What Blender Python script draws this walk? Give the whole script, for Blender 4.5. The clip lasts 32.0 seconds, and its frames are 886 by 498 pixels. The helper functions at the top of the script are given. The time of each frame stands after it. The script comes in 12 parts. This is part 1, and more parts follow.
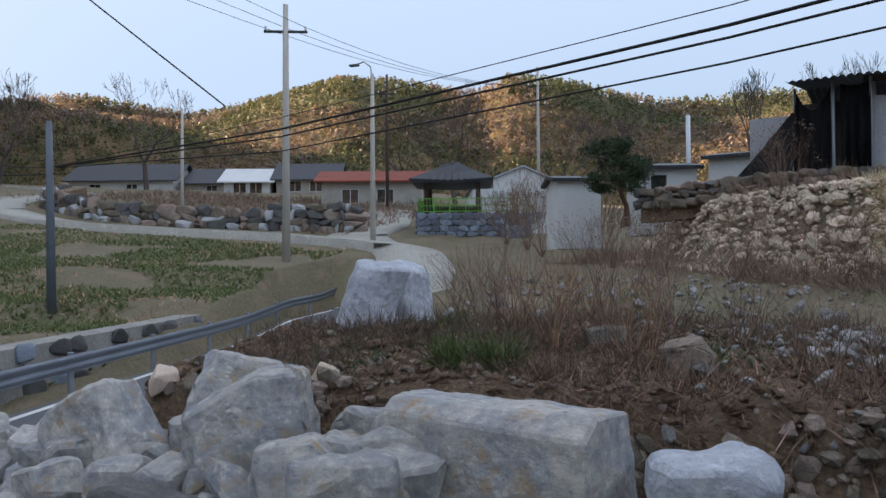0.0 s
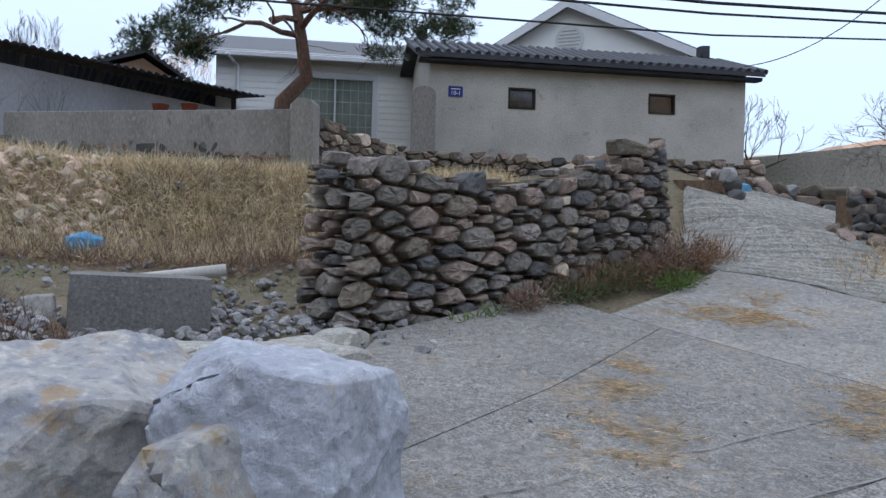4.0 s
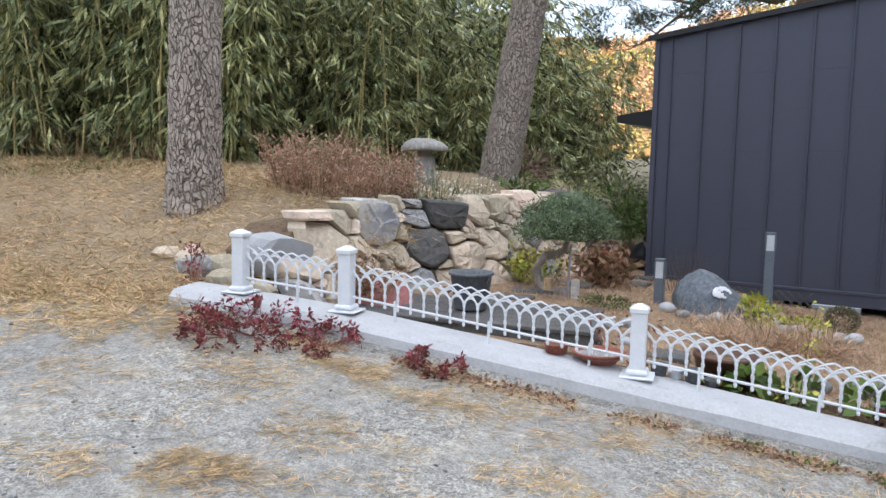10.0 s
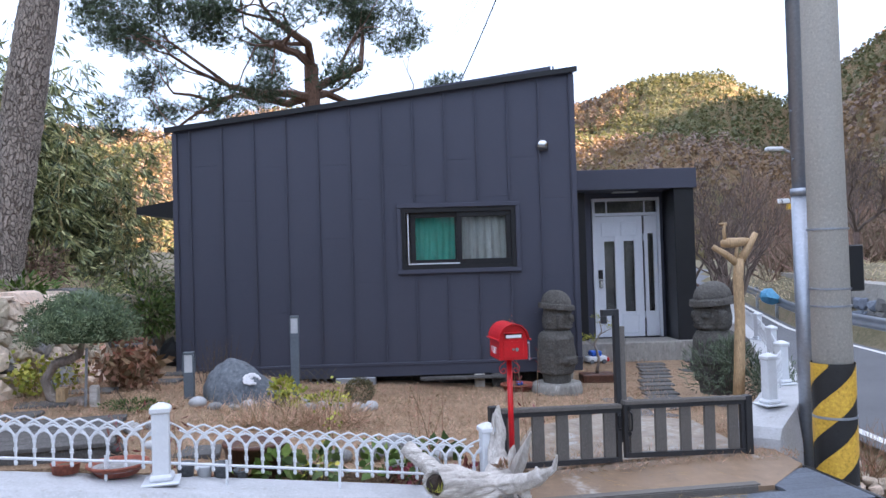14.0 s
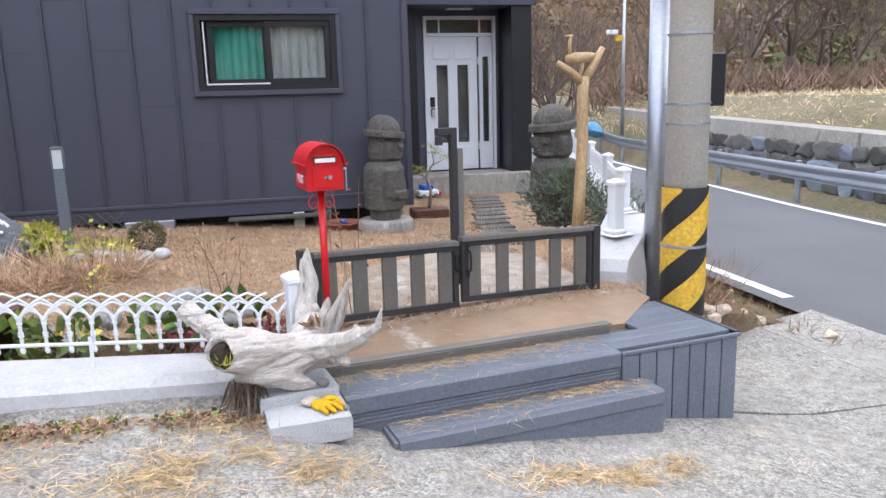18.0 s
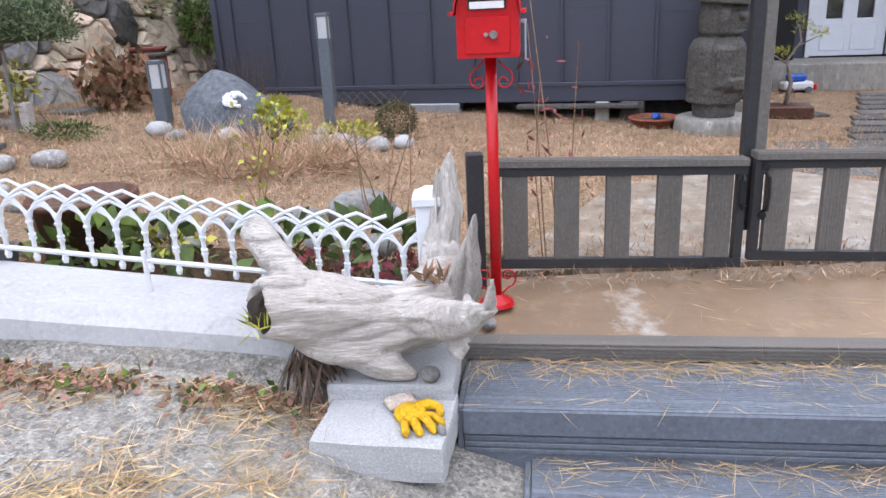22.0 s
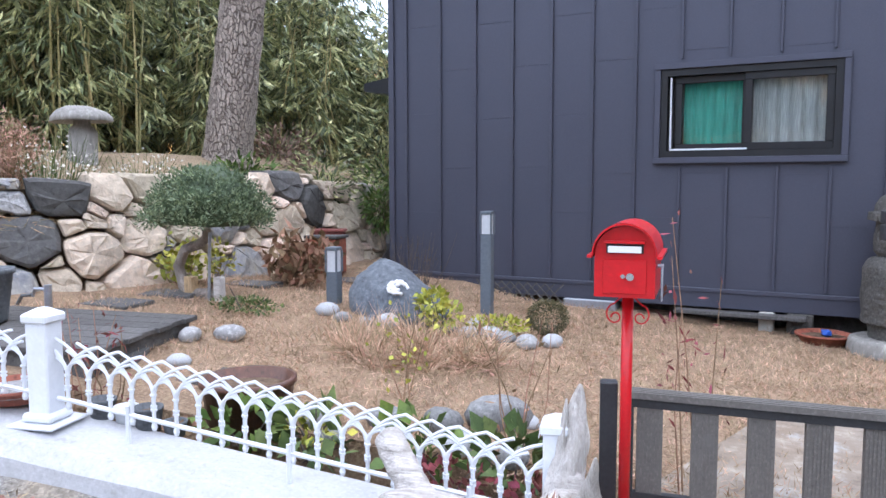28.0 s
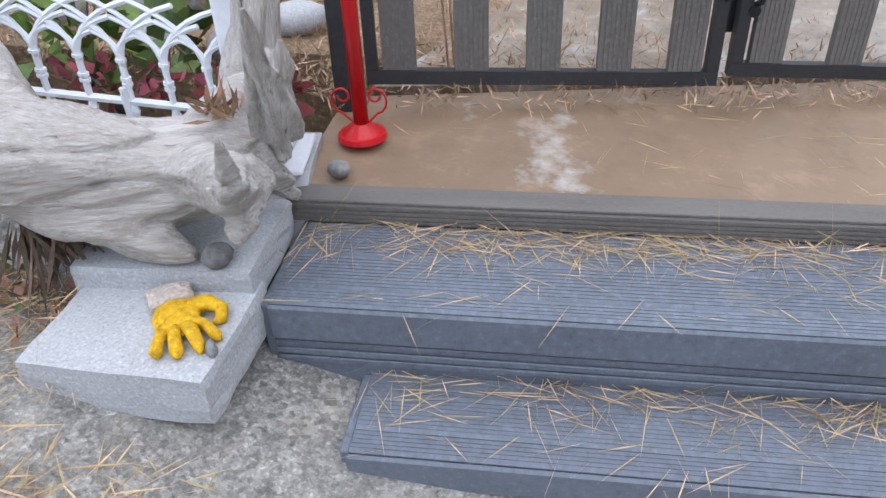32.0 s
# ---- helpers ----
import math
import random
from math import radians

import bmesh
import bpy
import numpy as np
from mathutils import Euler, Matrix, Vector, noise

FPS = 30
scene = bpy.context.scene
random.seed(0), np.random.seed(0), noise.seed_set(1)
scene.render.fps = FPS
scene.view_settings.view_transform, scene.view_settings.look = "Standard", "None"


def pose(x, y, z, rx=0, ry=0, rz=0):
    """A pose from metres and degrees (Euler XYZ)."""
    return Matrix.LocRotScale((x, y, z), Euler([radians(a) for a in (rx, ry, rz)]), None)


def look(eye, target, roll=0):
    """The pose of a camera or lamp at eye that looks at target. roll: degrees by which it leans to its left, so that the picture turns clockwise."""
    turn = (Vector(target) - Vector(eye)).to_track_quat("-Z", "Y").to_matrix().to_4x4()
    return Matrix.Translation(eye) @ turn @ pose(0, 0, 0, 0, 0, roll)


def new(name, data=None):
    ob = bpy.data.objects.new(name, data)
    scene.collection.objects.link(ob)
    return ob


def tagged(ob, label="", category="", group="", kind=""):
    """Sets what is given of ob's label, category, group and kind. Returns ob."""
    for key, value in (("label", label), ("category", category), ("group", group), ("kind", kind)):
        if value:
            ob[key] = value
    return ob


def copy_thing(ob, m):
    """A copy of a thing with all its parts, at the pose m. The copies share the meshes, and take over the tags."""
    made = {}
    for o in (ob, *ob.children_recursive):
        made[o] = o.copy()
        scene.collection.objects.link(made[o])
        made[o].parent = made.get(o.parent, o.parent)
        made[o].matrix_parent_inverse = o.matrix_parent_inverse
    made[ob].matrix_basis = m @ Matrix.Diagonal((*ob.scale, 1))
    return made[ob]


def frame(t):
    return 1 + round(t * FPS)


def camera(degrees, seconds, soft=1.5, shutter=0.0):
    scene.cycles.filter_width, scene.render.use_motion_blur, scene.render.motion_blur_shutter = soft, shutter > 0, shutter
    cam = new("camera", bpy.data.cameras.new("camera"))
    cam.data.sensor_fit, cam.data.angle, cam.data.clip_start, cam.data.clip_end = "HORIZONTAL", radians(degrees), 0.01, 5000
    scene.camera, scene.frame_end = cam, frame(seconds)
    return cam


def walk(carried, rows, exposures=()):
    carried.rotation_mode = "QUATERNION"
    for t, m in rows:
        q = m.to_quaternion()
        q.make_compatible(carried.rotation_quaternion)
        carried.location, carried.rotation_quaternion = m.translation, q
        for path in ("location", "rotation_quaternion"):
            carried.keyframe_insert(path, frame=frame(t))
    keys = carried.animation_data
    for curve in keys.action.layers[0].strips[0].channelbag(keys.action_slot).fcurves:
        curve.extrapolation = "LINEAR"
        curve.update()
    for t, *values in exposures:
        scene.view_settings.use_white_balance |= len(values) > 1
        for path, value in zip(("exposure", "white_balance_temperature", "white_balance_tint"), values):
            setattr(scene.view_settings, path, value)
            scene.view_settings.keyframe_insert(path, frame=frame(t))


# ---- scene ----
from mathutils.geometry import delaunay_2d_cdt
cam = camera(60.9, 32.0)
PATH = [
    (0, (-0.439, 0.081, 1.392), (0.286, -1.782, 1.433), -0.4),
    (0.5, (-0.502, 0.123, 1.4), (-0.007, -1.814, 1.471), -0.1),
    (1, (-0.535, 0.076, 1.387), (-0.201, -1.895, 1.459), -0.2),
    (1.5, (-0.565, 0.05, 1.374), (-0.44, -1.945, 1.442), -0.3),
    (2, (-0.61, 0.066, 1.357), (-0.735, -1.929, 1.426), -0.5),
    (2.5, (-0.624, 0.059, 1.338), (-1.045, -1.895, 1.404), -0.1),
    (3, (-0.602, 0.099, 1.325), (-1.397, -1.736, 1.369), 0.7),
    (3.5, (-0.655, 0.075, 1.313), (-1.729, -1.612, 1.328), 0.9),
    (5.5, (-1.317, 0.111, 1.251), (-3.176, -0.622, 1.159), 2.9),
    (6, (-1.415, 0.153, 1.261), (-3.36, -0.304, 1.158), 2.4),
    (6.5, (-1.475, 0.22, 1.27), (-3.46, 0.0, 1.161), 1.4),
    (7, (-1.515, 0.306, 1.29), (-3.509, 0.396, 1.17), 1.8),
    (7.5, (-1.636, 0.325, 1.287), (-3.599, 0.688, 1.164), 1.7),
    (8, (-1.534, 0.448, 1.321), (-3.449, 1.008, 1.184), -0.2),
    (8.5, (-1.553, 0.461, 1.313), (-3.387, 1.245, 1.169), -1.0),
    (9, (-1.555, 0.501, 1.287), (-3.24, 1.568, 1.137), -0.9),
    (9.5, (-1.328, 0.683, 1.249), (-2.77, 2.059, 1.089), 0.3),
    (10, (-1.314, 0.758, 1.231), (-2.387, 2.435, 1.036), 1.1),
    (10.5, (-1.312, 0.9, 1.175), (-2.116, 2.719, 0.964), -0.1),
    (11, (-1.316, 0.925, 1.129), (-1.895, 2.827, 0.912), -1.4),
    (11.5, (-1.29, 0.888, 1.165), (-1.614, 2.851, 0.96), -0.6),
    (12, (-1.266, 0.901, 1.184), (-1.441, 2.889, 1.051), 0.1),
    (12.5, (-1.246, 0.888, 1.21), (-1.348, 2.885, 1.164), 0.1),
    (13, (-1.235, 0.879, 1.229), (-1.273, 2.878, 1.238), -0.6),
    (13.5, (-1.213, 0.829, 1.23), (-1.188, 2.828, 1.283), -1.0),
    (15.5, (-1.192, 1.046, 1.137), (-1.133, 3.041, 1.002), -2.6),
    (16, (-1.194, 1.134, 1.094), (-1.136, 3.12, 0.861), -3.0),
    (16.5, (-1.21, 1.265, 1.069), (-1.124, 3.236, 0.742), -3.2),
    (17, (-1.195, 1.484, 1.068), (-0.947, 3.435, 0.705), -2.3),
    (17.5, (-1.106, 1.678, 1.05), (-0.684, 3.598, 0.679), -1.9),
    (18, (-0.983, 1.912, 1.036), (-0.517, 3.816, 0.642), -1.6),
    (18.5, (-0.887, 2.163, 1.006), (-0.358, 4.048, 0.598), -0.8),
    (19, (-0.775, 2.359, 0.989), (-0.259, 4.247, 0.575), -0.8),
    (19.5, (-0.607, 2.57, 0.965), (-0.231, 4.491, 0.55), -1.7),
    (20, (-0.487, 2.801, 0.958), (-0.222, 4.74, 0.546), -2.1),
    (20.5, (-0.357, 2.978, 0.947), (-0.262, 4.934, 0.541), -2.7),
    (21, (-0.235, 3.116, 0.878), (-0.429, 5.049, 0.401), -2.5),
    (21.5, (-0.229, 3.299, 0.781), (-0.612, 5.181, 0.223), -2.3),
    (22, (-0.2, 3.397, 0.773), (-0.703, 5.227, 0.143), -2.8),
    (22.5, (-0.169, 3.479, 0.738), (-0.809, 5.262, 0.097), -4.3),
    (23, (-0.193, 3.447, 0.763), (-1.11, 5.115, 0.148), -5.4),
    (23.5, (-0.247, 3.403, 0.8), (-1.432, 4.904, 0.216), -3.9),
    (24, (-0.256, 3.359, 0.829), (-1.654, 4.69, 0.304), -3.5),
    (24.5, (-0.209, 3.297, 0.876), (-1.715, 4.541, 0.448), -2.9),
    (25, (-0.199, 3.278, 0.922), (-1.755, 4.498, 0.624), -2.1),
    (25.5, (-0.183, 3.267, 0.954), (-1.764, 4.481, 0.797), -2.0),
    (27.5, (-0.136, 3.315, 0.959), (-1.419, 4.847, 0.886), -1.1),
    (28, (-0.09, 3.353, 0.959), (-1.006, 5.122, 0.78), -0.1),
    (29, (-0.02, 3.516, 0.852), (-0.463, 5.431, 0.48), -0.8),
    (29.5, (0.03, 3.63, 0.806), (-0.434, 5.503, 0.278), -1.6),
    (30, (-0.011, 3.723, 0.741), (-0.509, 5.541, 0.071), -1.3),
    (30.5, (-0.029, 3.856, 0.662), (-0.598, 5.593, -0.148), -0.9),
    (31, (-0.031, 3.958, 0.622), (-0.655, 5.626, -0.287), -0.4),
    (31.5, (-0.046, 4.057, 0.586), (-0.653, 5.687, -0.402), -1.1),
    (32, (-0.008, 4.207, 0.572), (-0.481, 5.789, -0.556), -2.5),
]
walk(cam, [(t, look(eye, target, roll)) for t, eye, target, roll in PATH], [(0.0, 2.36, 6600, 12), (1.0, 2.10, 6400, 13), (2.0, 2.30, 6500, 14), (3.5, 2.86, 6600, 14), (7.0, 2.46, 6800, 14), (8.5, 2.80, 6700, 13), (10.0, 3.56, 7200, 13), (11.0, 3.72, 7200, 15), (12.0, 3.72, 6800, 17), (13.0, 3.36, 6300, 17), (16.0, 3.80, 7200, 17), (19.0, 3.98, 7500, 17), (22.0, 3.93, 7300, 18), (24.0, 3.68, 7200, 18), (28.0, 4.08, 6700, 17), (30.0, 4.10, 7100, 16), (32.0, 3.68, 7100, 15)])

# ---- world, sun, exposure ----
SUN_EL, SUN_AZ = 21.0, -8.0          # degrees; azimuth counted from +x towards +y
world = bpy.data.worlds.new("sky")
scene.world = world
world.use_nodes = True
wn = world.node_tree
wn.nodes.clear()
w_out = wn.nodes.new("ShaderNodeOutputWorld")
w_bg = wn.nodes.new("ShaderNodeBackground")
w_sky = wn.nodes.new("ShaderNodeTexSky")
w_sky.sky_type = "NISHITA"
w_sky.sun_disc = False
w_sky.sun_elevation = radians(SUN_EL)
w_sky.sun_rotation = radians(90 - SUN_AZ)
w_sky.air_density, w_sky.dust_density, w_sky.ozone_density = 1.0, 1.0, 1.0
w_bg.inputs["Strength"].default_value = 0.15
# thin bright haze evens out the sky
w_mix = wn.nodes.new("ShaderNodeMix")
w_mix.data_type = "RGBA"
w_mix.inputs["Factor"].default_value = 0.95
wn.links.new(w_sky.outputs[0], w_mix.inputs[6])
# hazy sky: blue low down, a thin brighter veil overhead
w_co = wn.nodes.new("ShaderNodeTexCoord")
w_xyz = wn.nodes.new("ShaderNodeSeparateXYZ")
w_up = wn.nodes.new("ShaderNodeMapRange")
w_up.inputs["To Min"].default_value, w_up.inputs["To Max"].default_value = 0.55, 1.14
w_mul = wn.nodes.new("ShaderNodeVectorMath")
w_mul.operation = "SCALE"
wn.links.new(w_co.outputs["Generated"], w_xyz.inputs[0])
wn.links.new(w_xyz.outputs["Z"], w_up.inputs["Value"])
w_veil = wn.nodes.new("ShaderNodeMix")
w_veil.data_type = "RGBA"
w_veil.inputs[6].default_value, w_veil.inputs[7].default_value = (0.93, 1.26, 1.74, 1), (1.16, 1.28, 1.5, 1)
wn.links.new(w_xyz.outputs["Z"], w_veil.inputs["Factor"])
wn.links.new(w_veil.outputs[2], w_mix.inputs[7])
wn.links.new(w_mix.outputs[2], w_mul.inputs[0])
wn.links.new(w_up.outputs[0], w_mul.inputs["Scale"])
wn.links.new(w_mul.outputs[0], w_bg.inputs[0])
wn.links.new(w_bg.outputs[0], w_out.inputs[0])
sun_data = bpy.data.lights.new("sun", "SUN")
sun_data.energy, sun_data.angle, sun_data.color = 4.0, radians(0.5), (1.0, 0.76, 0.5)
sun = new("sun", sun_data)
sun_dir = Vector((math.cos(radians(SUN_AZ)) * math.cos(radians(SUN_EL)), math.sin(radians(SUN_AZ)) * math.cos(radians(SUN_EL)), math.sin(radians(SUN_EL))))
sun.matrix_world = look(sun_dir * 50, (0, 0, 0))


# ---- materials ----
SPECK = {"fresh_limestone": 0.45, "weathered_zinc_sheet": 0.2, "tan_garden_stone": 0.45, "dark_wall_stone": 0.5, "field_stone": 0.7, "white_painted_concrete": 0.2, "white_plastic": 0.1, "charcoal_metal_cladding": 0.12, "black_frame": 0.2, "white_door": 0.08, "red_enamel": 0.1, "white_paper": 0.1, "brushed_chrome": 0.2, "stained_entry_concrete": 0.25, "slate_deck_board": 0.35, "galvanised_steel": 0.25, "dark_painted_steel": 0.4, "grey_lamp_post": 0.2, "frosted_acrylic": 0.1, "white_vinyl_siding": 0.15, "white_panel_wall": 0.3, "cement_render": 0.45, "grey_composite_board": 0.4, "road_paint": 0.4, "pole_concrete": 0.4, "blue_tarp": 0.4, "weathered_concrete": 0.6, "silver_driftwood": 0.45, "silver_driftwood_upright": 0.45, "hillside_pine": 0.35, "hillside_oak_leaf": 0.35, "hillside_bare_wood": 0.35, "quarry_limestone": 0.55, "grey_granite": 0.7}


def mat(name, c1, c2=None, rough=0.8, scale=6.0, fine=60.0, bump=0.3, c3=None, spots=0.5, metal=0.0, vary=0.0, spec=0.4, bump_scale=None, stretch=None, dist=0.02, island=False):
    """A surface with two scales of colour variation, optional stains in a third colour, and relief."""
    m = bpy.data.materials.new(name)
    m.use_nodes = True
    nt = m.node_tree
    n, l = nt.nodes, nt.links
    p = n["Principled BSDF"]
    p.inputs["Roughness"].default_value = rough
    p.inputs["Metallic"].default_value = metal
    p.inputs["Specular IOR Level"].default_value = spec
    c2 = c2 or tuple(v * 0.72 for v in c1)
    co = n.new("ShaderNodeTexCoord").outputs["Object"]
    if stretch:
        mp = n.new("ShaderNodeMapping")
        mp.inputs["Scale"].default_value = stretch
        l.new(co, mp.inputs["Vector"])
        co = mp.outputs[0]

    def noise_tex(s, detail=4.0, rough_=0.6):
        t = n.new("ShaderNodeTexNoise")
        t.inputs["Scale"].default_value = s
        t.inputs["Detail"].default_value = detail
        t.inputs["Roughness"].default_value = rough_
        l.new(co, t.inputs["Vector"])
        return t.outputs["Fac"]

    def mix(f, a, b):
        x = n.new("ShaderNodeMix")
        x.data_type = "RGBA"
        l.new(f, x.inputs["Factor"])
        for sock, v in ((x.inputs[6], a), (x.inputs[7], b)):
            if isinstance(v, tuple):
                sock.default_value = (*v, 1)
            else:
                l.new(v, sock)
        return x.outputs[2]

    def ramp(f, lo, hi):
        r = n.new("ShaderNodeMapRange")
        r.inputs["From Min"].default_value, r.inputs["From Max"].default_value = lo, hi
        l.new(f, r.inputs["Value"])
        return r.outputs[0]

    big, small = noise_tex(scale), noise_tex(fine, 6.0, 0.7)
    col = mix(ramp(big, 0.32, 0.68), c1, c2)
    k = SPECK.get(name, 1.0)
    dark = tuple(v * (1 - 0.45 * k) for v in c2)
    lite = tuple(min(0.85, v * (1 + 0.4 * k)) for v in c1)
    col = mix(ramp(small, 0.52, 0.68), col, lite)
    col = mix(ramp(small, 0.46, 0.30), col, dark)
    if c3:
        col = mix(ramp(noise_tex(scale * 2.3, 8.0, 0.65), spots, spots + 0.12), col, c3)
    if vary or island:
        hsv = n.new("ShaderNodeHueSaturation")
        src = n.new("ShaderNodeNewGeometry").outputs["Random Per Island"] if island else n.new("ShaderNodeObjectInfo").outputs["Random"]
        v = n.new("ShaderNodeMapRange")
        v.inputs["To Min"].default_value, v.inputs["To Max"].default_value = 1 - vary, 1 + vary
        l.new(src, v.inputs["Value"])
        l.new(v.outputs[0], hsv.inputs["Value"])
        h = n.new("ShaderNodeMapRange")
        h.inputs["To Min"].default_value, h.inputs["To Max"].default_value = 0.5 + vary * 0.06, 0.5 - vary * 0.06
        l.new(src, h.inputs["Value"])
        l.new(h.outputs[0], hsv.inputs["Hue"])
        l.new(col, hsv.inputs["Color"])
        col = hsv.outputs[0]
    l.new(col, p.inputs["Base Color"])
    if bump:
        b = n.new("ShaderNodeBump")
        b.inputs["Strength"].default_value = bump
        b.inputs["Distance"].default_value = dist
        l.new(noise_tex(bump_scale or fine * 0.6, 8.0, 0.7), b.inputs["Height"])
        l.new(b.outputs[0], p.inputs["Normal"])
    return m



def concrete_mat(name, c1, c2, stain, grit=0.5, size=75.0):
    """Worn concrete: stains, a sandy skin and exposed aggregate, each stone with its own grey."""
    m = mat(name, c1, c2, 0.93, 0.75, 120.0, 0.5, stain, 0.56, dist=0.01)
    nt = m.node_tree
    n, l = nt.nodes, nt.links
    p = n["Principled BSDF"]
    col = p.inputs["Base Color"].links[0].from_socket
    co = n.new("ShaderNodeTexCoord").outputs["Object"]
    vor = n.new("ShaderNodeTexVoronoi")
    vor.inputs["Scale"].default_value = size
    l.new(co, vor.inputs["Vector"])
    bw = n.new("ShaderNodeRGBToBW")
    l.new(vor.outputs["Color"], bw.inputs[0])
    patch_n = n.new("ShaderNodeTexNoise")
    patch_n.inputs["Scale"].default_value = 1.9
    patch_n.inputs["Detail"].default_value = 5.0
    l.new(co, patch_n.inputs["Vector"])
    amt = n.new("ShaderNodeMapRange")
    amt.inputs["From Min"].default_value, amt.inputs["From Max"].default_value = 0.35, 0.65
    amt.inputs["To Min"].default_value, amt.inputs["To Max"].default_value = grit * 0.35, grit
    l.new(patch_n.outputs["Fac"], amt.inputs["Value"])
    val = n.new("ShaderNodeMapRange")
    val.inputs["From Min"].default_value, val.inputs["From Max"].default_value = 0.15, 0.85
    val.inputs["To Min"].default_value, val.inputs["To Max"].default_value = 0.5, 1.45
    l.new(bw.outputs[0], val.inputs["Value"])
    hsv = n.new("ShaderNodeHueSaturation")
    l.new(val.outputs[0], hsv.inputs["Value"])
    l.new(col, hsv.inputs["Color"])
    l.new(amt.outputs[0], hsv.inputs["Fac"])
    mid = n.new("ShaderNodeTexNoise")
    mid.inputs["Scale"].default_value = 13.0
    mid.inputs["Detail"].default_value = 7.0
    mid.inputs["Roughness"].default_value = 0.75
    l.new(co, mid.inputs["Vector"])
    mv = n.new("ShaderNodeMapRange")
    mv.inputs["From Min"].default_value, mv.inputs["From Max"].default_value = 0.35, 0.65
    mv.inputs["To Min"].default_value, mv.inputs["To Max"].default_value = 0.68, 1.27
    l.new(mid.outputs["Fac"], mv.inputs["Value"])
    h2 = n.new("ShaderNodeHueSaturation")
    l.new(mv.outputs[0], h2.inputs["Value"])
    l.new(hsv.outputs[0], h2.inputs["Color"])
    l.new(h2.outputs[0], p.inputs["Base Color"])
    return m


def leaf_mat(name, c1, c2, vary=0.35, rough=0.55, trans=0.0, scale=1.2, fine=12.0):
    m = mat(name, c1, c2, rough=rough, scale=scale, fine=fine, bump=0.0, vary=vary, island=True, spec=0.3)
    if trans:
        # light passes through thin leaves
        n, l = m.node_tree.nodes, m.node_tree.links
        p = n["Principled BSDF"]
        tr = n.new("ShaderNodeBsdfTranslucent")
        l.new(p.inputs["Base Color"].links[0].from_socket, tr.inputs["Color"])
        mx = n.new("ShaderNodeMixShader")
        mx.inputs[0].default_value = trans
        out = next(q for q in n if q.type == "OUTPUT_MATERIAL")
        l.new(p.outputs[0], mx.inputs[1])
        l.new(tr.outputs[0], mx.inputs[2])
        l.new(mx.outputs[0], out.inputs[0])
    return m


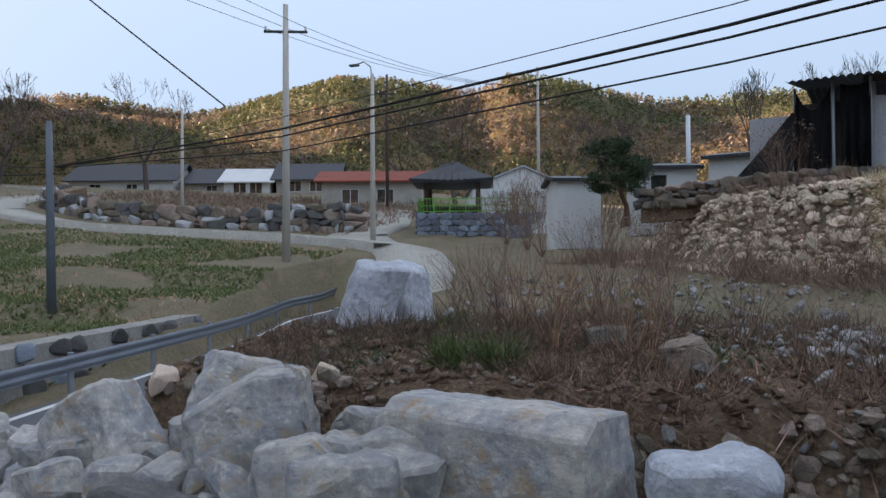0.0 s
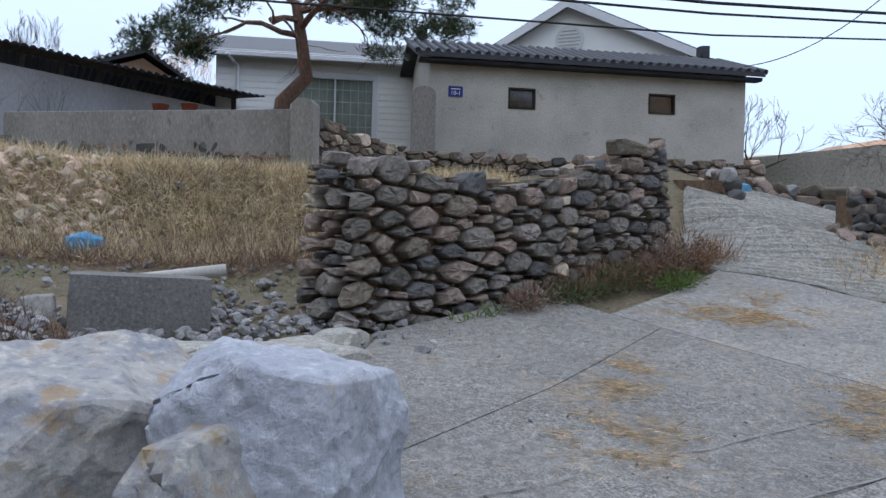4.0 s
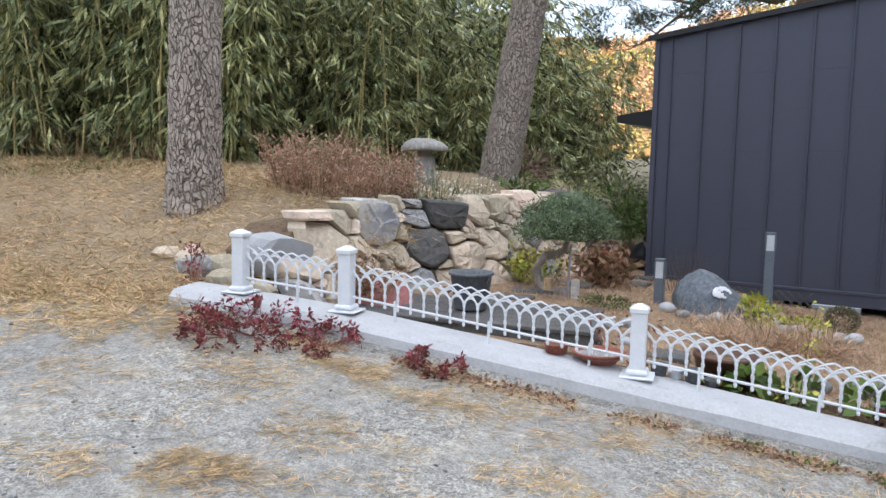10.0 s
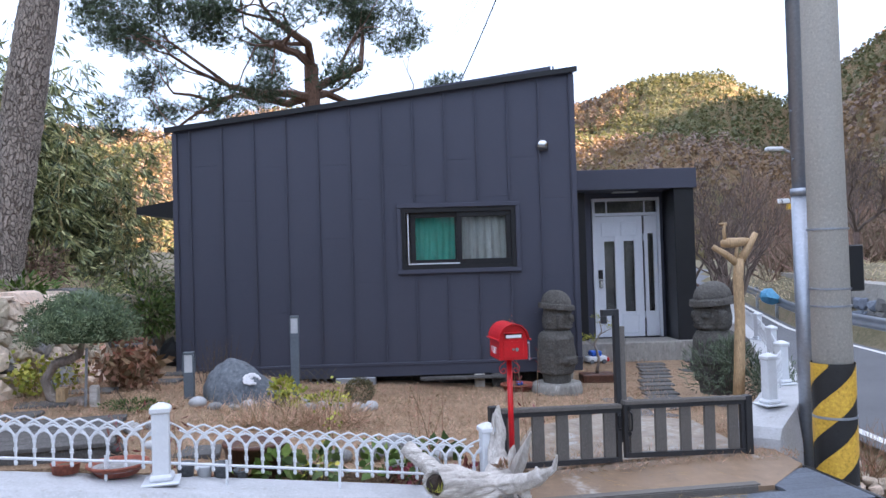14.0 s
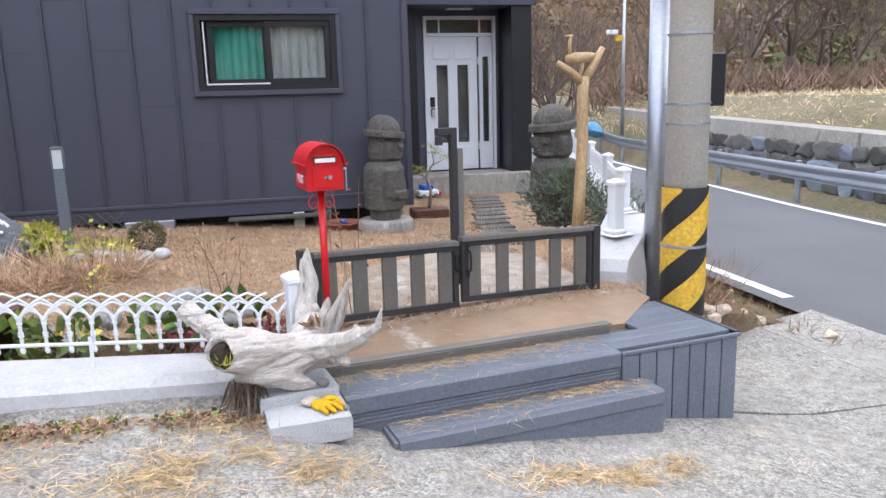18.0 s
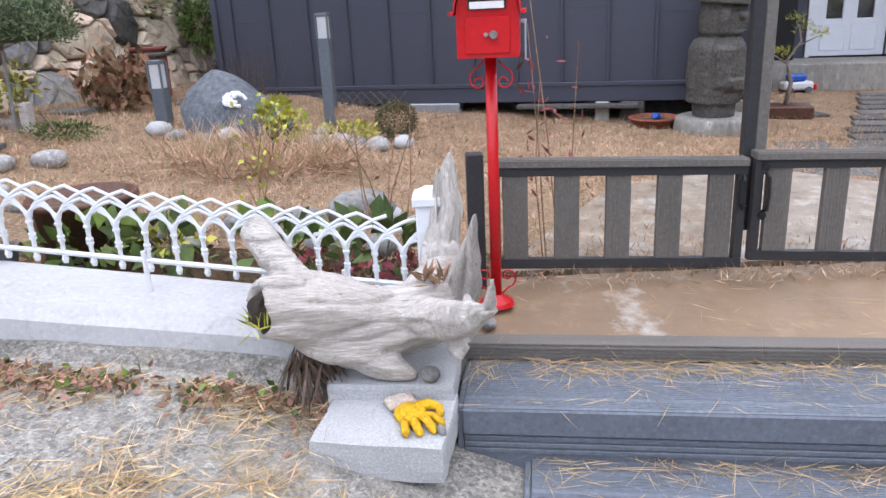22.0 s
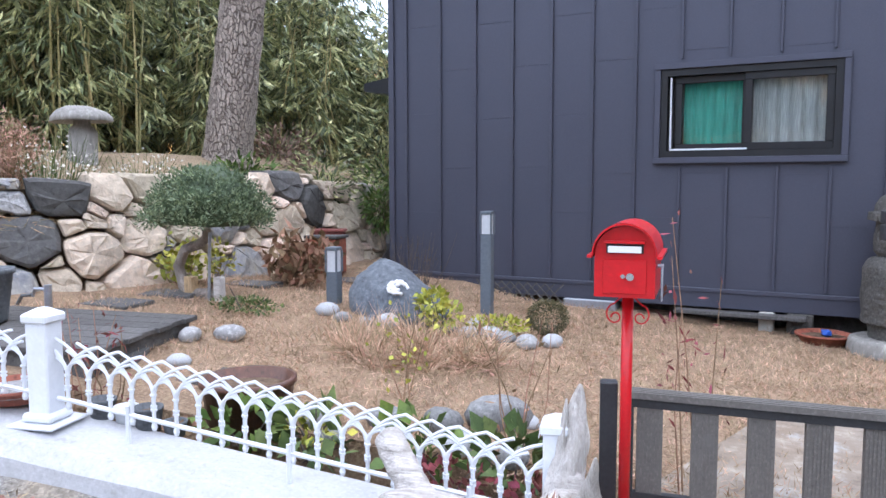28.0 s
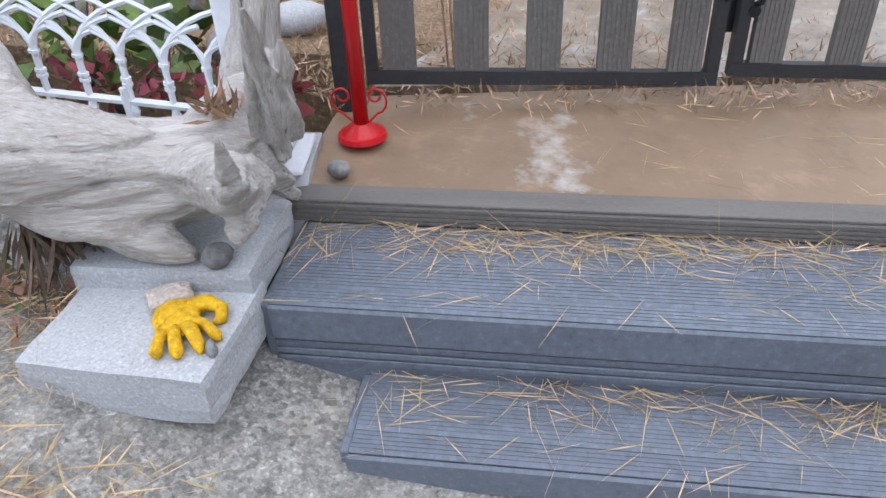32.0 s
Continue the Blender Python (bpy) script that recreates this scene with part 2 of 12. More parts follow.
M = {
    "concrete": concrete_mat("concrete_road", (0.325, 0.31, 0.278), (0.21, 0.203, 0.19), (0.335, 0.305, 0.255), 0.95, 85.0),
    "patch": concrete_mat("pale_concrete", (0.42, 0.405, 0.355), (0.33, 0.318, 0.28), (0.46, 0.435, 0.38), 0.6, 100.0),
    "concrete_dark": concrete_mat("old_dark_concrete", (0.27, 0.258, 0.232), (0.175, 0.168, 0.155), (0.26, 0.222, 0.175), 1.0, 80.0),
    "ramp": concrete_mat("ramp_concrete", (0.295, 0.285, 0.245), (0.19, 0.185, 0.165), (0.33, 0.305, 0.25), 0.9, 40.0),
    "asphalt": mat("asphalt", (0.115, 0.118, 0.126), (0.092, 0.095, 0.102), 0.85, 0.5, 120.0, 0.4, dist=0.006),
    "line": mat("road_paint", (0.72, 0.72, 0.70), (0.6, 0.6, 0.58), 0.7, 3.0, 40.0, 0.2),
    "earth": mat("brown_earth", (0.235, 0.155, 0.098), (0.135, 0.088, 0.056), 0.95, 1.6, 24.0, 1.0, (0.26, 0.20, 0.14), 0.58, dist=0.06),
    "field": mat("winter_field", (0.19, 0.155, 0.10), (0.125, 0.115, 0.062), 0.95, 0.35, 14.0, 0.8, (0.22, 0.165, 0.11), 0.52, dist=0.06),
    "lawn": mat("dry_lawn", (0.41, 0.28, 0.18), (0.25, 0.165, 0.105), 0.95, 5.0, 60.0, 1.0, (0.48, 0.35, 0.21), 0.58, dist=0.03),
    "needles_bed": mat("pine_needle_bed", (0.40, 0.295, 0.19), (0.27, 0.20, 0.13), 0.95, 1.3, 55.0, 0.9, (0.20, 0.20, 0.10), 0.63, dist=0.03),
    "white_paint": mat("white_painted_concrete", (0.49, 0.495, 0.51), (0.415, 0.42, 0.425), 0.75, 6.0, 55.0, 0.35, (0.33, 0.315, 0.285), 0.61),
    "plastic_white": mat("white_plastic", (0.71, 0.735, 0.765), (0.65, 0.675, 0.705), 0.42, 3.0, 30.0, 0.05),
    "cladding": mat("charcoal_metal_cladding", (0.074, 0.078, 0.106), (0.066, 0.07, 0.096), 0.5, 0.8, 90.0, 0.06, metal=0.35, dist=0.004),
    "frame_black": mat("black_frame", (0.016, 0.017, 0.02), (0.012, 0.013, 0.015), 0.35, 4.0, 60.0, 0.04),
    "door_white": mat("white_door", (0.72, 0.75, 0.80), (0.68, 0.71, 0.76), 0.45, 2.0, 40.0, 0.04),
    "steel_dark": mat("dark_painted_steel", (0.035, 0.036, 0.04), (0.028, 0.029, 0.032), 0.45, 5.0, 60.0, 0.1, (0.12, 0.12, 0.12), 0.72),
    "wpc": mat("grey_composite_board", (0.165, 0.152, 0.138), (0.125, 0.115, 0.105), 0.75, 2.0, 70.0, 0.35, (0.16, 0.15, 0.14), 0.62, stretch=(1, 8, 1), dist=0.006),
    "deck": mat("slate_deck_board", (0.145, 0.166, 0.20), (0.105, 0.121, 0.147), 0.6, 1.6, 60.0, 0.35, (0.19, 0.19, 0.185), 0.64, vary=0.12, dist=0.006),
    "slab_wet": mat("stained_entry_concrete", (0.29, 0.195, 0.125), (0.22, 0.15, 0.098), 0.5, 1.2, 9.0, 0.15, (0.52, 0.50, 0.47), 0.61),
    "slab_pale": mat("patchy_inner_concrete", (0.31, 0.265, 0.215), (0.235, 0.175, 0.125), 0.42, 2.2, 9.0, 0.15, (0.42, 0.415, 0.40), 0.56),
    "granite": mat("grey_granite", (0.44, 0.45, 0.46), (0.37, 0.38, 0.39), 0.8, 3.0, 160.0, 0.4, vary=0.06, dist=0.006),
    "boulder": mat("quarry_limestone", (0.46, 0.435, 0.385), (0.24, 0.255, 0.285), 0.88, 2.6, 14.0, 0.9, (0.36, 0.27, 0.17), 0.55, vary=0.16, dist=0.025),
    "boulder_white": mat("fresh_limestone", (0.60, 0.62, 0.66), (0.44, 0.47, 0.53), 0.85, 2.2, 16.0, 0.9, (0.50, 0.43, 0.33), 0.63, vary=0.1, dist=0.05),
    "block_concrete": mat("dark_cast_concrete", (0.20, 0.195, 0.18), (0.15, 0.147, 0.138), 0.9, 1.6, 40.0, 0.4, (0.34, 0.33, 0.31), 0.66),
    "zinc_wall": mat("weathered_zinc_sheet", (0.47, 0.48, 0.50), (0.36, 0.37, 0.39), 0.7, 0.9, 20.0, 0.15, (0.2, 0.19, 0.18), 0.62, stretch=(1, 1, 0.4)),
    "stone_wall": mat("field_stone", (0.28, 0.225, 0.175), (0.16, 0.132, 0.108), 0.92, 1.6, 22.0, 0.8, (0.30, 0.20, 0.13), 0.62, vary=0.42, dist=0.03),
    "earth_stone": mat("grey_brown_field_stone", (0.25, 0.225, 0.195), (0.15, 0.135, 0.12), 0.92, 1.6, 22.0, 0.8, (0.28, 0.22, 0.16), 0.62, vary=0.35, dist=0.03),
    "garden_stone": mat("tan_garden_stone", (0.66, 0.535, 0.41), (0.50, 0.42, 0.33), 0.9, 2.0, 24.0, 0.7, (0.27, 0.265, 0.25), 0.64, vary=0.3, dist=0.03),
    "dark_stone": mat("dark_wall_stone", (0.13, 0.127, 0.122), (0.085, 0.083, 0.082), 0.85, 2.0, 24.0, 0.6, (0.2, 0.19, 0.18), 0.64, vary=0.3, dist=0.03),
    "pebble": mat("river_stone", (0.30, 0.295, 0.285), (0.2, 0.2, 0.2), 0.85, 3.0, 40.0, 0.4, vary=0.4),
    "basalt": mat("porous_basalt", (0.125, 0.118, 0.108), (0.08, 0.076, 0.07), 0.95, 5.0, 60.0, 1.0, (0.13, 0.125, 0.11), 0.62, dist=0.02),
    "render": mat("cement_render", (0.52, 0.495, 0.435), (0.37, 0.355, 0.315), 0.93, 0.9, 26.0, 0.5, (0.22, 0.205, 0.185), 0.6),
    "old_concrete": mat("weathered_concrete", (0.34, 0.325, 0.295), (0.225, 0.213, 0.195), 0.93, 1.0, 30.0, 0.5, (0.10, 0.097, 0.09), 0.6, stretch=(1, 1, 0.35)),
    "pole": mat("pole_concrete", (0.54, 0.515, 0.465), (0.46, 0.44, 0.395), 0.85, 1.5, 60.0, 0.2, (0.28, 0.27, 0.25), 0.66),
    "galv": mat("galvanised_steel", (0.42, 0.45, 0.50), (0.36, 0.39, 0.44), 0.4, 2.0, 40.0, 0.08, metal=0.75),
    "yellow": mat("warning_yellow", (0.72, 0.42, 0.06), (0.62, 0.36, 0.05), 0.45, 3.0, 40.0, 0.1),
    "black": mat("warning_black", (0.018, 0.018, 0.018), (0.03, 0.03, 0.03), 0.5, 3.0, 40.0, 0.2),
    "red": mat("red_enamel", (0.62, 0.012, 0.018), (0.52, 0.012, 0.016), 0.28, 3.0, 50.0, 0.04),
    "paper": mat("white_paper", (0.8, 0.8, 0.82), (0.72, 0.72, 0.74), 0.7, 6.0, 40.0, 0.05),
    "chrome": mat("brushed_chrome", (0.62, 0.63, 0.65), (0.55, 0.56, 0.58), 0.22, 5.0, 60.0, 0.02, metal=1.0),
    "driftwood": mat("silver_driftwood", (0.78, 0.725, 0.68), (0.55, 0.495, 0.445), 0.85, 3.2, 20.0, 1.0, (0.21, 0.16, 0.125), 0.605, stretch=(0.7, 9, 9), dist=0.02),
    "driftwood_up": mat("silver_driftwood_upright", (0.78, 0.725, 0.68), (0.55, 0.495, 0.445), 0.85, 3.2, 20.0, 1.0, (0.21, 0.16, 0.125), 0.605, stretch=(10, 10, 0.8), dist=0.02),
    "rotten_wood": mat("rotten_heartwood", (0.05, 0.035, 0.026), (0.03, 0.022, 0.018), 0.95, 14.0, 60.0, 0.9),
    "raw_wood": mat("peeled_branch_wood", (0.48, 0.33, 0.185), (0.38, 0.25, 0.135), 0.6, 3.0, 30.0, 0.3, stretch=(3, 3, 0.6)),
    "grey_wood": mat("weathered_grey_wood", (0.105, 0.10, 0.095), (0.075, 0.07, 0.067), 0.85, 1.6, 40.0, 0.5, (0.17, 0.155, 0.14), 0.62, stretch=(2, 0.5, 1), vary=0.15),
    "bark": mat("pine_bark", (0.40, 0.34, 0.295), (0.23, 0.185, 0.16), 0.95, 4.0, 26.0, 1.0, (0.36, 0.305, 0.265), 0.58, stretch=(1, 1, 0.4), dist=0.05),
    "bark_red": mat("red_pine_bark", (0.17, 0.10, 0.07), (0.10, 0.06, 0.045), 0.95, 4.0, 26.0, 0.8, (0.24, 0.145, 0.1), 0.6, stretch=(1, 1, 0.4), dist=0.04),
    "twig": mat("bare_twig_bark", (0.12, 0.098, 0.085), (0.075, 0.06, 0.052), 0.95, 4.0, 30.0, 0.3),
    "twig_far": mat("winter_brush", (0.145, 0.108, 0.09), (0.10, 0.075, 0.062), 0.95, 4.0, 30.0, 0.0, island=True, vary=0.3),
    "pole_wood": mat("tarred_pole_wood", (0.085, 0.06, 0.048), (0.06, 0.043, 0.035), 0.9, 3.0, 30.0, 0.4, stretch=(2, 2, 0.3)),
    "bamboo_leaf": leaf_mat("bamboo_leaf", (0.37, 0.40, 0.19), (0.10, 0.135, 0.055), 0.85, 0.38, 0.12),
    "bamboo_culm": mat("bamboo_culm", (0.46, 0.38, 0.18), (0.30, 0.28, 0.12), 0.5, 2.0, 20.0, 0.1, vary=0.3),
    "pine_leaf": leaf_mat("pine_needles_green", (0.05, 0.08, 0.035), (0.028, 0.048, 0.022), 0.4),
    "bonsai_leaf": leaf_mat("clipped_conifer_leaf", (0.17, 0.22, 0.12), (0.10, 0.145, 0.08), 0.45),
    "shrub_green": leaf_mat("garden_leaf", (0.13, 0.2, 0.045), (0.07, 0.12, 0.03), 0.4),
    "shrub_yellow": leaf_mat("yellowing_leaf", (0.42, 0.40, 0.07), (0.26, 0.30, 0.05), 0.4),
    "shrub_grey": leaf_mat("grey_green_leaf", (0.14, 0.18, 0.12), (0.08, 0.11, 0.07), 0.4),
    "dry_stem": leaf_mat("dry_stem", (0.31, 0.19, 0.115), (0.19, 0.115, 0.07), 0.4, 0.9),
    "bush_russet": leaf_mat("russet_seed_head", (0.50, 0.32, 0.22), (0.33, 0.20, 0.135), 0.4, 0.9),
    "dry_pale": leaf_mat("bleached_grass", (0.72, 0.59, 0.38), (0.56, 0.45, 0.28), 0.35, 0.9),
    "brush_brown": leaf_mat("dead_brush", (0.27, 0.185, 0.135), (0.165, 0.115, 0.085), 0.4, 0.95),
    "brush_dark": leaf_mat("dark_dead_bramble", (0.17, 0.12, 0.09), (0.10, 0.07, 0.052), 0.4, 0.95),
    "grass_dull": leaf_mat("dull_green_weed", (0.10, 0.12, 0.055), (0.06, 0.075, 0.035), 0.4),
    "red_leaf": leaf_mat("withered_red_leaf", (0.26, 0.055, 0.06), (0.13, 0.045, 0.035), 0.4, 0.8),
    "grass_green": leaf_mat("green_grass", (0.105, 0.15, 0.045), (0.06, 0.095, 0.03), 0.4),
    "lawn_blade": leaf_mat("straw_blade", (0.56, 0.40, 0.265), (0.36, 0.235, 0.145), 0.45, 0.8),
    "needle": leaf_mat("fallen_pine_needle", (0.60, 0.44, 0.25), (0.44, 0.31, 0.165), 0.35, 0.8),
    "flower": leaf_mat("small_white_flower", (0.72, 0.68, 0.58), (0.6, 0.56, 0.46), 0.2, 0.8),
    "tile_dark": mat("dark_glazed_tile", (0.04, 0.042, 0.052), (0.028, 0.03, 0.037), 0.6, 3.0, 40.0, 0.2, (0.13, 0.13, 0.14), 0.68, vary=0.25),
    "siding": mat("white_vinyl_siding", (0.84, 0.86, 0.84), (0.78, 0.80, 0.78), 0.6, 1.0, 30.0, 0.08),
    "sheet_white": mat("white_panel_wall", (0.70, 0.71, 0.70), (0.60, 0.61, 0.61), 0.7, 0.9, 20.0, 0.1, (0.33, 0.33, 0.32), 0.66),
    "tarp_black": mat("black_shade_net", (0.016, 0.017, 0.02), (0.03, 0.031, 0.035), 0.9, 1.5, 60.0, 0.6),
    "tarp_blue": mat("blue_tarp", (0.09, 0.33, 0.52), (0.06, 0.24, 0.42), 0.5, 4.0, 20.0, 0.5),
    "rust_red": mat("red_roof_paint", (0.28, 0.07, 0.04), (0.2, 0.05, 0.035), 0.8, 1.5, 20.0, 0.1),
    "green_rail": mat("green_fence_paint", (0.16, 0.42, 0.06), (0.12, 0.33, 0.05), 0.5, 3.0, 30.0, 0.05),
    "gable_wood": mat("brown_gable_boards", (0.30, 0.18, 0.105), (0.22, 0.13, 0.08), 0.8, 2.0, 30.0, 0.2, stretch=(6, 6, 0.5)),
    "terracotta": mat("terracotta", (0.33, 0.10, 0.06), (0.24, 0.075, 0.05), 0.75, 3.0, 30.0, 0.2),
    "clay_brown": mat("brown_glazed_jar", (0.13, 0.055, 0.035), (0.085, 0.04, 0.028), 0.35, 4.0, 30.0, 0.1),
    "rubber": mat("dark_rubber", (0.13, 0.14, 0.15), (0.10, 0.108, 0.116), 0.6, 4.0, 40.0, 0.15, (0.12, 0.12, 0.12), 0.68),
    "glove": mat("yellow_work_glove", (0.72, 0.40, 0.012), (0.55, 0.30, 0.01), 0.75, 12.0, 80.0, 0.5, (0.25, 0.16, 0.03), 0.64, dist=0.004),
    "cuff": mat("knitted_cuff", (0.62, 0.52, 0.45), (0.5, 0.42, 0.36), 0.9, 20.0, 120.0, 0.6),
    "blue_stone": mat("blue_grey_boulder", (0.155, 0.175, 0.195), (0.10, 0.115, 0.135), 0.85, 2.2, 30.0, 0.7, (0.19, 0.2, 0.2), 0.6, dist=0.02),
    "brown_leaf": leaf_mat("browned_clipped_leaf", (0.145, 0.13, 0.065), (0.085, 0.08, 0.04), 0.5),
    "red_wood": mat("faded_red_wood", (0.20, 0.05, 0.038), (0.13, 0.035, 0.028), 0.8, 4.0, 40.0, 0.4),
    "lamp_body": mat("grey_lamp_post", (0.13, 0.155, 0.18), (0.10, 0.12, 0.14), 0.5, 3.0, 50.0, 0.08),
    "frost": mat("frosted_acrylic", (0.62, 0.64, 0.66), (0.54, 0.56, 0.58), 0.35, 5.0, 40.0, 0.02),
    "cable": mat("black_cable", (0.012, 0.012, 0.013), (0.02, 0.02, 0.02), 0.6, 3.0, 30.0, 0.0),
    "iron": mat("cast_iron", (0.12, 0.11, 0.105), (0.08, 0.072, 0.07), 0.7, 6.0, 60.0, 0.6, (0.2, 0.13, 0.09), 0.62),
    "curtain_pale": mat("pale_curtain", (0.46, 0.50, 0.43), (0.38, 0.43, 0.37), 0.8, 3.0, 20.0, 0.1, stretch=(6, 6, 0.4)),
    "curtain_green": mat("green_curtain", (0.05, 0.42, 0.33), (0.04, 0.34, 0.27), 0.8, 3.0, 20.0, 0.1, stretch=(6, 6, 0.4)),
    "blind_grey": mat("grey_blind", (0.42, 0.44, 0.43), (0.36, 0.38, 0.37), 0.8, 3.0, 20.0, 0.1, stretch=(6, 6, 0.4)),
    "interior": mat("dim_interior", (0.10, 0.095, 0.09), (0.07, 0.068, 0.065), 0.9, 2.0, 20.0, 0.0),
    "blue_toy": mat("blue_plastic", (0.02, 0.12, 0.55), (0.02, 0.09, 0.42), 0.4, 3.0, 20.0, 0.0),
    "hill": None,
    "house_blue": mat("blue_enamel", (0.02, 0.04, 0.25), (0.015, 0.03, 0.18), 0.35, 4.0, 40.0, 0.02),
    "slate_block": mat("blue_grey_cut_stone", (0.22, 0.25, 0.30), (0.14, 0.165, 0.21), 0.85, 1.6, 20.0, 0.6, (0.3, 0.31, 0.33), 0.62, vary=0.35, dist=0.03),
}


def bark_mat(name, plate_c, crack_c, size=16.0):
    """Bark split into upright plates by dark cracks."""
    m = mat(name, plate_c, tuple(v * 0.7 for v in plate_c), 0.95, 5.0, 40.0, 0.0)
    n, l = m.node_tree.nodes, m.node_tree.links
    p = n["Principled BSDF"]
    col = p.inputs["Base Color"].links[0].from_socket
    mp = n.new("ShaderNodeMapping")
    mp.inputs["Scale"].default_value = (1, 1, 0.42)
    l.new(n.new("ShaderNodeTexCoord").outputs["Object"], mp.inputs["Vector"])
    wob = n.new("ShaderNodeTexNoise")
    wob.inputs["Scale"].default_value = 9.0
    l.new(mp.outputs[0], wob.inputs["Vector"])
    add = n.new("ShaderNodeMixRGB")
    add.blend_type = "ADD"
    add.inputs[0].default_value = 0.12
    l.new(mp.outputs[0], add.inputs[1])
    l.new(wob.outputs["Color"], add.inputs[2])
    vor = n.new("ShaderNodeTexVoronoi")
    vor.feature = "DISTANCE_TO_EDGE"
    vor.inputs["Scale"].default_value = size
    l.new(add.outputs[0], vor.inputs["Vector"])
    edge = n.new("ShaderNodeMapRange")
    edge.inputs["From Min"].default_value, edge.inputs["From Max"].default_value = 0.0, 0.1
    l.new(vor.outputs["Distance"], edge.inputs["Value"])
    mx = n.new("ShaderNodeMix")
    mx.data_type = "RGBA"
    mx.inputs[6].default_value = (*crack_c, 1)
    l.new(edge.outputs[0], mx.inputs["Factor"])
    l.new(col, mx.inputs[7])
    l.new(mx.outputs[2], p.inputs["Base Color"])
    b = n.new("ShaderNodeBump")
    b.inputs["Strength"].default_value, b.inputs["Distance"].default_value = 1.0, 0.04
    l.new(edge.outputs[0], b.inputs["Height"])
    l.new(b.outputs[0], p.inputs["Normal"])
    return m


def glass_mat():
    m = bpy.data.materials.new("window_glass")
    m.use_nodes = True
    p = m.node_tree.nodes["Principled BSDF"]
    p.inputs["Base Color"].default_value = (0.93, 0.97, 0.96, 1)
    p.inputs["Roughness"].default_value = 0.03
    p.inputs["Transmission Weight"].default_value = 1.0
    p.inputs["IOR"].default_value = 1.45
    return m


M["glass"] = glass_mat()
M["bark_plates"] = bark_mat("plated_pine_bark", (0.43, 0.36, 0.31), (0.22, 0.175, 0.15), 27.0)


# ---- mesh helpers ----
def part(name, bm, material, parent=None, label="", smooth=False):
    """Links a bmesh as one mesh object, under a thing or a part."""
    me = bpy.data.meshes.new(name)
    if smooth:
        for f in bm.faces:
            f.smooth = True
    bm.to_mesh(me)
    bm.free()
    me.materials.append(M[material] if isinstance(material, str) else material)
    ob = new(name, me)
    ob.parent = parent
    if label:
        ob["label"] = label
    return ob


def thing(name, label, category, group="", kind="", at=None):
    """An Empty at the base of a thing."""
    ob = new(name)
    ob.empty_display_size = 0.1
    if at is not None:
        ob.matrix_world = at if isinstance(at, Matrix) else Matrix.Translation(at)
    return tagged(ob, label, category, group, kind)


def box(bm, x0, x1, y0, y1, z0, z1, m=None, bevel=0.0):
    r = bmesh.ops.create_cube(bm, size=1.0)["verts"]
    bmesh.ops.scale(bm, vec=(x1 - x0, y1 - y0, z1 - z0), verts=r)
    bmesh.ops.translate(bm, vec=((x0 + x1) / 2, (y0 + y1) / 2, (z0 + z1) / 2), verts=r)
    if bevel:
        ed = list({e for v in r for e in v.link_edges})
        o = bmesh.ops.bevel(bm, geom=ed, offset=bevel, segments=1, affect="EDGES")
        r = list({v for f in o["faces"] for v in f.verts} | {v for v in r if v.is_valid})
    if m:
        bmesh.ops.transform(bm, matrix=m, verts=r)
    return r


def bx(x0, x1, y0, y1, z0, z1, m=None, bevel=0.004):
    bm = bmesh.new()
    box(bm, x0, x1, y0, y1, z0, z1, m, bevel)
    return bm


def tube(bm, pts, radii, sides=8, cap=True):
    """A tube along points, with a radius at each."""
    pts = [Vector(p) for p in pts]
    if not hasattr(radii, "__len__"):
        radii = [radii] * len(pts)
    rings, ref = [], None
    for i, p in enumerate(pts):
        d = (pts[min(i + 1, len(pts) - 1)] - pts[max(i - 1, 0)]).normalized()
        if ref is None:
            ref = d.orthogonal().normalized()
        ref = (ref - d * ref.dot(d))
        ref = ref.normalized() if ref.length > 1e-6 else d.orthogonal().normalized()
        s = d.cross(ref)
        rings.append([bm.verts.new(p + (ref * math.cos(a) + s * math.sin(a)) * radii[i]) for a in (2 * math.pi * k / sides for k in range(sides))])
    for a, b in zip(rings, rings[1:]):
        for k in range(sides):
            bm.faces.new((a[k], a[(k + 1) % sides], b[(k + 1) % sides], b[k]))
    if cap and sides > 2:
        bm.faces.new(rings[0][::-1])
        bm.faces.new(rings[-1])
    return [v for r in rings for v in r]


def lathe(profile, sides=20):
    """A turned shape from (radius, height) pairs."""
    bm = bmesh.new()
    rings = [[bm.verts.new((r * math.cos(2 * math.pi * k / sides), r * math.sin(2 * math.pi * k / sides), z)) for k in range(sides)] for r, z in profile]
    for a, b in zip(rings, rings[1:]):
        for k in range(sides):
            bm.faces.new((a[k], a[(k + 1) % sides], b[(k + 1) % sides], b[k]))
    bm.faces.new(rings[0][::-1])
    bm.faces.new(rings[-1])
    return bm


def prism(bm, outline, y0, y1):
    """Extrudes an (x, z) outline, given anticlockwise, from y0 to y1."""
    a = [bm.verts.new((x, y0, z)) for x, z in outline]
    b = [bm.verts.new((x, y1, z)) for x, z in outline]
    bm.faces.new(a)
    bm.faces.new(b[::-1])
    for i in range(len(a)):
        j = (i + 1) % len(a)
        bm.faces.new((a[j], a[i], b[i], b[j]))
    return a + b


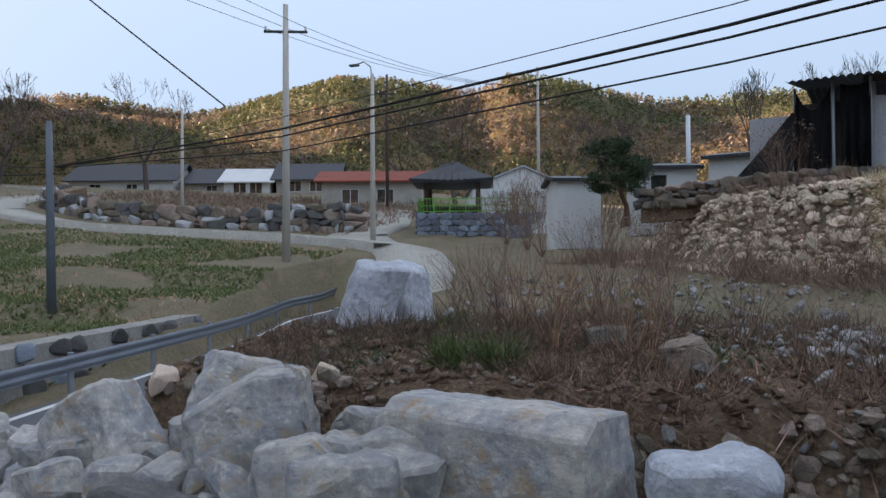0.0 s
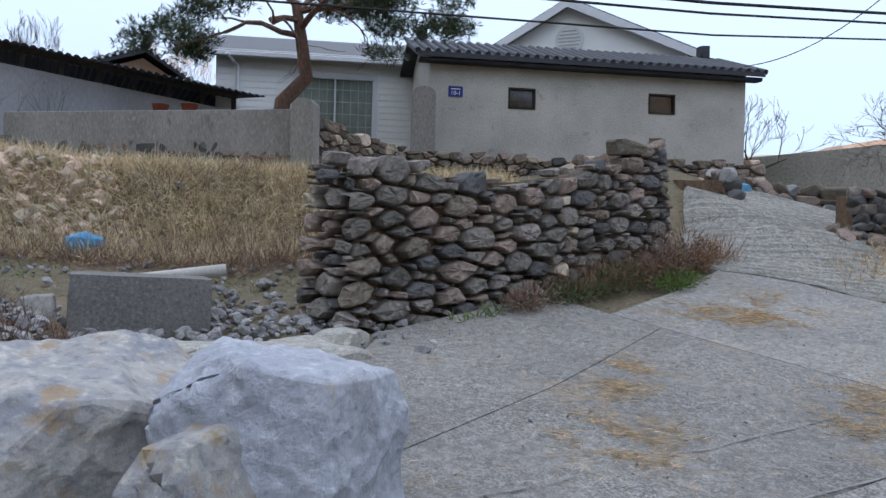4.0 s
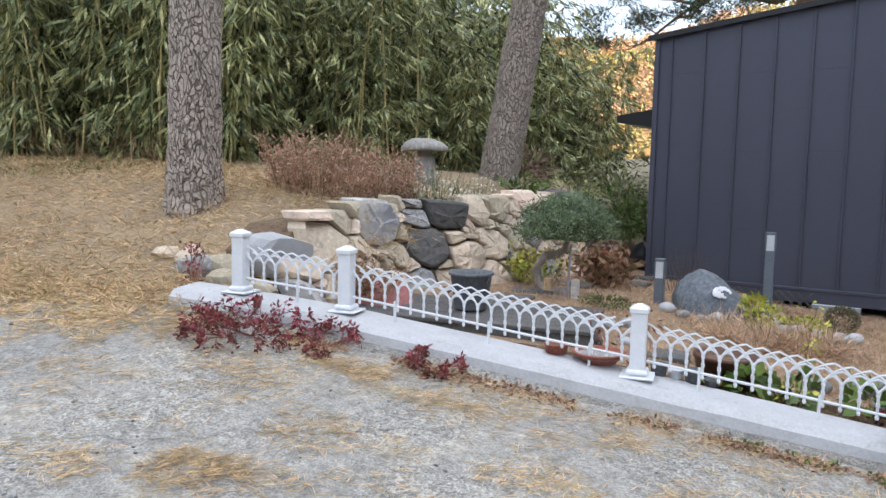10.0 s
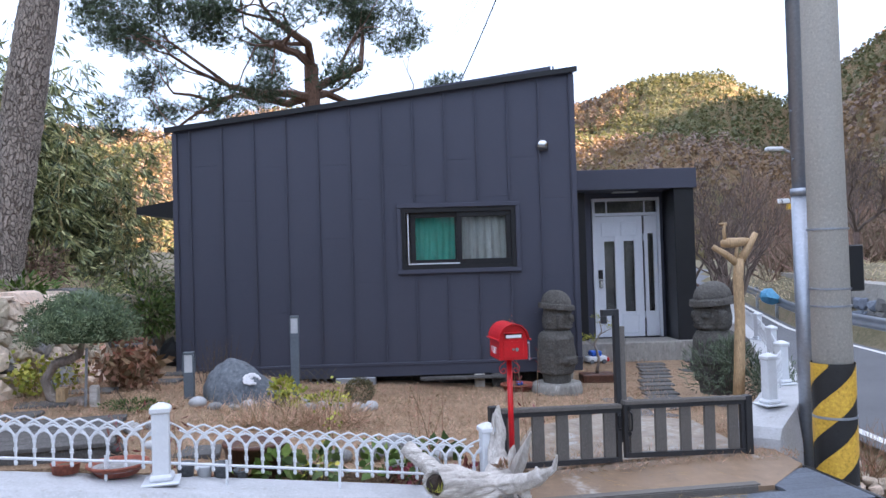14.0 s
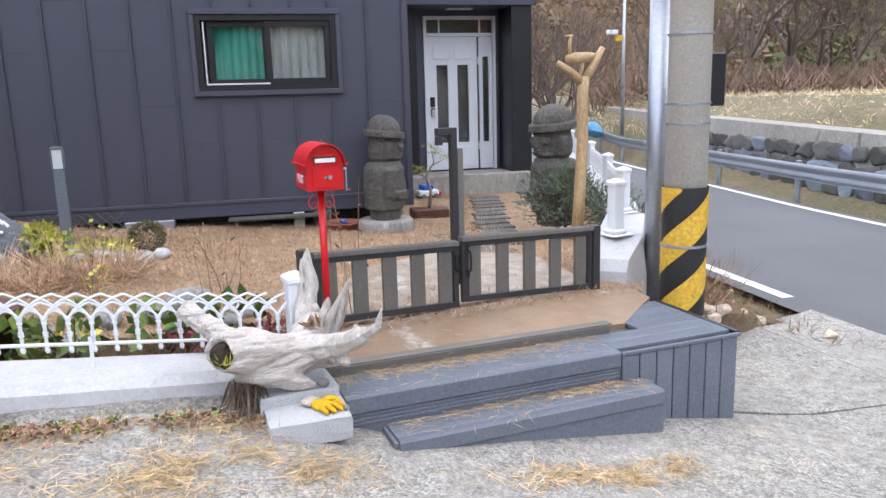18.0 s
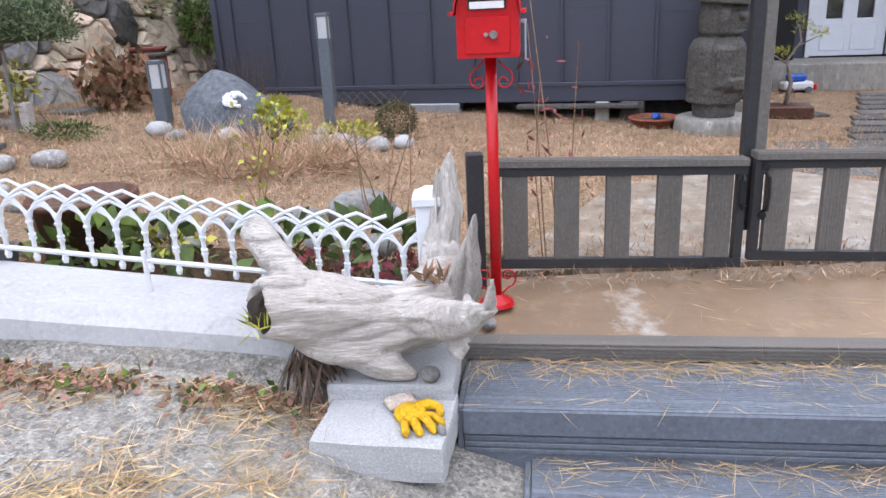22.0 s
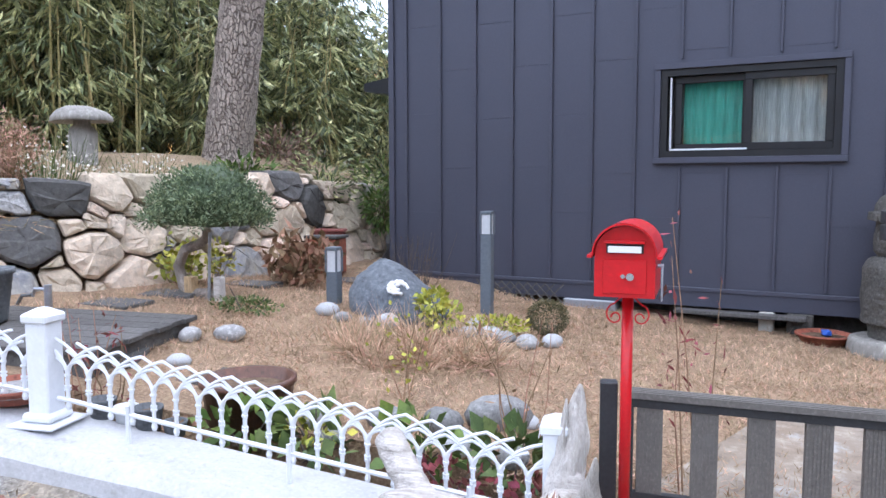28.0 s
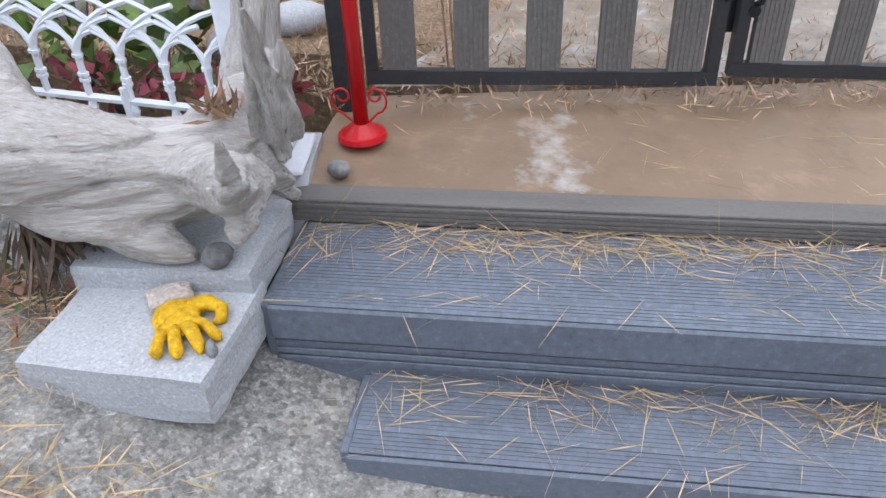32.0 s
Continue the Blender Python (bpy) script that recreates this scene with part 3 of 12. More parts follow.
def rock(size, seed, rough=0.22, cuts=7, sub=2):
    """A broken stone: a faceted, unevenly cut block."""
    rng = random.Random(seed)
    bm = bmesh.new()
    bmesh.ops.create_icosphere(bm, subdivisions=sub, radius=0.62)
    for _ in range(cuts):
        d = Vector((rng.gauss(0, 1), rng.gauss(0, 1), rng.gauss(0, 1))).normalized()
        h = rng.uniform(0.29, 0.50)
        for v in bm.verts:
            k = v.co.dot(d) - h
            if k > 0:
                v.co -= d * k
    off = Vector((rng.uniform(-50, 50), rng.uniform(-50, 50), 0))
    for v in bm.verts:
        q = v.co + off
        v.co *= 1 + rough * (noise.noise(q * 2.1) * 0.55 + noise.noise(q * 6.0) * 0.25)
        v.co = Vector((v.co.x * size[0], v.co.y * size[1], v.co.z * size[2]))
    return bm


ROCKS = {}


def rock_mesh(kind, i, sub=2, cuts=11, rough=0.14):
    """Shared stone meshes, about one unit across."""
    key = (kind, i)
    if key not in ROCKS:
        rng = random.Random(1000 + i * 7 + len(kind))
        bm = bmesh.new()
        for _ in range(20):
            d = Vector((rng.uniform(-1, 1), rng.uniform(-1, 1), rng.uniform(-1, 1)))
            q = (abs(d.x) ** 3.5 + abs(d.y) ** 3.5 + abs(d.z) ** 3.5) ** (1 / 3.5)
            bm.verts.new(d / max(q, 0.05) * rng.uniform(0.44, 0.54))
        r = bmesh.ops.convex_hull(bm, input=bm.verts[:])
        loose = [g for g in r["geom_interior"] if isinstance(g, bmesh.types.BMVert)]
        bmesh.ops.delete(bm, geom=loose, context="VERTS")
        bmesh.ops.bevel(bm, geom=bm.edges[:], offset=0.035, segments=1, affect="EDGES")
        me = bpy.data.meshes.new("stone_" + kind)
        bm.to_mesh(me)
        bm.free()
        me.materials.append(M[kind])
        ROCKS[key] = me
    return ROCKS[key]


def stone(name, mesh, m, parent=None):
    ob = new(name, mesh)
    ob.parent = parent
    ob.matrix_basis = m
    return ob


def quad_cloud(pts, dirs, lengths, widths, rng):
    """Many narrow leaves: each a folded pair of triangles along its direction."""
    verts, faces = [], []
    for p, d, ln, wd in zip(pts, dirs, lengths, widths):
        s = d.cross(Vector((rng.uniform(-1, 1), rng.uniform(-1, 1), rng.uniform(-1, 1))))
        s = s.normalized() * wd * 0.5 if s.length > 1e-5 else Vector((wd * 0.5, 0, 0))
        i = len(verts)
        mid = p + d * ln * 0.45
        verts += [p, mid + s, p + d * ln, mid - s]
        faces.append((i, i + 1, i + 2, i + 3))
    me = bpy.data.meshes.new("leaves")
    me.from_pydata([tuple(v) for v in verts], [], faces)
    return me


def mesh_part(name, me, material, parent=None, label=""):
    me.materials.append(M[material] if isinstance(material, str) else material)
    ob = new(name, me)
    ob.parent = parent
    if label:
        ob["label"] = label
    return ob


def unit(rng, up=0.0):
    v = Vector((rng.gauss(0, 1), rng.gauss(0, 1), rng.gauss(0, 1) + up))
    return v.normalized() if v.length > 1e-4 else Vector((0, 0, 1))


def split_islands(ob, name):
    """Turns each separate piece of a part into an object of its own under the same parent."""
    bm = bmesh.new()
    bm.from_mesh(ob.data)
    seen, groups = set(), []
    for f0 in bm.faces:
        if f0 in seen:
            continue
        stack, grp = [f0], []
        seen.add(f0)
        while stack:
            f = stack.pop()
            grp.append(f)
            for v in f.verts:
                for g in v.link_faces:
                    if g not in seen:
                        seen.add(g)
                        stack.append(g)
        groups.append(grp)
    out = []
    for grp in groups:
        idx, vs, fs = {}, [], []
        for f in grp:
            for v in f.verts:
                if v not in idx:
                    idx[v] = len(vs)
                    vs.append(v.co[:])
            fs.append([idx[v] for v in f.verts])
        me = bpy.data.meshes.new(name)
        me.from_pydata(vs, [], fs)
        if grp[0].smooth:
            for q in me.polygons:
                q.use_smooth = True
        me.materials.append(ob.data.materials[0])
        o = new(name, me)
        o.parent = ob.parent
        o.matrix_basis = ob.matrix_basis.copy()
        out.append(o)
    bm.free()
    bpy.data.objects.remove(ob)
    return out


def structure(ob, label, category):
    return tagged(ob, label, category, "", "structure")


# ---- the lie of the land ----
def lerp(v, table):
    return float(np.interp(v, [a for a, _ in table], [b for _, b in table]))


def step(a, b, v):
    k = min(1.0, max(0.0, (v - a) / (b - a)))
    return k * k * (3 - 2 * k)


LANE = ((-16, -1.3), (-10, -1.25), (-6, -1.15), (-4, -1.0), (-2.2, -0.72), (-1, -0.48), (0, -0.33), (1.3, -0.2), (5, -0.13), (9, -0.02), (13, 0.42), (18, 0.92), (23, 1.24), (27, 1.26), (34, 0.7), (60, -0.8), (110, 0.3), (180, 0.9), (400, 1.5))
CROSS = ((-4, -0.02), (0, -0.03), (0.9, -0.03), (2.7, 0.012), (5.3, 0.09), (9, 0.10), (16, 0.03), (30, 0.0))
NORTH = ((-6, 0.0), (-2, 0.03), (0, 0.10), (5, 0.11), (10, 0.18), (15, 0.12), (24, 0.05), (40, 0.02))
GARDEN = ((-6, 0.2), (-3.4, 0.03), (-2.6, -0.1), (-0.5, -0.22), (1.5, -0.3), (4, -0.32))


VALLEY = ((0, -1.1), (16, -1.05), (19, -0.85), (20.5, -0.35), (24, -0.2), (25.2, 0.35), (29, 0.6), (30.5, 1.2), (33, 1.55), (38, 2.3), (45, 3.4), (50, 4.2), (60, 6.0), (75, 8.3), (95, 10.5), (130, 12))


def bank_toe(x):
    return lerp(x, ((-30, -8), (-12, -8.2), (-9, -9.0), (-5, -10.0), (-1, -14), (2, -19), (6, -30), (20, -60)))


def apron_z(x, y):
    """The concrete lane and the ground that goes on from it."""
    u = -x
    z = lerp(u, LANE)
    if y > 0:
        z += lerp(u, CROSS) * min(y, 8)
        z -= 0.11 * step(3.2, 4.9, y) * step(-0.95, -0.35, x) * step(3.2, 2.0, x)
    else:
        z += lerp(u, NORTH) * min(-y, lerp(u, ((5, 12.5), (9, 9))))
        z += step(12.2, 14.2, u) * (1 - step(17, 22, u)) * max(0, min(-y - 3.6, 4.5)) * 0.2
    return z


def land_z(x, y):
    """Open ground: lane, yard and slope behind it, fields beyond the road."""
    z = apron_z(x, y)
    if y < 0:
        toe = bank_toe(x)
        z += step(toe, toe - 3.2, y) * lerp(x, ((-18, 0.9), (-13, 1.2), (-8, 1.9), (-2, 2.3), (4, 2.0), (12, 0.6)))
        if -22 < x < 4 and y < -8:
            z = min(z, lerp(x, ((-22, 3.4), (-16, 3.3), (-14, 2.95), (-12, 2.6), (-9, 2.4), (-4.5, 2.4), (-2.5, 2.8), (4, 2.75))) + 0.05 * max(0, -y - 18))
        # the yard stands above the road on fill
        k = step(4.0, 2.4, x - max(0, -y - 6) * 0.32) * step(-4.3, -4.75, y)
        z = max(z, (0.62 + 0.055 * min(-y - 4.6, 14)) * k + z * (1 - k)) if x > -1.5 else z
        if y < -22:
            z += (-y - 22) * 0.075 * step(-22, -40, y)
    if x > 10.5:
        z += min((x - 10.5) * 0.10, 3.0) * step(10.5, 14, x) * step(14, -2, y)
        z += 0.35 * step(12, 12.8, x + 0.35 * y) * step(10.5, 12, x) + 0.45 * step(19, 20, x + 0.35 * y)
    if y < -7 and x > 3:
        az, r = math.degrees(math.atan2(-y, x + 0.4)), math.hypot(x + 0.4, y)
        w = step(74, 69, az) * step(12, 26, az) * step(-7, -11, y)
        z = z * (1 - w) + lerp(r, VALLEY) * w
    if y > 9 and x > 9.0:
        z += min((x - 9.0) * 0.25, 1.5)
    if y > 20 and x < 9:
        z += min((y - 20) * 0.03, 3)
    if x < -5.2 and y > 3.6:
        # bank under the pines, held by the garden wall
        z += step(3.6, 6.2, y + min(0.0, (x + 8) * -0.12)) * 0.55 * step(-5.0, -6.6, x) * (1 - 0.6 * step(-12, -22, x))
        z = max(z, 0.82 * step(5.2, 6.4, y) * step(-5.6, -6.2, x))
    return z


def garden_z(x, y):
    return lerp(x, GARDEN) - 0.1 * step(7.6, 9.8, y)


def in_garden(x, y):
    return -5.6 < x < 2.3 and y > 5.9 + (x + 0.8) * 0.245 and (x < 1.9 or y > 7)


def sheet(name, poly, zf, material, cell=0.3, lift=0.0, skirt=0.0, rough=0.0):
    """A patch of ground over a convex outline in plan, draped on a height function."""
    xs, ys = [p[0] for p in poly], [p[1] for p in poly]
    nx, ny = max(1, int((max(xs) - min(xs)) / cell)), max(1, int((max(ys) - min(ys)) / cell))
    bm = bmesh.new()
    bmesh.ops.create_grid(bm, x_segments=nx, y_segments=ny, size=0.5)
    for v in bm.verts:
        v.co.x = min(xs) + (v.co.x + 0.5) * (max(xs) - min(xs))
        v.co.y = min(ys) + (v.co.y + 0.5) * (max(ys) - min(ys))
    cx, cy = sum(xs) / len(xs), sum(ys) / len(ys)
    for i, (ax, ay) in enumerate(poly):
        qx, qy = poly[(i + 1) % len(poly)]
        nrm = Vector((qy - ay, ax - qx, 0)).normalized()
        if nrm.dot(Vector((cx - ax, cy - ay, 0))) > 0:
            nrm = -nrm
        bmesh.ops.bisect_plane(bm, geom=bm.verts[:] + bm.edges[:] + bm.faces[:], plane_co=(ax, ay, 0), plane_no=nrm, clear_outer=True, dist=1e-5)
    for v in bm.verts:
        v.co.z = zf(v.co.x, v.co.y) + lift
        if rough:
            v.co.z += rough * noise.noise(Vector((v.co.x * 1.7, v.co.y * 1.7, 3.0)))
    if skirt:
        ed = [e for e in bm.edges if e.is_boundary]
        for e in ed:
            e.smooth = False
        r = bmesh.ops.extrude_edge_only(bm, edges=ed)["geom"]
        for v in r:
            if isinstance(v, bmesh.types.BMVert):
                v.co.z -= skirt
    for f in bm.faces:
        f.smooth = True
    return part(name, bm, material)


def within(x, y, poly):
    """True where a point of the plan lies inside an outline."""
    inside = False
    for (ax, ay), (qx, qy) in zip(poly, poly[1:] + poly[:1]):
        if (ay > y) != (qy > y) and x < (qx - ax) * (y - ay) / (qy - ay) + ax:
            inside = not inside
    return inside


def pour(name, poly, zf, material, cell=0.25, lift=0.02, skirt=0.08, wob=0.05):
    """A slab of any outline in plan, with an uneven edge, draped on a height function."""
    rim = []
    for (ax, ay), (qx, qy) in zip(poly, poly[1:] + poly[:1]):
        L = math.hypot(qx - ax, qy - ay)
        n = max(1, int(L / 0.22))
        for i in range(n):
            x, y = ax + (qx - ax) * i / n, ay + (qy - ay) * i / n
            o = wob * (noise.noise(Vector((x * 1.4, y * 1.4, 7))) + 0.5 * noise.noise(Vector((x * 5, y * 5, 9))))
            rim.append((x - (qy - ay) / L * o, y + (qx - ax) / L * o))
    xs, ys = [p[0] for p in rim], [p[1] for p in rim]
    pts = [Vector(p) for p in rim]
    for i in range(int((max(xs) - min(xs)) / cell) + 1):
        for j in range(int((max(ys) - min(ys)) / cell) + 1):
            x, y = min(xs) + (i + 0.5) * cell, min(ys) + (j + 0.5) * cell
            if within(x, y, rim):
                pts.append(Vector((x, y)))
    n = len(rim)
    vs, _, fs, _, _, _ = delaunay_2d_cdt(pts, [(i, (i + 1) % n) for i in range(n)], [list(range(n))], 1, 1e-4)
    bm = bmesh.new()
    verts = [bm.verts.new((v.x, v.y, zf(v.x, v.y) + lift)) for v in vs]
    for f in fs:
        bm.faces.new([verts[k] for k in f]).smooth = True
    bmesh.ops.recalc_face_normals(bm, faces=bm.faces[:])
    if sum(f.normal.z for f in bm.faces) < 0:
        bmesh.ops.reverse_faces(bm, faces=bm.faces[:])
    ed = [e for e in bm.edges if e.is_boundary]
    for e in ed:
        e.smooth = False
    for v in bmesh.ops.extrude_edge_only(bm, edges=ed)["geom"]:
        if isinstance(v, bmesh.types.BMVert):
            v.co.z -= skirt
    return part(name, bm, material)


def grid_lines(near, step_near, far):
    a, out = 0.0, [0.0]
    s = step_near
    while a < far:
        if a > near:
            s *= 1.25
        a += s
        out.append(a)
    return sorted({-v for v in out} | set(out))


def build_ground():
    gx, gy = grid_lines(17, 0.42, 900), grid_lines(22, 0.42, 900)
    verts, faces = [], []
    for y in gy:
        for x in gx:
            z = land_z(x, y)
            r = math.hypot(x, y)
            if r > 200:
                z = z * (1 - step(200, 500, r)) - (8 if x > -60 else -2) * step(200, 500, r)
            if in_garden(x, y) and y < 30:
                z = min(z, garden_z(x, y)) - 0.12
            if r < 40:
                z += 0.05 * noise.noise(Vector((x * 0.9, y * 0.9, 0))) - 0.06
            # the road bed lies in a shallow cut
            if abs(x - road_x(y)) < 3.2 and -29.5 < y < 60:
                z = min(z, road_z(y) - 0.1)
            # trench dug in front of the yard
            z -= 1.1 * step(-3.3, -3.7, y) * step(-8.6, -8.0, y) * step(5.0, 4.6, x) * step(-2.2, -1.8, x)
            verts.append((x, y, z))
    w = len(gx)
    for j in range(len(gy) - 1):
        for i in range(w - 1):
            faces.append((j * w + i, j * w + i + 1, (j + 1) * w + i + 1, (j + 1) * w + i))
    me = bpy.data.meshes.new("ground")
    me.from_pydata(verts, [], faces)
    for p in me.polygons:
        p.use_smooth = True
    return structure(mesh_part("ground", me, "field"), "bare winter ground with patchy dry grass", "ground")


def road_x(y):
    return lerp(y, ((-60, 14), (-34, 13.6), (-25, 13.2), (-17, 10.6), (-8, 8.0), (-2, 6.7), (6, 6.5), (14, 6.8), (24, 7.9), (40, 11.5), (60, 19)))


def road_z(y):
    return lerp(y, ((-60, 5.5), (-40, 2.2), (-34, 0.7), (-28, -0.5), (-20, -0.92), (-8, -1.05), (0, -1.15), (10, -1.2), (25, -1.1), (60, 0.5)))


ROAD_HALF = 2.35
build_ground()


def ribbon(name, line, half, zf, material, lift, y0, y1, n=90):
    """A strip that follows the road; half: (left, right) offsets from its middle."""
    bm = bmesh.new()
    prev = None
    for i in range(n + 1):
        y = y0 + (y1 - y0) * i / n
        dx = (road_x(y + 0.5) - road_x(y - 0.5))
        nrm = Vector((1, -dx, 0)).normalized()
        c = Vector((road_x(y), y, 0))
        row = []
        for o in half:
            p = c + nrm * o
            row.append(bm.verts.new((p.x, p.y, zf(y) + lift)))
        if prev:
            for a in range(len(row) - 1):
                bm.faces.new((prev[a], prev[a + 1], row[a + 1], row[a]))
        prev = row
    return part(name, bm, material, smooth=True)


road = structure(ribbon("road", road_x, (-ROAD_HALF, -1.2, 0, 1.2, ROAD_HALF), road_z, "asphalt", 0.0, -34, 58), "dark grey asphalt village road", "road")
ln = ribbon("edge_line", road_x, (2.02, 2.17), road_z, "line", 0.006, -33, 58)
ln.parent = road
ln = ribbon("edge_line", road_x, (-2.17, -2.02), road_z, "line", 0.006, 8.6, 58, 50)
ln.parent = road

# concrete lane: pours with open joints between them
def lane(name, poly, material, lift, cell=0.35, label="grey broom-finished concrete lane with cracks"):
    return structure(sheet(name, poly, apron_z, material, cell, lift, 0.08), label, "lane")


lane("lane_west", [(-34, 0.5), (-34, 4.9), (-14, 4.9), (-9, 4.3), (-7.2, 3.8), (-7.2, -4.6), (-11.6, -5.2), (-17, -3.4)], "concrete", 0.02, 0.5)
lane("lane_middle", [(-7.19, -1.12), (-7.19, 3.5), (-5.75, 4.12), (-0.75, 5.37), (0.9, 5.55), (3.2, 5.6), (3.2, -1.5), (-2.2, -1.87)], "concrete", 0.02, 0.3)
lane("lane_edge", [(3.19, -1.51), (-2.19, -1.88), (-1.8, -2.69)], "concrete", 0.02, 0.3)
lane("lane_old", [(-7.19, -4.0), (-7.19, -1.13), (-2.21, -1.88), (-1.8, -2.7)], "concrete_dark", 0.018, 0.3)
lane("lane_verge", [(-1.8, -2.71), (-7.19, -4.01), (-7.19, -5.55), (-4.9, -5.4)], "concrete_dark", 0.02, 0.3)
lane("lane_corner", [(0.9, 5.61), (3.2, 5.61), (3.2, 8.2), (2.75, 7.6)], "concrete", 0.02, 0.3)


structure(sheet("lane_mouth", [(3.21, -3.0), (3.21, 7.6), (3.9, 8.0), (4.4, 8.2), (4.5, -3.0)], lambda x, y: apron_z(x, y) * (1 - step(3.2, 4.4, x)) + (road_z(y) - 0.012) * step(3.2, 4.4, x), "concrete", 0.3, 0.02, 0.1), "concrete apron where the lane meets the road", "lane")
def ribbed_z(x, y):
    s = 0.75 * x + 0.66 * y + 0.12 * noise.noise(Vector((x * 0.9, y * 0.9, 2)))
    return apron_z(x, y) + 0.03 * math.sin(s * 21) * (0.55 + 0.45 * noise.noise(Vector((x * 2.5, y * 2.5, 6))))


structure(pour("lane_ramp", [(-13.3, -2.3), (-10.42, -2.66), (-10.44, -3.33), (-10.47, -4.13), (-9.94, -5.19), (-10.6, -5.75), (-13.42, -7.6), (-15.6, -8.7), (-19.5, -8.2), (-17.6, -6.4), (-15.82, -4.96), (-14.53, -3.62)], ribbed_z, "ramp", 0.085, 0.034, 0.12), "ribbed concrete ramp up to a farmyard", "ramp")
# pale later pours
PALE = "pavement patch"
structure(pour("patch_strip", [(-1.9, -0.2), (-1.9, 0.6), (-5.09, 0.18), (-6.07, 0.02), (-7.05, -0.15), (-8.76, -0.4), (-9.6, -0.7), (-10.1, -0.82), (-10.88, -0.77), (-12.02, -0.5), (-13.59, 0.06), (-13.75, -0.71), (-13.2, -1.5), (-13.6, -2.1), (-13.2, -2.33), (-10.42, -2.66), (-10.18, -1.61), (-9.12, -1.78), (-8.61, -2.06), (-7.98, -2.05), (-7.62, -1.47), (-7.58, -1.18), (-6.21, -0.93), (-4.68, -0.63)], apron_z, "patch", 0.25, 0.026, 0.05), "paler concrete pour over a buried pipe and round two manholes", PALE)
structure(sheet("patch_far", [(-12.54, 2.95), (-15.58, 3.23), (-16.5, 2.25), (-14.33, 0.55), (-12.96, 0.92), (-12.48, 1.72)], apron_z, "patch", 0.25, 0.026), "smooth square concrete repair patch", PALE)

# garden lawn and the bed of fallen needles under the pines
structure(sheet("lawn", [(-5.55, 5.05), (1.75, 6.86), (2.05, 7.3), (4.6, 14.0), (5.4, 21), (-5.55, 21)], garden_z, "lawn", 0.3, 0.0, 0.3, 0.03), "dry straw-coloured winter lawn", "lawn")


def bank_z(x, y):
    return max(land_z(x, y), apron_z(x, y)) + 0.03 * noise.noise(Vector((x * 2, y * 2, 5)))


structure(pour("needle_bank", [(-5.35, 4.45), (-5.94, 4.08), (-6.52, 3.83), (-7.13, 3.72), (-8.61, 4.0), (-10, 4.03), (-13, 4.4), (-16, 4.2), (-18, 3.53), (-21.8, 2.5), (-27, 2.2), (-30, 6), (-24, 12), (-5.9, 12), (-5.9, 6.1)], bank_z, "needles_bed", 0.3, 0.034, 0.1, 0.12), "bank covered in fallen pine needles", "ground")


# ---- the charcoal house ----
HX0, HX1, HY, HZ = -4.29, 0.72, 10.27, -0.13
house = thing("house", "small charcoal house clad in standing-seam metal", "house", at=(0, 0, 0))


def roof_top(x):
    return 2.965 + (x - HX0) / (HX1 - HX0) * (3.60 - 2.965)


WX0, WX1, WZ0, WZ1 = -1.484, -0.056, 1.166, 1.93
BACK = 16.6


def house_wall():
    # front wall round its window, side walls and back wall, 0.2 m thick
    bm = bmesh.new()
    t = 0.2

    def panel(outline):
        prism(bm, outline, HY, HY + t)
    panel([(HX0, HZ), (WX0, HZ), (WX0, roof_top(WX0)), (HX0, roof_top(HX0))])
    panel([(WX1, HZ), (HX1, HZ), (HX1, roof_top(HX1)), (WX1, roof_top(WX1))])
    panel([(WX0, HZ), (WX1, HZ), (WX1, WZ0), (WX0, WZ0)])
    panel([(WX0, WZ1), (WX1, WZ1), (WX1, roof_top(WX1)), (WX0, roof_top(WX0))])
    box(bm, HX0, HX0 + t, HY + t, BACK, HZ, roof_top(HX0))
    box(bm, HX1 - t, HX1, HY + t, BACK, HZ, roof_top(HX1) - 0.02)
    box(bm, HX0 + t, HX1 - t, BACK - t, BACK, HZ, 2.9)
    part("wall", bm, "cladding", house)


house_wall()
SEAMS = [HX0 + 0.2 + i * 0.3967 for i in range(13)]
for i, sx in enumerate(SEAMS):
    spans = [(HZ + 0.16, roof_top(sx) - 0.02)]
    if WX0 - 0.06 < sx < WX1 + 0.06:
        spans = [(HZ + 0.16, WZ0 - 0.09), (WZ1 + 0.09, roof_top(sx) - 0.02)]
    for a, b in spans:
        part("standing_seam", bx(sx - 0.011, sx + 0.011, HY - 0.026, HY, a, b, bevel=0.003), "cladding", house)
rs = random.Random(5)
for i in range(len(SEAMS) - 1):
    for z in ([1.05, 2.05] if i % 2 else [0.62, 1.62, 2.5]):
        z += rs.uniform(-0.05, 0.05)
        if WX0 - 0.4 < SEAMS[i] < WX1 and WZ0 - 0.1 < z < WZ1 + 0.1:
            continue
        part("panel_lap", bx(SEAMS[i] + 0.012, SEAMS[i + 1] - 0.012, HY - 0.003, HY, z, z + 0.006, bevel=0.001), "cladding", house)
for k in range(14):
    y = HY + 0.3 + k * 0.43
    part("side_seam", bx(HX1, HX1 + 0.024, y, y + 0.02, HZ + 0.16, roof_top(HX1) - 0.04, bevel=0.003), "cladding", house)
part("base_flashing", bx(HX0 - 0.01, HX1 + 0.01, HY - 0.032, HY - 0.001, HZ - 0.02, HZ + 0.15), "cladding", house)
part("base_flashing", bx(HX0 - 0.014, HX1 + 0.014, HY - 0.045, HY - 0.033, HZ + 0.115, HZ + 0.15, bevel=0.003), "cladding", house)


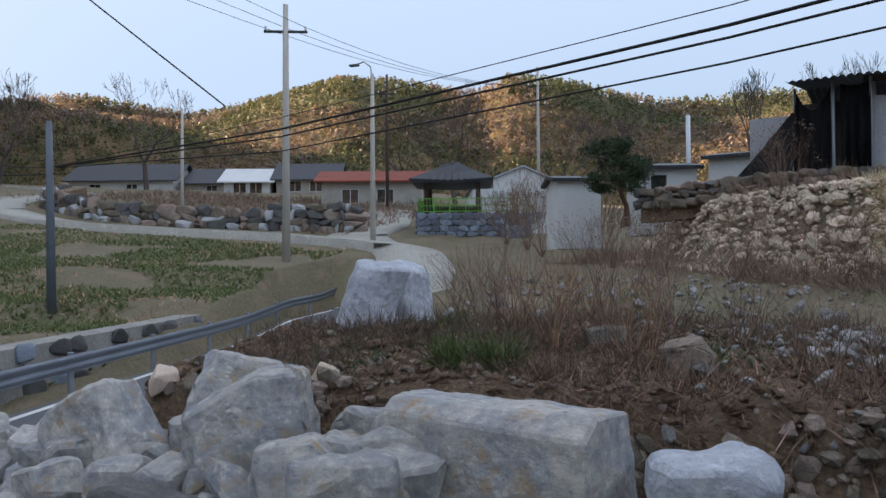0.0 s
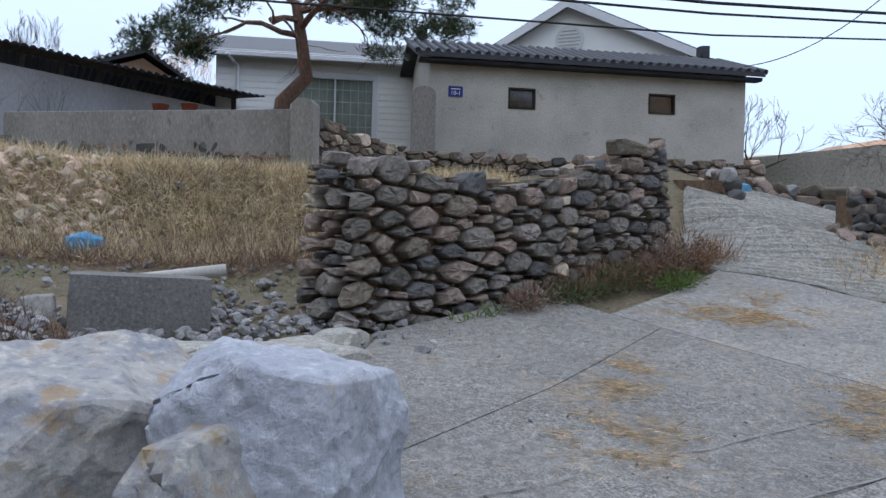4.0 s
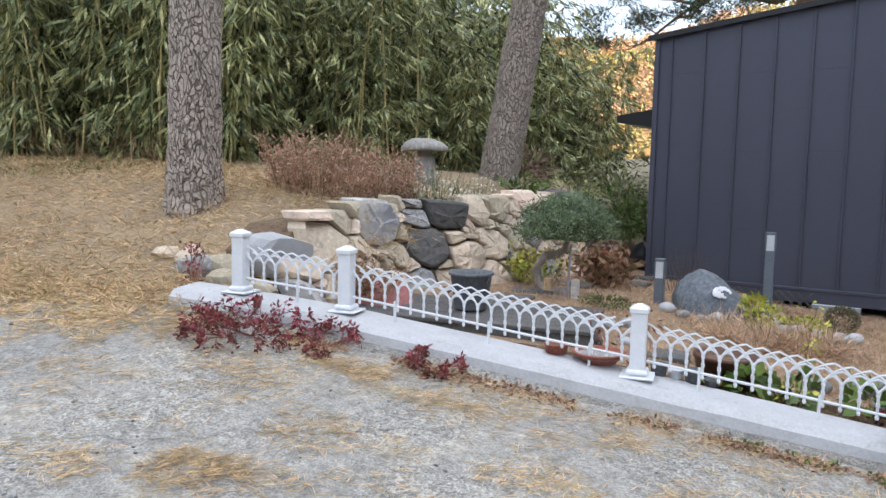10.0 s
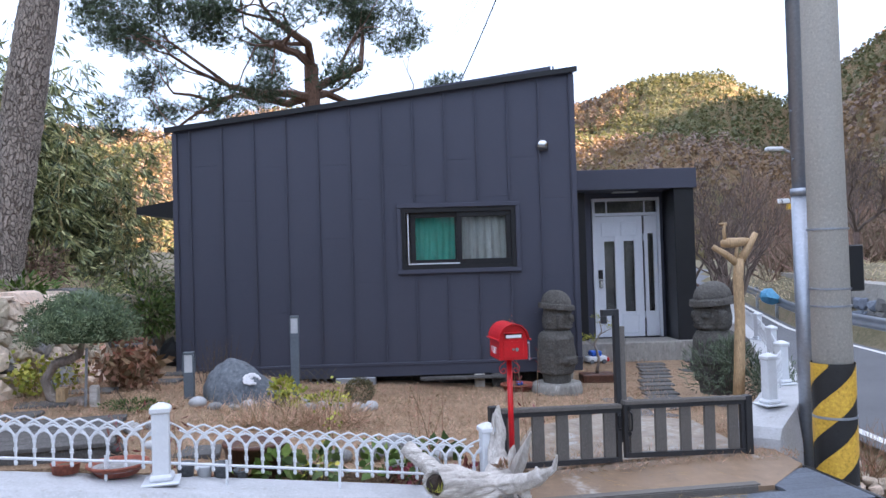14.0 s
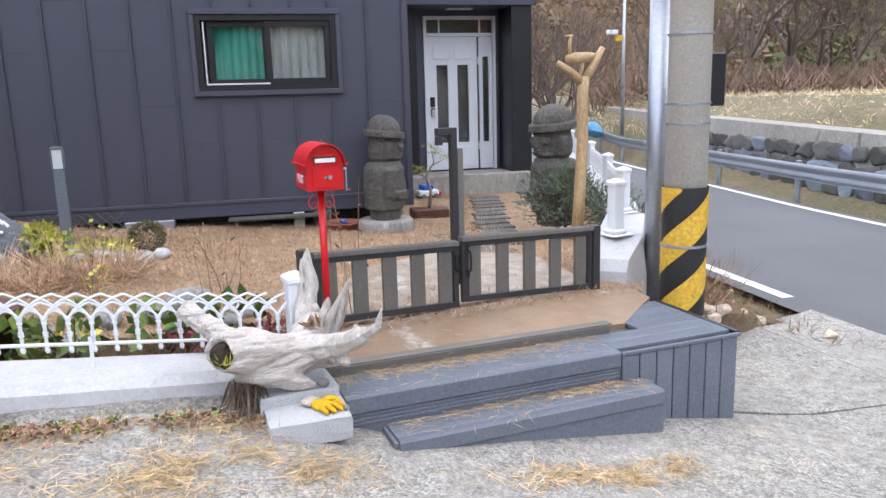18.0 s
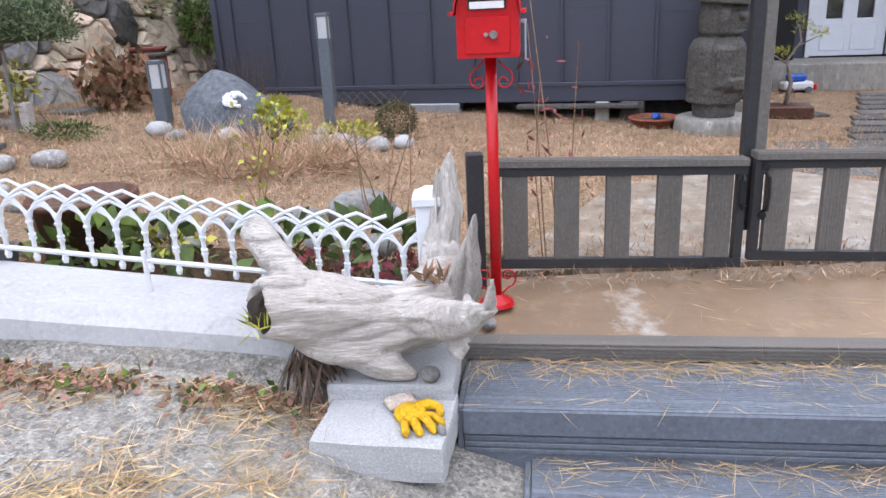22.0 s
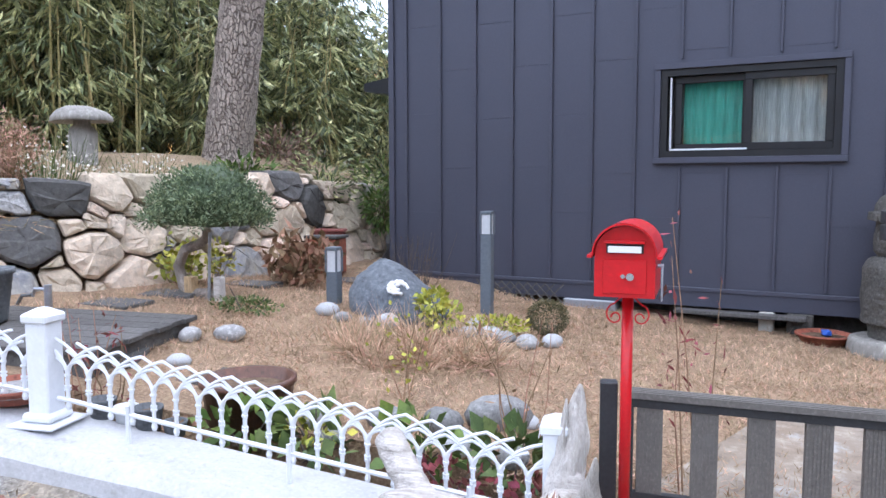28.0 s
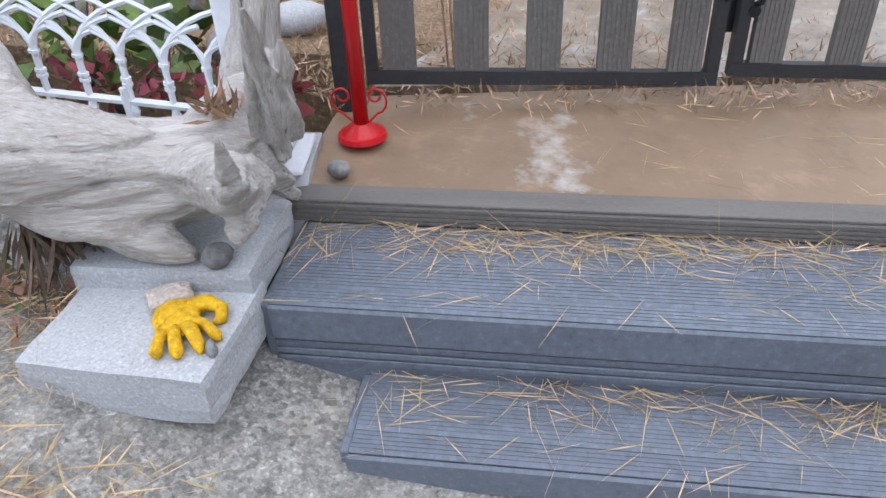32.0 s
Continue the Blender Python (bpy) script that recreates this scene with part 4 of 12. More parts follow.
def sloped_bar(x0, x1, y0, y1, dz0, dz1):
    bm = bmesh.new()
    prism(bm, [(x0, roof_top(x0) + dz0), (x1, roof_top(x1) + dz0), (x1, roof_top(x1) + dz1), (x0, roof_top(x0) + dz1)], y0, y1)
    return bm


part("roof", sloped_bar(HX0 - 0.04, HX1 + 0.03, HY - 0.04, BACK + 0.1, 0.001, 0.05), "cladding", house)
part("verge_trim", sloped_bar(HX0 - 0.09, HX1 + 0.05, HY - 0.075, HY - 0.041, -0.012, 0.052), "frame_black", house)
part("corner_trim", bx(HX1 - 0.05, HX1 + 0.012, HY - 0.03, HY - 0.002, HZ, roof_top(HX1) - 0.03), "cladding", house)
part("corner_trim", bx(HX0 - 0.012, HX0 + 0.05, HY - 0.03, HY - 0.002, HZ, roof_top(HX0) - 0.03), "cladding", house)
# raised rear roof that shows over the verge
bm = bmesh.new()
prism(bm, [(-2.75, roof_top(-2.75) + 0.05), (0.68, roof_top(0.68) + 0.05), (0.68, 4.02), (-2.75, 3.52)], HY + 1.3, BACK)
part("upper_roof", bm, "cladding", house)
for i in range(9):
    sx = -2.5 + i * 0.4
    part("standing_seam", bx(sx, sx + 0.02, HY + 1.276, HY + 1.3, roof_top(sx) + 0.06, 3.52 + (sx + 2.75) * 0.1458 - 0.01, bevel=0.003), "cladding", house)
bm = bmesh.new()
prism(bm, [(HX0 - 0.66, 1.99), (HX0 - 0.66, 2.08), (HX0 - 0.02, 2.18), (HX0 - 0.02, 1.9)], HY + 0.5, HY + 4.0)
bmesh.ops.recalc_face_normals(bm, faces=bm.faces[:])
part("eave_canopy", bm, "frame_black", house)
part("canopy_post", bx(HX0 - 0.1, HX0 - 0.01, HY + 0.6, HY + 0.9, 0.0, 1.9), "frame_black", house)


def window_unit():
    w = part("window", bx(WX0 - 0.055, WX1 + 0.055, HY - 0.045, HY - 0.003, WZ1 + 0.002, WZ1 + 0.055), "cladding", house, "sliding window in a black frame")
    part("trim", bx(WX0 - 0.055, WX1 + 0.055, HY - 0.055, HY - 0.003, WZ0 - 0.055, WZ0 - 0.002), "cladding", w)
    part("trim", bx(WX0 - 0.055, WX0 - 0.002, HY - 0.04, HY - 0.003, WZ0 - 0.002, WZ1 + 0.002), "cladding", w)
    part("trim", bx(WX1 + 0.002, WX1 + 0.055, HY - 0.04, HY - 0.003, WZ0 - 0.002, WZ1 + 0.002), "cladding", w)
    f = 0.055
    bm = bmesh.new()
    box(bm, WX0, WX1, HY - 0.02, HY + 0.14, WZ1 - f, WZ1)
    box(bm, WX0, WX1, HY - 0.02, HY + 0.14, WZ0, WZ0 + f)
    box(bm, WX0, WX0 + f, HY - 0.02, HY + 0.14, WZ0 + f, WZ1 - f)
    box(bm, WX1 - f, WX1, HY - 0.02, HY + 0.14, WZ0 + f, WZ1 - f)
    part("window_frame", bm, "frame_black", w)
    mid = WX0 + (WX1 - WX0) * 0.49

    def sash(x0, x1, y, curtain):
        s = part("sash", bmesh.new(), "frame_black", w)
        bm = bmesh.new()
        g = 0.062
        z0, z1 = WZ0 + f, WZ1 - f
        box(bm, x0, x1, y, y + 0.035, z1 - g, z1, bevel=0.004)
        box(bm, x0, x1, y, y + 0.035, z0, z0 + g, bevel=0.004)
        box(bm, x0, x0 + g, y, y + 0.035, z0 + g, z1 - g, bevel=0.004)
        box(bm, x1 - g, x1, y, y + 0.035, z0 + g, z1 - g, bevel=0.004)
        bm.to_mesh(s.data)
        bm.free()
        pn = part("pane", bx(x0 + g, x1 - g, y + 0.014, y + 0.02, z0 + g, z1 - g, bevel=0), "glass", s)
        pn.visible_shadow = False
        cb = bmesh.new()
        n = 40
        prev = None
        for i in range(n + 1):
            x = x0 + g + (x1 - x0 - 2 * g) * i / n
            yy = y + 0.10 + 0.012 * math.sin(i * 0.9)
            row = (cb.verts.new((x, yy, z0 + g - 0.01)), cb.verts.new((x, yy, z1 - g + 0.01)))
            if prev:
                cb.faces.new((prev[0], row[0], row[1], prev[1]))
            prev = row
        part("curtain", cb, curtain, s, "curtain behind the glass", smooth=True)
    sash(WX0 + f + 0.055, mid + 0.03, HY + 0.05, "curtain_green")
    sash(mid - 0.01, WX1 - f, HY + 0.005, "blind_grey")
    part("track_strip", bx(WX0 + f + 0.02, mid + 0.02, HY + 0.0, HY + 0.02, WZ0 + f + 0.004, WZ0 + f + 0.02, bevel=0.002), "plastic_white", w)
    part("track_strip", bx(WX0 + f + 0.02, WX0 + f + 0.034, HY + 0.0, HY + 0.02, WZ0 + f + 0.022, WZ1 - f - 0.01, bevel=0.002), "plastic_white", w)
    part("reveal_back", bx(WX0, WX1, HY + 0.21, HY + 0.23, WZ0, WZ1, bevel=0), "interior", w)


window_unit()
bm = lathe([(0.085, 0.0), (0.085, 0.012), (0.07, 0.05), (0.045, 0.075), (0.0, 0.085)], 24)
vent = part("vent_cap", bm, "chrome", house, "round stainless vent cap", smooth=True)
vent.matrix_basis = pose(0.31, HY - 0.001, 2.68, 90, 0, 0)
part("vent_slot", bx(0.25, 0.37, HY - 0.082, HY - 0.06, 2.612, 2.645), "frame_black", house)

# entrance box set back along the side wall
EX0, EX1, EY = 1.35, 3.0, 13.3
DX0, DX1, DZ0, DZ1 = 1.63, 2.78, -0.1, 2.25
part("porch_lintel", bx(HX1 + 0.002, EX1 + 0.2, EY - 0.45, EY + 0.28, 2.34, 2.66), "cladding", house)
part("porch_pillar", bx(EX1 - 0.16, EX1 + 0.16, EY - 0.4, EY + 0.25, -0.2, 2.34), "frame_black", house)
part("porch_pillar", bx(HX1 + 0.003, EX0 + 0.12, EY - 0.05, EY + 0.25, -0.2, 2.34), "frame_black", house)
part("porch_wall", bx(EX0 + 0.12, DX0, EY + 0.2, EY + 0.3, -0.2, 2.34), "cladding", house)
part("porch_wall", bx(DX1, EX1 - 0.16, EY + 0.2, EY + 0.3, -0.2, 2.34), "cladding", house)
part("porch_wall", bx(DX0, DX1, EY + 0.2, EY + 0.3, DZ1, 2.34), "cladding", house)
part("porch_step", bx(EX0 - 0.55, EX1 + 0.1, EY - 0.55, EY + 0.19, -0.42, -0.105, bevel=0.012), "old_concrete", house, "concrete doorstep")
part("porch_side", bx(HX1 + 0.002, EX1 + 0.16, EY + 0.3, EY + 2.4, -0.2, 2.5), "cladding", house)


def front_door():
    y = EY + 0.2
    d = part("door", bx(DX0, DX0 + 0.05, y - 0.03, y + 0.06, DZ0, DZ1), "door_white", house, "white panelled front door with a side light")
    part("door_frame", bx(DX1 - 0.05, DX1, y - 0.03, y + 0.06, DZ0, DZ1), "door_white", d)
    part("door_frame", bx(DX0 + 0.05, DX1 - 0.05, y - 0.03, y + 0.06, DZ1 - 0.05, DZ1), "door_white", d)
    part("door_frame", bx(DX0 + 0.05, DX1 - 0.05, y - 0.03, y + 0.06, DZ1 - 0.30, DZ1 - 0.25), "door_white", d)
    tz0, tz1 = DZ1 - 0.25, DZ1 - 0.05
    part("transom_pane", bx(DX0 + 0.05, DX1 - 0.05, y + 0.01, y + 0.018, tz0, tz1, bevel=0), "glass", d).visible_shadow = False
    for k in (0.22, 0.78):
        xx = DX0 + k * (DX1 - DX0)
        part("transom_bar", bx(xx - 0.012, xx + 0.012, y - 0.005, y + 0.009, tz0, tz1, bevel=0.002), "door_white", d)
    part("inner_dark", bx(DX0 + 0.05, DX1 - 0.05, y + 0.09, y + 0.11, DZ0, DZ1 - 0.05, bevel=0), "interior", d)
    lx0, lx1, lz0, lz1 = DX0 + 0.055, DX1 - 0.30, DZ0 + 0.015, DZ1 - 0.305
    g = [(lx0 + 0.145, lx0 + 0.32), (lx1 - 0.32, lx1 - 0.145)]
    bm = bmesh.new()
    box(bm, lx0, g[0][0], y, y + 0.045, lz0, lz1, bevel=0.003)
    box(bm, g[0][1], g[1][0], y, y + 0.045, lz0, lz1, bevel=0.003)
    box(bm, g[1][1], lx1, y, y + 0.045, lz0, lz1, bevel=0.003)
    for a, b in g:
        box(bm, a, b, y, y + 0.045, lz0, lz0 + 0.42)
        box(bm, a, b, y, y + 0.045, lz1 - 0.42, lz1)
    leaf = part("leaf", bm, "door_white", d)
    for a, b in g:
        part("door_pane", bx(a, b, y + 0.02, y + 0.026, lz0 + 0.42, lz1 - 0.42, bevel=0), "glass", leaf).visible_shadow = False
        for z0, z1 in ((lz0 + 0.06, lz0 + 0.36), (lz1 - 0.34, lz1 - 0.1)):
            part("raised_panel", bx(a - 0.05, b + 0.05, y - 0.012, y - 0.001, z0, z1, bevel=0.01), "door_white", leaf)
    part("digital_lock", bx(lx0 + 0.03, lx0 + 0.1, y - 0.04, y - 0.001, lz0 + 0.98, lz0 + 1.13, bevel=0.008), "frame_black", leaf, "black keypad lock")
    part("door_handle", bx(lx0 + 0.035, lx0 + 0.095, y - 0.05, y - 0.001, lz0 + 0.83, lz0 + 0.96, bevel=0.01), "chrome", leaf, "silver pull handle")
    # side light with leaded bars
    sx0, sx1 = lx1 + 0.03, DX1 - 0.055
    bm = bmesh.new()
    box(bm, sx0, sx0 + 0.06, y, y + 0.045, lz0, lz1, bevel=0.003)
    box(bm, sx1 - 0.06, sx1, y, y + 0.045, lz0, lz1, bevel=0.003)
    box(bm, sx0 + 0.06, sx1 - 0.06, y, y + 0.045, lz0, lz0 + 0.42)
    box(bm, sx0 + 0.06, sx1 - 0.06, y, y + 0.045, lz1 - 0.3, lz1)
    sl = part("side_light", bm, "door_white", d)
    part("side_pane", bx(sx0 + 0.06, sx1 - 0.06, y + 0.02, y + 0.026, lz0 + 0.42, lz1 - 0.3, bevel=0), "glass", sl).visible_shadow = False
    for k in range(6):
        z = lz0 + 0.5 + k * 0.2
        part("lead_bar", bx(sx0 + 0.06, sx1 - 0.06, y + 0.01, y + 0.019, z, z + 0.012, bevel=0), "frame_black", sl)
    part("lead_bar", bx((sx0 + sx1) / 2 - 0.008, (sx0 + sx1) / 2 + 0.008, y + 0.009, y + 0.018, lz0 + 0.42, lz1 - 0.3, bevel=0), "frame_black", sl)
    part("hinge", bx(lx1 + 0.004, lx1 + 0.026, y - 0.02, y + 0.02, lz0 + 0.3, lz0 + 0.42), "door_white", d)
    part("hinge", bx(lx1 + 0.004, lx1 + 0.026, y - 0.02, y + 0.02, lz1 - 0.42, lz1 - 0.3), "door_white", d)


front_door()
part("porch_lamp", bx(1.95, 2.35, EY - 0.1, EY + 0.06, 2.32, 2.338), "frost", house)
# support blocks, timber and skirting lattice below the wall
for x0, x1, c in ((-2.35, -1.85, "galv"), (-0.62, -0.5, "pole"), (-0.4, -0.2, "basalt"), (-3.6, -3.4, "old_concrete"), (0.3, 0.6, "old_concrete")):
    part("support_block", bx(x0, x1, HY - 0.06, HY + 0.14, garden_z(x0, HY) - 0.05, HZ - 0.022, bevel=0.008), c, house)
part("loose_plank", bx(-1.3, -0.25, HY - 0.2, HY - 0.06, HZ - 0.06, HZ - 0.03, bevel=0.004), "grey_wood", house)
part("underfloor", bx(HX0 + 0.1, HX1 - 0.1, HY + 0.3, HY + 0.4, -0.4, HZ - 0.002), "interior", house)


# ---- hills ----
# from -31 to 34 degrees the height is made up, to block the sun
SKYLINE = ((-180, 0.5), (-176, 0.8), (-173, 3.0), (-167, 4.2), (-160, 4.6), (-150, 6.0), (-130, 9.5), (-111, 11.4), (-103, 11.9), (-92, 12.2), (-85.5, 12.0), (-77, 14.2), (-73.9, 14.5), (-71.7, 13.4), (-65, 14.2), (-61, 14.3), (-52.7, 11.7), (-50, 11.2), (-43, 12.0), (-38, 11.2), (-31, 26), (-25, 31.5), (-10, 33.0), (8, 33.0), (22, 31.5), (34, 22), (44, 17.5), (56, 16.0), (61, 12.5), (64.5, 10.6), (66.5, 11.6), (68.4, 12.8), (72.9, 13.1), (75.6, 12.6), (77.9, 11.8), (88, 12.6), (103, 12.0), (106, 10.7), (110, 10.2), (125, 8.5), (140, 5.5), (155, 3.0), (165, 1.0), (175, 0.6), (180, 0.5))


def hill_mat():
    m = mat("wooded_hillside", (0.10, 0.11, 0.045), (0.28, 0.165, 0.09), 0.95, 0.026, 0.45, 1.0, (0.13, 0.115, 0.035), 0.54, bump_scale=0.3, dist=3.0)
    return m


# shade between the ramp's ribs, painted into its colour as wavy dark bands
def ramp_groove_shade():
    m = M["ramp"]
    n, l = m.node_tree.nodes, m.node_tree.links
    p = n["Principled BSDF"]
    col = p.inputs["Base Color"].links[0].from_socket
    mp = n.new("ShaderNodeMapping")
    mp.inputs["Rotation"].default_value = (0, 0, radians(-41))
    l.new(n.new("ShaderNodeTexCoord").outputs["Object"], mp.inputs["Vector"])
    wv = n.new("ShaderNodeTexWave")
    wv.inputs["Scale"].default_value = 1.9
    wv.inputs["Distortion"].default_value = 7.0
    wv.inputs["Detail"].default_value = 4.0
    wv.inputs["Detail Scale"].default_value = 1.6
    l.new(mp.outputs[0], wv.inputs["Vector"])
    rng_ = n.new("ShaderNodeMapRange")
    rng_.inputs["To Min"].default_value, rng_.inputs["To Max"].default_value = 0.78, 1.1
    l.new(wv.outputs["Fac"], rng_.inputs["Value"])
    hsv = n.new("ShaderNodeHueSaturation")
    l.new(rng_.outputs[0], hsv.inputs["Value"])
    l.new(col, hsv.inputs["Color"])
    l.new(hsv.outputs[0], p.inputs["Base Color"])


ramp_groove_shade()
M["hill"] = hill_mat()
M["mountain"] = mat("distant_mountain", (0.095, 0.075, 0.076), (0.058, 0.052, 0.054), 0.95, 0.006, 0.06, 0.0)


def hill_point(az, k):
    """A place on the hills round the valley: azimuth in degrees, 0 at the foot to 1 behind the ridge."""
    el = lerp(az, SKYLINE)
    west = step(140, 165, abs(az))
    near_side = step(35, 50, az) * step(100, 80, az)
    r0 = 75 - 38 * step(30, 45, az) * step(66, 58, az) + 70 * west + 60 * step(-100, -90, az) * step(-25, -35, az)
    # a near knoll out of view, added to shade the lane and house
    shading_knoll = step(-35, -29, az) * step(42, 35, az)
    r0 = r0 * (1 - shading_knoll) + 48 * shading_knoll
    r1 = (330 + 40 * math.sin(az * 0.11) - 110 * near_side + 300 * west) * (1 - shading_knoll) + 105 * shading_knoll
    top = 1.3 + math.tan(radians(el)) * r1
    base = lerp(r0, ((30, 0.5), (75, 2.5), (120, 2), (200, -8))) - 6 - 5 * west
    if k <= 0.86:
        q = k / 0.86
        r = r0 + (r1 - r0) * q
        h = base + (top - base) * (q ** 0.92 * 0.85 + 0.15 * step(0, 1, q))
    else:
        q = (k - 0.86) / 0.14
        r = r1 + 160 * q
        h = top - (top * 0.6) * q * q
    p = Vector((r * math.cos(radians(az)), r * math.sin(radians(az)), 0))
    fold = noise.noise(p * 0.011) * 14 * (1 - 0.8 * shading_knoll) * min(1, k * 2.2) * (1 - step(0.7, 0.86, k))
    p.z = h + fold - 4.0
    return p


def hills():
    verts, faces = [], []
    n_az, n_r = 900, 40
    for i in range(n_az + 1):
        for j in range(n_r + 1):
            p = hill_point(-180 + 360 * i / n_az, j / n_r)
            p.z += noise.noise(p * 0.12) * 2.0 + noise.noise(p * 0.35) * 0.9
            verts.append(tuple(p))
    w = n_r + 1
    for i in range(n_az):
        for j in range(n_r):
            faces.append((i * w + j, (i + 1) * w + j, (i + 1) * w + j + 1, i * w + j + 1))
    me = bpy.data.meshes.new("hills")
    me.from_pydata(verts, [], faces)
    for q in me.polygons:
        q.use_smooth = True
    return tagged(mesh_part("backdrop_hills", me, "hill"), "wooded hills in late autumn colours round the village, with an unseen sun-blocking knoll", "hills", "", "structure")


def hill_woods(name, label, material, n, seed, want, size, sectors, conical):
    """Far woods: every crown a loose clump of leaf tufts."""
    rng = random.Random(seed)
    verts, faces = [], []
    for _ in range(n):
        a0, a1 = rng.choice(sectors)
        p = hill_point(rng.uniform(a0, a1), 0.03 + 0.84 * rng.random() ** 0.8)
        if noise.noise(p * 0.02 + Vector((5, 0, 0))) * want < -0.08:
            continue
        far = min(1.6, p.length / 240)
        h = rng.uniform(*size) * (0.6 + 0.5 * far) * 0.62
        for _ in range(10):
            o = unit(rng)
            t = rng.random()
            wide = h * (0.42 * (1 - t * 0.85) if conical else 0.42 * math.sin(math.pi * (0.15 + 0.8 * t)))
            c = p + Vector((o.x * wide, o.y * wide, h * (0.15 + 0.95 * t)))
            # leaf tufts lie along the surface of the crown
            face = Vector((o.x, o.y, 0.25 + 0.7 * t)).normalized()
            e1 = (face.cross(unit(rng)) + unit(rng) * 0.3).normalized()
            e2 = (face.cross(e1) + unit(rng) * 0.3).normalized()
            s = h * rng.uniform(0.13, 0.22)
            i = len(verts)
            verts += [tuple(c - e1 * s), tuple(c + e2 * s * 0.7), tuple(c + e1 * s), tuple(c - e2 * s * 0.7)]
            faces.append((i, i + 1, i + 2, i + 3))
    me = bpy.data.meshes.new(name)
    me.from_pydata(verts, [], faces)
    return tagged(mesh_part(name, me, material), label, "woods", "", "stuff")


SEEN = ((-112, -33), (-112, -33), (38, 128), (38, 128), (128, 168), (-176, -150))
M["wood_pine"] = leaf_mat("hillside_pine", (0.155, 0.155, 0.07), (0.10, 0.11, 0.052), 0.12, trans=0.3, scale=0.11)
M["wood_oak"] = leaf_mat("hillside_oak_leaf", (0.29, 0.19, 0.10), (0.20, 0.138, 0.08), 0.12, trans=0.3, scale=0.11)
M["wood_bare"] = leaf_mat("hillside_bare_wood", (0.26, 0.19, 0.15), (0.18, 0.135, 0.11), 0.12, trans=0.3, scale=0.11)
hill_woods("pine_woods", "green pine woods on the hillsides", "wood_pine", 30000, 1, 1, (2.6, 4.6), SEEN[:4], True)
hill_woods("oak_woods", "rust-coloured oak woods on the hillsides", "wood_oak", 26000, 2, -1, (2.4, 4.2), SEEN, False)
hill_woods("bare_woods", "leafless grey-brown woods on the hillsides", "wood_bare", 30000, 3, -1, (2.4, 4.4), SEEN, False)
hills()


def mountains():
    verts, faces = [], []
    n = 160
    prof = ((145, 5.0), (160, 5.6), (170, 5.8), (175.4, 6.0), (179.3, 5.6), (183, 5.4), (189, 6.3), (193, 7.5), (196.6, 7.9), (200, 7.5), (204, 6.9), (215, 6.5), (225, 5.5))
    for i in range(n + 1):
        az = 145 + 80 * i / n
        el = lerp(az, prof) + 0.15 * noise.noise(Vector((az * 0.9, 0, 0)))
        for j in range(9):
            r = 1300 + 900 * (j / 6 if j <= 6 else 1 + (j - 6) * 0.2)
            h = (math.tan(radians(el)) * 2200 * (j / 6) if j <= 6 else math.tan(radians(el)) * 2200 * (1 - (j - 6) * 0.3)) + 40 * noise.noise(Vector((az * 0.35, j * 0.7, 0))) * (j < 6)
            verts.append((r * math.cos(radians(az)), r * math.sin(radians(az)), h - 10))
    for i in range(n):
        for j in range(8):
            a = i * 9 + j
            faces.append((a, a + 9, a + 10, a + 1))
    me = bpy.data.meshes.new("mountains")
    me.from_pydata(verts, [], faces)
    for p in me.polygons:
        p.use_smooth = True
    tagged(mesh_part("backdrop_mountains", me, "mountain"), "distant bare mountain ridge in warm light", "mountains", "", "structure")


mountains()


# ---- trees and other plants ----
THIN = [0.0]          # thinnest twig that is drawn


def grow(bm, tips, rng, p, d, length, radius, level, levels, spread=0.75, up=0.12, kids=(2, 4), segs=3, sides=6, wander=0.16):
    radius = max(radius, THIN[0])
    pts, rad = [p.copy()], [radius]
    for i in range(segs):
        d = (d + Vector((rng.gauss(0, wander), rng.gauss(0, wander), rng.gauss(0, wander) + up * 0.5))).normalized()
        p = p + d * length / segs
        pts.append(p.copy())
        rad.append(max(THIN[0] * 0.8, radius * (1 - 0.42 * (i + 1) / segs)))
    tube(bm, pts, rad, max(3, sides), cap=False)
    if level >= levels:
        tips.append((p.copy(), d.copy()))
        return
    n = rng.randint(*kids)
    for k in range(n):
        side = unit(rng)
        nd = (d + (side - d * side.dot(d)) * spread * rng.uniform(0.6, 1.2) + Vector((0, 0, up))).normalized()
        at = pts[-1] if k < 2 else pts[rng.randint(1, len(pts) - 1)]
        grow(bm, tips, rng, at.copy(), nd, length * rng.uniform(0.62, 0.82), rad[-1] * rng.uniform(0.6, 0.85), level + 1, levels, spread, up, kids, segs, sides - 1, wander)


def bare_tree(height, seed, levels=5, material="twig", spread=0.7, stem=0.3, trunk_r=None, up=0.14, kids=(2, 4), low=False):
    """The meshes of a leafless tree: trunk and crown of twigs."""
    rng = random.Random(seed)
    r = trunk_r or height * 0.022
    tr = bmesh.new()
    top = Vector((rng.uniform(-0.05, 0.05) * height, rng.uniform(-0.05, 0.05) * height, height * stem))
    tube(tr, [Vector((0, 0, -0.15)), Vector((0, 0, 0.1)), top * 0.55, top], [r * 1.35, r * 1.1, r, r * 0.85], 10, cap=False)
    cr = bmesh.new()
    tips = []
    for k in range(rng.randint(3, 4)):
        a = 2 * math.pi * (k / 3.5) + rng.uniform(-0.4, 0.4)
        d = Vector((math.cos(a) * spread, math.sin(a) * spread, 1.0)).normalized()
        grow(cr, tips, rng, top.copy(), d, height * 0.24, r * 0.6, 1, levels, spread, up, kids)
    return tr, cr


TREES = {}


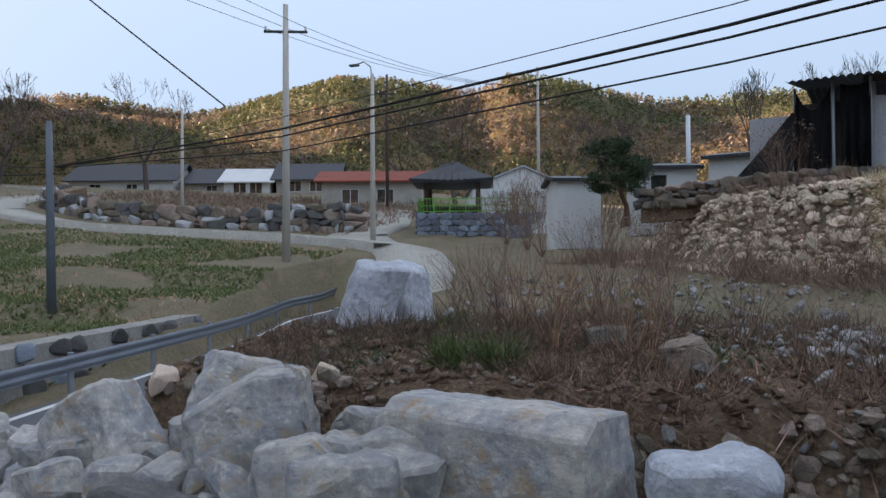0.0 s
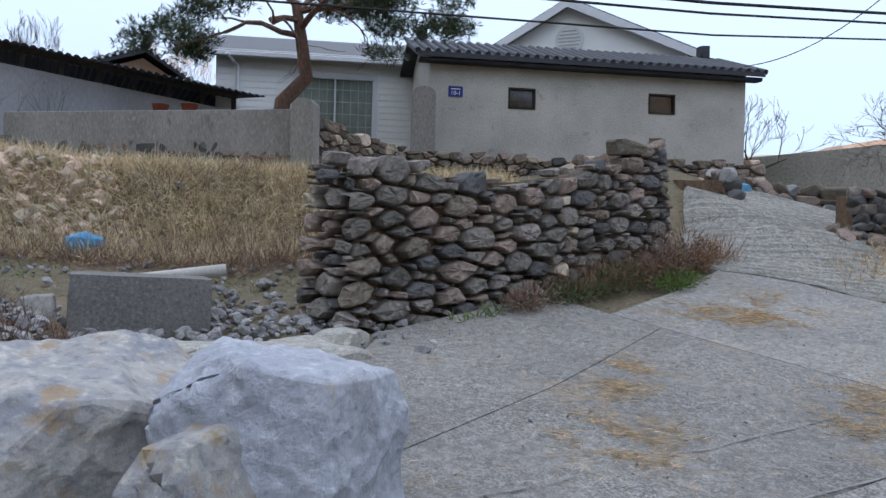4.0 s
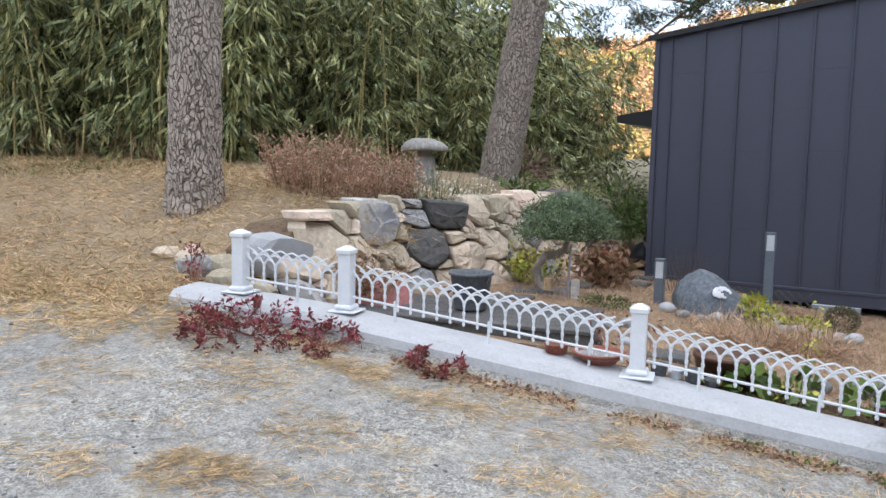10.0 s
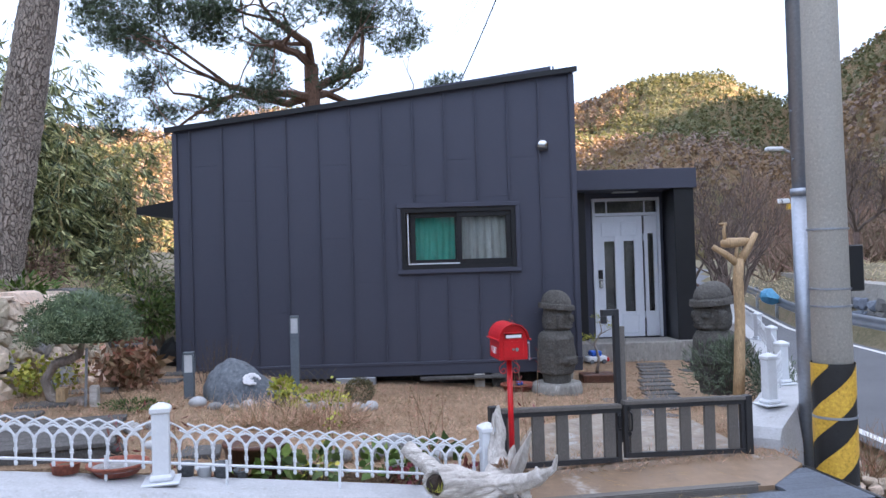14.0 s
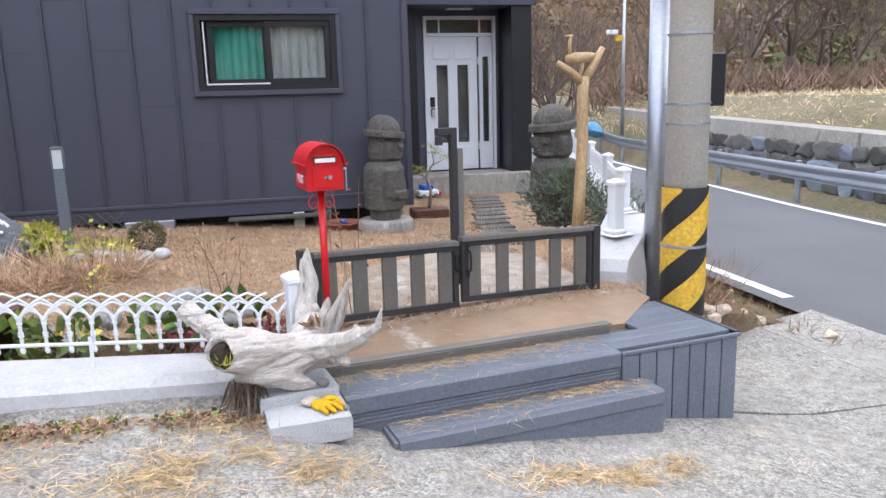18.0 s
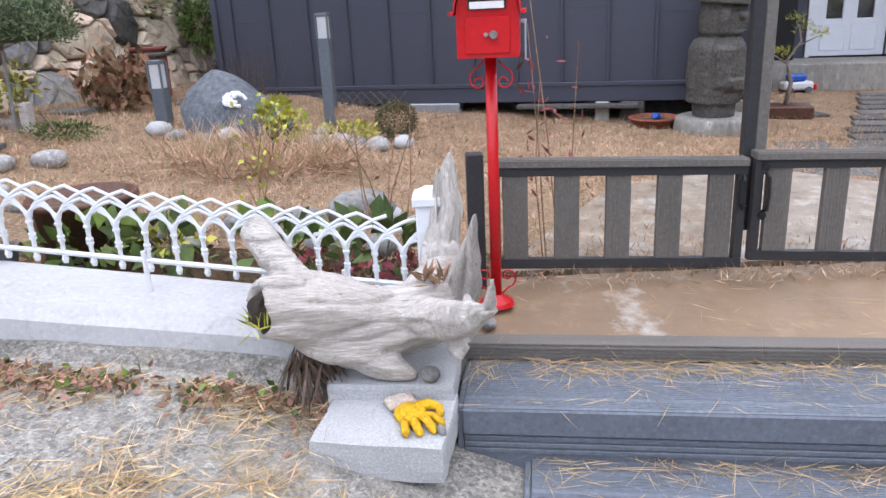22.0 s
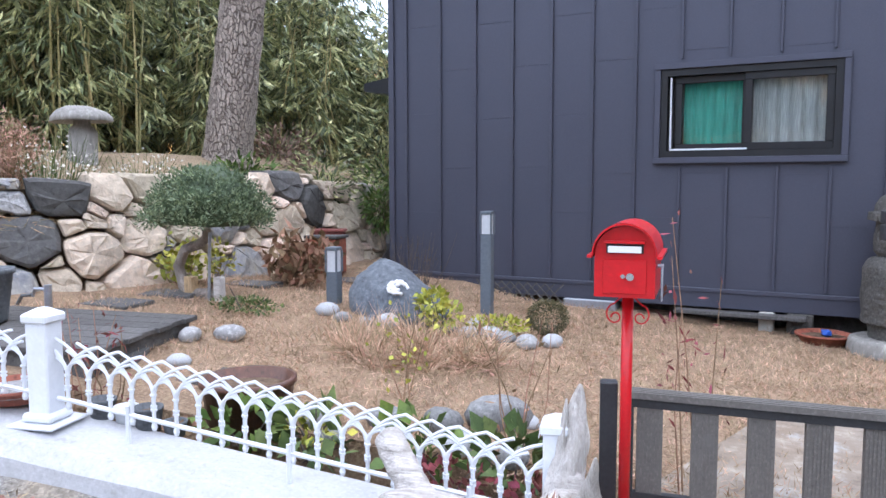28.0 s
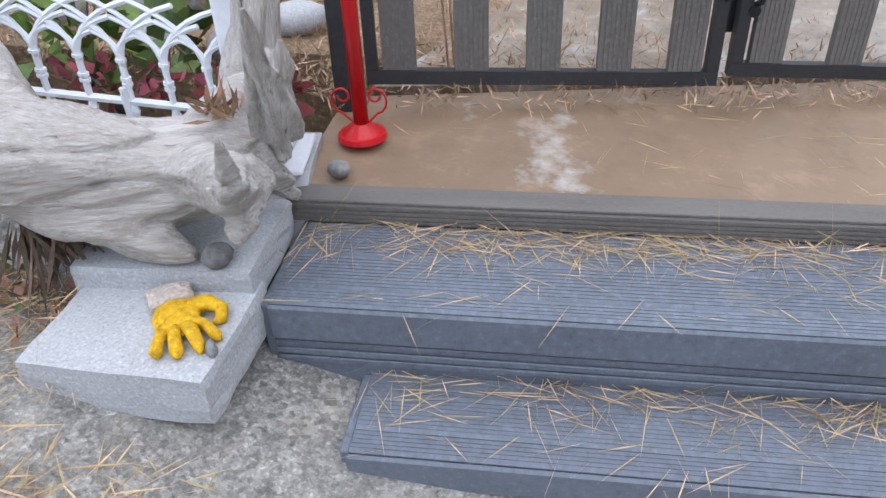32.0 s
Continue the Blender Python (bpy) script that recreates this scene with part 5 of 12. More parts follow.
def plant_tree(key, maker, name, label, category, group, m, mats, parts=("trunk", "crown")):
    """Builds a kind of tree once, then copies it."""
    if key not in TREES:
        t = thing(name, label, category, group, at=m)
        for nm, bm, mt in zip(parts, maker(), mats):
            if isinstance(bm, bpy.types.Mesh):
                mesh_part(nm, bm, mt, t)
            else:
                ob = part(nm, bm, mt, t, smooth=nm == "trunk")
                if nm == "culms":
                    split_islands(ob, "culm")
        TREES[key] = t
        return t
    return tagged(copy_thing(TREES[key], m), label, category, group)


# bamboo grove
def bamboo_maker(seed, height, culms=13, wide=0.62, leaves=900):
    def make():
        rng = random.Random(seed)
        cu = bmesh.new()
        pts, dirs, lens, wids = [], [], [], []
        stems = []
        for k in range(culms):
            a, r = rng.uniform(0, 6.28), wide * math.sqrt(rng.random())
            b = Vector((r * math.cos(a), r * math.sin(a), -0.1))
            lean = Vector((rng.gauss(0, 0.1), rng.gauss(0, 0.1), 1)).normalized()
            h = height * rng.uniform(0.72, 1.05)
            bend = Vector((rng.gauss(0, 1), rng.gauss(0, 1), 0)) * 0.09 * h
            line = [b + lean * h * s + bend * s * s * s for s in (0, 0.25, 0.5, 0.75, 1)]
            tube(cu, line, [0.016, 0.015, 0.012, 0.008, 0.003], 5, cap=False)
            stems.append(line)
        for k in range(leaves):
            line = stems[rng.randrange(culms)]
            s = rng.betavariate(1.25, 1.2) * 3.85 + 0.15
            i = min(3, int(s))
            c = line[i].lerp(line[i + 1], s - i)
            out = unit(rng)
            out.z = abs(out.z) * 0.3
            c = c + out * rng.uniform(0.15, 0.8)
            d0 = (out * 0.8 + Vector((0, 0, -0.95))).normalized()
            for q in range(rng.randint(4, 7)):
                d = (d0 + unit(rng) * 0.5).normalized()
                pts.append(c + unit(rng) * 0.05)
                dirs.append(d)
                lens.append(rng.uniform(0.17, 0.33))
                wids.append(rng.uniform(0.026, 0.046))
        return cu, quad_cloud(pts, dirs, lens, wids, rng)
    return make


GROVE = ((-23.2, 3.3), (-20.6, 4.0), (-18.2, 5.1), (-16, 6.0), (-13.5, 6.5), (-10.6, 7.3), (-8.9, 8.6), (-8.1, 10.6), (-7.4, 12.8), (-6.6, 14.6))
rb = random.Random(11)
kinds = [bamboo_maker(21, 5.4), bamboo_maker(22, 4.6, 11, 0.55), bamboo_maker(23, 6.2, 15, 0.7, 760), bamboo_maker(24, 3.4, 12, 0.6, 520)]
for row, (off, rise) in enumerate(((0.0, 3), (0.9, 0), (1.9, 2), (3.1, 2))):
    for (ax, ay), (bx_, by_) in zip(GROVE, GROVE[1:]):
        seg = math.hypot(bx_ - ax, by_ - ay)
        n = max(1, round(seg / (0.95 if row < 2 else 1.25)))
        nx_, ny_ = -(by_ - ay) / seg, (bx_ - ax) / seg
        for i in range(n):
            s = (i + rb.uniform(0.2, 0.8)) / n
            x = ax + (bx_ - ax) * s + nx_ * (off + rb.uniform(-0.25, 0.3))
            y = ay + (by_ - ay) * s + ny_ * (off + rb.uniform(-0.25, 0.3))
            k = 3 if row == 0 and rb.random() < 0.55 else rb.choice((0, 1, 2))
            m = pose(x, y, bank_z(x, y) if y < 12 and x > -24 else land_z(x, y), 0, 0, rb.uniform(0, 360)) @ Matrix.Diagonal((*[rb.uniform(0.88, 1.12)] * 2, rb.uniform(0.9, 1.1) * (0.68 if ay > 8 else 0.62 if ax < -19 else 0.78 if ax < -15 else 1.0), 1))
            t = plant_tree(("bamboo", k), kinds[k], "bamboo_clump", "tall green bamboo clump with yellow culms", "bamboo", "bamboo grove", m, ("bamboo_culm", "bamboo_leaf"), ("culms", "foliage"))
            t.matrix_world = m


def bark_trunk(line, radii, seed, sides=30, segs=70):
    """A pine trunk with plated bark."""
    bm = bmesh.new()
    pts = [Vector(p) for p in line]
    n = len(pts) - 1
    path, rr = [], []
    for i in range(segs + 1):
        s = i / segs * n
        k = min(n - 1, int(s))
        path.append(pts[k].lerp(pts[k + 1], s - k))
        rr.append(radii[k] + (radii[k + 1] - radii[k]) * (s - k))
    vs = tube(bm, path, rr, sides, cap=False)
    for i, v in enumerate(vs):
        c = path[i // sides]
        o = v.co - c
        q = Vector((o.x * 9, o.y * 9, v.co.z * 4.2)) + Vector((seed, 0, 0))
        dist = noise.voronoi(q)[0]
        crack = min(1.0, (dist[1] - dist[0]) * 3.2)
        v.co = c + o * (1 + 0.10 * crack - 0.05)
    return bm


def needle_tufts(centres, rng, per=60, size=0.5, ln=(0.09, 0.15), wd=0.012, flat=0.45):
    pts, dirs, lens, wids = [], [], [], []
    for c in centres:
        for _ in range(per):
            o = unit(rng) * size * (rng.random() ** 0.4)
            o.z *= flat
            p = c + o
            d0 = (unit(rng) + Vector((0, 0, 0.6))).normalized()
            for _ in range(3):
                pts.append(p)
                dirs.append((d0 + unit(rng) * 0.5).normalized())
                lens.append(rng.uniform(*ln))
                wids.append(wd)
    return quad_cloud(pts, dirs, lens, wids, rng)


def tall_pine(name, x, y, z, top, radii, seed, label):
    t = thing(name, label, "tree", "pines by the garden", at=(x, y, z))
    line = [(0, 0, -0.2), (0, 0, 0.3), (top[0] * 0.3, top[1] * 0.3, top[2] * 0.33), (top[0] * 0.65, top[1] * 0.65, top[2] * 0.68), top]
    part("trunk", bark_trunk(line, radii, seed), "bark_plates", t, "grey-brown plated bark", smooth=True)
    rng = random.Random(seed)
    bm, tips = bmesh.new(), []
    for k in range(5):
        a = 6.28 * k / 5 + rng.random()
        grow(bm, tips, rng, Vector(top) - Vector((0, 0, 0.25 * k)), Vector((math.cos(a), math.sin(a), 0.35)).normalized(), 1.5, 0.07, 1, 3, 0.7, 0.1)
    part("branch_mass", bm, "bark_red", t)
    mesh_part("crown", needle_tufts([p for p, _ in tips], rng, 16, 0.45, (0.12, 0.2), 0.02), "pine_leaf", t)
    return t


tall_pine("pine_tree", -7.14, 5.5, 1.0, (0.12, 0.1, 8.2), (0.29, 0.245, 0.215, 0.19, 0.12), 31, "tall straight pine with plated grey bark")
tall_pine("pine_tree", -6.33, 10.0, 0.95, (1.38, -0.05, 8.0), (0.34, 0.28, 0.225, 0.19, 0.12), 37, "leaning tall pine with plated grey bark behind the stone wall")


def red_pine(name, x, y, z, h, seed, label, lean=(0.4, 0.0), width=1.0, material="bark_red", per=26, tuft=0.42, nl=(0.1, 0.17), nw=0.016, levels=4, stem=0.42, line=None, low=-9.0):
    """A spreading pine with a bent trunk and layered pads of needles."""
    rng = random.Random(seed)
    t = thing(name, label, "tree", at=(x, y, z))
    tr = bmesh.new()
    L = Vector((lean[0], lean[1], 0)) * h
    p = [Vector((0, 0, -0.2)), L * 0.15 + Vector((0, 0, h * 0.16)), L * 0.55 + Vector((0, 0, h * 0.28)), L * 0.8 + Vector((0, 0, h * stem)), L * 0.75 + Vector((0, 0, h * (stem + 0.16)))]
    p = [Vector(q) for q in line] if line else p
    r = h * 0.028
    tube(tr, p, [r * 1.3, r * 1.1, r, r * 0.85, r * 0.7], 10, cap=False)
    part("trunk", tr, material, t, smooth=True)
    bm, tips = bmesh.new(), []
    for k in range(7):
        a = 6.28 * k / 7 + rng.uniform(-0.3, 0.3)
        at = p[3].lerp(p[4], rng.random()) if k < 5 else p[4]
        grow(bm, tips, rng, at.copy(), Vector((math.cos(a) * width, math.sin(a) * width, rng.uniform(0.1, 0.5) + (0.5 if k > 4 else 0))).normalized(), h * 0.24, r * 0.5, 1, levels, 0.6, 0.05, (2, 3), wander=0.28)
    part("branch_mass", bm, material, t)
    mesh_part("needle_pad_mass", needle_tufts([q for q, _ in tips if q.z > low], rng, per * 3, tuft, nl, nw, 0.45), "pine_leaf", t)
    return t


# ---- white garden fence on its kerb ----
FENCE = [Vector((-5.33, 4.41, 0.385)), Vector((-4.558, 4.636, 0.305)), Vector((-2.716, 5.149, 0.045)), Vector((-0.839, 5.599, -0.225))]


def kerb():
    bm = bmesh.new()
    line = [FENCE[0] + Vector((-0.42, -0.12, 0.03))] + FENCE + [FENCE[3] + Vector((0.1, 0.03, -0.01))]
    front = [0.2, 0.2, 0.21, 0.22, 0.13, 0.12]
    pts = []
    for i in range(len(line) - 1):
        n = 14
        for k in range(n + (i == len(line) - 2)):
            s = k / n
            pts.append((line[i].lerp(line[i + 1], s), front[i] + (front[i + 1] - front[i]) * s))
    prev = None
    for i, (p, f) in enumerate(pts):
        nrm = Vector((0.24, -0.97, 0)).normalized()
        w = 0.012 * noise.noise(Vector((p.x * 3, 0, 1)))
        a, b = p + nrm * (f + w), p - nrm * 0.14
        low = min(apron_z(a.x, a.y), a.z - 0.1) - 0.1
        row = [bm.verts.new(q) for q in ((a.x + nrm.x * 0.035, a.y + nrm.y * 0.035, low), (a.x, a.y, a.z - 0.055 + w), (a.x - nrm.x * 0.05, a.y - nrm.y * 0.05, a.z - 0.012 + 0.4 * w), (p.x, p.y, p.z), (b.x, b.y, p.z + 0.002), (b.x, b.y, p.z - 0.5))]
        if prev:
            for k in range(5):
                bm.faces.new((prev[k], row[k], row[k + 1], prev[k + 1]))
        else:
            bm.faces.new(row)
        prev = row
    bm.faces.new(prev[::-1])
    structure(part("kerb_white", bm, "white_paint", smooth=False), "white-painted concrete kerb under the garden fence", "kerb")

    # rough concrete ledge poured along the foot of the kerb
    bm = bmesh.new()
    prev = None
    for p, f in pts:
        nrm = Vector((0.24, -0.97, 0)).normalized()
        g = Vector((p.x * 4, p.y * 4, 2.0))
        a = p + nrm * (f - 0.02)
        c = a + nrm * (0.1 + 0.035 * noise.noise(g))
        e = c + nrm * (0.06 + 0.03 * noise.noise(g * 2))
        z0 = apron_z(c.x, c.y)
        up = max(0.0, a.z - z0)
        row = [bm.verts.new(q) for q in ((a.x, a.y, z0 - 0.1), (a.x, a.y, z0 + up * 0.36), (c.x, c.y, z0 + up * 0.16 + 0.015 * noise.noise(g * 3)), (e.x, e.y, apron_z(e.x, e.y) - 0.03))]
        if prev:
            for k in range(3):
                bm.faces.new((prev[k], row[k], row[k + 1], prev[k + 1]))
        prev = row
    bmesh.ops.recalc_face_normals(bm, faces=bm.faces[:])
    structure(part("kerb_foot", bm, "concrete_dark"), "rough worn concrete ledge along the foot of the kerb", "kerb")


kerb()
fence = thing("garden_fence", "low white plastic fence of interlaced gothic arches", "fence", at=(0, 0, 0))


def fence_post(p, h=0.435, parent=None):
    bm = bmesh.new()
    box(bm, -0.046, 0.046, -0.046, 0.046, 0.03, h - 0.03, bevel=0.006)
    po = part("post", bm, "plastic_white", parent)
    po.matrix_basis = pose(p.x, p.y, p.z, 0, 0, 14)
    bm = bmesh.new()
    box(bm, -0.056, 0.056, -0.056, 0.056, h - 0.045, h - 0.012, bevel=0.006)
    r = bmesh.ops.create_cone(bm, cap_ends=True, segments=4, radius1=0.072, radius2=0.02, depth=0.022)["verts"]
    bmesh.ops.rotate(bm, verts=r, cent=(0, 0, 0), matrix=Matrix.Rotation(radians(45), 3, "Z"))
    bmesh.ops.translate(bm, verts=r, vec=(0, 0, h - 0.001))
    part("post_cap", bm, "plastic_white", po)
    bm = bmesh.new()
    box(bm, -0.1, 0.1, -0.1, 0.1, 0.002, 0.014, bevel=0.004)
    box(bm, -0.066, 0.066, -0.066, 0.066, 0.014, 0.05, bevel=0.012)
    part("post_base", bm, "plastic_white", po)


for p in FENCE:
    fence_post(p, parent=fence)
PITCH = 0.0925


def picket_mesh():
    bm = bmesh.new()
    tube(bm, [(0, 0, 0.072), (0, 0, 0.085), (0, 0, 0.1), (0, 0, 0.19)], [0.008, 0.012, 0.0075, 0.008], 6)
    for z in (0.145, 0.158, 0.2):
        tube(bm, [(0, 0, z), (0, 0, z + 0.007)], [0.0125, 0.0125], 6)
    for s in (-1, 1):
        for reach, top, base in ((1.5, 0.335, 0.19), (1.0, 0.297, 0.2), (0.5, 0.262, 0.215)):
            pts = []
            for k in range(8):
                a = radians(62) * k / 7
                pts.append((s * PITCH * reach * (1 - math.cos(a)) / (1 - math.cos(radians(62))), 0.0012 * reach, base + (top - base) * math.sin(a) / math.sin(radians(62))))
            tube(bm, pts, [0.0085, 0.0075, 0.0066, 0.0062, 0.006, 0.006, 0.006, 0.0062], 5)
    me = bpy.data.meshes.new("picket")
    bm.to_mesh(me)
    bm.free()
    me.materials.append(M["plastic_white"])
    return me


PICKET = picket_mesh()
rf = random.Random(3)


def fence_run(a, b, parent, mesh=PICKET):
    d = b - a
    flat = Vector((d.x, d.y, 0))
    n = max(2, round((flat.length - 0.1) / PITCH))
    ang = math.degrees(math.atan2(d.y, d.x))
    rise = math.atan2(d.z, flat.length)
    mesh = mesh.copy()
    k_x = (flat.length - 0.1) / n / PITCH
    for v in mesh.vertices:
        v.co.x *= k_x
        v.co.z += math.tan(rise) * v.co.x
    for i in range(n):
        s = (0.05 + (flat.length - 0.1) * (i + 0.5) / n) / flat.length
        p = a + d * s
        o = new("picket", mesh)
        o.parent = parent
        o.matrix_basis = pose(p.x, p.y, p.z + rf.uniform(-0.0015, 0.0015), 0, 0, ang)
    u = flat.normalized()
    a2, b2 = a + u * 0.05, b - u * 0.05
    a2.z, b2.z = a.z + d.z * 0.05 / flat.length, b.z - d.z * 0.05 / flat.length
    bm = bmesh.new()
    tube(bm, [a2 + Vector((0, 0, 0.108)), b2 + Vector((0, 0, 0.108))], 0.0095, 6)
    part("rail", bm, "plastic_white", parent)
    for k in range(max(1, int(flat.length / 0.62))):
        s = (k + 0.55) / max(1, int(flat.length / 0.62))
        p = a + d * s
        bm = bmesh.new()
        tube(bm, [p + Vector((0, -0.004, 0.0)), p + Vector((0, -0.004, 0.14))], 0.009, 6)
        part("stake", bm, "plastic_white", parent)


for a, b in zip(FENCE, FENCE[1:]):
    fence_run(a, b, fence)

# ---- gate ----
GA, GB = Vector((-0.762, 5.948, 0)), Vector((1.215, 6.557, 0))
GANG = math.degrees(math.atan2(GB.y - GA.y, GB.x - GA.x))
GLEN = (GB - GA).length
gate = thing("garden_gate", "low dark gate of two leaves with grey composite slats", "gate", at=pose(GA.x, GA.y, 0, 0, 0, GANG))


def gate_leaf(x0, x1, z0l, z0r, z1l, z1r, slats, first):
    lf = part("leaf_frame", bmesh.new(), "steel_dark", gate)
    bm = bmesh.new()
    sl = lambda x, a, b: a + (b - a) * (x - x0) / (x1 - x0)
    f = 0.032
    for za, zb, h0, h1 in ((z1l, z1r, -0.045, -0.012), (z0l, z0r, 0, 0.036)):
        vs = prism(bm, [(x0, za + h0), (x1, zb + h0), (x1, zb + h1), (x0, za + h1)], -0.015, 0.015)
    for x in (x0, x1 - f):
        prism(bm, [(x, sl(x, z0l, z0r) + 0.036), (x + f, sl(x, z0l, z0r) + 0.036), (x + f, sl(x, z1l, z1r) - 0.045), (x, sl(x, z1l, z1r) - 0.045)], -0.015, 0.015)
    bm.to_mesh(lf.data)
    bm.free()
    bm = bmesh.new()
    prism(bm, [(x0, z1l - 0.011), (x1, z1r - 0.011), (x1, z1r + 0.012), (x0, z1l + 0.012)], -0.03, 0.035)
    part("cap_board", bm, "wpc", gate)
    for i in range(3):
        bm = bmesh.new()
        y = -0.022 + i * 0.02
        prism(bm, [(x0, z1l + 0.012), (x1, z1r + 0.012), (x1, z1r + 0.0155), (x0, z1l + 0.0155)], y, y + 0.011)
        part("cap_rib", bm, "wpc", gate)
    w = (x1 - x0 - 2 * f)
    sw = 0.088
    for i in range(slats):
        x = x0 + f + first + (w - 2 * first - sw) * i / (slats - 1)
        bm = bmesh.new()
        za, zb = sl(x, z0l, z0r) + 0.03, sl(x, z1l, z1r) - 0.04
        n = 7
        outl = []
        for k in range(n):
            a = sw * k / n
            outl += [(a, -0.0125), (a + sw / n * 0.62, -0.0125), (a + sw / n * 0.62, -0.0105), (a + sw / n, -0.0105)]
        outl += [(sw, 0.0125), (0, 0.0125)]
        lo = [bm.verts.new((x + u, v + 0.004, za)) for u, v in outl]
        hi = [bm.verts.new((x + u, v + 0.004, zb)) for u, v in outl]
        bm.faces.new(lo[::-1])
        bm.faces.new(hi)
        for k in range(len(lo)):
            j = (k + 1) % len(lo)
            bm.faces.new((lo[k], lo[j], hi[j], hi[k]))
        part("slat", bm, "wpc", gate)


XM = (Vector((0.175, 6.235, 0)) - GA).dot((GB - GA).normalized())
gate_leaf(0.045, XM - 0.014, -0.175, -0.225, 0.215, 0.172, 5, 0.012)
gate_leaf(XM + 0.014, GLEN - 0.03, -0.2, -0.275, 0.192, 0.142, 5, 0.02)
part("gate_post", bx(-0.04, 0.02, -0.03, 0.03, -0.3, 0.255, bevel=0.004), "steel_dark", gate)
part("gate_post", bx(GLEN - 0.028, GLEN + 0.032, -0.03, 0.03, -0.365, 0.16, bevel=0.004), "steel_dark", gate)
part("post_foot", bx(GLEN - 0.06, GLEN + 0.065, -0.06, 0.06, -0.372, -0.362, bevel=0.002), "iron", gate)
bm = bmesh.new()
box(bm, XM - 0.012, XM + 0.03, 0.037, 0.077, -0.1, 0.86, bevel=0.003)
box(bm, XM - 0.105, XM - 0.013, 0.037, 0.077, 0.815, 0.86, bevel=0.003)
box(bm, XM - 0.105, XM - 0.07, 0.037, 0.077, 0.76, 0.814, bevel=0.003)
part("light_arm", bm, "steel_dark", gate, "tall steel post bent over at the top")
part("post_slat", bx(XM + 0.032, XM + 0.075, 0.045, 0.07, 0.2, 0.735, bevel=0.003), "wpc", gate)
bm = bmesh.new()
box(bm, XM - 0.045, XM - 0.018, -0.03, -0.016, 0.02, 0.11, bevel=0.004)
tube(bm, [(XM - 0.03, -0.03, 0.11), (XM - 0.03, -0.03, 0.13)], [0.012, 0.004], 8)
tube(bm, [(XM - 0.03, -0.03, 0.0), (XM - 0.03, -0.03, 0.02)], [0.004, 0.012], 8)
part("lock_case", bm, "frame_black", gate)
bm = bmesh.new()
tube(bm, [(XM + 0.05, -0.02, 0.13), (XM + 0.05, -0.05, 0.12), (XM + 0.052, -0.055, 0.06), (XM + 0.05, -0.05, 0.0), (XM + 0.05, -0.02, -0.01)], 0.007, 8)
tube(bm, [(XM + 0.05, -0.016, 0.15), (XM + 0.05, -0.02, 0.15)], 0.016, 8)
tube(bm, [(XM + 0.05, -0.016, -0.03), (XM + 0.05, -0.02, -0.03)], 0.016, 8)
part("pull_handle", bm, "frame_black", gate)


# ---- steps and entry slab ----
def flat_slab(name, poly, z_of, low, material, label, category):
    bm = bmesh.new()
    top = [bm.verts.new((x, y, z_of(x, y))) for x, y in poly]
    bot = [bm.verts.new((x, y, low)) for x, y in poly]
    bm.faces.new(top)
    for i in range(len(poly)):
        j = (i + 1) % len(poly)
        bm.faces.new((top[j], top[i], bot[i], bot[j]))
    bmesh.ops.recalc_face_normals(bm, faces=bm.faces[:])
    return tagged(part(name, bm, material), label, category, "", "structure")


def pad_z(x, y):
    return -0.262 + 0.05 * (y - 5.6) - 0.035 * (x + 0.7)


flat_slab("entry_slab", [(-0.76, 5.51), (1.08, 5.845), (1.5, 6.3), (1.45, 6.72), (1.2, 6.62), (-0.8, 6.0)], pad_z, -0.8, "slab_wet", "rust-stained concrete slab before the gate", "slab")
flat_slab("inner_slab", [(-0.74, 6.05), (1.24, 6.66), (1.12, 7.5), (0.4, 7.75), (-0.35, 7.25)], lambda x, y: pad_z(x, y) + 0.012, -0.6, "slab_pale", "patchy concrete slab inside the gate", "slab")
DECK = pose(-0.66, 5.205, 0, 0, 0, 7.4)
deck = thing("entry_steps", "slate-grey composite deck steps up to the gate", "steps", at=DECK)


def deck_board(name, x0, x1, y0, y1, z1, thick=0.022, parent=deck):
    bm = bmesh.new()
    n = max(3, round((y1 - y0) / 0.011))
    outl = [(y0, z1 - thick)]
    for k in range(n):
        a, w = y0 + (y1 - y0) * k / n, (y1 - y0) / n
        outl += [(a, z1 - (0.004 if k == 0 else 0.0)), (a + w * 0.7, z1), (a + w * 0.7, z1 - 0.0012), (a + w, z1 - 0.0012)]
    outl += [(y1, z1 - thick)]
    a = [bm.verts.new((x0, y, z)) for y, z in outl]
    b = [bm.verts.new((x1, y, z)) for y, z in outl]
    bm.faces.new(a)
    bm.faces.new(b[::-1])
    for i in range(len(a)):
        j = (i + 1) % len(a)
        bm.faces.new((a[j], a[i], b[i], b[j]))
    bmesh.ops.recalc_face_normals(bm, faces=bm.faces[:])
    return part(name, bm, "deck", parent)


UZ, LZ = -0.313, -0.475
for i, (a, b) in enumerate(((0.0, 0.05), (0.054, 0.165), (0.169, 0.288))):
    deck_board("tread_board", 0.0, 1.5, a, b, UZ)
    if i:
        deck_board("tread_board", 1.503, 2.272, a, b, UZ)
part("nosing", bx(-0.004, 1.5, -0.012, -0.001, UZ - 0.085, UZ - 0.003, bevel=0.005), "deck", deck)
for k in range(3):
    part("riser_rib", bx(0.0, 1.5, -0.006, -0.001, UZ - 0.105 - k * 0.02, UZ - 0.09 - k * 0.02, bevel=0.002), "deck", deck)
part("riser", bx(0.0, 1.5, 0.0, 0.02, -0.7, UZ - 0.023, bevel=0), "deck", deck)
part("side_panel", bx(-0.02, -0.001, 0.0, 0.33, -0.7, UZ - 0.01, bevel=0.003), "deck", deck)
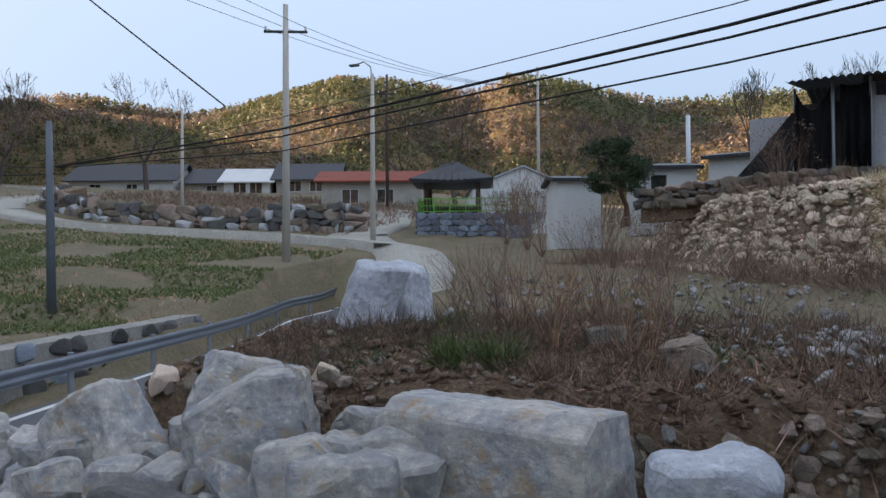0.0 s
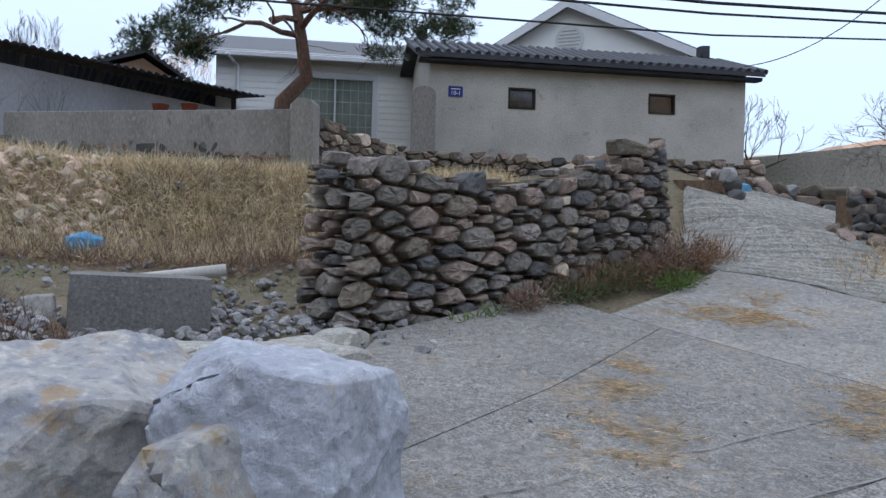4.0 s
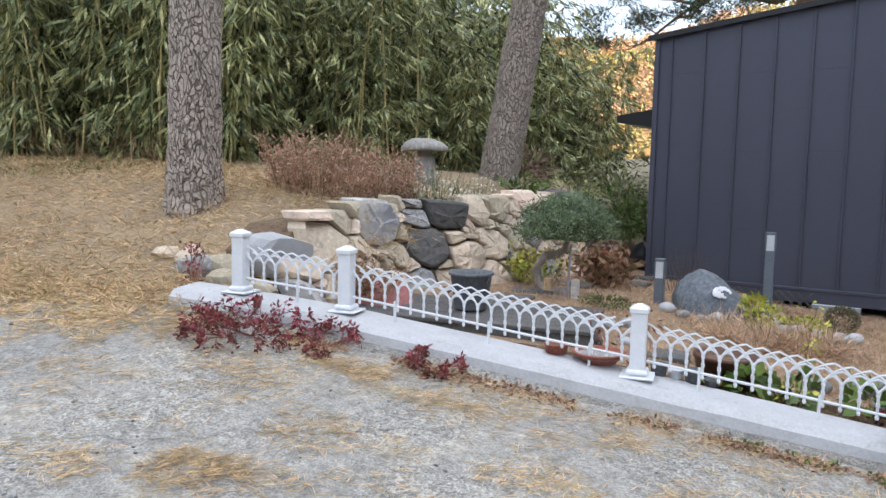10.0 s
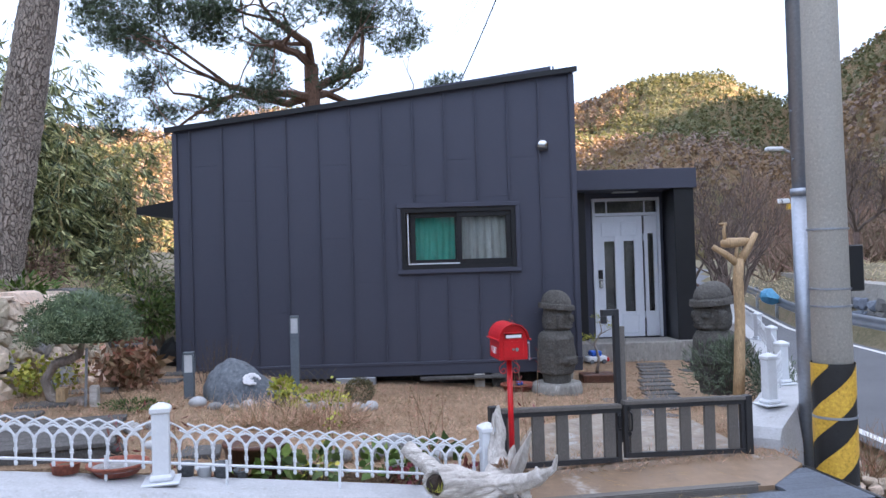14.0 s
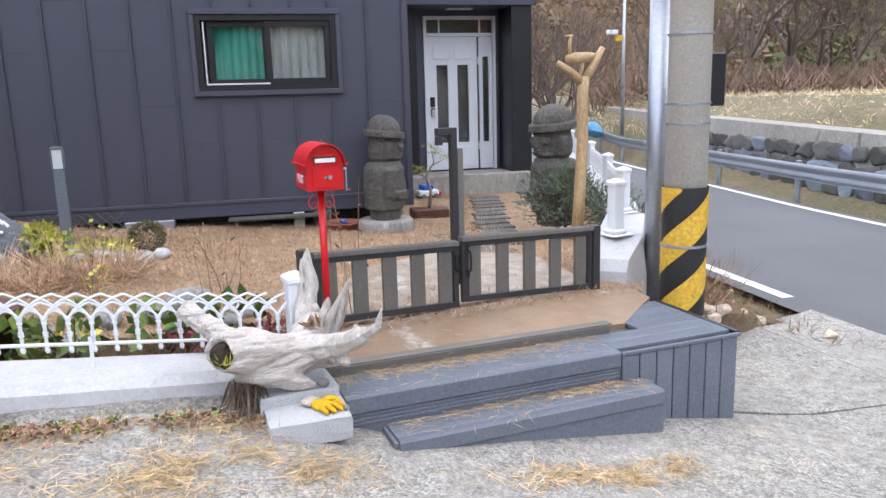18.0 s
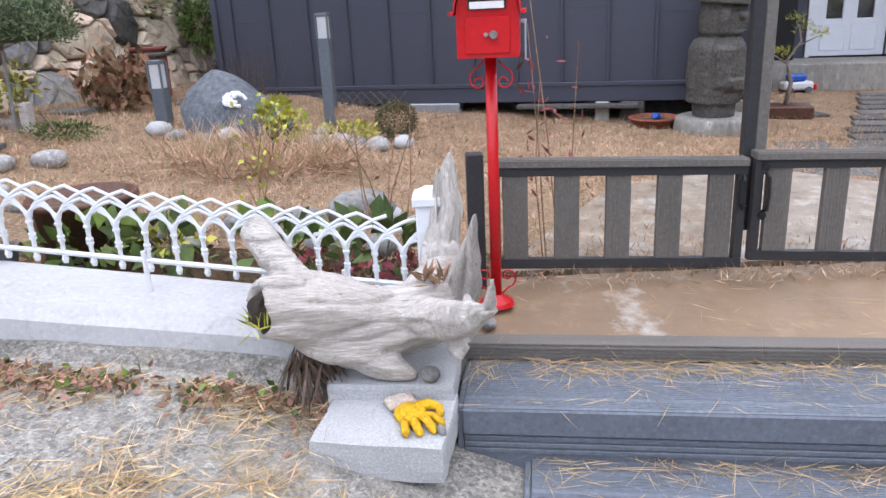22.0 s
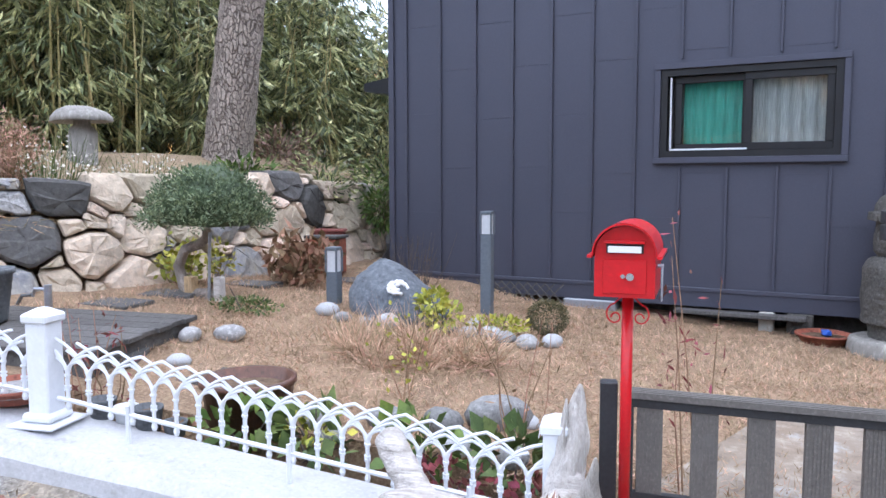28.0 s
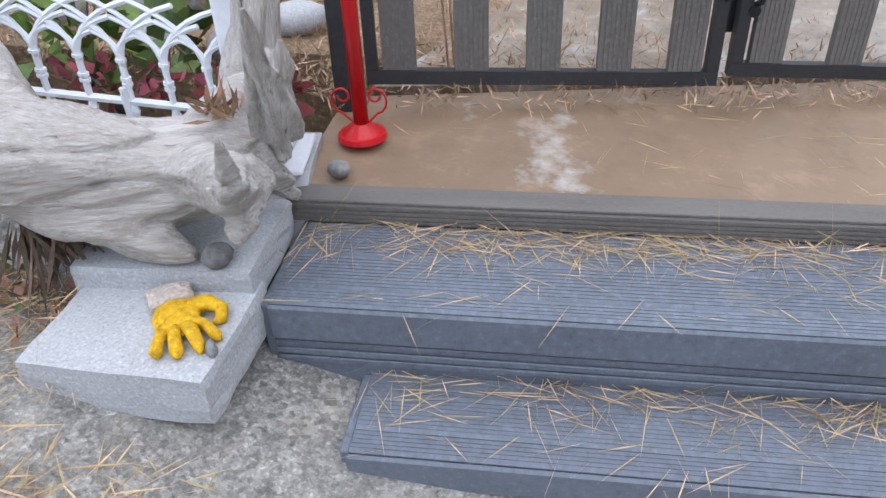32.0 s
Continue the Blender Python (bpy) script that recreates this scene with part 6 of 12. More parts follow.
part("back_riser", bx(-0.05, 1.62, 0.289, 0.312, UZ, UZ + 0.047, bevel=0.003), "wpc", deck)
for k in range(4):
    part("back_riser_rib", bx(-0.05, 1.62, 0.286, 0.289, UZ + 0.004 + k * 0.011, UZ + 0.011 + k * 0.011, bevel=0), "wpc", deck)
part("slab_edging", bx(-0.05, 1.64, 0.29, 0.36, UZ + 0.0475, UZ + 0.056, bevel=0.002), "wpc", deck)
for a, b in ((-0.205, -0.155), (-0.151, -0.068), (-0.064, -0.003)):
    deck_board("tread_board", 0.19, 1.62, a, b, LZ)
part("nosing", bx(0.185, 1.625, -0.217, -0.206, LZ - 0.075, LZ - 0.003, bevel=0.005), "deck", deck)
part("riser", bx(0.19, 1.62, -0.205, -0.185, -0.78, LZ - 0.023, bevel=0), "deck", deck)
part("side_panel", bx(0.17, 0.189, -0.2, 0.0, -0.7, LZ - 0.01, bevel=0.003), "deck", deck)
part("side_panel", bx(1.62, 1.638, -0.2, 0.0, -0.85, LZ - 0.004, bevel=0.003), "deck", deck)
for k in range(7):
    x = 1.503 + k * 0.11
    part("cladding_board", bx(x, x + 0.104, -0.02, 0.0, -0.88, UZ - 0.024, bevel=0.004), "deck", deck)
part("edge_trim", bx(1.5, 2.29, -0.026, 0.0, UZ - 0.022, UZ - 0.002, bevel=0.003), "deck", deck)
for k in range(7):
    y = 0.004 + k * 0.11
    part("cladding_board", bx(2.272, 2.292, y, y + 0.104, -0.95, UZ - 0.024, bevel=0.004), "deck", deck)
for i in range(4):
    deck_board("tread_board", 1.82 + 0.0 * i, 2.272, 0.292 + i * 0.114, 0.402 + i * 0.114, UZ)
part("edge_trim", bx(2.27, 2.3, 0.0, 0.79, UZ - 0.02, UZ + 0.004, bevel=0.003), "frame_black", deck)
part("under_fill", bx(0.05, 2.25, 0.03, 0.75, -0.9, UZ - 0.03, bevel=0), "interior", deck)

# ---- granite blocks, driftwood and glove ----
gr = random.Random(8)


def cut_stone(name, m, sx, sy, sz, material, label, category, group="", rough=0.006):
    bm = bmesh.new()
    bmesh.ops.create_cube(bm, size=1.0)
    bmesh.ops.subdivide_edges(bm, edges=bm.edges[:], cuts=5, use_grid_fill=True)
    for v in bm.verts:
        c = Vector((v.co.x * sx, v.co.y * sy, v.co.z * sz))
        edge = sum(abs(abs(k) - 0.5) < 1e-4 for k in v.co)
        c *= 1 - 0.012 * max(0, edge - 1)
        c += unit(gr) * rough * noise.noise(c * 14 + Vector((sx * 9, 0, 0)))
        c.z += 0.5 * sz
        v.co = c
    ob = part(name, bm, material)
    ob.matrix_world = m
    return tagged(ob, label, category, group)


cut_stone("granite_block", pose(-0.845, 5.09, -0.4, 0, 0, 5), 0.355, 0.29, 0.105, "granite", "rough grey granite block serving as a step", "granite block", "granite blocks")
cut_stone("granite_block", pose(-0.885, 5.31, -0.335, 0, 0, 9), 0.365, 0.28, 0.088, "granite", "thin grey granite slab under the driftwood", "granite block", "granite blocks")
cut_stone("granite_block", pose(-1.07, 5.17, -0.46, 0, 0, 9), 0.13, 0.3, 0.115, "granite", "grey granite block set low at the kerb", "granite block", "granite blocks")


def driftwood():
    dw = thing("driftwood", "bleached silver driftwood stump with snags on granite slabs", "driftwood", at=pose(-0.97, 5.26, -0.24, 0, 0, 22))
    inv = dw.matrix_world.inverted()

    def spline(pts, rad, segs):
        n = len(pts) - 1
        P = [inv @ Vector(p) for p in pts]
        path, rr = [], []
        for i in range(segs + 1):
            s = i / segs * n
            k = min(n - 1, int(s))
            f = s - k
            p0, p1, p2, p3 = P[max(k - 1, 0)], P[k], P[k + 1], P[min(k + 2, n)]
            path.append(0.5 * ((2 * p1) + (p2 - p0) * f + (2 * p0 - 5 * p1 + 4 * p2 - p3) * f * f + (3 * p1 - p0 - 3 * p2 + p3) * f ** 3))
            rr.append(rad[k] + (rad[k + 1] - rad[k]) * f)
        return path, rr

    def limb(bm, pts, rad, sides=28, segs=40, groove=0.2, seed=0.0):
        path, rr = spline(pts, rad, segs)
        vs = tube(bm, path, rr, sides)
        for i, v in enumerate(vs):
            c = path[i // sides]
            a = (i % sides) / sides * 6.283
            s = i // sides / segs
            tw = a + 0.7 * s
            g = noise.noise(Vector((math.cos(tw) * 1.6, math.sin(tw) * 1.6, s * 2.0 + seed)))
            h = abs(noise.noise(Vector((math.cos(tw) * 4, math.sin(tw) * 4, s * 1.4 + seed))))
            v.co = c + (v.co - c) * (1 + groove * 1.6 * g - groove * 2.4 * max(0, 0.25 - h))

    # the body: trunk, left prong, keel and roots grown into one
    bm = bmesh.new()
    limb(bm, [(-1.2, 5.085, 0.012), (-1.12, 5.155, -0.025), (-1.0, 5.235, -0.08), (-0.88, 5.3, -0.105), (-0.78, 5.35, -0.09), (-0.71, 5.4, -0.07)], [0.075, 0.105, 0.115, 0.105, 0.085, 0.05], 40, 50, 0.13, 1.0)
    limb(bm, [(-1.345, 5.38, 0.145), (-1.26, 5.33, 0.075), (-1.15, 5.265, -0.005), (-1.02, 5.25, -0.07)], [0.043, 0.052, 0.062, 0.07], 32, 36, 0.18, 4.0)
    limb(bm, [(-1.1, 5.19, -0.085), (-0.95, 5.205, -0.155), (-0.865, 5.205, -0.2), (-0.79, 5.205, -0.232)], [0.085, 0.075, 0.045, 0.012], 32, 40, 0.16, 6.0)
    limb(bm, [(-0.84, 5.32, -0.09), (-0.7, 5.21, -0.055), (-0.6, 5.08, 0.015), (-0.54, 4.985, 0.08), (-0.513, 4.945, 0.175)], [0.085, 0.055, 0.04, 0.027, 0.005], 26, 50, 0.22, 11.0)
    limb(bm, [(-0.8, 5.34, -0.09), (-0.735, 5.4, -0.14), (-0.69, 5.45, -0.222)], [0.085, 0.055, 0.014], 24, 30, 0.25, 15.0)
    limb(bm, [(-0.82, 5.38, -0.09), (-0.78, 5.5, -0.03), (-0.782, 5.55, 0.06)], [0.085, 0.07, 0.045], 26, 30, 0.2, 16.0)
    limb(bm, [(-0.7, 5.28, -0.08), (-0.66, 5.17, -0.115), (-0.64, 5.12, -0.12)], [0.05, 0.03, 0.006], 18, 20, 0.25, 17.0)
    limb(bm, [(-0.62, 5.1, 0.0), (-0.607, 5.09, 0.045), (-0.612, 5.085, 0.075)], [0.024, 0.014, 0.003], 12, 14, 0.2, 13.0)
    body = part("trunk", bm, "driftwood", dw, smooth=True)
    md = body.modifiers.new("fuse", "REMESH")
    md.mode, md.voxel_size = "VOXEL", 0.0075
    me = bpy.data.meshes.new_from_object(body.evaluated_get(bpy.context.evaluated_depsgraph_get()))
    body.modifiers.clear()
    body.data = me
    hol = inv @ Vector((-1.205, 5.06, 0.0))
    inward = (inv @ Vector((-1.08, 5.18, -0.04)) - hol).normalized()
    me.update()
    nrm = [v.normal.copy() for v in me.vertices]
    for v, n in zip(me.vertices, nrm):
        q = v.co
        g = Vector((q.x * 2.0, q.y * 13, q.z * 13))
        ridge = abs(noise.noise(g + Vector((3, 0, 0))))
        v.co = q + n * (0.012 * noise.noise(q * 9) - 0.011 * max(0.0, 0.16 - ridge) / 0.16 + 0.004 * noise.noise(g * 2.3))
        r = (v.co - hol).length
        if r < 0.075:
            v.co += inward * 0.07 * (1 - (r / 0.075) ** 2)
    for q in me.polygons:
        q.use_smooth = True
    for pts, rad, sd in (
            ([(-0.79, 5.51, -0.04), (-0.79, 5.545, 0.06), (-0.77, 5.562, 0.15), (-0.778, 5.578, 0.24), (-0.767, 5.588, 0.33)], [0.06, 0.052, 0.042, 0.031, 0.004], 7.0),
            ([(-0.815, 5.53, 0.02), (-0.81, 5.555, 0.16), (-0.803, 5.565, 0.285)], [0.026, 0.015, 0.003], 8.0),
            ([(-0.7, 5.42, -0.08), (-0.668, 5.35, 0.05), (-0.64, 5.285, 0.14), (-0.614, 5.228, 0.24)], [0.052, 0.038, 0.024, 0.003], 9.0),
            ([(-0.73, 5.5, -0.03), (-0.705, 5.49, 0.04), (-0.69, 5.47, 0.105)], [0.035, 0.024, 0.004], 10.0)):
        bm = bmesh.new()
        limb(bm, pts, rad, 30, 60, 0.33, sd)
        part("snag", bm, "driftwood_up", dw, smooth=True)
    bm = rock((0.1, 0.1, 0.1), 77, 0.5, 4, 3)
    bmesh.ops.translate(bm, vec=hol + inward * 0.062, verts=bm.verts[:])
    part("knot_hole", bm, "rotten_wood", dw, "dark rotten hollow")


driftwood()


def grass_tuft(name, x, y, z, n, h, material, label, category, spread=0.6, group="", wd=0.006, seed=0, r=0.04):
    rng = random.Random(seed + int(abs(x * 97 + y * 31) * 10))
    pts, dirs, lens, wids = [], [], [], []
    for _ in range(n):
        a = rng.uniform(0, 6.28)
        q = r * math.sqrt(rng.random())
        pts.append(Vector((q * math.cos(a), q * math.sin(a), 0)))
        dirs.append((unit(rng) * spread + Vector((0, 0, 1))).normalized())
        lens.append(h * rng.uniform(0.5, 1.1))
        wids.append(wd)
    ob = mesh_part(name, quad_cloud(pts, dirs, lens, wids, rng), material)
    ob.location = (x, y, z)
    return tagged(ob, label, category, group)


grass_tuft("air_plant", -1.175, 5.065, -0.04, 40, 0.07, "shrub_yellow", "small dry air plant on the driftwood", "plant", 1.2, seed=1)
tagged(grass_tuft("root_clump", -1.1, 5.2, -0.16, 130, -0.2, "brush_dark", "dark dead roots hanging under the driftwood", "roots", 0.5, wd=0.01, seed=5, r=0.07), "dark dead roots hanging under the driftwood", "roots", "", "stuff")
grass_tuft("air_plant", -0.765, 5.36, 0.0, 30, 0.08, "dry_stem", "withered succulent in the driftwood fork", "plant", 1.2, wd=0.014, seed=2)


def pebble(name, x, y, z, sx, sy, sz, seed, material="pebble", label="rounded grey river pebble on soil", group="pebbles"):
    bm = bmesh.new()
    bmesh.ops.create_icosphere(bm, subdivisions=2, radius=0.5)
    rng = random.Random(seed)
    o = Vector((rng.uniform(0, 90), 0, 0))
    for v in bm.verts:
        v.co *= 1 + 0.22 * noise.noise(v.co * 1.6 + o)
        v.co = Vector((v.co.x * sx, v.co.y * sy, v.co.z * sz))
    ob = part(name, bm, material, smooth=True)
    ob.matrix_world = pose(x, y, z, 0, 0, rng.uniform(0, 180))
    return tagged(ob, label, "stone", group)


pebble("pebble", -0.755, 5.215, -0.226, 0.075, 0.06, 0.045, 3)
pebble("pebble", -0.665, 5.605, -0.238, 0.055, 0.05, 0.045, 4)
pebble("pebble", -0.675, 5.03, -0.283, 0.035, 0.02, 0.03, 5)


def work_glove():
    t = thing("work_glove", "yellow rubber-coated work glove with a knitted cuff", "glove", at=pose(-0.775, 5.085, -0.2945, 0, 0, -139))
    bm = bmesh.new()
    bmesh.ops.create_icosphere(bm, subdivisions=4, radius=1.0)
    for v in bm.verts:
        v.co = Vector((v.co.x * 0.043, v.co.y * 0.052 - 0.004, 0.015 + v.co.z * 0.02))
    for x, ln, a, up in ((-0.034, 0.06, 24, 0.006), (-0.012, 0.072, 9, 0.012), (0.011, 0.07, -5, 0.009), (0.033, 0.056, -20, 0.004)):
        c, s = math.cos(radians(90 + a)), math.sin(radians(90 + a))
        tube(bm, [(x * 0.8, 0.02, 0.015), (x + c * ln * 0.4, 0.03 + s * ln * 0.4, 0.014 + up), (x + c * ln * 0.85, 0.03 + s * ln * 0.85, 0.012), (x + c * ln, 0.03 + s * ln, 0.007)], [0.013, 0.0115, 0.011, 0.004], 12)
    tube(bm, [(-0.028, -0.02, 0.018), (-0.058, -0.012, 0.022), (-0.078, 0.012, 0.016), (-0.07, 0.034, 0.012), (-0.056, 0.036, 0.012)], [0.018, 0.015, 0.013, 0.011, 0.004], 12)
    for v in bm.verts:
        v.co += Vector((0, 0, 0.006 * noise.noise(v.co * 45))) + Vector((1, 1, 0)) * 0.004 * noise.noise(v.co * 60)
        v.co.z = max(v.co.z, 0.0005)
    part("palm", bm, "glove", t, smooth=True)
    bm = lathe([(0.04, 0.0), (0.043, 0.02), (0.04, 0.036), (0.046, 0.046), (0.04, 0.05), (0.032, 0.03)], 24)
    for v in bm.verts:
        v.co.y *= 0.4
        v.co += Vector((1, 1, 0)) * 0.003 * noise.noise(v.co * 60)
    cu = part("cuff", bm, "cuff", t, "off-white knitted cuff", smooth=True)
    cu.matrix_basis = pose(0, -0.042, 0.017, 90, 0, 0)


work_glove()


# ---- red mailbox ----
def text_mesh(body, size, depth=0.002):
    cu = bpy.data.curves.new("lettering", "FONT")
    cu.body, cu.size, cu.extrude = body, size, depth
    cu.align_x, cu.align_y = "CENTER", "CENTER"
    tmp = bpy.data.objects.new("lettering", cu)
    me = bpy.data.meshes.new_from_object(tmp)
    bpy.data.objects.remove(tmp)
    bpy.data.curves.remove(cu)
    return me


def mailbox():
    t = thing("mailbox", "glossy red arched mailbox on a red pole", "mailbox", at=pose(-0.67, 5.775, 0, 0, 0, 8))
    zb = 0.6
    bm = bmesh.new()
    tube(bm, [(0, 0, -0.2), (0, 0, zb)], 0.0185, 16)
    part("pole", bm, "red", t, smooth=True)
    bm = bmesh.new()
    tube(bm, [(0, 0, -0.238), (0, 0, -0.226)], [0.062, 0.058], 20)
    tube(bm, [(0, 0, -0.226), (0, 0, -0.2)], [0.05, 0.022], 16)
    part("base_plate", bm, "red", t)
    w, h, dpt = 0.092, 0.13, 0.15
    outl = [(-w, zb), (w, zb), (w, zb + h)] + [(w * math.cos(a), zb + h + w * math.sin(a)) for a in (math.pi * k / 14 for k in range(1, 14))] + [(-w, zb + h)]
    bm = bmesh.new()
    prism(bm, outl, -dpt + 0.03, dpt)
    part("body", bm, "red", t)
    lid = [(x * 1.07, zb + h + (z - zb - h) * 1.09 + 0.002) for x, z in outl[2:]]
    inner = [(x * 1.03, zb + h + (z - zb - h) * 1.04) for x, z in outl[2:]]
    bm = bmesh.new()
    prism(bm, lid + inner[::-1], -dpt, dpt + 0.012)
    bmesh.ops.recalc_face_normals(bm, faces=bm.faces[:])
    part("roof", bm, "red", t)
    bm = bmesh.new()
    box(bm, -w - 0.02, -w - 0.006, -dpt, dpt + 0.012, zb + h - 0.006, zb + h + 0.003)
    box(bm, w + 0.006, w + 0.02, -dpt, dpt + 0.012, zb + h - 0.006, zb + h + 0.003)
    part("roof_lip", bm, "red", t)
    y = -dpt + 0.03
    door = part("door", bx(-0.066, 0.066, y - 0.006, y - 0.001, zb + 0.012, zb + h - 0.012, bevel=0.002), "red", t)
    bm = bmesh.new()
    tube(bm, [(0.018, y - 0.006, zb + 0.067), (0.018, y - 0.022, zb + 0.067)], [0.012, 0.012], 14)
    part("lock", bm, "chrome", door)
    bm = bmesh.new()
    tube(bm, [(-0.004, y - 0.006, zb + 0.067), (-0.004, y - 0.014, zb + 0.067)], [0.007, 0.007], 10)
    part("rivet", bm, "chrome", door)
    part("slot_hood", bx(-0.062, 0.062, y - 0.02, y - 0.001, zb + h + 0.038, zb + h + 0.046, bevel=0.002), "red", t)
    part("slot", bx(-0.056, 0.056, y - 0.004, y - 0.001, zb + h + 0.008, zb + h + 0.037, bevel=0), "black", t)
    le = bx(-0.05, 0.05, y - 0.016, y - 0.0045, zb + h + 0.01, zb + h + 0.03, bevel=0.001)
    part("letter", le, "paper", t, "white envelope sticking out of the slot")
    bm = bmesh.new()
    tube(bm, [(w + 0.004, y + 0.03, zb + 0.1), (w + 0.022, y + 0.03, zb + 0.1)], 0.006, 8)
    box(bm, w + 0.016, w + 0.021, y + 0.02, y + 0.036, zb - 0.01, zb + 0.1)
    part("flag", bm, "galv", t)
    me = text_mesh("POST", 0.062, 0.0008)
    tx = mesh_part("lettering", me, "paper", t, "white POST lettering")
    tx.matrix_basis = pose(-w - 0.0012, 0.03, zb + 0.05, 90, 0, -90)
    for s in (-1, 1):
        for z0, up in ((0.585, -1), (-0.2, 1)):
            pts = [(s * 0.02, 0, z0 + up * 0.0)]
            for k in range(16):
                a = k * 0.5
                rr = 0.032 - k * 0.0013
                pts.append((s * (0.042 + rr * math.sin(a) * 0.9), 0, z0 + up * (0.055 - rr * math.cos(a) + k * 0.0012)))
            bm = bmesh.new()
            tube(bm, pts, 0.003, 5)
            part("scroll_ornament", bm, "red", t)


mailbox()


# ---- poles ----
def striped_pole(x, y, z, r, height, z0, z1, label, wires=True):
    t = thing("utility_pole", label, "utility pole", "utility poles", at=(x, y, z))
    bm = bmesh.new()
    tube(bm, [(0, 0, -0.4), (0, 0, height * 0.5), (0, 0, height)], [r, r * 0.84, r * 0.68], 28)
    part("shaft", bm, "pole", t, smooth=True)
    bm = bmesh.new()
    rr = r * 1.012 + 0.003
    tube(bm, [(0, 0, z0), (0, 0, z1)], rr, 32, cap=False)
    sl = part("sleeve", bm, "black", t, "black and yellow hazard sleeve", smooth=True)
    pitch, turns = (0.44, 2) if r < 0.18 else (0.62, 2)
    h = z1 - z0
    n = 36
    k0 = -3
    for k in range(k0, 4 + int(h / pitch)):
        bm = bmesh.new()
        prev = None
        for i in range(n + 1):
            a = 2 * math.pi * i / n
            zc = z0 + k * pitch + a / (2 * math.pi) * pitch * turns
            lo, hi = max(z0, zc), min(z1, zc + pitch * 0.52)
            if hi - lo < 0.002:
                prev = None
                continue
            row = [bm.verts.new(((rr + 0.003) * math.cos(a), (rr + 0.003) * math.sin(a), q)) for q in (lo, hi)]
            if prev:
                bm.faces.new((prev[0], row[0], row[1], prev[1]))
            prev = row
        if bm.faces:
            part("yellow_stripe", bm, "yellow", sl, smooth=True)
        else:
            bm.free()
    for z in (z0 + 0.1, (z0 + z1) / 2 + 0.1):
        bm = bmesh.new()
        tube(bm, [(0, 0, z), (0, 0, z + 0.018)], rr + 0.006, 32)
        part("steel_band", bm, "galv", t)
    for z in (z1 + 0.42, z1 + 0.55, z1 + 1.0):
        bm = bmesh.new()
        tube(bm, [(0, 0, z), (0, 0, z + 0.014)], r * 0.99 + 0.003, 32)
        part("steel_band", bm, "galv", t)
    return t


px0, py0 = 1.87, 6.515
pole_a = striped_pole(px0, py0, -0.72, 0.148, 11.0, 0.09, 1.115, "grey concrete utility pole with hazard stripes beside the steps")
part("meter_box", bx(0.1, 0.24, -0.06, 0.1, 1.65, 2.0, bevel=0.01), "frame_black", pole_a)
cp = thing("conduit_pipe", "galvanised steel pipe standing beside the concrete pole", "pipe", at=(1.925, 6.98, -0.6))
bm = bmesh.new()
tube(bm, [(0, 0, 0), (0, 0, 2.33)], 0.088, 20)
part("lower_pipe", bm, "galv", cp, smooth=True)
bm = bmesh.new()
tube(bm, [(0, 0, 2.3), (0, 0, 2.36)], 0.094, 20)
part("coupling", bm, "galv", cp, smooth=True)
bm = bmesh.new()
tube(bm, [(0, 0, 2.36), (0, 0, 9.0)], 0.078, 20)
part("upper_pipe", bm, "galv", cp, smooth=True)
for z in (2.6, 3.0, 4.1):
    bm = bmesh.new()
    tube(bm, [(-0.085, -0.02, z), (-0.075, -0.02, z)], 0.012, 8)
    part("bolt", bm, "galv", cp)
part("notice_strip", bx(0.02, 0.07, -0.092, -0.088, 1.32, 1.62, bevel=0), "paper", cp, "white notice sticker")


# ---- garden behind the fence ----
def gz(x, y):
    return garden_z(x, y)


def bump(a, b, w):
    return math.exp(-((a - b) / w) ** 2)


def plate(v, lo, hi, edge):
    """One between lo and hi, with soft edges."""
    return step(lo - edge, lo + edge, v) * step(hi + edge, hi - edge, v)


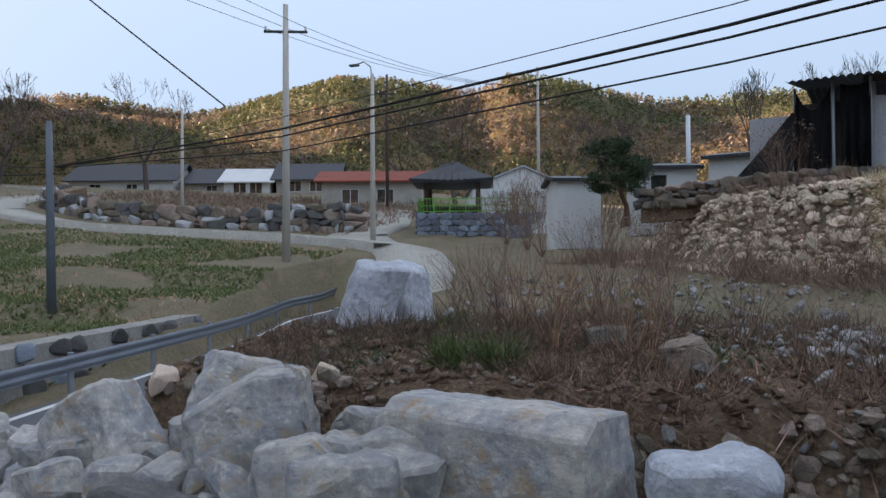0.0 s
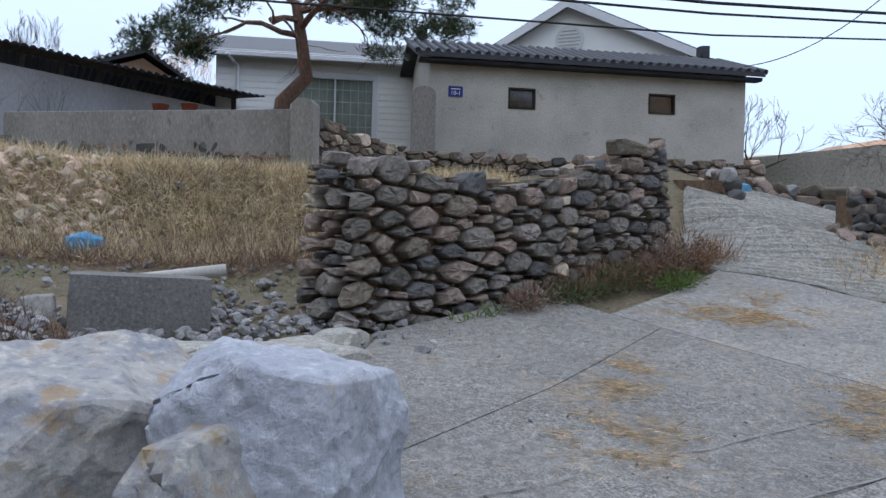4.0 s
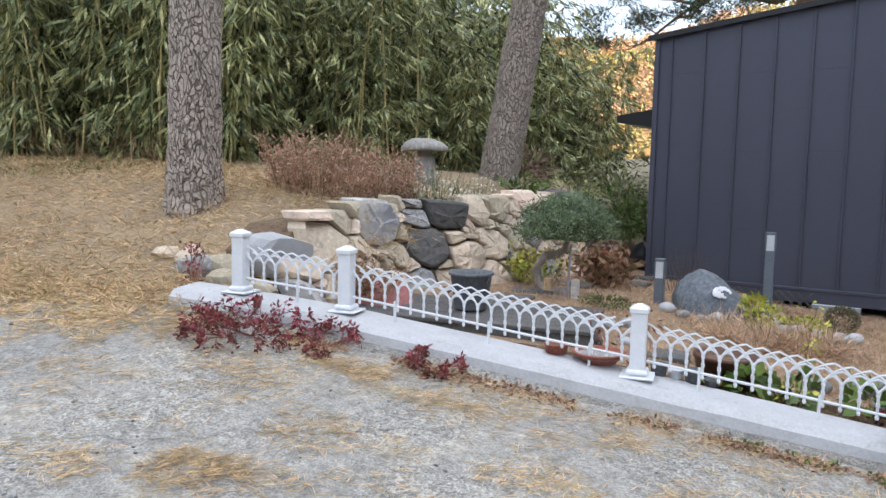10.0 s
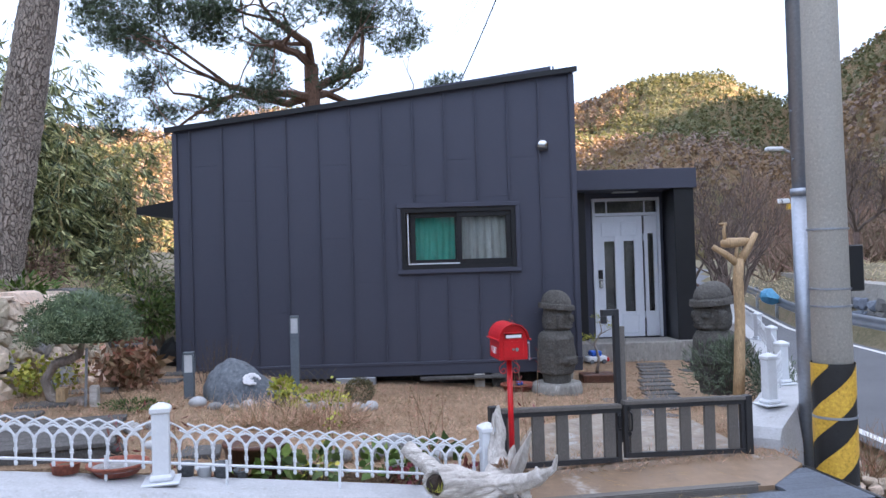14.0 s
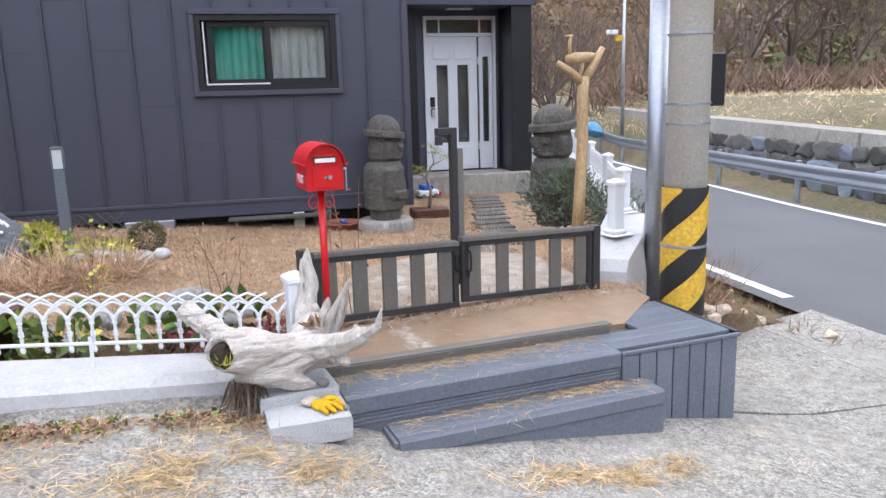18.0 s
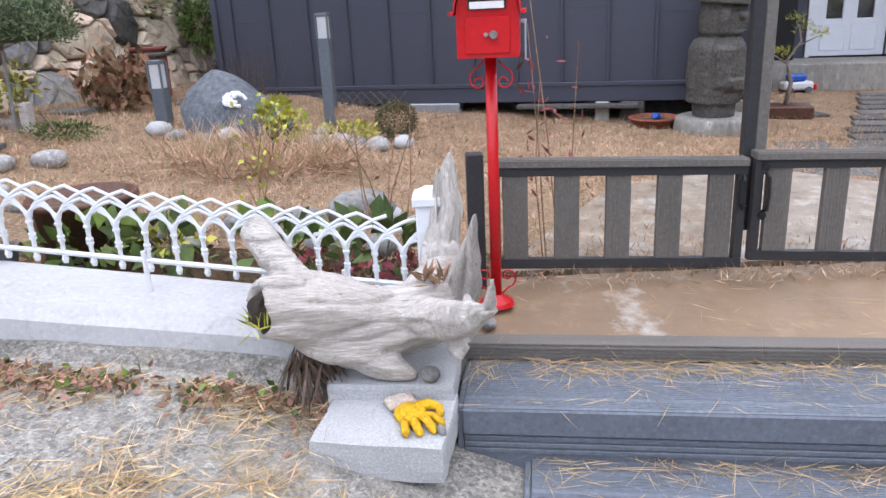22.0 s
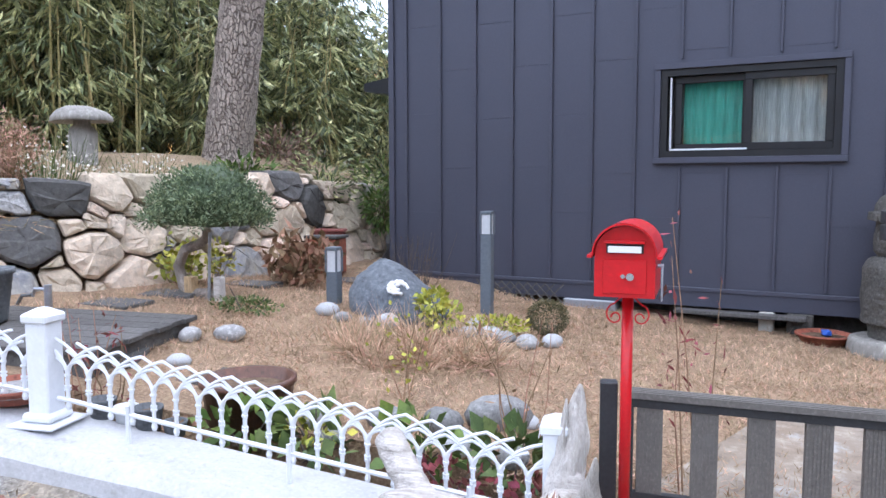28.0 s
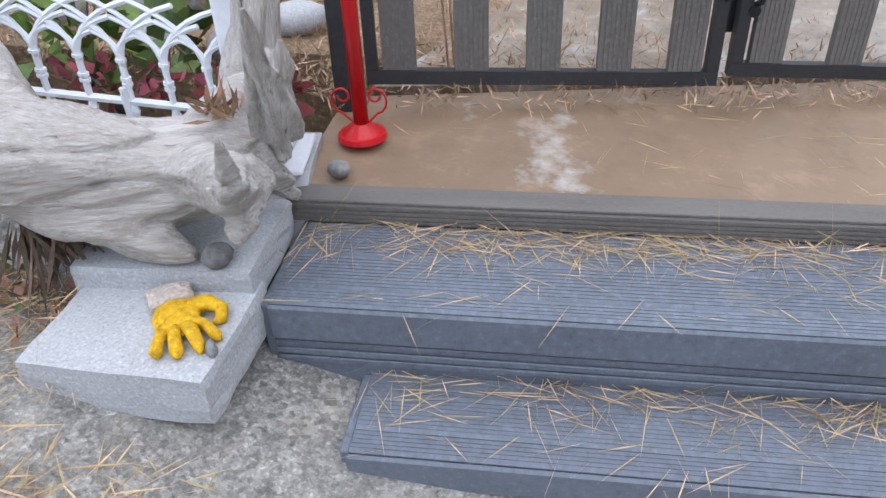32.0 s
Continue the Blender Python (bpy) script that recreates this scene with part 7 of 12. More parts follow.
def stone_figure(name, x, y, z, h, face, label):
    """A squat carved guardian figure with a round hat, as one mesh; it faces the given heading."""
    bm = bmesh.new()
    n, m = 110, 150
    rings = []
    for j in range(m + 1):
        t = j / m
        row = []
        for i in range(n):
            a = 2 * math.pi * i / n
            da = math.atan2(math.sin(a), math.cos(a))
            b = abs(da)
            if t < 0.56:
                r = 0.165 + 0.02 * math.sin(t * 4.2) - 0.03 * step(0.48, 0.56, t) - 0.022 * step(0.105, 0.095, t)
                r += 0.022 * plate(b, 1.85, 4, 0.05) * plate(t, 0.1, 0.55, 0.012)
                r += 0.026 * plate(b, 1.05, 1.72, 0.08) * plate(t, 0.22, 0.5, 0.02)
                tilt = 0.03 if da > 0 else -0.045
                r += 0.03 * plate(b, 0.3, 1.3, 0.08) * plate(t, 0.24 + tilt, 0.325 + tilt, 0.01)
                r += 0.014 * math.sin(t * 260) * plate(b, 0.3, 0.55, 0.04) * plate(t, 0.245 + tilt, 0.32 + tilt, 0.006)
                r += 0.018 * plate(b, 0, 0.5, 0.3) * plate(t, 0.14, 0.42, 0.08)
            elif t < 0.79:
                r = 0.142 + 0.012 * bump(t, 0.68, 0.08) - 0.02 * bump(t, 0.565, 0.02)
                r += 0.055 * plate(b, 0, 0.1, 0.09) * plate(t, 0.635, 0.735, 0.02)
                r += 0.034 * math.sqrt(max(0.0, 1 - ((b - 0.6) / 0.26) ** 2 - ((t - 0.705) / 0.036) ** 2))
                r += 0.02 * plate(b, 0, 1.0, 0.1) * plate(t, 0.748, 0.77, 0.006)
                r += 0.03 * plate(b, 0, 0.38, 0.06) * plate(t, 0.6, 0.613, 0.005)
                r += 0.03 * plate(b, 0, 0.38, 0.06) * plate(t, 0.62, 0.63, 0.005)
                r += 0.045 * plate(b, 1.32, 1.72, 0.06) * plate(t, 0.58, 0.745, 0.012)
                r += 0.02 * plate(b, 0, 0.9, 0.2) * plate(t, 0.57, 0.6, 0.015)
            else:
                q = (t - 0.79) / 0.21
                r = 0.196 - 0.012 * q if q < 0.3 else 0.16 * math.sqrt(max(0.0, 1 - ((q - 0.3) / 0.72) ** 2.1))
            r *= 1 + 0.05 * noise.noise(Vector((math.cos(a) * 3, math.sin(a) * 3, t * 9))) + 0.028 * noise.noise(Vector((math.cos(a) * 11, math.sin(a) * 11, t * 30)))
            tip = 0.1 * r * math.cos(a) if t > 0.78 else 0.0
            row.append(bm.verts.new((r * math.cos(a) + 0.02 * t, r * math.sin(a) * 1.1, t - tip)))
        rings.append(row)
    for a, b in zip(rings, rings[1:]):
        for i in range(n):
            bm.faces.new((a[i], a[(i + 1) % n], b[(i + 1) % n], b[i]))
    bm.faces.new(rings[0][::-1])
    bm.faces.new(rings[-1])
    ob = part(name, bm, "basalt", smooth=True)
    ob.matrix_world = pose(x, y, z, 0, 0, face) @ Matrix.Diagonal((h, h, h, 1))
    return tagged(ob, label, "statue", "basalt guardian figures")


bm = lathe([(0.3, 0), (0.305, 0.06), (0.295, 0.13), (0.28, 0.155), (0.2, 0.16)], 32)
for v in bm.verts:
    v.co *= 1 + 0.03 * noise.noise(v.co * 6)
ob = part("statue_plinth", bm, "old_concrete", smooth=True)
ob.matrix_world = pose(0.34, 9.88, gz(0.34, 9.9) - 0.03)
tagged(ob, "round weathered concrete plinth under the statue", "plinth")
stone_figure("stone_guardian", 0.34, 9.88, gz(0.3, 9.9) + 0.125, 1.1, 0, "dark porous basalt guardian statue with a round hat on a plinth")
stone_figure("stone_guardian", 2.05, 9.3, -0.31, 1.25, 188, "dark basalt guardian statue behind a green shrub")


def garden_lamp(x, y, h, label):
    z = gz(x, y)
    t = thing("garden_lamp", label, "bollard light", "garden bollard lights", at=pose(x, y, z, 0, 0, 6))
    part("post", bx(-0.045, 0.045, -0.045, 0.045, -0.05, h - 0.19, bevel=0.003), "lamp_body", t)
    part("diffuser", bx(-0.038, 0.038, -0.038, 0.038, h - 0.189, h - 0.026, bevel=0.002), "frost", t, "frosted white lens")
    part("cap", bx(-0.047, 0.047, -0.047, 0.047, h - 0.025, h, bevel=0.003), "lamp_body", t)
    for sx in (-1, 1):
        for sy in (-1, 1):
            part("corner_bar", bx(sx * 0.045 - 0.006, sx * 0.045 + 0.006, sy * 0.045 - 0.006, sy * 0.045 + 0.006, h - 0.19, h - 0.025, bevel=0), "lamp_body", t)


garden_lamp(-3.46, 8.05, 0.44, "short grey bollard garden light")
garden_lamp(-2.64, 9.08, 0.88, "tall grey bollard garden light")


def boulder(name, x, y, z, size, rot, seed, material, label, category="boulder", group="", rough=0.2, cuts=8, sub=3):
    ob = part(name, rock(size, seed, rough, cuts, sub), material, smooth=False)
    ob.matrix_world = pose(x, y, z, *rot)
    return tagged(ob, label, category, group)


def garden_boulder():
    bm = bmesh.new()
    bmesh.ops.create_icosphere(bm, subdivisions=5, radius=1.0)
    for v in bm.verts:
        d = v.co.copy()
        k = max(0.0, d.z)
        r = 1 + 0.1 * noise.noise(d * 1.3 + Vector((3, 1, 0))) + 0.05 * noise.noise(d * 3.5) + 0.016 * noise.noise(d * 11)
        # steep on one flank, a long fall on the other
        x = d.x * 0.34 * (1 - 0.3 * k) - 0.1 * k
        v.co = Vector((x + (0.1 * (1 - k) if d.x > 0 else 0), d.y * 0.3 * (1 - 0.25 * k), d.z * 0.38 * (1.0 if d.z > 0 else 0.4))) * r
    ob = part("garden_boulder", bm, "blue_stone", smooth=True)
    ob.matrix_world = pose(-3.02, 8.2, -0.02, 0, 0, 20)
    return tagged(ob, "dark blue-grey boulder with a white shell motif", "boulder")


garden_boulder()
bm = bmesh.new()
for k in range(5):
    a = k * 1.15
    r0 = 0.055 - k * 0.008
    tube(bm, [(0.035 * math.cos(a) + r0 * math.cos(b), 0, 0.025 * math.sin(a) + r0 * math.sin(b) * 0.8) for b in (0, 1, 2, 3, 4, 5)], 0.012, 6)
ob = part("shell_motif", bm, "paper")
ob.matrix_world = pose(-2.87, 7.985, 0.19, -28, 0, 15)
tagged(ob, "white spiral shell shape on the dark boulder", "shell")

rg = random.Random(77)
EDGING = ((-3.28, 7.72), (-3.12, 7.66), (-2.96, 7.72), (-2.86, 7.83), (-2.5, 8.12), (-2.34, 8.08), (-2.22, 8.2), (-2.05, 8.07), (-1.87, 8.02), (-1.76, 8.2), (-2.45, 8.45), (-1.42, 6.49), (-1.3, 6.56), (-1.62, 6.3), (-1.85, 6.2), (-1.1, 6.35), (-3.42, 6.55), (-3.3, 6.75), (-3.15, 6.2), (-2.1, 6.0), (-1.95, 5.9), (-1.45, 6.1), (-1.2, 6.12), (1.9, 8.72), (1.75, 7.7))
for i, (x, y) in enumerate(EDGING):
    s = rg.uniform(0.09, 0.17) * (1.5 if i in (8, 11, 14, 23, 24) else 1)
    pebble("river_stone", x, y, gz(x, y) + s * 0.22, s * 1.3, s, s * 0.75, 100 + i, "granite" if i % 3 == 0 else "pebble", "rounded grey river stone edging the bed", "garden edging stones")


def leaf_cloud(centre, radii, n, ln, wd, rng, up=0.2, shell=0.55):
    pts, dirs, lens, wids = [], [], [], []
    for _ in range(n):
        o = unit(rng)
        k = shell + (1 - shell) * rng.random()
        p = Vector(centre) + Vector((o.x * radii[0] * k, o.y * radii[1] * k, o.z * radii[2] * k))
        pts.append(p)
        dirs.append((o + unit(rng) * 0.7 + Vector((0, 0, up))).normalized())
        lens.append(rng.uniform(*ln))
        wids.append(rng.uniform(*wd))
    return pts, dirs, lens, wids


def shrub(name, x, y, z, clumps, n, ln, wd, material, label, category="shrub", group="", seed=1, stems=True, up=0.2, shell=0.4):
    rng = random.Random(seed)
    t = thing(name, label, category, group, at=(x, y, z))
    P, D, L, W = [], [], [], []
    for c, r in clumps:
        a, b, cc, dd = leaf_cloud(c, r, n, ln, wd, rng, up, shell)
        P += a
        D += b
        L += cc
        W += dd
    mesh_part("foliage", quad_cloud(P, D, L, W, rng), material, t)
    if stems:
        bm = bmesh.new()
        for c, r in clumps:
            for _ in range(4):
                q = Vector(c) + unit(rng) * r[0] * 0.6
                tube(bm, [(q.x * 0.15, q.y * 0.15, -0.03), (q.x * 0.55, q.y * 0.55, q.z * 0.5), q], [0.006, 0.004, 0.002], 4, cap=False)
        part("stem_mass", bm, "twig", t)
    return t


shrub("yellow_shrub", -2.5, 8.0, gz(-2.5, 8), [((0, 0, 0.13), (0.18, 0.15, 0.12)), ((-0.08, 0, 0.22), (0.12, 0.1, 0.1))], 150, (0.03, 0.06), (0.025, 0.045), "shrub_yellow", "low bush with yellow-green leaves beside the boulder", seed=3)
shrub("small_shrub", -1.9, 8.5, gz(-1.9, 8.5), [((0, 0, 0.15), (0.15, 0.14, 0.13))], 2600, (0.012, 0.024), (0.008, 0.013), "brown_leaf", "small clipped round shrub with browned leaves", seed=4, shell=0.7)
shrub("ground_plant", -2.2, 8.3, gz(-2.2, 8.3), [((0, 0, 0.07), (0.25, 0.15, 0.07))], 260, (0.03, 0.05), (0.02, 0.03), "shrub_yellow", "yellowing low plants among the edging stones", seed=5)
shrub("ground_plant", -3.72, 7.35, gz(-3.7, 7.3), [((0, 0, 0.05), (0.3, 0.16, 0.05))], 420, (0.025, 0.04), (0.012, 0.018), "grass_green", "low dark green creeping plant", seed=6)
shrub("rosemary_bush", 2.02, 8.95, -0.31, [((-0.18, -0.05, 0.33), (0.32, 0.3, 0.3)), ((0.2, 0.05, 0.3), (0.3, 0.3, 0.28)), ((0.35, -0.2, 0.22), (0.25, 0.2, 0.22)), ((0, -0.15, 0.5), (0.2, 0.2, 0.18))], 700, (0.05, 0.1), (0.007, 0.012), "shrub_grey", "bushy grey-green rosemary beside the statue", seed=7, up=0.8)
shrub("rosemary_bush", 2.36, 8.5, -0.33, [((0, 0, 0.25), (0.3, 0.26, 0.26)), ((0.2, -0.25, 0.16), (0.22, 0.2, 0.16))], 650, (0.05, 0.1), (0.007, 0.012), "shrub_grey", "grey-green rosemary leaning over the wall", seed=8, up=0.7)
for i, (x, y, s) in enumerate(((-1.5, 5.85, 1.0), (-1.9, 5.72, 1.1), (-2.2, 5.66, 0.9), (-1.15, 5.95, 0.9))):
    shrub("broadleaf_plant", x, y, gz(x, y), [((0, 0, 0.1), (0.2 * s, 0.13, 0.1))], 46, (0.06, 0.12), (0.05, 0.09), "grass_green" if i % 2 else "shrub_green", "broad green leaves behind the fence", "plant", "plants behind the fence", seed=20 + i)
for i, (x, y) in enumerate(((-1.3, 5.72), (-2.0, 5.85), (-2.45, 5.45), (-0.95, 5.75))):
    shrub("withered_plant", x, y, gz(x, y), [((0, 0, 0.06), (0.18, 0.12, 0.06))], 90, (0.03, 0.06), (0.02, 0.04), ("red_leaf", "shrub_yellow", "dry_stem", "red_leaf")[i], "withered leaves behind the fence", "plant", "plants behind the fence", seed=40 + i)


def bonsai():
    t = thing("bonsai_tree", "clipped mushroom-shaped conifer with a looped trunk", "tree", at=(-4.26, 7.52, gz(-4.26, 7.5)))
    bm = bmesh.new()
    pts = [(0.05, 0, -0.05), (0.02, 0, 0.03), (-0.1, 0.0, 0.02), (-0.24, 0.02, 0.08), (-0.29, 0.02, 0.22), (-0.2, 0.0, 0.36), (-0.06, 0, 0.4), (0.02, 0, 0.45), (0.05, 0, 0.55)]
    tube(bm, pts, [0.05, 0.05, 0.05, 0.046, 0.042, 0.04, 0.038, 0.035, 0.02], 12)
    for v in bm.verts:
        v.co += v.co.normalized() * 0.012 * noise.noise(v.co * 22)
    part("trunk", bm, "bark", t, "gnarled looped trunk", smooth=True)
    bm = bmesh.new()
    tube(bm, [(0.09, -0.06, -0.03), (0.1, -0.04, 0.5)], 0.012, 7)
    part("support_pole", bm, "galv", t)
    part("support_block", bx(-0.17, -0.09, -0.05, 0.02, -0.02, 0.16, bevel=0.004), "raw_wood", t)
    part("support_foot", bx(-0.2, -0.05, -0.08, 0.05, -0.03, 0.02, bevel=0.004), "raw_wood", t)
    part("stump", bx(0.11, 0.18, -0.04, 0.03, -0.03, 0.17, bevel=0.01), "driftwood", t)
    rng = random.Random(9)
    P, D, L, W = [], [], [], []
    for k in range(190):
        o = unit(rng)
        o.z = abs(o.z) * 1.0 - 0.25
        q = 0.75 + 0.25 * rng.random()
        c = (0.04 + o.x * 0.5 * q, o.y * 0.44 * q, 0.66 + o.z * 0.42 * q)
        a, b, cc, dd = leaf_cloud(c, (0.085, 0.085, 0.06), 62, (0.02, 0.045), (0.008, 0.014), rng, 0.5, 0.3)
        P += a
        D += b
        L += cc
        W += dd
    mesh_part("crown", quad_cloud(P, D, L, W, rng), "bonsai_leaf", t)
    # solid core in a darker green than the leaves round it
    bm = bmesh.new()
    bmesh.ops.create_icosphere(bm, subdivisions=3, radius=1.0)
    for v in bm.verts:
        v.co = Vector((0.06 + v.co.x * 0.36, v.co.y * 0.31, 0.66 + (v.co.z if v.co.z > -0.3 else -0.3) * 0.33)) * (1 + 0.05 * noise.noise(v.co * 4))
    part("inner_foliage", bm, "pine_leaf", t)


bonsai()


# tan stone retaining wall, stone by stone
def clip(poly, nx, ny, c):
    """The part of a polygon where nx * x + ny * y <= c."""
    out = []
    for (ax, ay), (cx, cy) in zip(poly, poly[1:] + poly[:1]):
        da, db = nx * ax + ny * ay - c, nx * cx + ny * cy - c
        if da <= 0:
            out.append((ax, ay))
        if (da < 0 < db) or (db < 0 < da):
            k = da / (da - db)
            out.append((ax + (cx - ax) * k, ay + (cy - ay) * k))
    return out


def fitted_face(w, along, total, hmax, radii, mats, rng, batter, maxn, aspect, joint, ragged):
    """A wall face of irregular stones, large ones first and small ones wedged between."""
    seeds = []
    for r in radii:
        for _ in range(900):
            s, h = rng.uniform(0, total), rng.uniform(0, hmax)
            p, d, lo, hi = along(s)
            if h > hi - lo - r * 0.35:
                continue
            if all(((s - a) * aspect) ** 2 + (h - b) ** 2 > (r + q) ** 2 * rng.uniform(0.7, 0.95) for a, b, q in seeds):
                seeds.append((s, h, r * rng.uniform(0.75, 1.2)))
            if len(seeds) >= maxn:
                break
    for s, h, r in seeds:
        p, d, lo, hi = along(s)
        R = r * 1.7 + 0.03
        top = min(hi - lo + rng.uniform(-ragged, ragged), h + R)
        # worked in squeezed lengths, so that stones lie long
        s0, s1, st = max(0, s - R / aspect) * aspect, min(total, s + R / aspect) * aspect, s * aspect
        poly = [(s0, max(-0.05, h - R)), (s1, max(-0.05, h - R)), (s1, top), (s0, top)]
        for a, b, q in seeds:
            D2 = ((a - s) * aspect) ** 2 + (b - h) ** 2
            if 0 < D2 < (R * 2 + 0.4) ** 2:
                D = math.sqrt(D2)
                tw = 0.16 * math.sin(37.0 * (a + s) + 53.0 * (b + h))
                nx, ny = (a - s) * aspect / D, (b - h) / D
                nx, ny = nx * math.cos(tw) - ny * math.sin(tw), nx * math.sin(tw) + ny * math.cos(tw)
                poly = clip(poly, nx, ny, nx * st + ny * h + (D2 + r * r - q * q) / (2 * D) - rng.uniform(*joint))
                if len(poly) < 3:
                    break
        if len(poly) < 3:
            continue
        poly = [(a / aspect, b) for a, b in poly]
        cut = []
        for (ax, ay), (cx, cy) in zip(poly, poly[1:] + poly[:1]):
            for k in (0.13, 0.87):
                cut.append((ax + (cx - ax) * k + rng.gauss(0, 0.003), ay + (cy - ay) * k + rng.gauss(0, 0.003)))
        gx, gy = sum(a for a, _ in cut) / len(cut), sum(b for _, b in cut) / len(cut)
        tilt = (rng.gauss(0, 0.16), rng.gauss(0, 0.16))
        proud = rng.uniform(0.05, 0.1)
        bm = bmesh.new()
        rings = []
        for scale, out, rough in ((1.0, -0.16, 0), (1.0, 0.0, 0.005), (0.95, 0.6, 0.006), (0.82, 0.92, 0.008), (0.48, 1.0, 0.01)):
            ring = []
            for a, b in cut:
                x, y = gx + (a - gx) * scale, gy + (b - gy) * scale
                p, d, lo, hi = along(min(total, max(0, x)))
                nrm = Vector((d.y, -d.x, 0))
                o = (out * proud if out > 0 else out) + (tilt[0] * (x - gx) + tilt[1] * (y - gy) if out > 0 else 0) + rng.gauss(0, rough)
                ring.append(bm.verts.new(p + nrm * (0.02 + o - batter * y / max(0.2, hi - lo)) + Vector((0, 0, lo + y))))
            rings.append(ring)
        n = len(cut)
        for a, b in zip(rings, rings[1:]):
            for k in range(n):
                bm.faces.new((a[k], a[(k + 1) % n], b[(k + 1) % n], b[k]))
        c = bm.verts.new(sum((v.co for v in rings[-1]), Vector()) / n)
        for k in range(n):
            bm.faces.new((rings[-1][k], rings[-1][(k + 1) % n], c))
        bmesh.ops.recalc_face_normals(bm, faces=bm.faces[:])
        part("stone", bm, rng.choices(mats[0], mats[1])[0], w)


def stone_run(name, label, line, heights, size, mats, seed, depth=0.35, batter=0.12, kind="garden_stone", gap=0.9, maxn=300, foot=None, category="wall", fill=0, fitted=None, aspect=1.0, joint=(0.003, 0.014), ragged=0.04):
    """A dry-stone wall: an earth core with a face of separate stones."""
    rng = random.Random(seed)
    w = structure(new(name), label, category)
    w.empty_display_size = 0.1
    pts = [Vector((x, y, 0)) for x, y in line]
    seglen = [(b - a).length for a, b in zip(pts, pts[1:])]
    total = sum(seglen)
    count = 0

    def along(s):
        for i, L in enumerate(seglen):
            if s <= L or i == len(seglen) - 1:
                k = min(1, s / L)
                p = pts[i].lerp(pts[i + 1], k)
                d = (pts[i + 1] - pts[i]).normalized()
                lo = foot[i] + (foot[i + 1] - foot[i]) * k
                hi = heights[i] + (heights[i + 1] - heights[i]) * k
                return p, d, lo, hi
            s -= L
    core = bmesh.new()
    prev = None
    for i in range(int(total / 0.3) + 2):
        p, d, lo, hi = along(min(total - 0.2, max(0.2, i * 0.3)))
        nrm = Vector((d.y, -d.x, 0))
        row = [core.verts.new(q) for q in ((p.x + nrm.x * -0.06, p.y - nrm.y * 0.06, lo - 0.3), (p.x - nrm.x * (0.06 + batter), p.y - nrm.y * (0.06 + batter), hi - size * 0.35), (p.x - nrm.x * (depth + batter), p.y - nrm.y * (depth + batter), hi - size * 0.35), (p.x - nrm.x * (depth + batter), p.y - nrm.y * (depth + batter), lo - 0.3))]
        if prev:
            for k in range(4):
                core.faces.new((prev[k], row[k], row[(k + 1) % 4], prev[(k + 1) % 4]))
        else:
            core.faces.new(row[::-1])
        prev = row
    core.faces.new(prev)
    bmesh.ops.recalc_face_normals(core, faces=core.faces[:])
    part("wall_core", core, "earth", w)
    if fitted:
        fitted_face(w, along, total, max(h - f for h, f in zip(heights, foot)), fitted, mats, rng, batter, maxn, aspect, joint, ragged)
        return w
    level = 0.0
    hmax = max(h - f for h, f in zip(heights, foot))
    while level < hmax and count < maxn:
        rowh = size * rng.uniform(0.62, 1.0) * gap
        s = rng.uniform(0, size * 0.5)
        while s < total and count < maxn:
            L = size * rng.choice((0.45, 0.8, 1.0, 1.25, 1.7)) * rng.uniform(0.85, 1.15)
            p, d, lo, hi = along(min(total, s + L / 2))
            if level < hi - lo - rowh * 0.25:
                nrm = Vector((d.y, -d.x, 0))
                k = level / max(0.2, hi - lo)
                q = p - nrm * (batter * k) + Vector((0, 0, lo + level + rowh / 2)) + Vector((0, 0, rng.uniform(-0.15, 0.15) * rowh))
                mt = rng.choices(mats[0], mats[1])[0]
                me = rock_mesh(mt, rng.randrange(9))
                ang = math.degrees(math.atan2(d.y, d.x))
                stone("stone", me, Matrix.Translation(q) @ pose(0, 0, 0, rng.uniform(-12, 12), rng.uniform(-14, 14), ang + rng.choice((0, 180)) + rng.uniform(-8, 8)) @ Matrix.Diagonal((L * 1.16, size * rng.uniform(0.8, 1.2), rowh * rng.uniform(1.12, 1.42), 1)), w)
                count += 1
            s += L * 0.92
        level += rowh * 0.86
    # small stones wedged in the gaps
    for _ in range(fill):
        p, d, lo, hi = along(rng.uniform(0, total))
        nrm = Vector((d.y, -d.x, 0))
        lv = rng.random()
        q = p + nrm * (size * rng.uniform(0.3, 0.42) - batter * lv) + Vector((0, 0, lo + (hi - lo) * lv))
        e = rng.uniform(0.05, 0.12)
        stone("stone", rock_mesh(rng.choices(mats[0], mats[1])[0], rng.randrange(9)), Matrix.Translation(q) @ pose(0, 0, 0, rng.uniform(-40, 40), rng.uniform(-40, 40), rng.uniform(0, 360)) @ Matrix.Diagonal((e * rng.uniform(1, 1.7), e, e * rng.uniform(0.7, 1.1), 1)), w)
    return w


stone_run("wall_garden", "retaining wall of tan and grey garden stones", [(-5.2, 4.95), (-5.42, 5.55), (-5.42, 6.75), (-5.12, 7.2), (-5.02, 7.8), (-4.98, 9.9), (-5.2, 12.4)], [0.62, 0.92, 1.0, 1.02, 1.06, 1.04, 0.85], 0.3, (("garden_stone", "boulder", "pebble", "dark_stone"), (10, 1.4, 0.8, 0.6)), 61, 0.5, 0.28, fitted=(0.2, 0.15, 0.11, 0.08, 0.055, 0.038), aspect=0.85, foot=[0.2, 0.16, 0.12, 0.08, 0.06, 0.05, 0.05], maxn=290)
boulder("grey_boulder", -5.55, 4.98, 0.62, (0.6, 0.42, 0.36), (0, 0, 10), 71, "granite", "pale grey boulder at the end of the garden wall", group="stones by the fence")
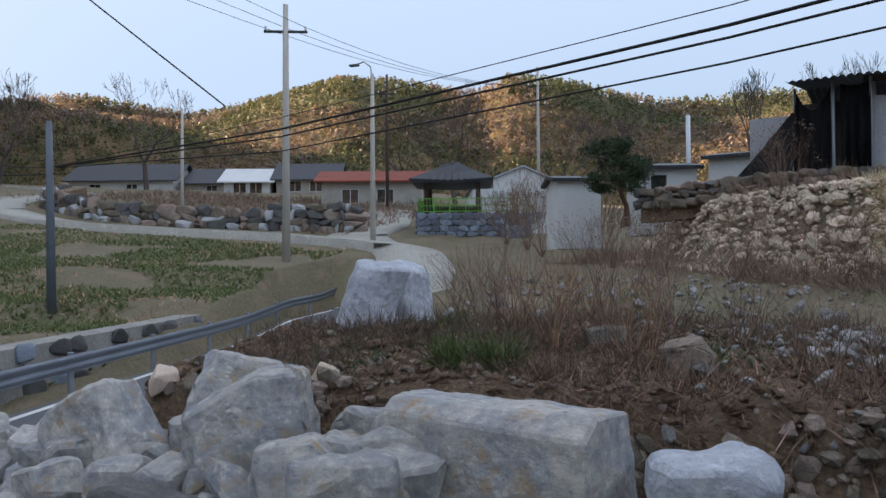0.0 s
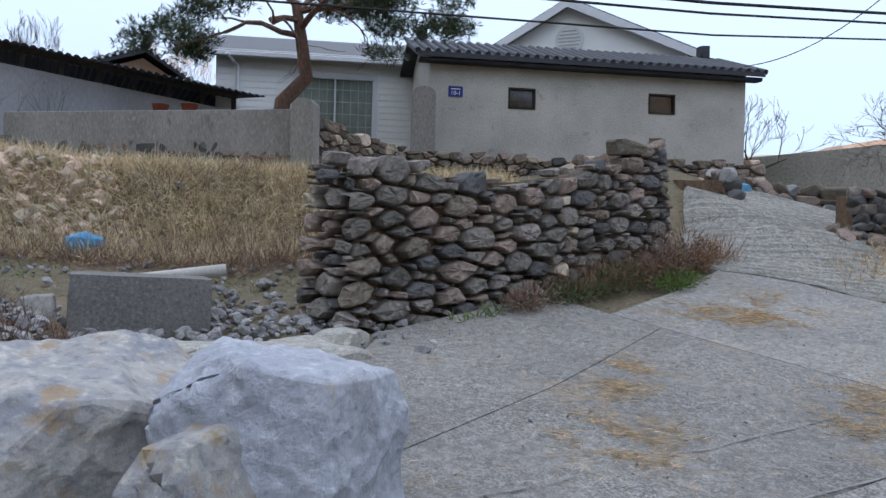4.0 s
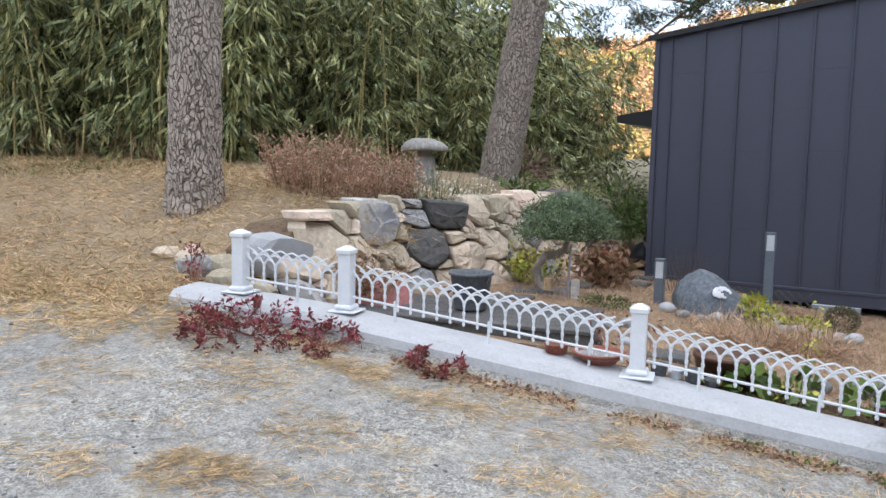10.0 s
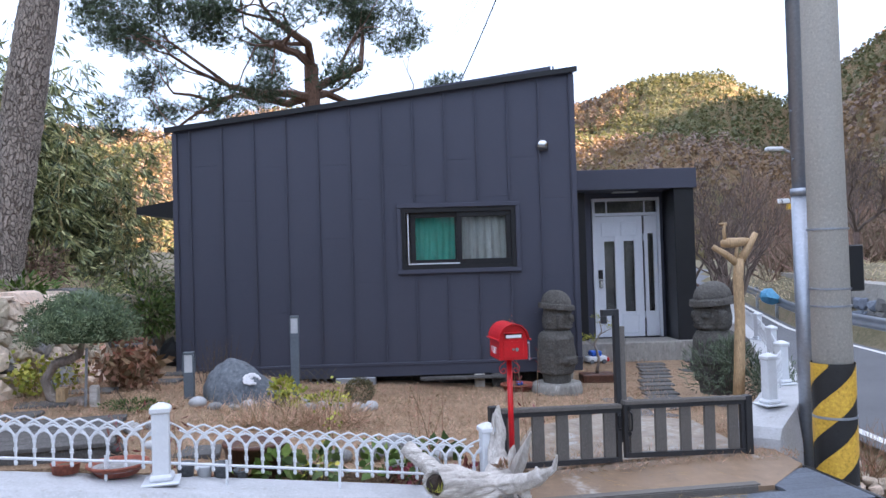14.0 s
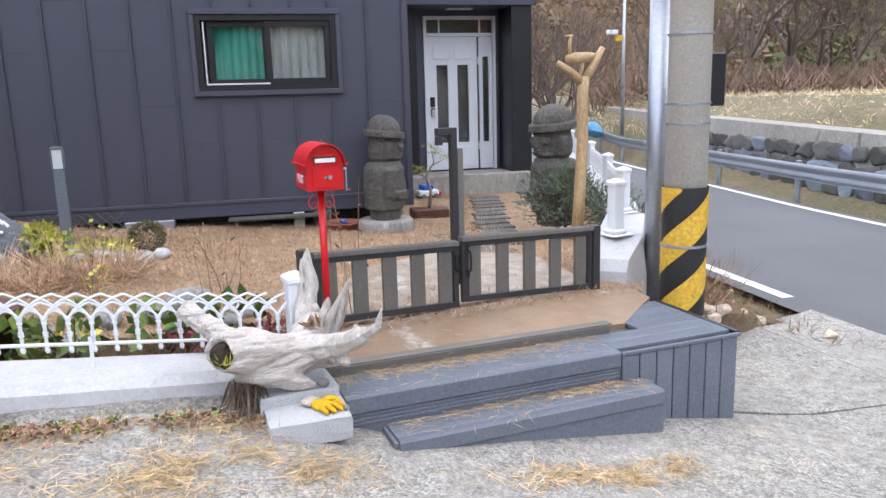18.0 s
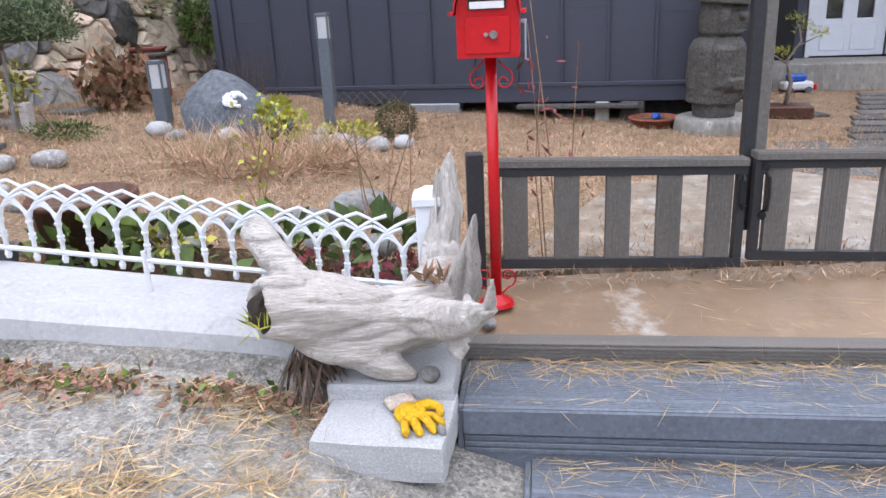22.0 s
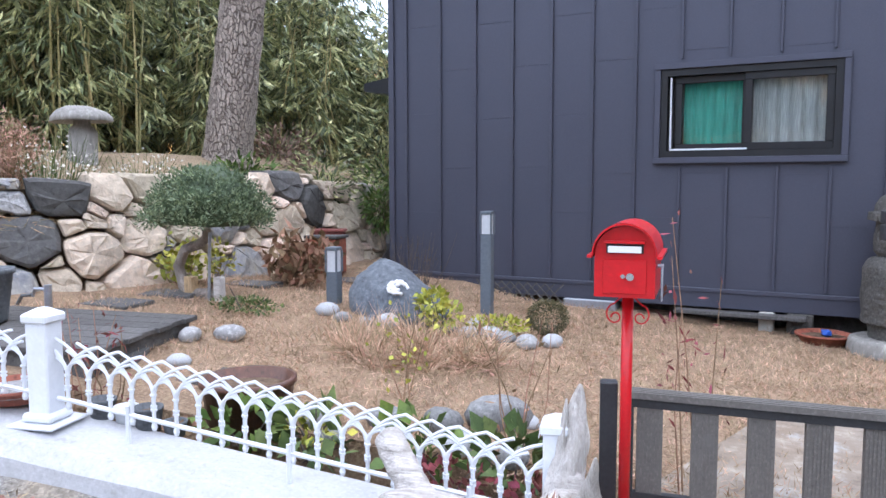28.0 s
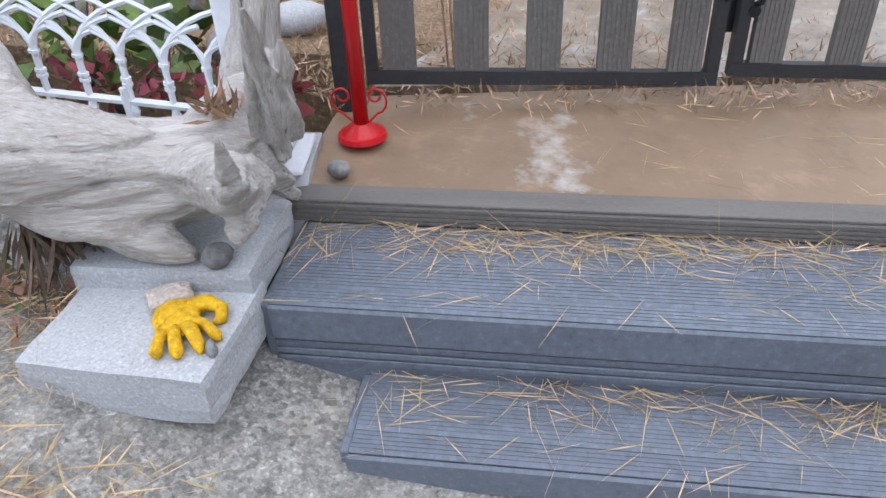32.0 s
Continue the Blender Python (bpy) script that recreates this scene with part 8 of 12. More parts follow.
for i, (x, y, s, mt) in enumerate(((-5.85, 4.75, 0.3, "garden_stone"), (-6.05, 4.62, 0.24, "pebble"), (-5.7, 4.58, 0.2, "garden_stone"), (-6.3, 4.75, 0.2, "garden_stone"), (-5.35, 4.66, 0.2, "garden_stone"), (-5.8, 4.9, 0.26, "dark_stone"), (-6.55, 4.7, 0.17, "garden_stone"))):
    boulder("loose_stone", x, y, land_z(x, y) + s * 0.3, (s * 1.3, s, s * 0.8), (0, 0, i * 40), 80 + i, mt, "loose tan stone lying beside the fence", "stone", "stones by the fence", sub=2)


def lantern():
    t = thing("stone_lantern", "old stone lantern with a wide arched roof stone", "stone lantern", at=(-6.26, 8.05, 0.86))
    bm = lathe([(0.15, -0.1), (0.14, 0.1), (0.13, 0.3), (0.125, 0.56), (0.1, 0.6), (0.075, 0.62), (0.075, 0.69), (0.12, 0.71)], 14)
    for v in bm.verts:
        v.co += Vector((v.co.x, v.co.y, 0)) * 0.15 * noise.noise(v.co * 8)
    part("shaft", bm, "old_concrete", t, smooth=True)
    bm = lathe([(0.1, 0.7), (0.17, 0.685), (0.245, 0.645), (0.262, 0.655), (0.25, 0.7), (0.2, 0.75), (0.12, 0.785), (0.02, 0.795)], 22)
    for v in bm.verts:
        v.co += Vector((v.co.x * 0.1, 0, 0.02 * noise.noise(v.co * 7)))
    part("roof_stone", bm, "old_concrete", t, smooth=True)


lantern()


def dry_bush(name, x, y, z, rx, ry, h, n, material, label, seed, twig="dry_stem", stems=60, heads=True, ln=(0.03, 0.07), wd=(0.008, 0.016)):
    rng = random.Random(seed)
    t = thing(name, label, "shrub", "dry plants", at=(x, y, z))
    bm = bmesh.new()
    P, D, L, W = [], [], [], []
    for _ in range(stems):
        a, r = rng.uniform(0, 6.28), math.sqrt(rng.random())
        b = Vector((math.cos(a) * rx * r * 0.7, math.sin(a) * ry * r * 0.7, -0.03))
        e = b + Vector((math.cos(a) * rx * 0.4 * r + rng.gauss(0, 0.08), math.sin(a) * ry * 0.4 * r + rng.gauss(0, 0.08), h * rng.uniform(0.6, 1.05)))
        mid = b.lerp(e, 0.5) + unit(rng) * 0.03
        tube(bm, [b, mid, e], [0.004, 0.003, 0.0015], 3, cap=False)
        for _ in range(n // stems):
            k = rng.uniform(0.3, 1.0)
            p = b.lerp(e, k) + unit(rng) * 0.06
            P.append(p)
            D.append((unit(rng) + Vector((0, 0, 0.5))).normalized())
            L.append(rng.uniform(*ln))
            W.append(rng.uniform(*wd))
    part("stem_mass", bm, twig, t)
    mesh_part("seed_head_mass" if heads else "foliage", quad_cloud(P, D, L, W, rng), material, t)
    return t


dry_bush("dry_bush", -6.5, 6.5, 0.9, 0.66, 0.46, 0.74, 5600, "bush_russet", "russet dry bush above the stone wall", 91, stems=170)
dry_bush("dry_bush", -6.1, 7.1, 0.88, 0.45, 0.38, 0.62, 2900, "bush_russet", "russet dry bush above the stone wall", 92, stems=90)
dry_bush("wild_aster", -5.75, 7.35, 0.88, 0.5, 0.3, 0.46, 330, "flower", "wild asters with small white flowers on the wall", 93, twig="grass_green", stems=90, ln=(0.02, 0.035), wd=(0.02, 0.03))
dry_bush("wild_aster", -5.75, 8.25, 0.86, 0.35, 0.3, 0.4, 150, "flower", "wild asters with small white flowers on the wall", 94, twig="grass_green", stems=50, ln=(0.02, 0.035), wd=(0.02, 0.03))
dry_bush("dry_bush", -5.1, 5.55, 0.24, 0.28, 0.2, 0.32, 900, "dry_stem", "small russet bush at the foot of the wall", 95, stems=50)
dry_bush("withered_hydrangea", -4.3, 8.6, gz(-4.3, 8.6), 0.35, 0.25, 0.5, 420, "dry_stem", "withered hydrangea with drooping brown leaves", 96, stems=24, ln=(0.08, 0.16), wd=(0.04, 0.07), heads=False)
dry_bush("yellow_plant", -4.75, 7.85, gz(-4.7, 7.8), 0.28, 0.2, 0.42, 420, "shrub_yellow", "yellow autumn leaves at the wall foot", 97, stems=24, ln=(0.04, 0.07), wd=(0.03, 0.05), heads=False)
dry_bush("straw_heap", -2.4, 7.3, gz(-2.4, 7.3) - 0.02, 0.62, 0.4, 0.12, 2600, "lawn_blade", "flattened heap of dry straw on the lawn", 98, stems=40, ln=(0.12, 0.3), wd=(0.004, 0.007))
dry_bush("bare_bush", -3.55, 9.4, gz(-3.5, 9.4), 0.3, 0.2, 0.55, 60, "twig", "bare reddish twiggy bush against the wall", 99, twig="twig", stems=40)
dry_bush("tall_weed", -1.2, 6.25, gz(-1.2, 6.2), 0.12, 0.08, 0.62, 40, "dry_stem", "thin dry weed stalks with seed heads", 101, stems=6)
dry_bush("tall_weed", -2.0, 6.5, gz(-2, 6.5), 0.15, 0.1, 0.55, 60, "shrub_yellow", "thin stalks with a few yellow flowers", 102, stems=5, ln=(0.02, 0.035), wd=(0.02, 0.03))
dry_bush("red_weed", -2.95, 5.5, gz(-2.9, 5.5), 0.25, 0.1, 0.5, 90, "red_leaf", "reddish withered stems along the fence", 103, stems=9)
dry_bush("red_weed", -0.52, 6.2, gz(-0.5, 6.2), 0.1, 0.08, 1.15, 60, "red_leaf", "slender stem with red leaves behind the mailbox", 104, stems=4)


def pot(name, x, y, z, r, h, material, label, flare=1.25, rim=0.012, cat="flower pot", fill="earth"):
    t = thing(name, label, cat, "pots by the fence", at=(x, y, z))
    part("body", lathe([(r / flare, 0), (r, h - rim), (r * 1.06, h - rim), (r * 1.06, h), (r * 0.95, h), (r * 0.9, h - rim * 2), (r * 0.6, h - rim * 2.2)], 22), material, t, smooth=True)
    part("soil", lathe([(r * 0.9, h - rim * 3), (r * 0.9, h - rim * 2.0), (r * 0.3, h - rim * 1.6), (0.001, h - rim * 1.6)], 16), fill, t)
    return t


def kerb_top(x):
    a, b = (FENCE[1], FENCE[2]) if x < FENCE[2].x else (FENCE[2], FENCE[3])
    return a.z + (b.z - a.z) * (x - a.x) / (b.x - a.x)


for x, y, r, h, mt, lb in ((-2.64, 5.33, 0.052, 0.09, "rubber", "small black plastic pot"), (-2.54, 5.36, 0.045, 0.08, "plastic_white", "small white plastic pot"), (-2.44, 5.38, 0.055, 0.1, "rubber", "small black plastic pot"), (-2.34, 5.42, 0.045, 0.06, "rubber", "small dark pot lying by the post")):
    pot("flower_pot", x, y, kerb_top(x) - 0.02, r, h, mt, lb + " with soil")
pot("shallow_bowl", -2.98, 5.2, kerb_top(-3.0) + 0.002, 0.16, 0.065, "terracotta", "shallow terracotta bowl of pebbles", 1.5, 0.01, fill="pebble")
pot("brick_pot", -3.24, 5.13, kerb_top(-3.24) + 0.002, 0.075, 0.06, "terracotta", "small broken terracotta pot", 1.1, 0.01)
pot("clay_jar", -2.35, 5.85, gz(-2.3, 5.8) - 0.02, 0.2, 0.24, "clay_brown", "wide brown glazed clay jar", 1.15, 0.025, "jar")
pot("red_bowl", -0.12, 10.0, gz(0, 10), 0.2, 0.09, "terracotta", "wide reddish bowl against the house", 1.3, 0.015, "bowl")
bm = rock((0.1, 0.08, 0.06), 5, 0.2, 5, 1)
ob = part("blue_ball", bm, "blue_toy")
ob.matrix_world = pose(-0.1, 9.98, gz(0, 10) + 0.1)
tagged(ob, "crumpled blue plastic in a red bowl", "plastic")

# wooden platform, bucket, tub and tap
pf = thing("wooden_platform", "weathered dark wooden platform in the garden", "platform", at=pose(-5.25, 5.12, 0.0, 0, 1.0, 17))
for i in range(7):
    part("plank", bx(0.0, 2.12 - 0.02 * (i % 2), i * 0.145, i * 0.145 + 0.138, 0.155, 0.185, bevel=0.004), "grey_wood", pf)
part("front_beam", bx(0.05, 2.08, 0.02, 0.07, 0.0, 0.154, bevel=0.004), "grey_wood", pf)
part("side_beam", bx(2.02, 2.08, 0.08, 0.98, 0.0, 0.154, bevel=0.004), "grey_wood", pf)
for x, y in ((0.1, 0.5), (1.9, 0.5), (1.0, 0.5)):
    part("leg", bx(x, x + 0.08, y, y + 0.08, -0.3, 0.154), "grey_wood", pf)
bk = thing("rubber_bucket", "dark grey rubber bucket with a wire handle", "bucket", at=(-4.32, 5.88, 0.175))
part("body", lathe([(0.125, 0), (0.13, 0.02), (0.165, 0.27), (0.18, 0.275), (0.18, 0.3), (0.165, 0.3), (0.155, 0.26), (0.12, 0.03), (0.02, 0.025)], 28), "rubber", bk, smooth=True)
bm = bmesh.new()
tube(bm, [(0.18 * math.cos(a), -0.02, 0.285 - 0.13 * math.sin(a) * 0.9) for a in (math.pi * k / 10 for k in range(11))], 0.005, 6)
part("handle", bm, "galv", bk)
tb = thing("red_tub", "upturned faded red basin behind the fence", "basin", at=(-5.1, 5.75, 0.14))
part("body", lathe([(0.27, 0), (0.28, 0.02), (0.26, 0.04), (0.2, 0.17), (0.18, 0.19), (0.02, 0.195)], 28), mat("faded_red_plastic", (0.36, 0.13, 0.12), (0.3, 0.11, 0.10), 0.5, 3.0, 30.0, 0.05), tb, smooth=True)
tp = thing("garden_tap", "low steel garden tap with a hose", "tap", at=(-4.7, 6.55, 0.08))
bm = bmesh.new()
tube(bm, [(0, 0, 0), (0, 0, 0.2)], 0.025, 10)
tube(bm, [(0, 0, 0.17), (-0.09, -0.03, 0.17), (-0.11, -0.035, 0.12)], 0.012, 8)
part("standpipe", bm, "galv", tp)
bm = bmesh.new()
tube(bm, [(-0.11, -0.035, 0.13), (-0.2, -0.05, 0.12), (-0.27, -0.05, 0.04), (-0.3, -0.02, 0.0)], 0.012, 8)
part("hose", bm, "rubber", tp)
for i, (x, y, r) in enumerate(((-4.53, 6.94, 8), (-4.54, 7.46, 20), (-4.48, 8.29, 5), (-2.89, 6.2, 12), (-3.5, 6.0, 30), (-4.2, 9.4, 0), (-4.3, 10.0, 4))):
    cut_stone("stepping_stone", pose(x, y, gz(x, y) - 0.03, 0, 0, r), 0.42, 0.3, 0.05, "dark_stone", "flat dark grey stepping stone in the lawn", "stepping stone", "stepping stones")
rp = random.Random(15)
for i in range(13):
    k = i / 12
    x, y = 1.2 + (2.2 - 1.2) * k + rp.uniform(-0.03, 0.03), 8.55 + (12.3 - 8.55) * k
    cut_stone("stepping_stone", pose(x, y, gz(x, y) - 0.035, 0, 0, rp.uniform(-5, 5)), 0.4, 0.22, 0.055, "dark_stone", "flat slate stepping stone on the path", "stepping stone", "stepping stones")
for x, y in ((0.92, 9.24), (0.84, 8.69), (0.8, 8.2), (0.95, 8.0), (2.6, 11.6), (3.0, 12.6), (1.2, 10.9)):
    cut_stone("stepping_stone", pose(x, y, gz(x, y) - 0.035, 0, 0, rp.uniform(-30, 30)), 0.36, 0.28, 0.05, "dark_stone", "irregular slate slab set in the lawn", "stepping stone", "stepping stones")
bxr = thing("rusty_box", "rust-red metal box standing against the wall", "box", at=pose(-4.55, 9.45, 0.06, 0, 0, 8))
part("body", bx(-0.16, 0.16, -0.12, 0.12, 0, 0.34, bevel=0.01), "terracotta", bxr)
part("lid", bx(-0.18, 0.18, -0.14, 0.14, 0.341, 0.37, bevel=0.006), "grey_wood", bxr)
lt = thing("lattice_screen", "low grey lattice panel under the house wall", "lattice", at=pose(-2.78, 10.15, gz(-2.8, 10) - 0.02))
for k in range(9):
    for s in (1, -1):
        bm = bmesh.new()
        box(bm, -0.006, 0.006, -0.004 + s * 0.004, 0.004 + s * 0.004, -0.13, 0.13, Matrix.Translation((-0.36 + k * 0.09, 0, 0.08)) @ Matrix.Rotation(radians(45 * s), 4, "Y"))
        part("lath", bm, "grey_wood", lt)
# potted bonsai, toy car and red can by the doorstep
pt = thing("potted_pine", "small potted pine with a bare trunk", "potted plant", at=(1.02, 10.75, gz(1, 10.7)))
part("tray", bx(-0.22, 0.22, -0.14, 0.14, 0.0, 0.11, bevel=0.012), "clay_brown", pt)
bm = bmesh.new()
tube(bm, [(0, 0, 0.1), (0.03, 0, 0.3), (-0.02, 0, 0.5), (0.08, 0, 0.66), (0.05, 0, 0.8)], [0.022, 0.018, 0.015, 0.01, 0.006], 8)
tube(bm, [(-0.01, 0, 0.46), (-0.15, 0.02, 0.56)], [0.01, 0.005], 6)
tube(bm, [(0.06, 0, 0.62), (0.22, 0, 0.7)], [0.009, 0.004], 6)
part("trunk", bm, "bark", pt, smooth=True)
mesh_part("needles", needle_tufts([Vector((-0.15, 0.02, 0.58)), Vector((0.22, 0, 0.72)), Vector((0.05, 0, 0.84)), Vector((0.12, 0.02, 0.76)), Vector((-0.06, 0, 0.56))], random.Random(4), 26, 0.1, (0.04, 0.07), 0.006, 0.5), "shrub_yellow", pt)
tc = thing("toy_car", "small white and red toy car on the doorstep", "toy car", at=pose(1.42, 12.6, gz(1.4, 12.6), 0, 0, 12))
part("body", bx(-0.16, 0.16, -0.09, 0.09, 0.03, 0.12, bevel=0.02), "plastic_white", tc)
part("cab", bx(-0.1, 0.08, -0.08, 0.08, 0.121, 0.2, bevel=0.02), "blue_toy", tc)
part("bumper", bx(0.161, 0.2, -0.08, 0.08, 0.03, 0.09, bevel=0.01), "red", tc)
for sx in (-0.1, 0.1):
    for sy in (-0.095, 0.095):
        bm = bmesh.new()
        tube(bm, [(sx, sy - 0.012, 0.035), (sx, sy + 0.012, 0.035)], 0.035, 14)
        part("wheel", bm, "rubber", tc)
rc = thing("red_box", "faded red wooden box standing by the stone wall", "box", at=pose(-4.64, 9.62, 0.0, 0, 0, 25))
part("body", bx(-0.15, 0.15, -0.12, 0.12, -0.05, 0.45, bevel=0.006), "red_wood", rc)
part("lid", bx(-0.165, 0.165, -0.135, 0.135, 0.452, 0.475, bevel=0.004), "red_wood", rc)
part("batten", bx(-0.15, 0.15, -0.132, -0.122, 0.15, 0.19, bevel=0.003), "red_wood", rc)
bw = thing("black_bag", "bundle of dark boots and bags by the wall", "bundle", at=(-4.55, 10.9, 0.06))
part("body", rock((0.5, 0.4, 0.5), 12, 0.25, 5, 2), "frame_black", bw)


# peeled branch with a carved bird
def branch_post():
    t = thing("branch_post", "peeled forked branch post with a carved wooden bird", "post", at=(2.0, 8.55, -0.31))
    bm = bmesh.new()
    tube(bm, [(-0.03, 0, -0.1), (0.0, 0, 0.4), (0.03, 0.01, 0.9), (0.02, 0, 1.3), (0.04, 0, 1.5)], [0.06, 0.055, 0.052, 0.055, 0.05], 14)
    tube(bm, [(0.03, 0, 1.44), (-0.1, 0, 1.55), (-0.22, 0.02, 1.63)], [0.045, 0.035, 0.028], 10)
    tube(bm, [(0.04, 0, 1.46), (0.12, 0, 1.58), (0.22, 0, 1.76)], [0.045, 0.04, 0.03], 10)
    for v in bm.verts:
        v.co += Vector((1, 1, 0)) * 0.012 * noise.noise(v.co * 7)
    part("fork", bm, "raw_wood", t, smooth=True)
    bm = bmesh.new()
    tube(bm, [(0.0, 0, 1.5), (0.02, 0, 1.62)], 0.018, 8)
    tube(bm, [(-0.14, 0, 1.66), (-0.06, 0, 1.665), (0.08, 0, 1.675), (0.16, 0, 1.7)], [0.035, 0.055, 0.045, 0.012], 12)
    tube(bm, [(-0.1, 0, 1.68), (-0.11, 0, 1.78), (-0.1, 0, 1.86)], [0.02, 0.018, 0.016], 8)
    tube(bm, [(-0.08, 0, 1.86), (-0.16, 0, 1.865)], [0.018, 0.008], 8)
    part("bird", bm, "raw_wood", t, "simple carved wooden bird", smooth=True)


branch_post()

# white wall and fence on the road side of the garden
SIDE = [Vector((1.62, 7.05, -0.02)), Vector((2.3, 8.25, -0.06)), Vector((3.15, 10.3, -0.1)), Vector((4.0, 12.6, -0.1)), Vector((4.8, 15.2, -0.05)), Vector((5.5, 18.2, 0.02)), Vector((6.0, 21.5, 0.1))]
bm = bmesh.new()
prev = None
for i, p in enumerate([Vector((1.32, 6.72, -0.2)), Vector((1.36, 6.76, -0.12))] + SIDE):
    d = Vector((0.9, -0.43, 0))
    row = [bm.verts.new(q) for q in ((p.x - d.x * 0.14, p.y - d.y * 0.14, -0.6), (p.x - d.x * 0.14, p.y - d.y * 0.14, p.z), (p.x + d.x * 0.2, p.y + d.y * 0.2, p.z - 0.01), (p.x + d.x * 0.24, p.y + d.y * 0.24, p.z - 0.3), (p.x + d.x * 0.24, p.y + d.y * 0.24, -0.9))]
    if prev:
        for k in range(4):
            bm.faces.new((prev[k], prev[k + 1], row[k + 1], row[k]))
    else:
        bm.faces.new(row)
    prev = row
bm.faces.new(prev[::-1])
bmesh.ops.recalc_face_normals(bm, faces=bm.faces[:])
structure(part("wall_white", bm, "white_paint"), "low white-painted wall along the road side of the garden", "wall")
side_fence = thing("side_fence", "low white plastic fence on a wall by the road", "fence", at=(0, 0, 0))
for i, (a, b) in enumerate(zip(SIDE, SIDE[1:])):
    fence_post(a, 0.42, side_fence)
    if i < 3:
        fence_run(a, b, side_fence)
    else:
        bm = bmesh.new()
        for z in (0.1, 0.3):
            tube(bm, [a + Vector((0, 0, z)), b + Vector((0, 0, z))], 0.01, 5)
        n = int((b - a).length / 0.12)
        for k in range(n):
            p = a.lerp(b, (k + 0.5) / n)
            tube(bm, [p + Vector((0, 0, 0.06)), p + Vector((0, 0, 0.33))], 0.012, 4)
        tagged(part("panel", bm, "plastic_white", side_fence), kind="stuff")
fence_post(SIDE[-1], 0.42, side_fence)
stone_run("wall_roadside", "rubble stone facing below the white garden wall", [(1.5, 6.62), (2.5, 8.25), (3.4, 10.25), (4.25, 12.55), (5.0, 15.2)], [-0.22, -0.2, -0.2, -0.2, -0.2], 0.2, (("garden_stone", "granite"), (5, 1)), 66, 0.2, 0.05, foot=[-0.8, -1.1, -1.15, -1.15, -1.15], maxn=130)


# ---- building plot with quarry stones ----
def quarry_block(w, d, h, seed, chips=9, rough=0.035, cells=7):
    """A rough-split block of stone with broken corners, standing on its base."""
    rng = random.Random(seed)
    bm = bmesh.new()
    bmesh.ops.create_cube(bm, size=1.0)
    bmesh.ops.subdivide_edges(bm, edges=bm.edges[:], cuts=cells, use_grid_fill=True)
    for _ in range(chips):
        n = Vector((rng.choice((-1, 1)) * rng.uniform(0.3, 1), rng.choice((-1, 1)) * rng.uniform(0.3, 1), rng.choice((-1, 1, 1)) * rng.uniform(0.1, 1))).normalized()
        lim = (abs(n.x) + abs(n.y) + abs(n.z)) * 0.5 * rng.uniform(0.66, 0.9)
        for v in bm.verts:
            k = v.co.dot(n) - lim
            if k > 0:
                v.co -= n * k
    off = Vector((seed * 3.7, seed * 1.3, 0))
    for v in bm.verts:
        q = Vector((v.co.x * w, v.co.y * d, v.co.z * h))
        ridge = noise.noise(q * 2.2 + off) * 1.1 + abs(noise.noise(q * 5.0 + off)) * 0.9 + noise.noise(q * 13 + off) * 0.35
        q += q.normalized() * ridge * rough * 1.3
        v.co = q + Vector((0, 0, h / 2))
    bmesh.ops.triangulate(bm, faces=bm.faces[:])
    return bm


def cleft_block(w, d, h, seed, planes=11, rough=0.028, cell=0.055):
    """A block split off with sharp cleavage faces, standing on its base."""
    rng = random.Random(seed)
    bm = bmesh.new()
    bmesh.ops.create_cube(bm, size=1.0)
    for v in bm.verts:
        v.co = Vector((v.co.x * w, v.co.y * d, v.co.z * h))
    for k in range(planes):
        n = Vector((rng.gauss(0, 1) / w, rng.gauss(0, 1) / d, rng.gauss(0.35, 1) / h)).normalized()
        reach = (abs(n.x) * w + abs(n.y) * d + abs(n.z) * h) / 2 * rng.uniform(0.68, 0.92)
        bmesh.ops.bisect_plane(bm, geom=bm.verts[:] + bm.edges[:] + bm.faces[:], plane_co=n * reach, plane_no=n, clear_outer=True, dist=1e-5)
        bmesh.ops.holes_fill(bm, edges=[e for e in bm.edges if e.is_boundary])
    bmesh.ops.bevel(bm, geom=bm.edges[:], offset=0.012, segments=1, affect="EDGES")
    bmesh.ops.triangulate(bm, faces=bm.faces[:])
    for _ in range(5):
        long = [e for e in bm.edges if e.calc_length() > cell]
        if not long:
            break
        bmesh.ops.subdivide_edges(bm, edges=long, cuts=1)
        bmesh.ops.triangulate(bm, faces=[f for f in bm.faces if len(f.verts) > 3])
    bm.normal_update()
    off = Vector((seed * 3.7, seed * 1.3, 0))
    moves = []
    for v in bm.verts:
        q = v.co + off
        # shallow scoops with sharp ridges between them
        big, small = noise.voronoi(q * 3.0)[0][0], noise.voronoi(q * 8.0 + Vector((5, 0, 0)))[0][0]
        moves.append(v.normal * rough * (1.9 * big * big + 0.9 * small * small + 0.5 * noise.noise(q * 2.0) + 0.25 * noise.noise(q * 20)))
    for v, o in zip(bm.verts, moves):
        v.co += o + Vector((0, 0, h / 2))
    return bm


def block_thing(name, x, y, top, w, d, h, rot, tilt, seed, label, material="boulder", group="quarry stones", planes=11, rough=0.028, cell=0.055):
    ob = part(name, cleft_block(w, d, h, seed, planes, rough, cell), material)
    ob.matrix_world = pose(x, y, top - h, tilt[0], tilt[1], rot)
    return tagged(ob, label, "boulder", group)


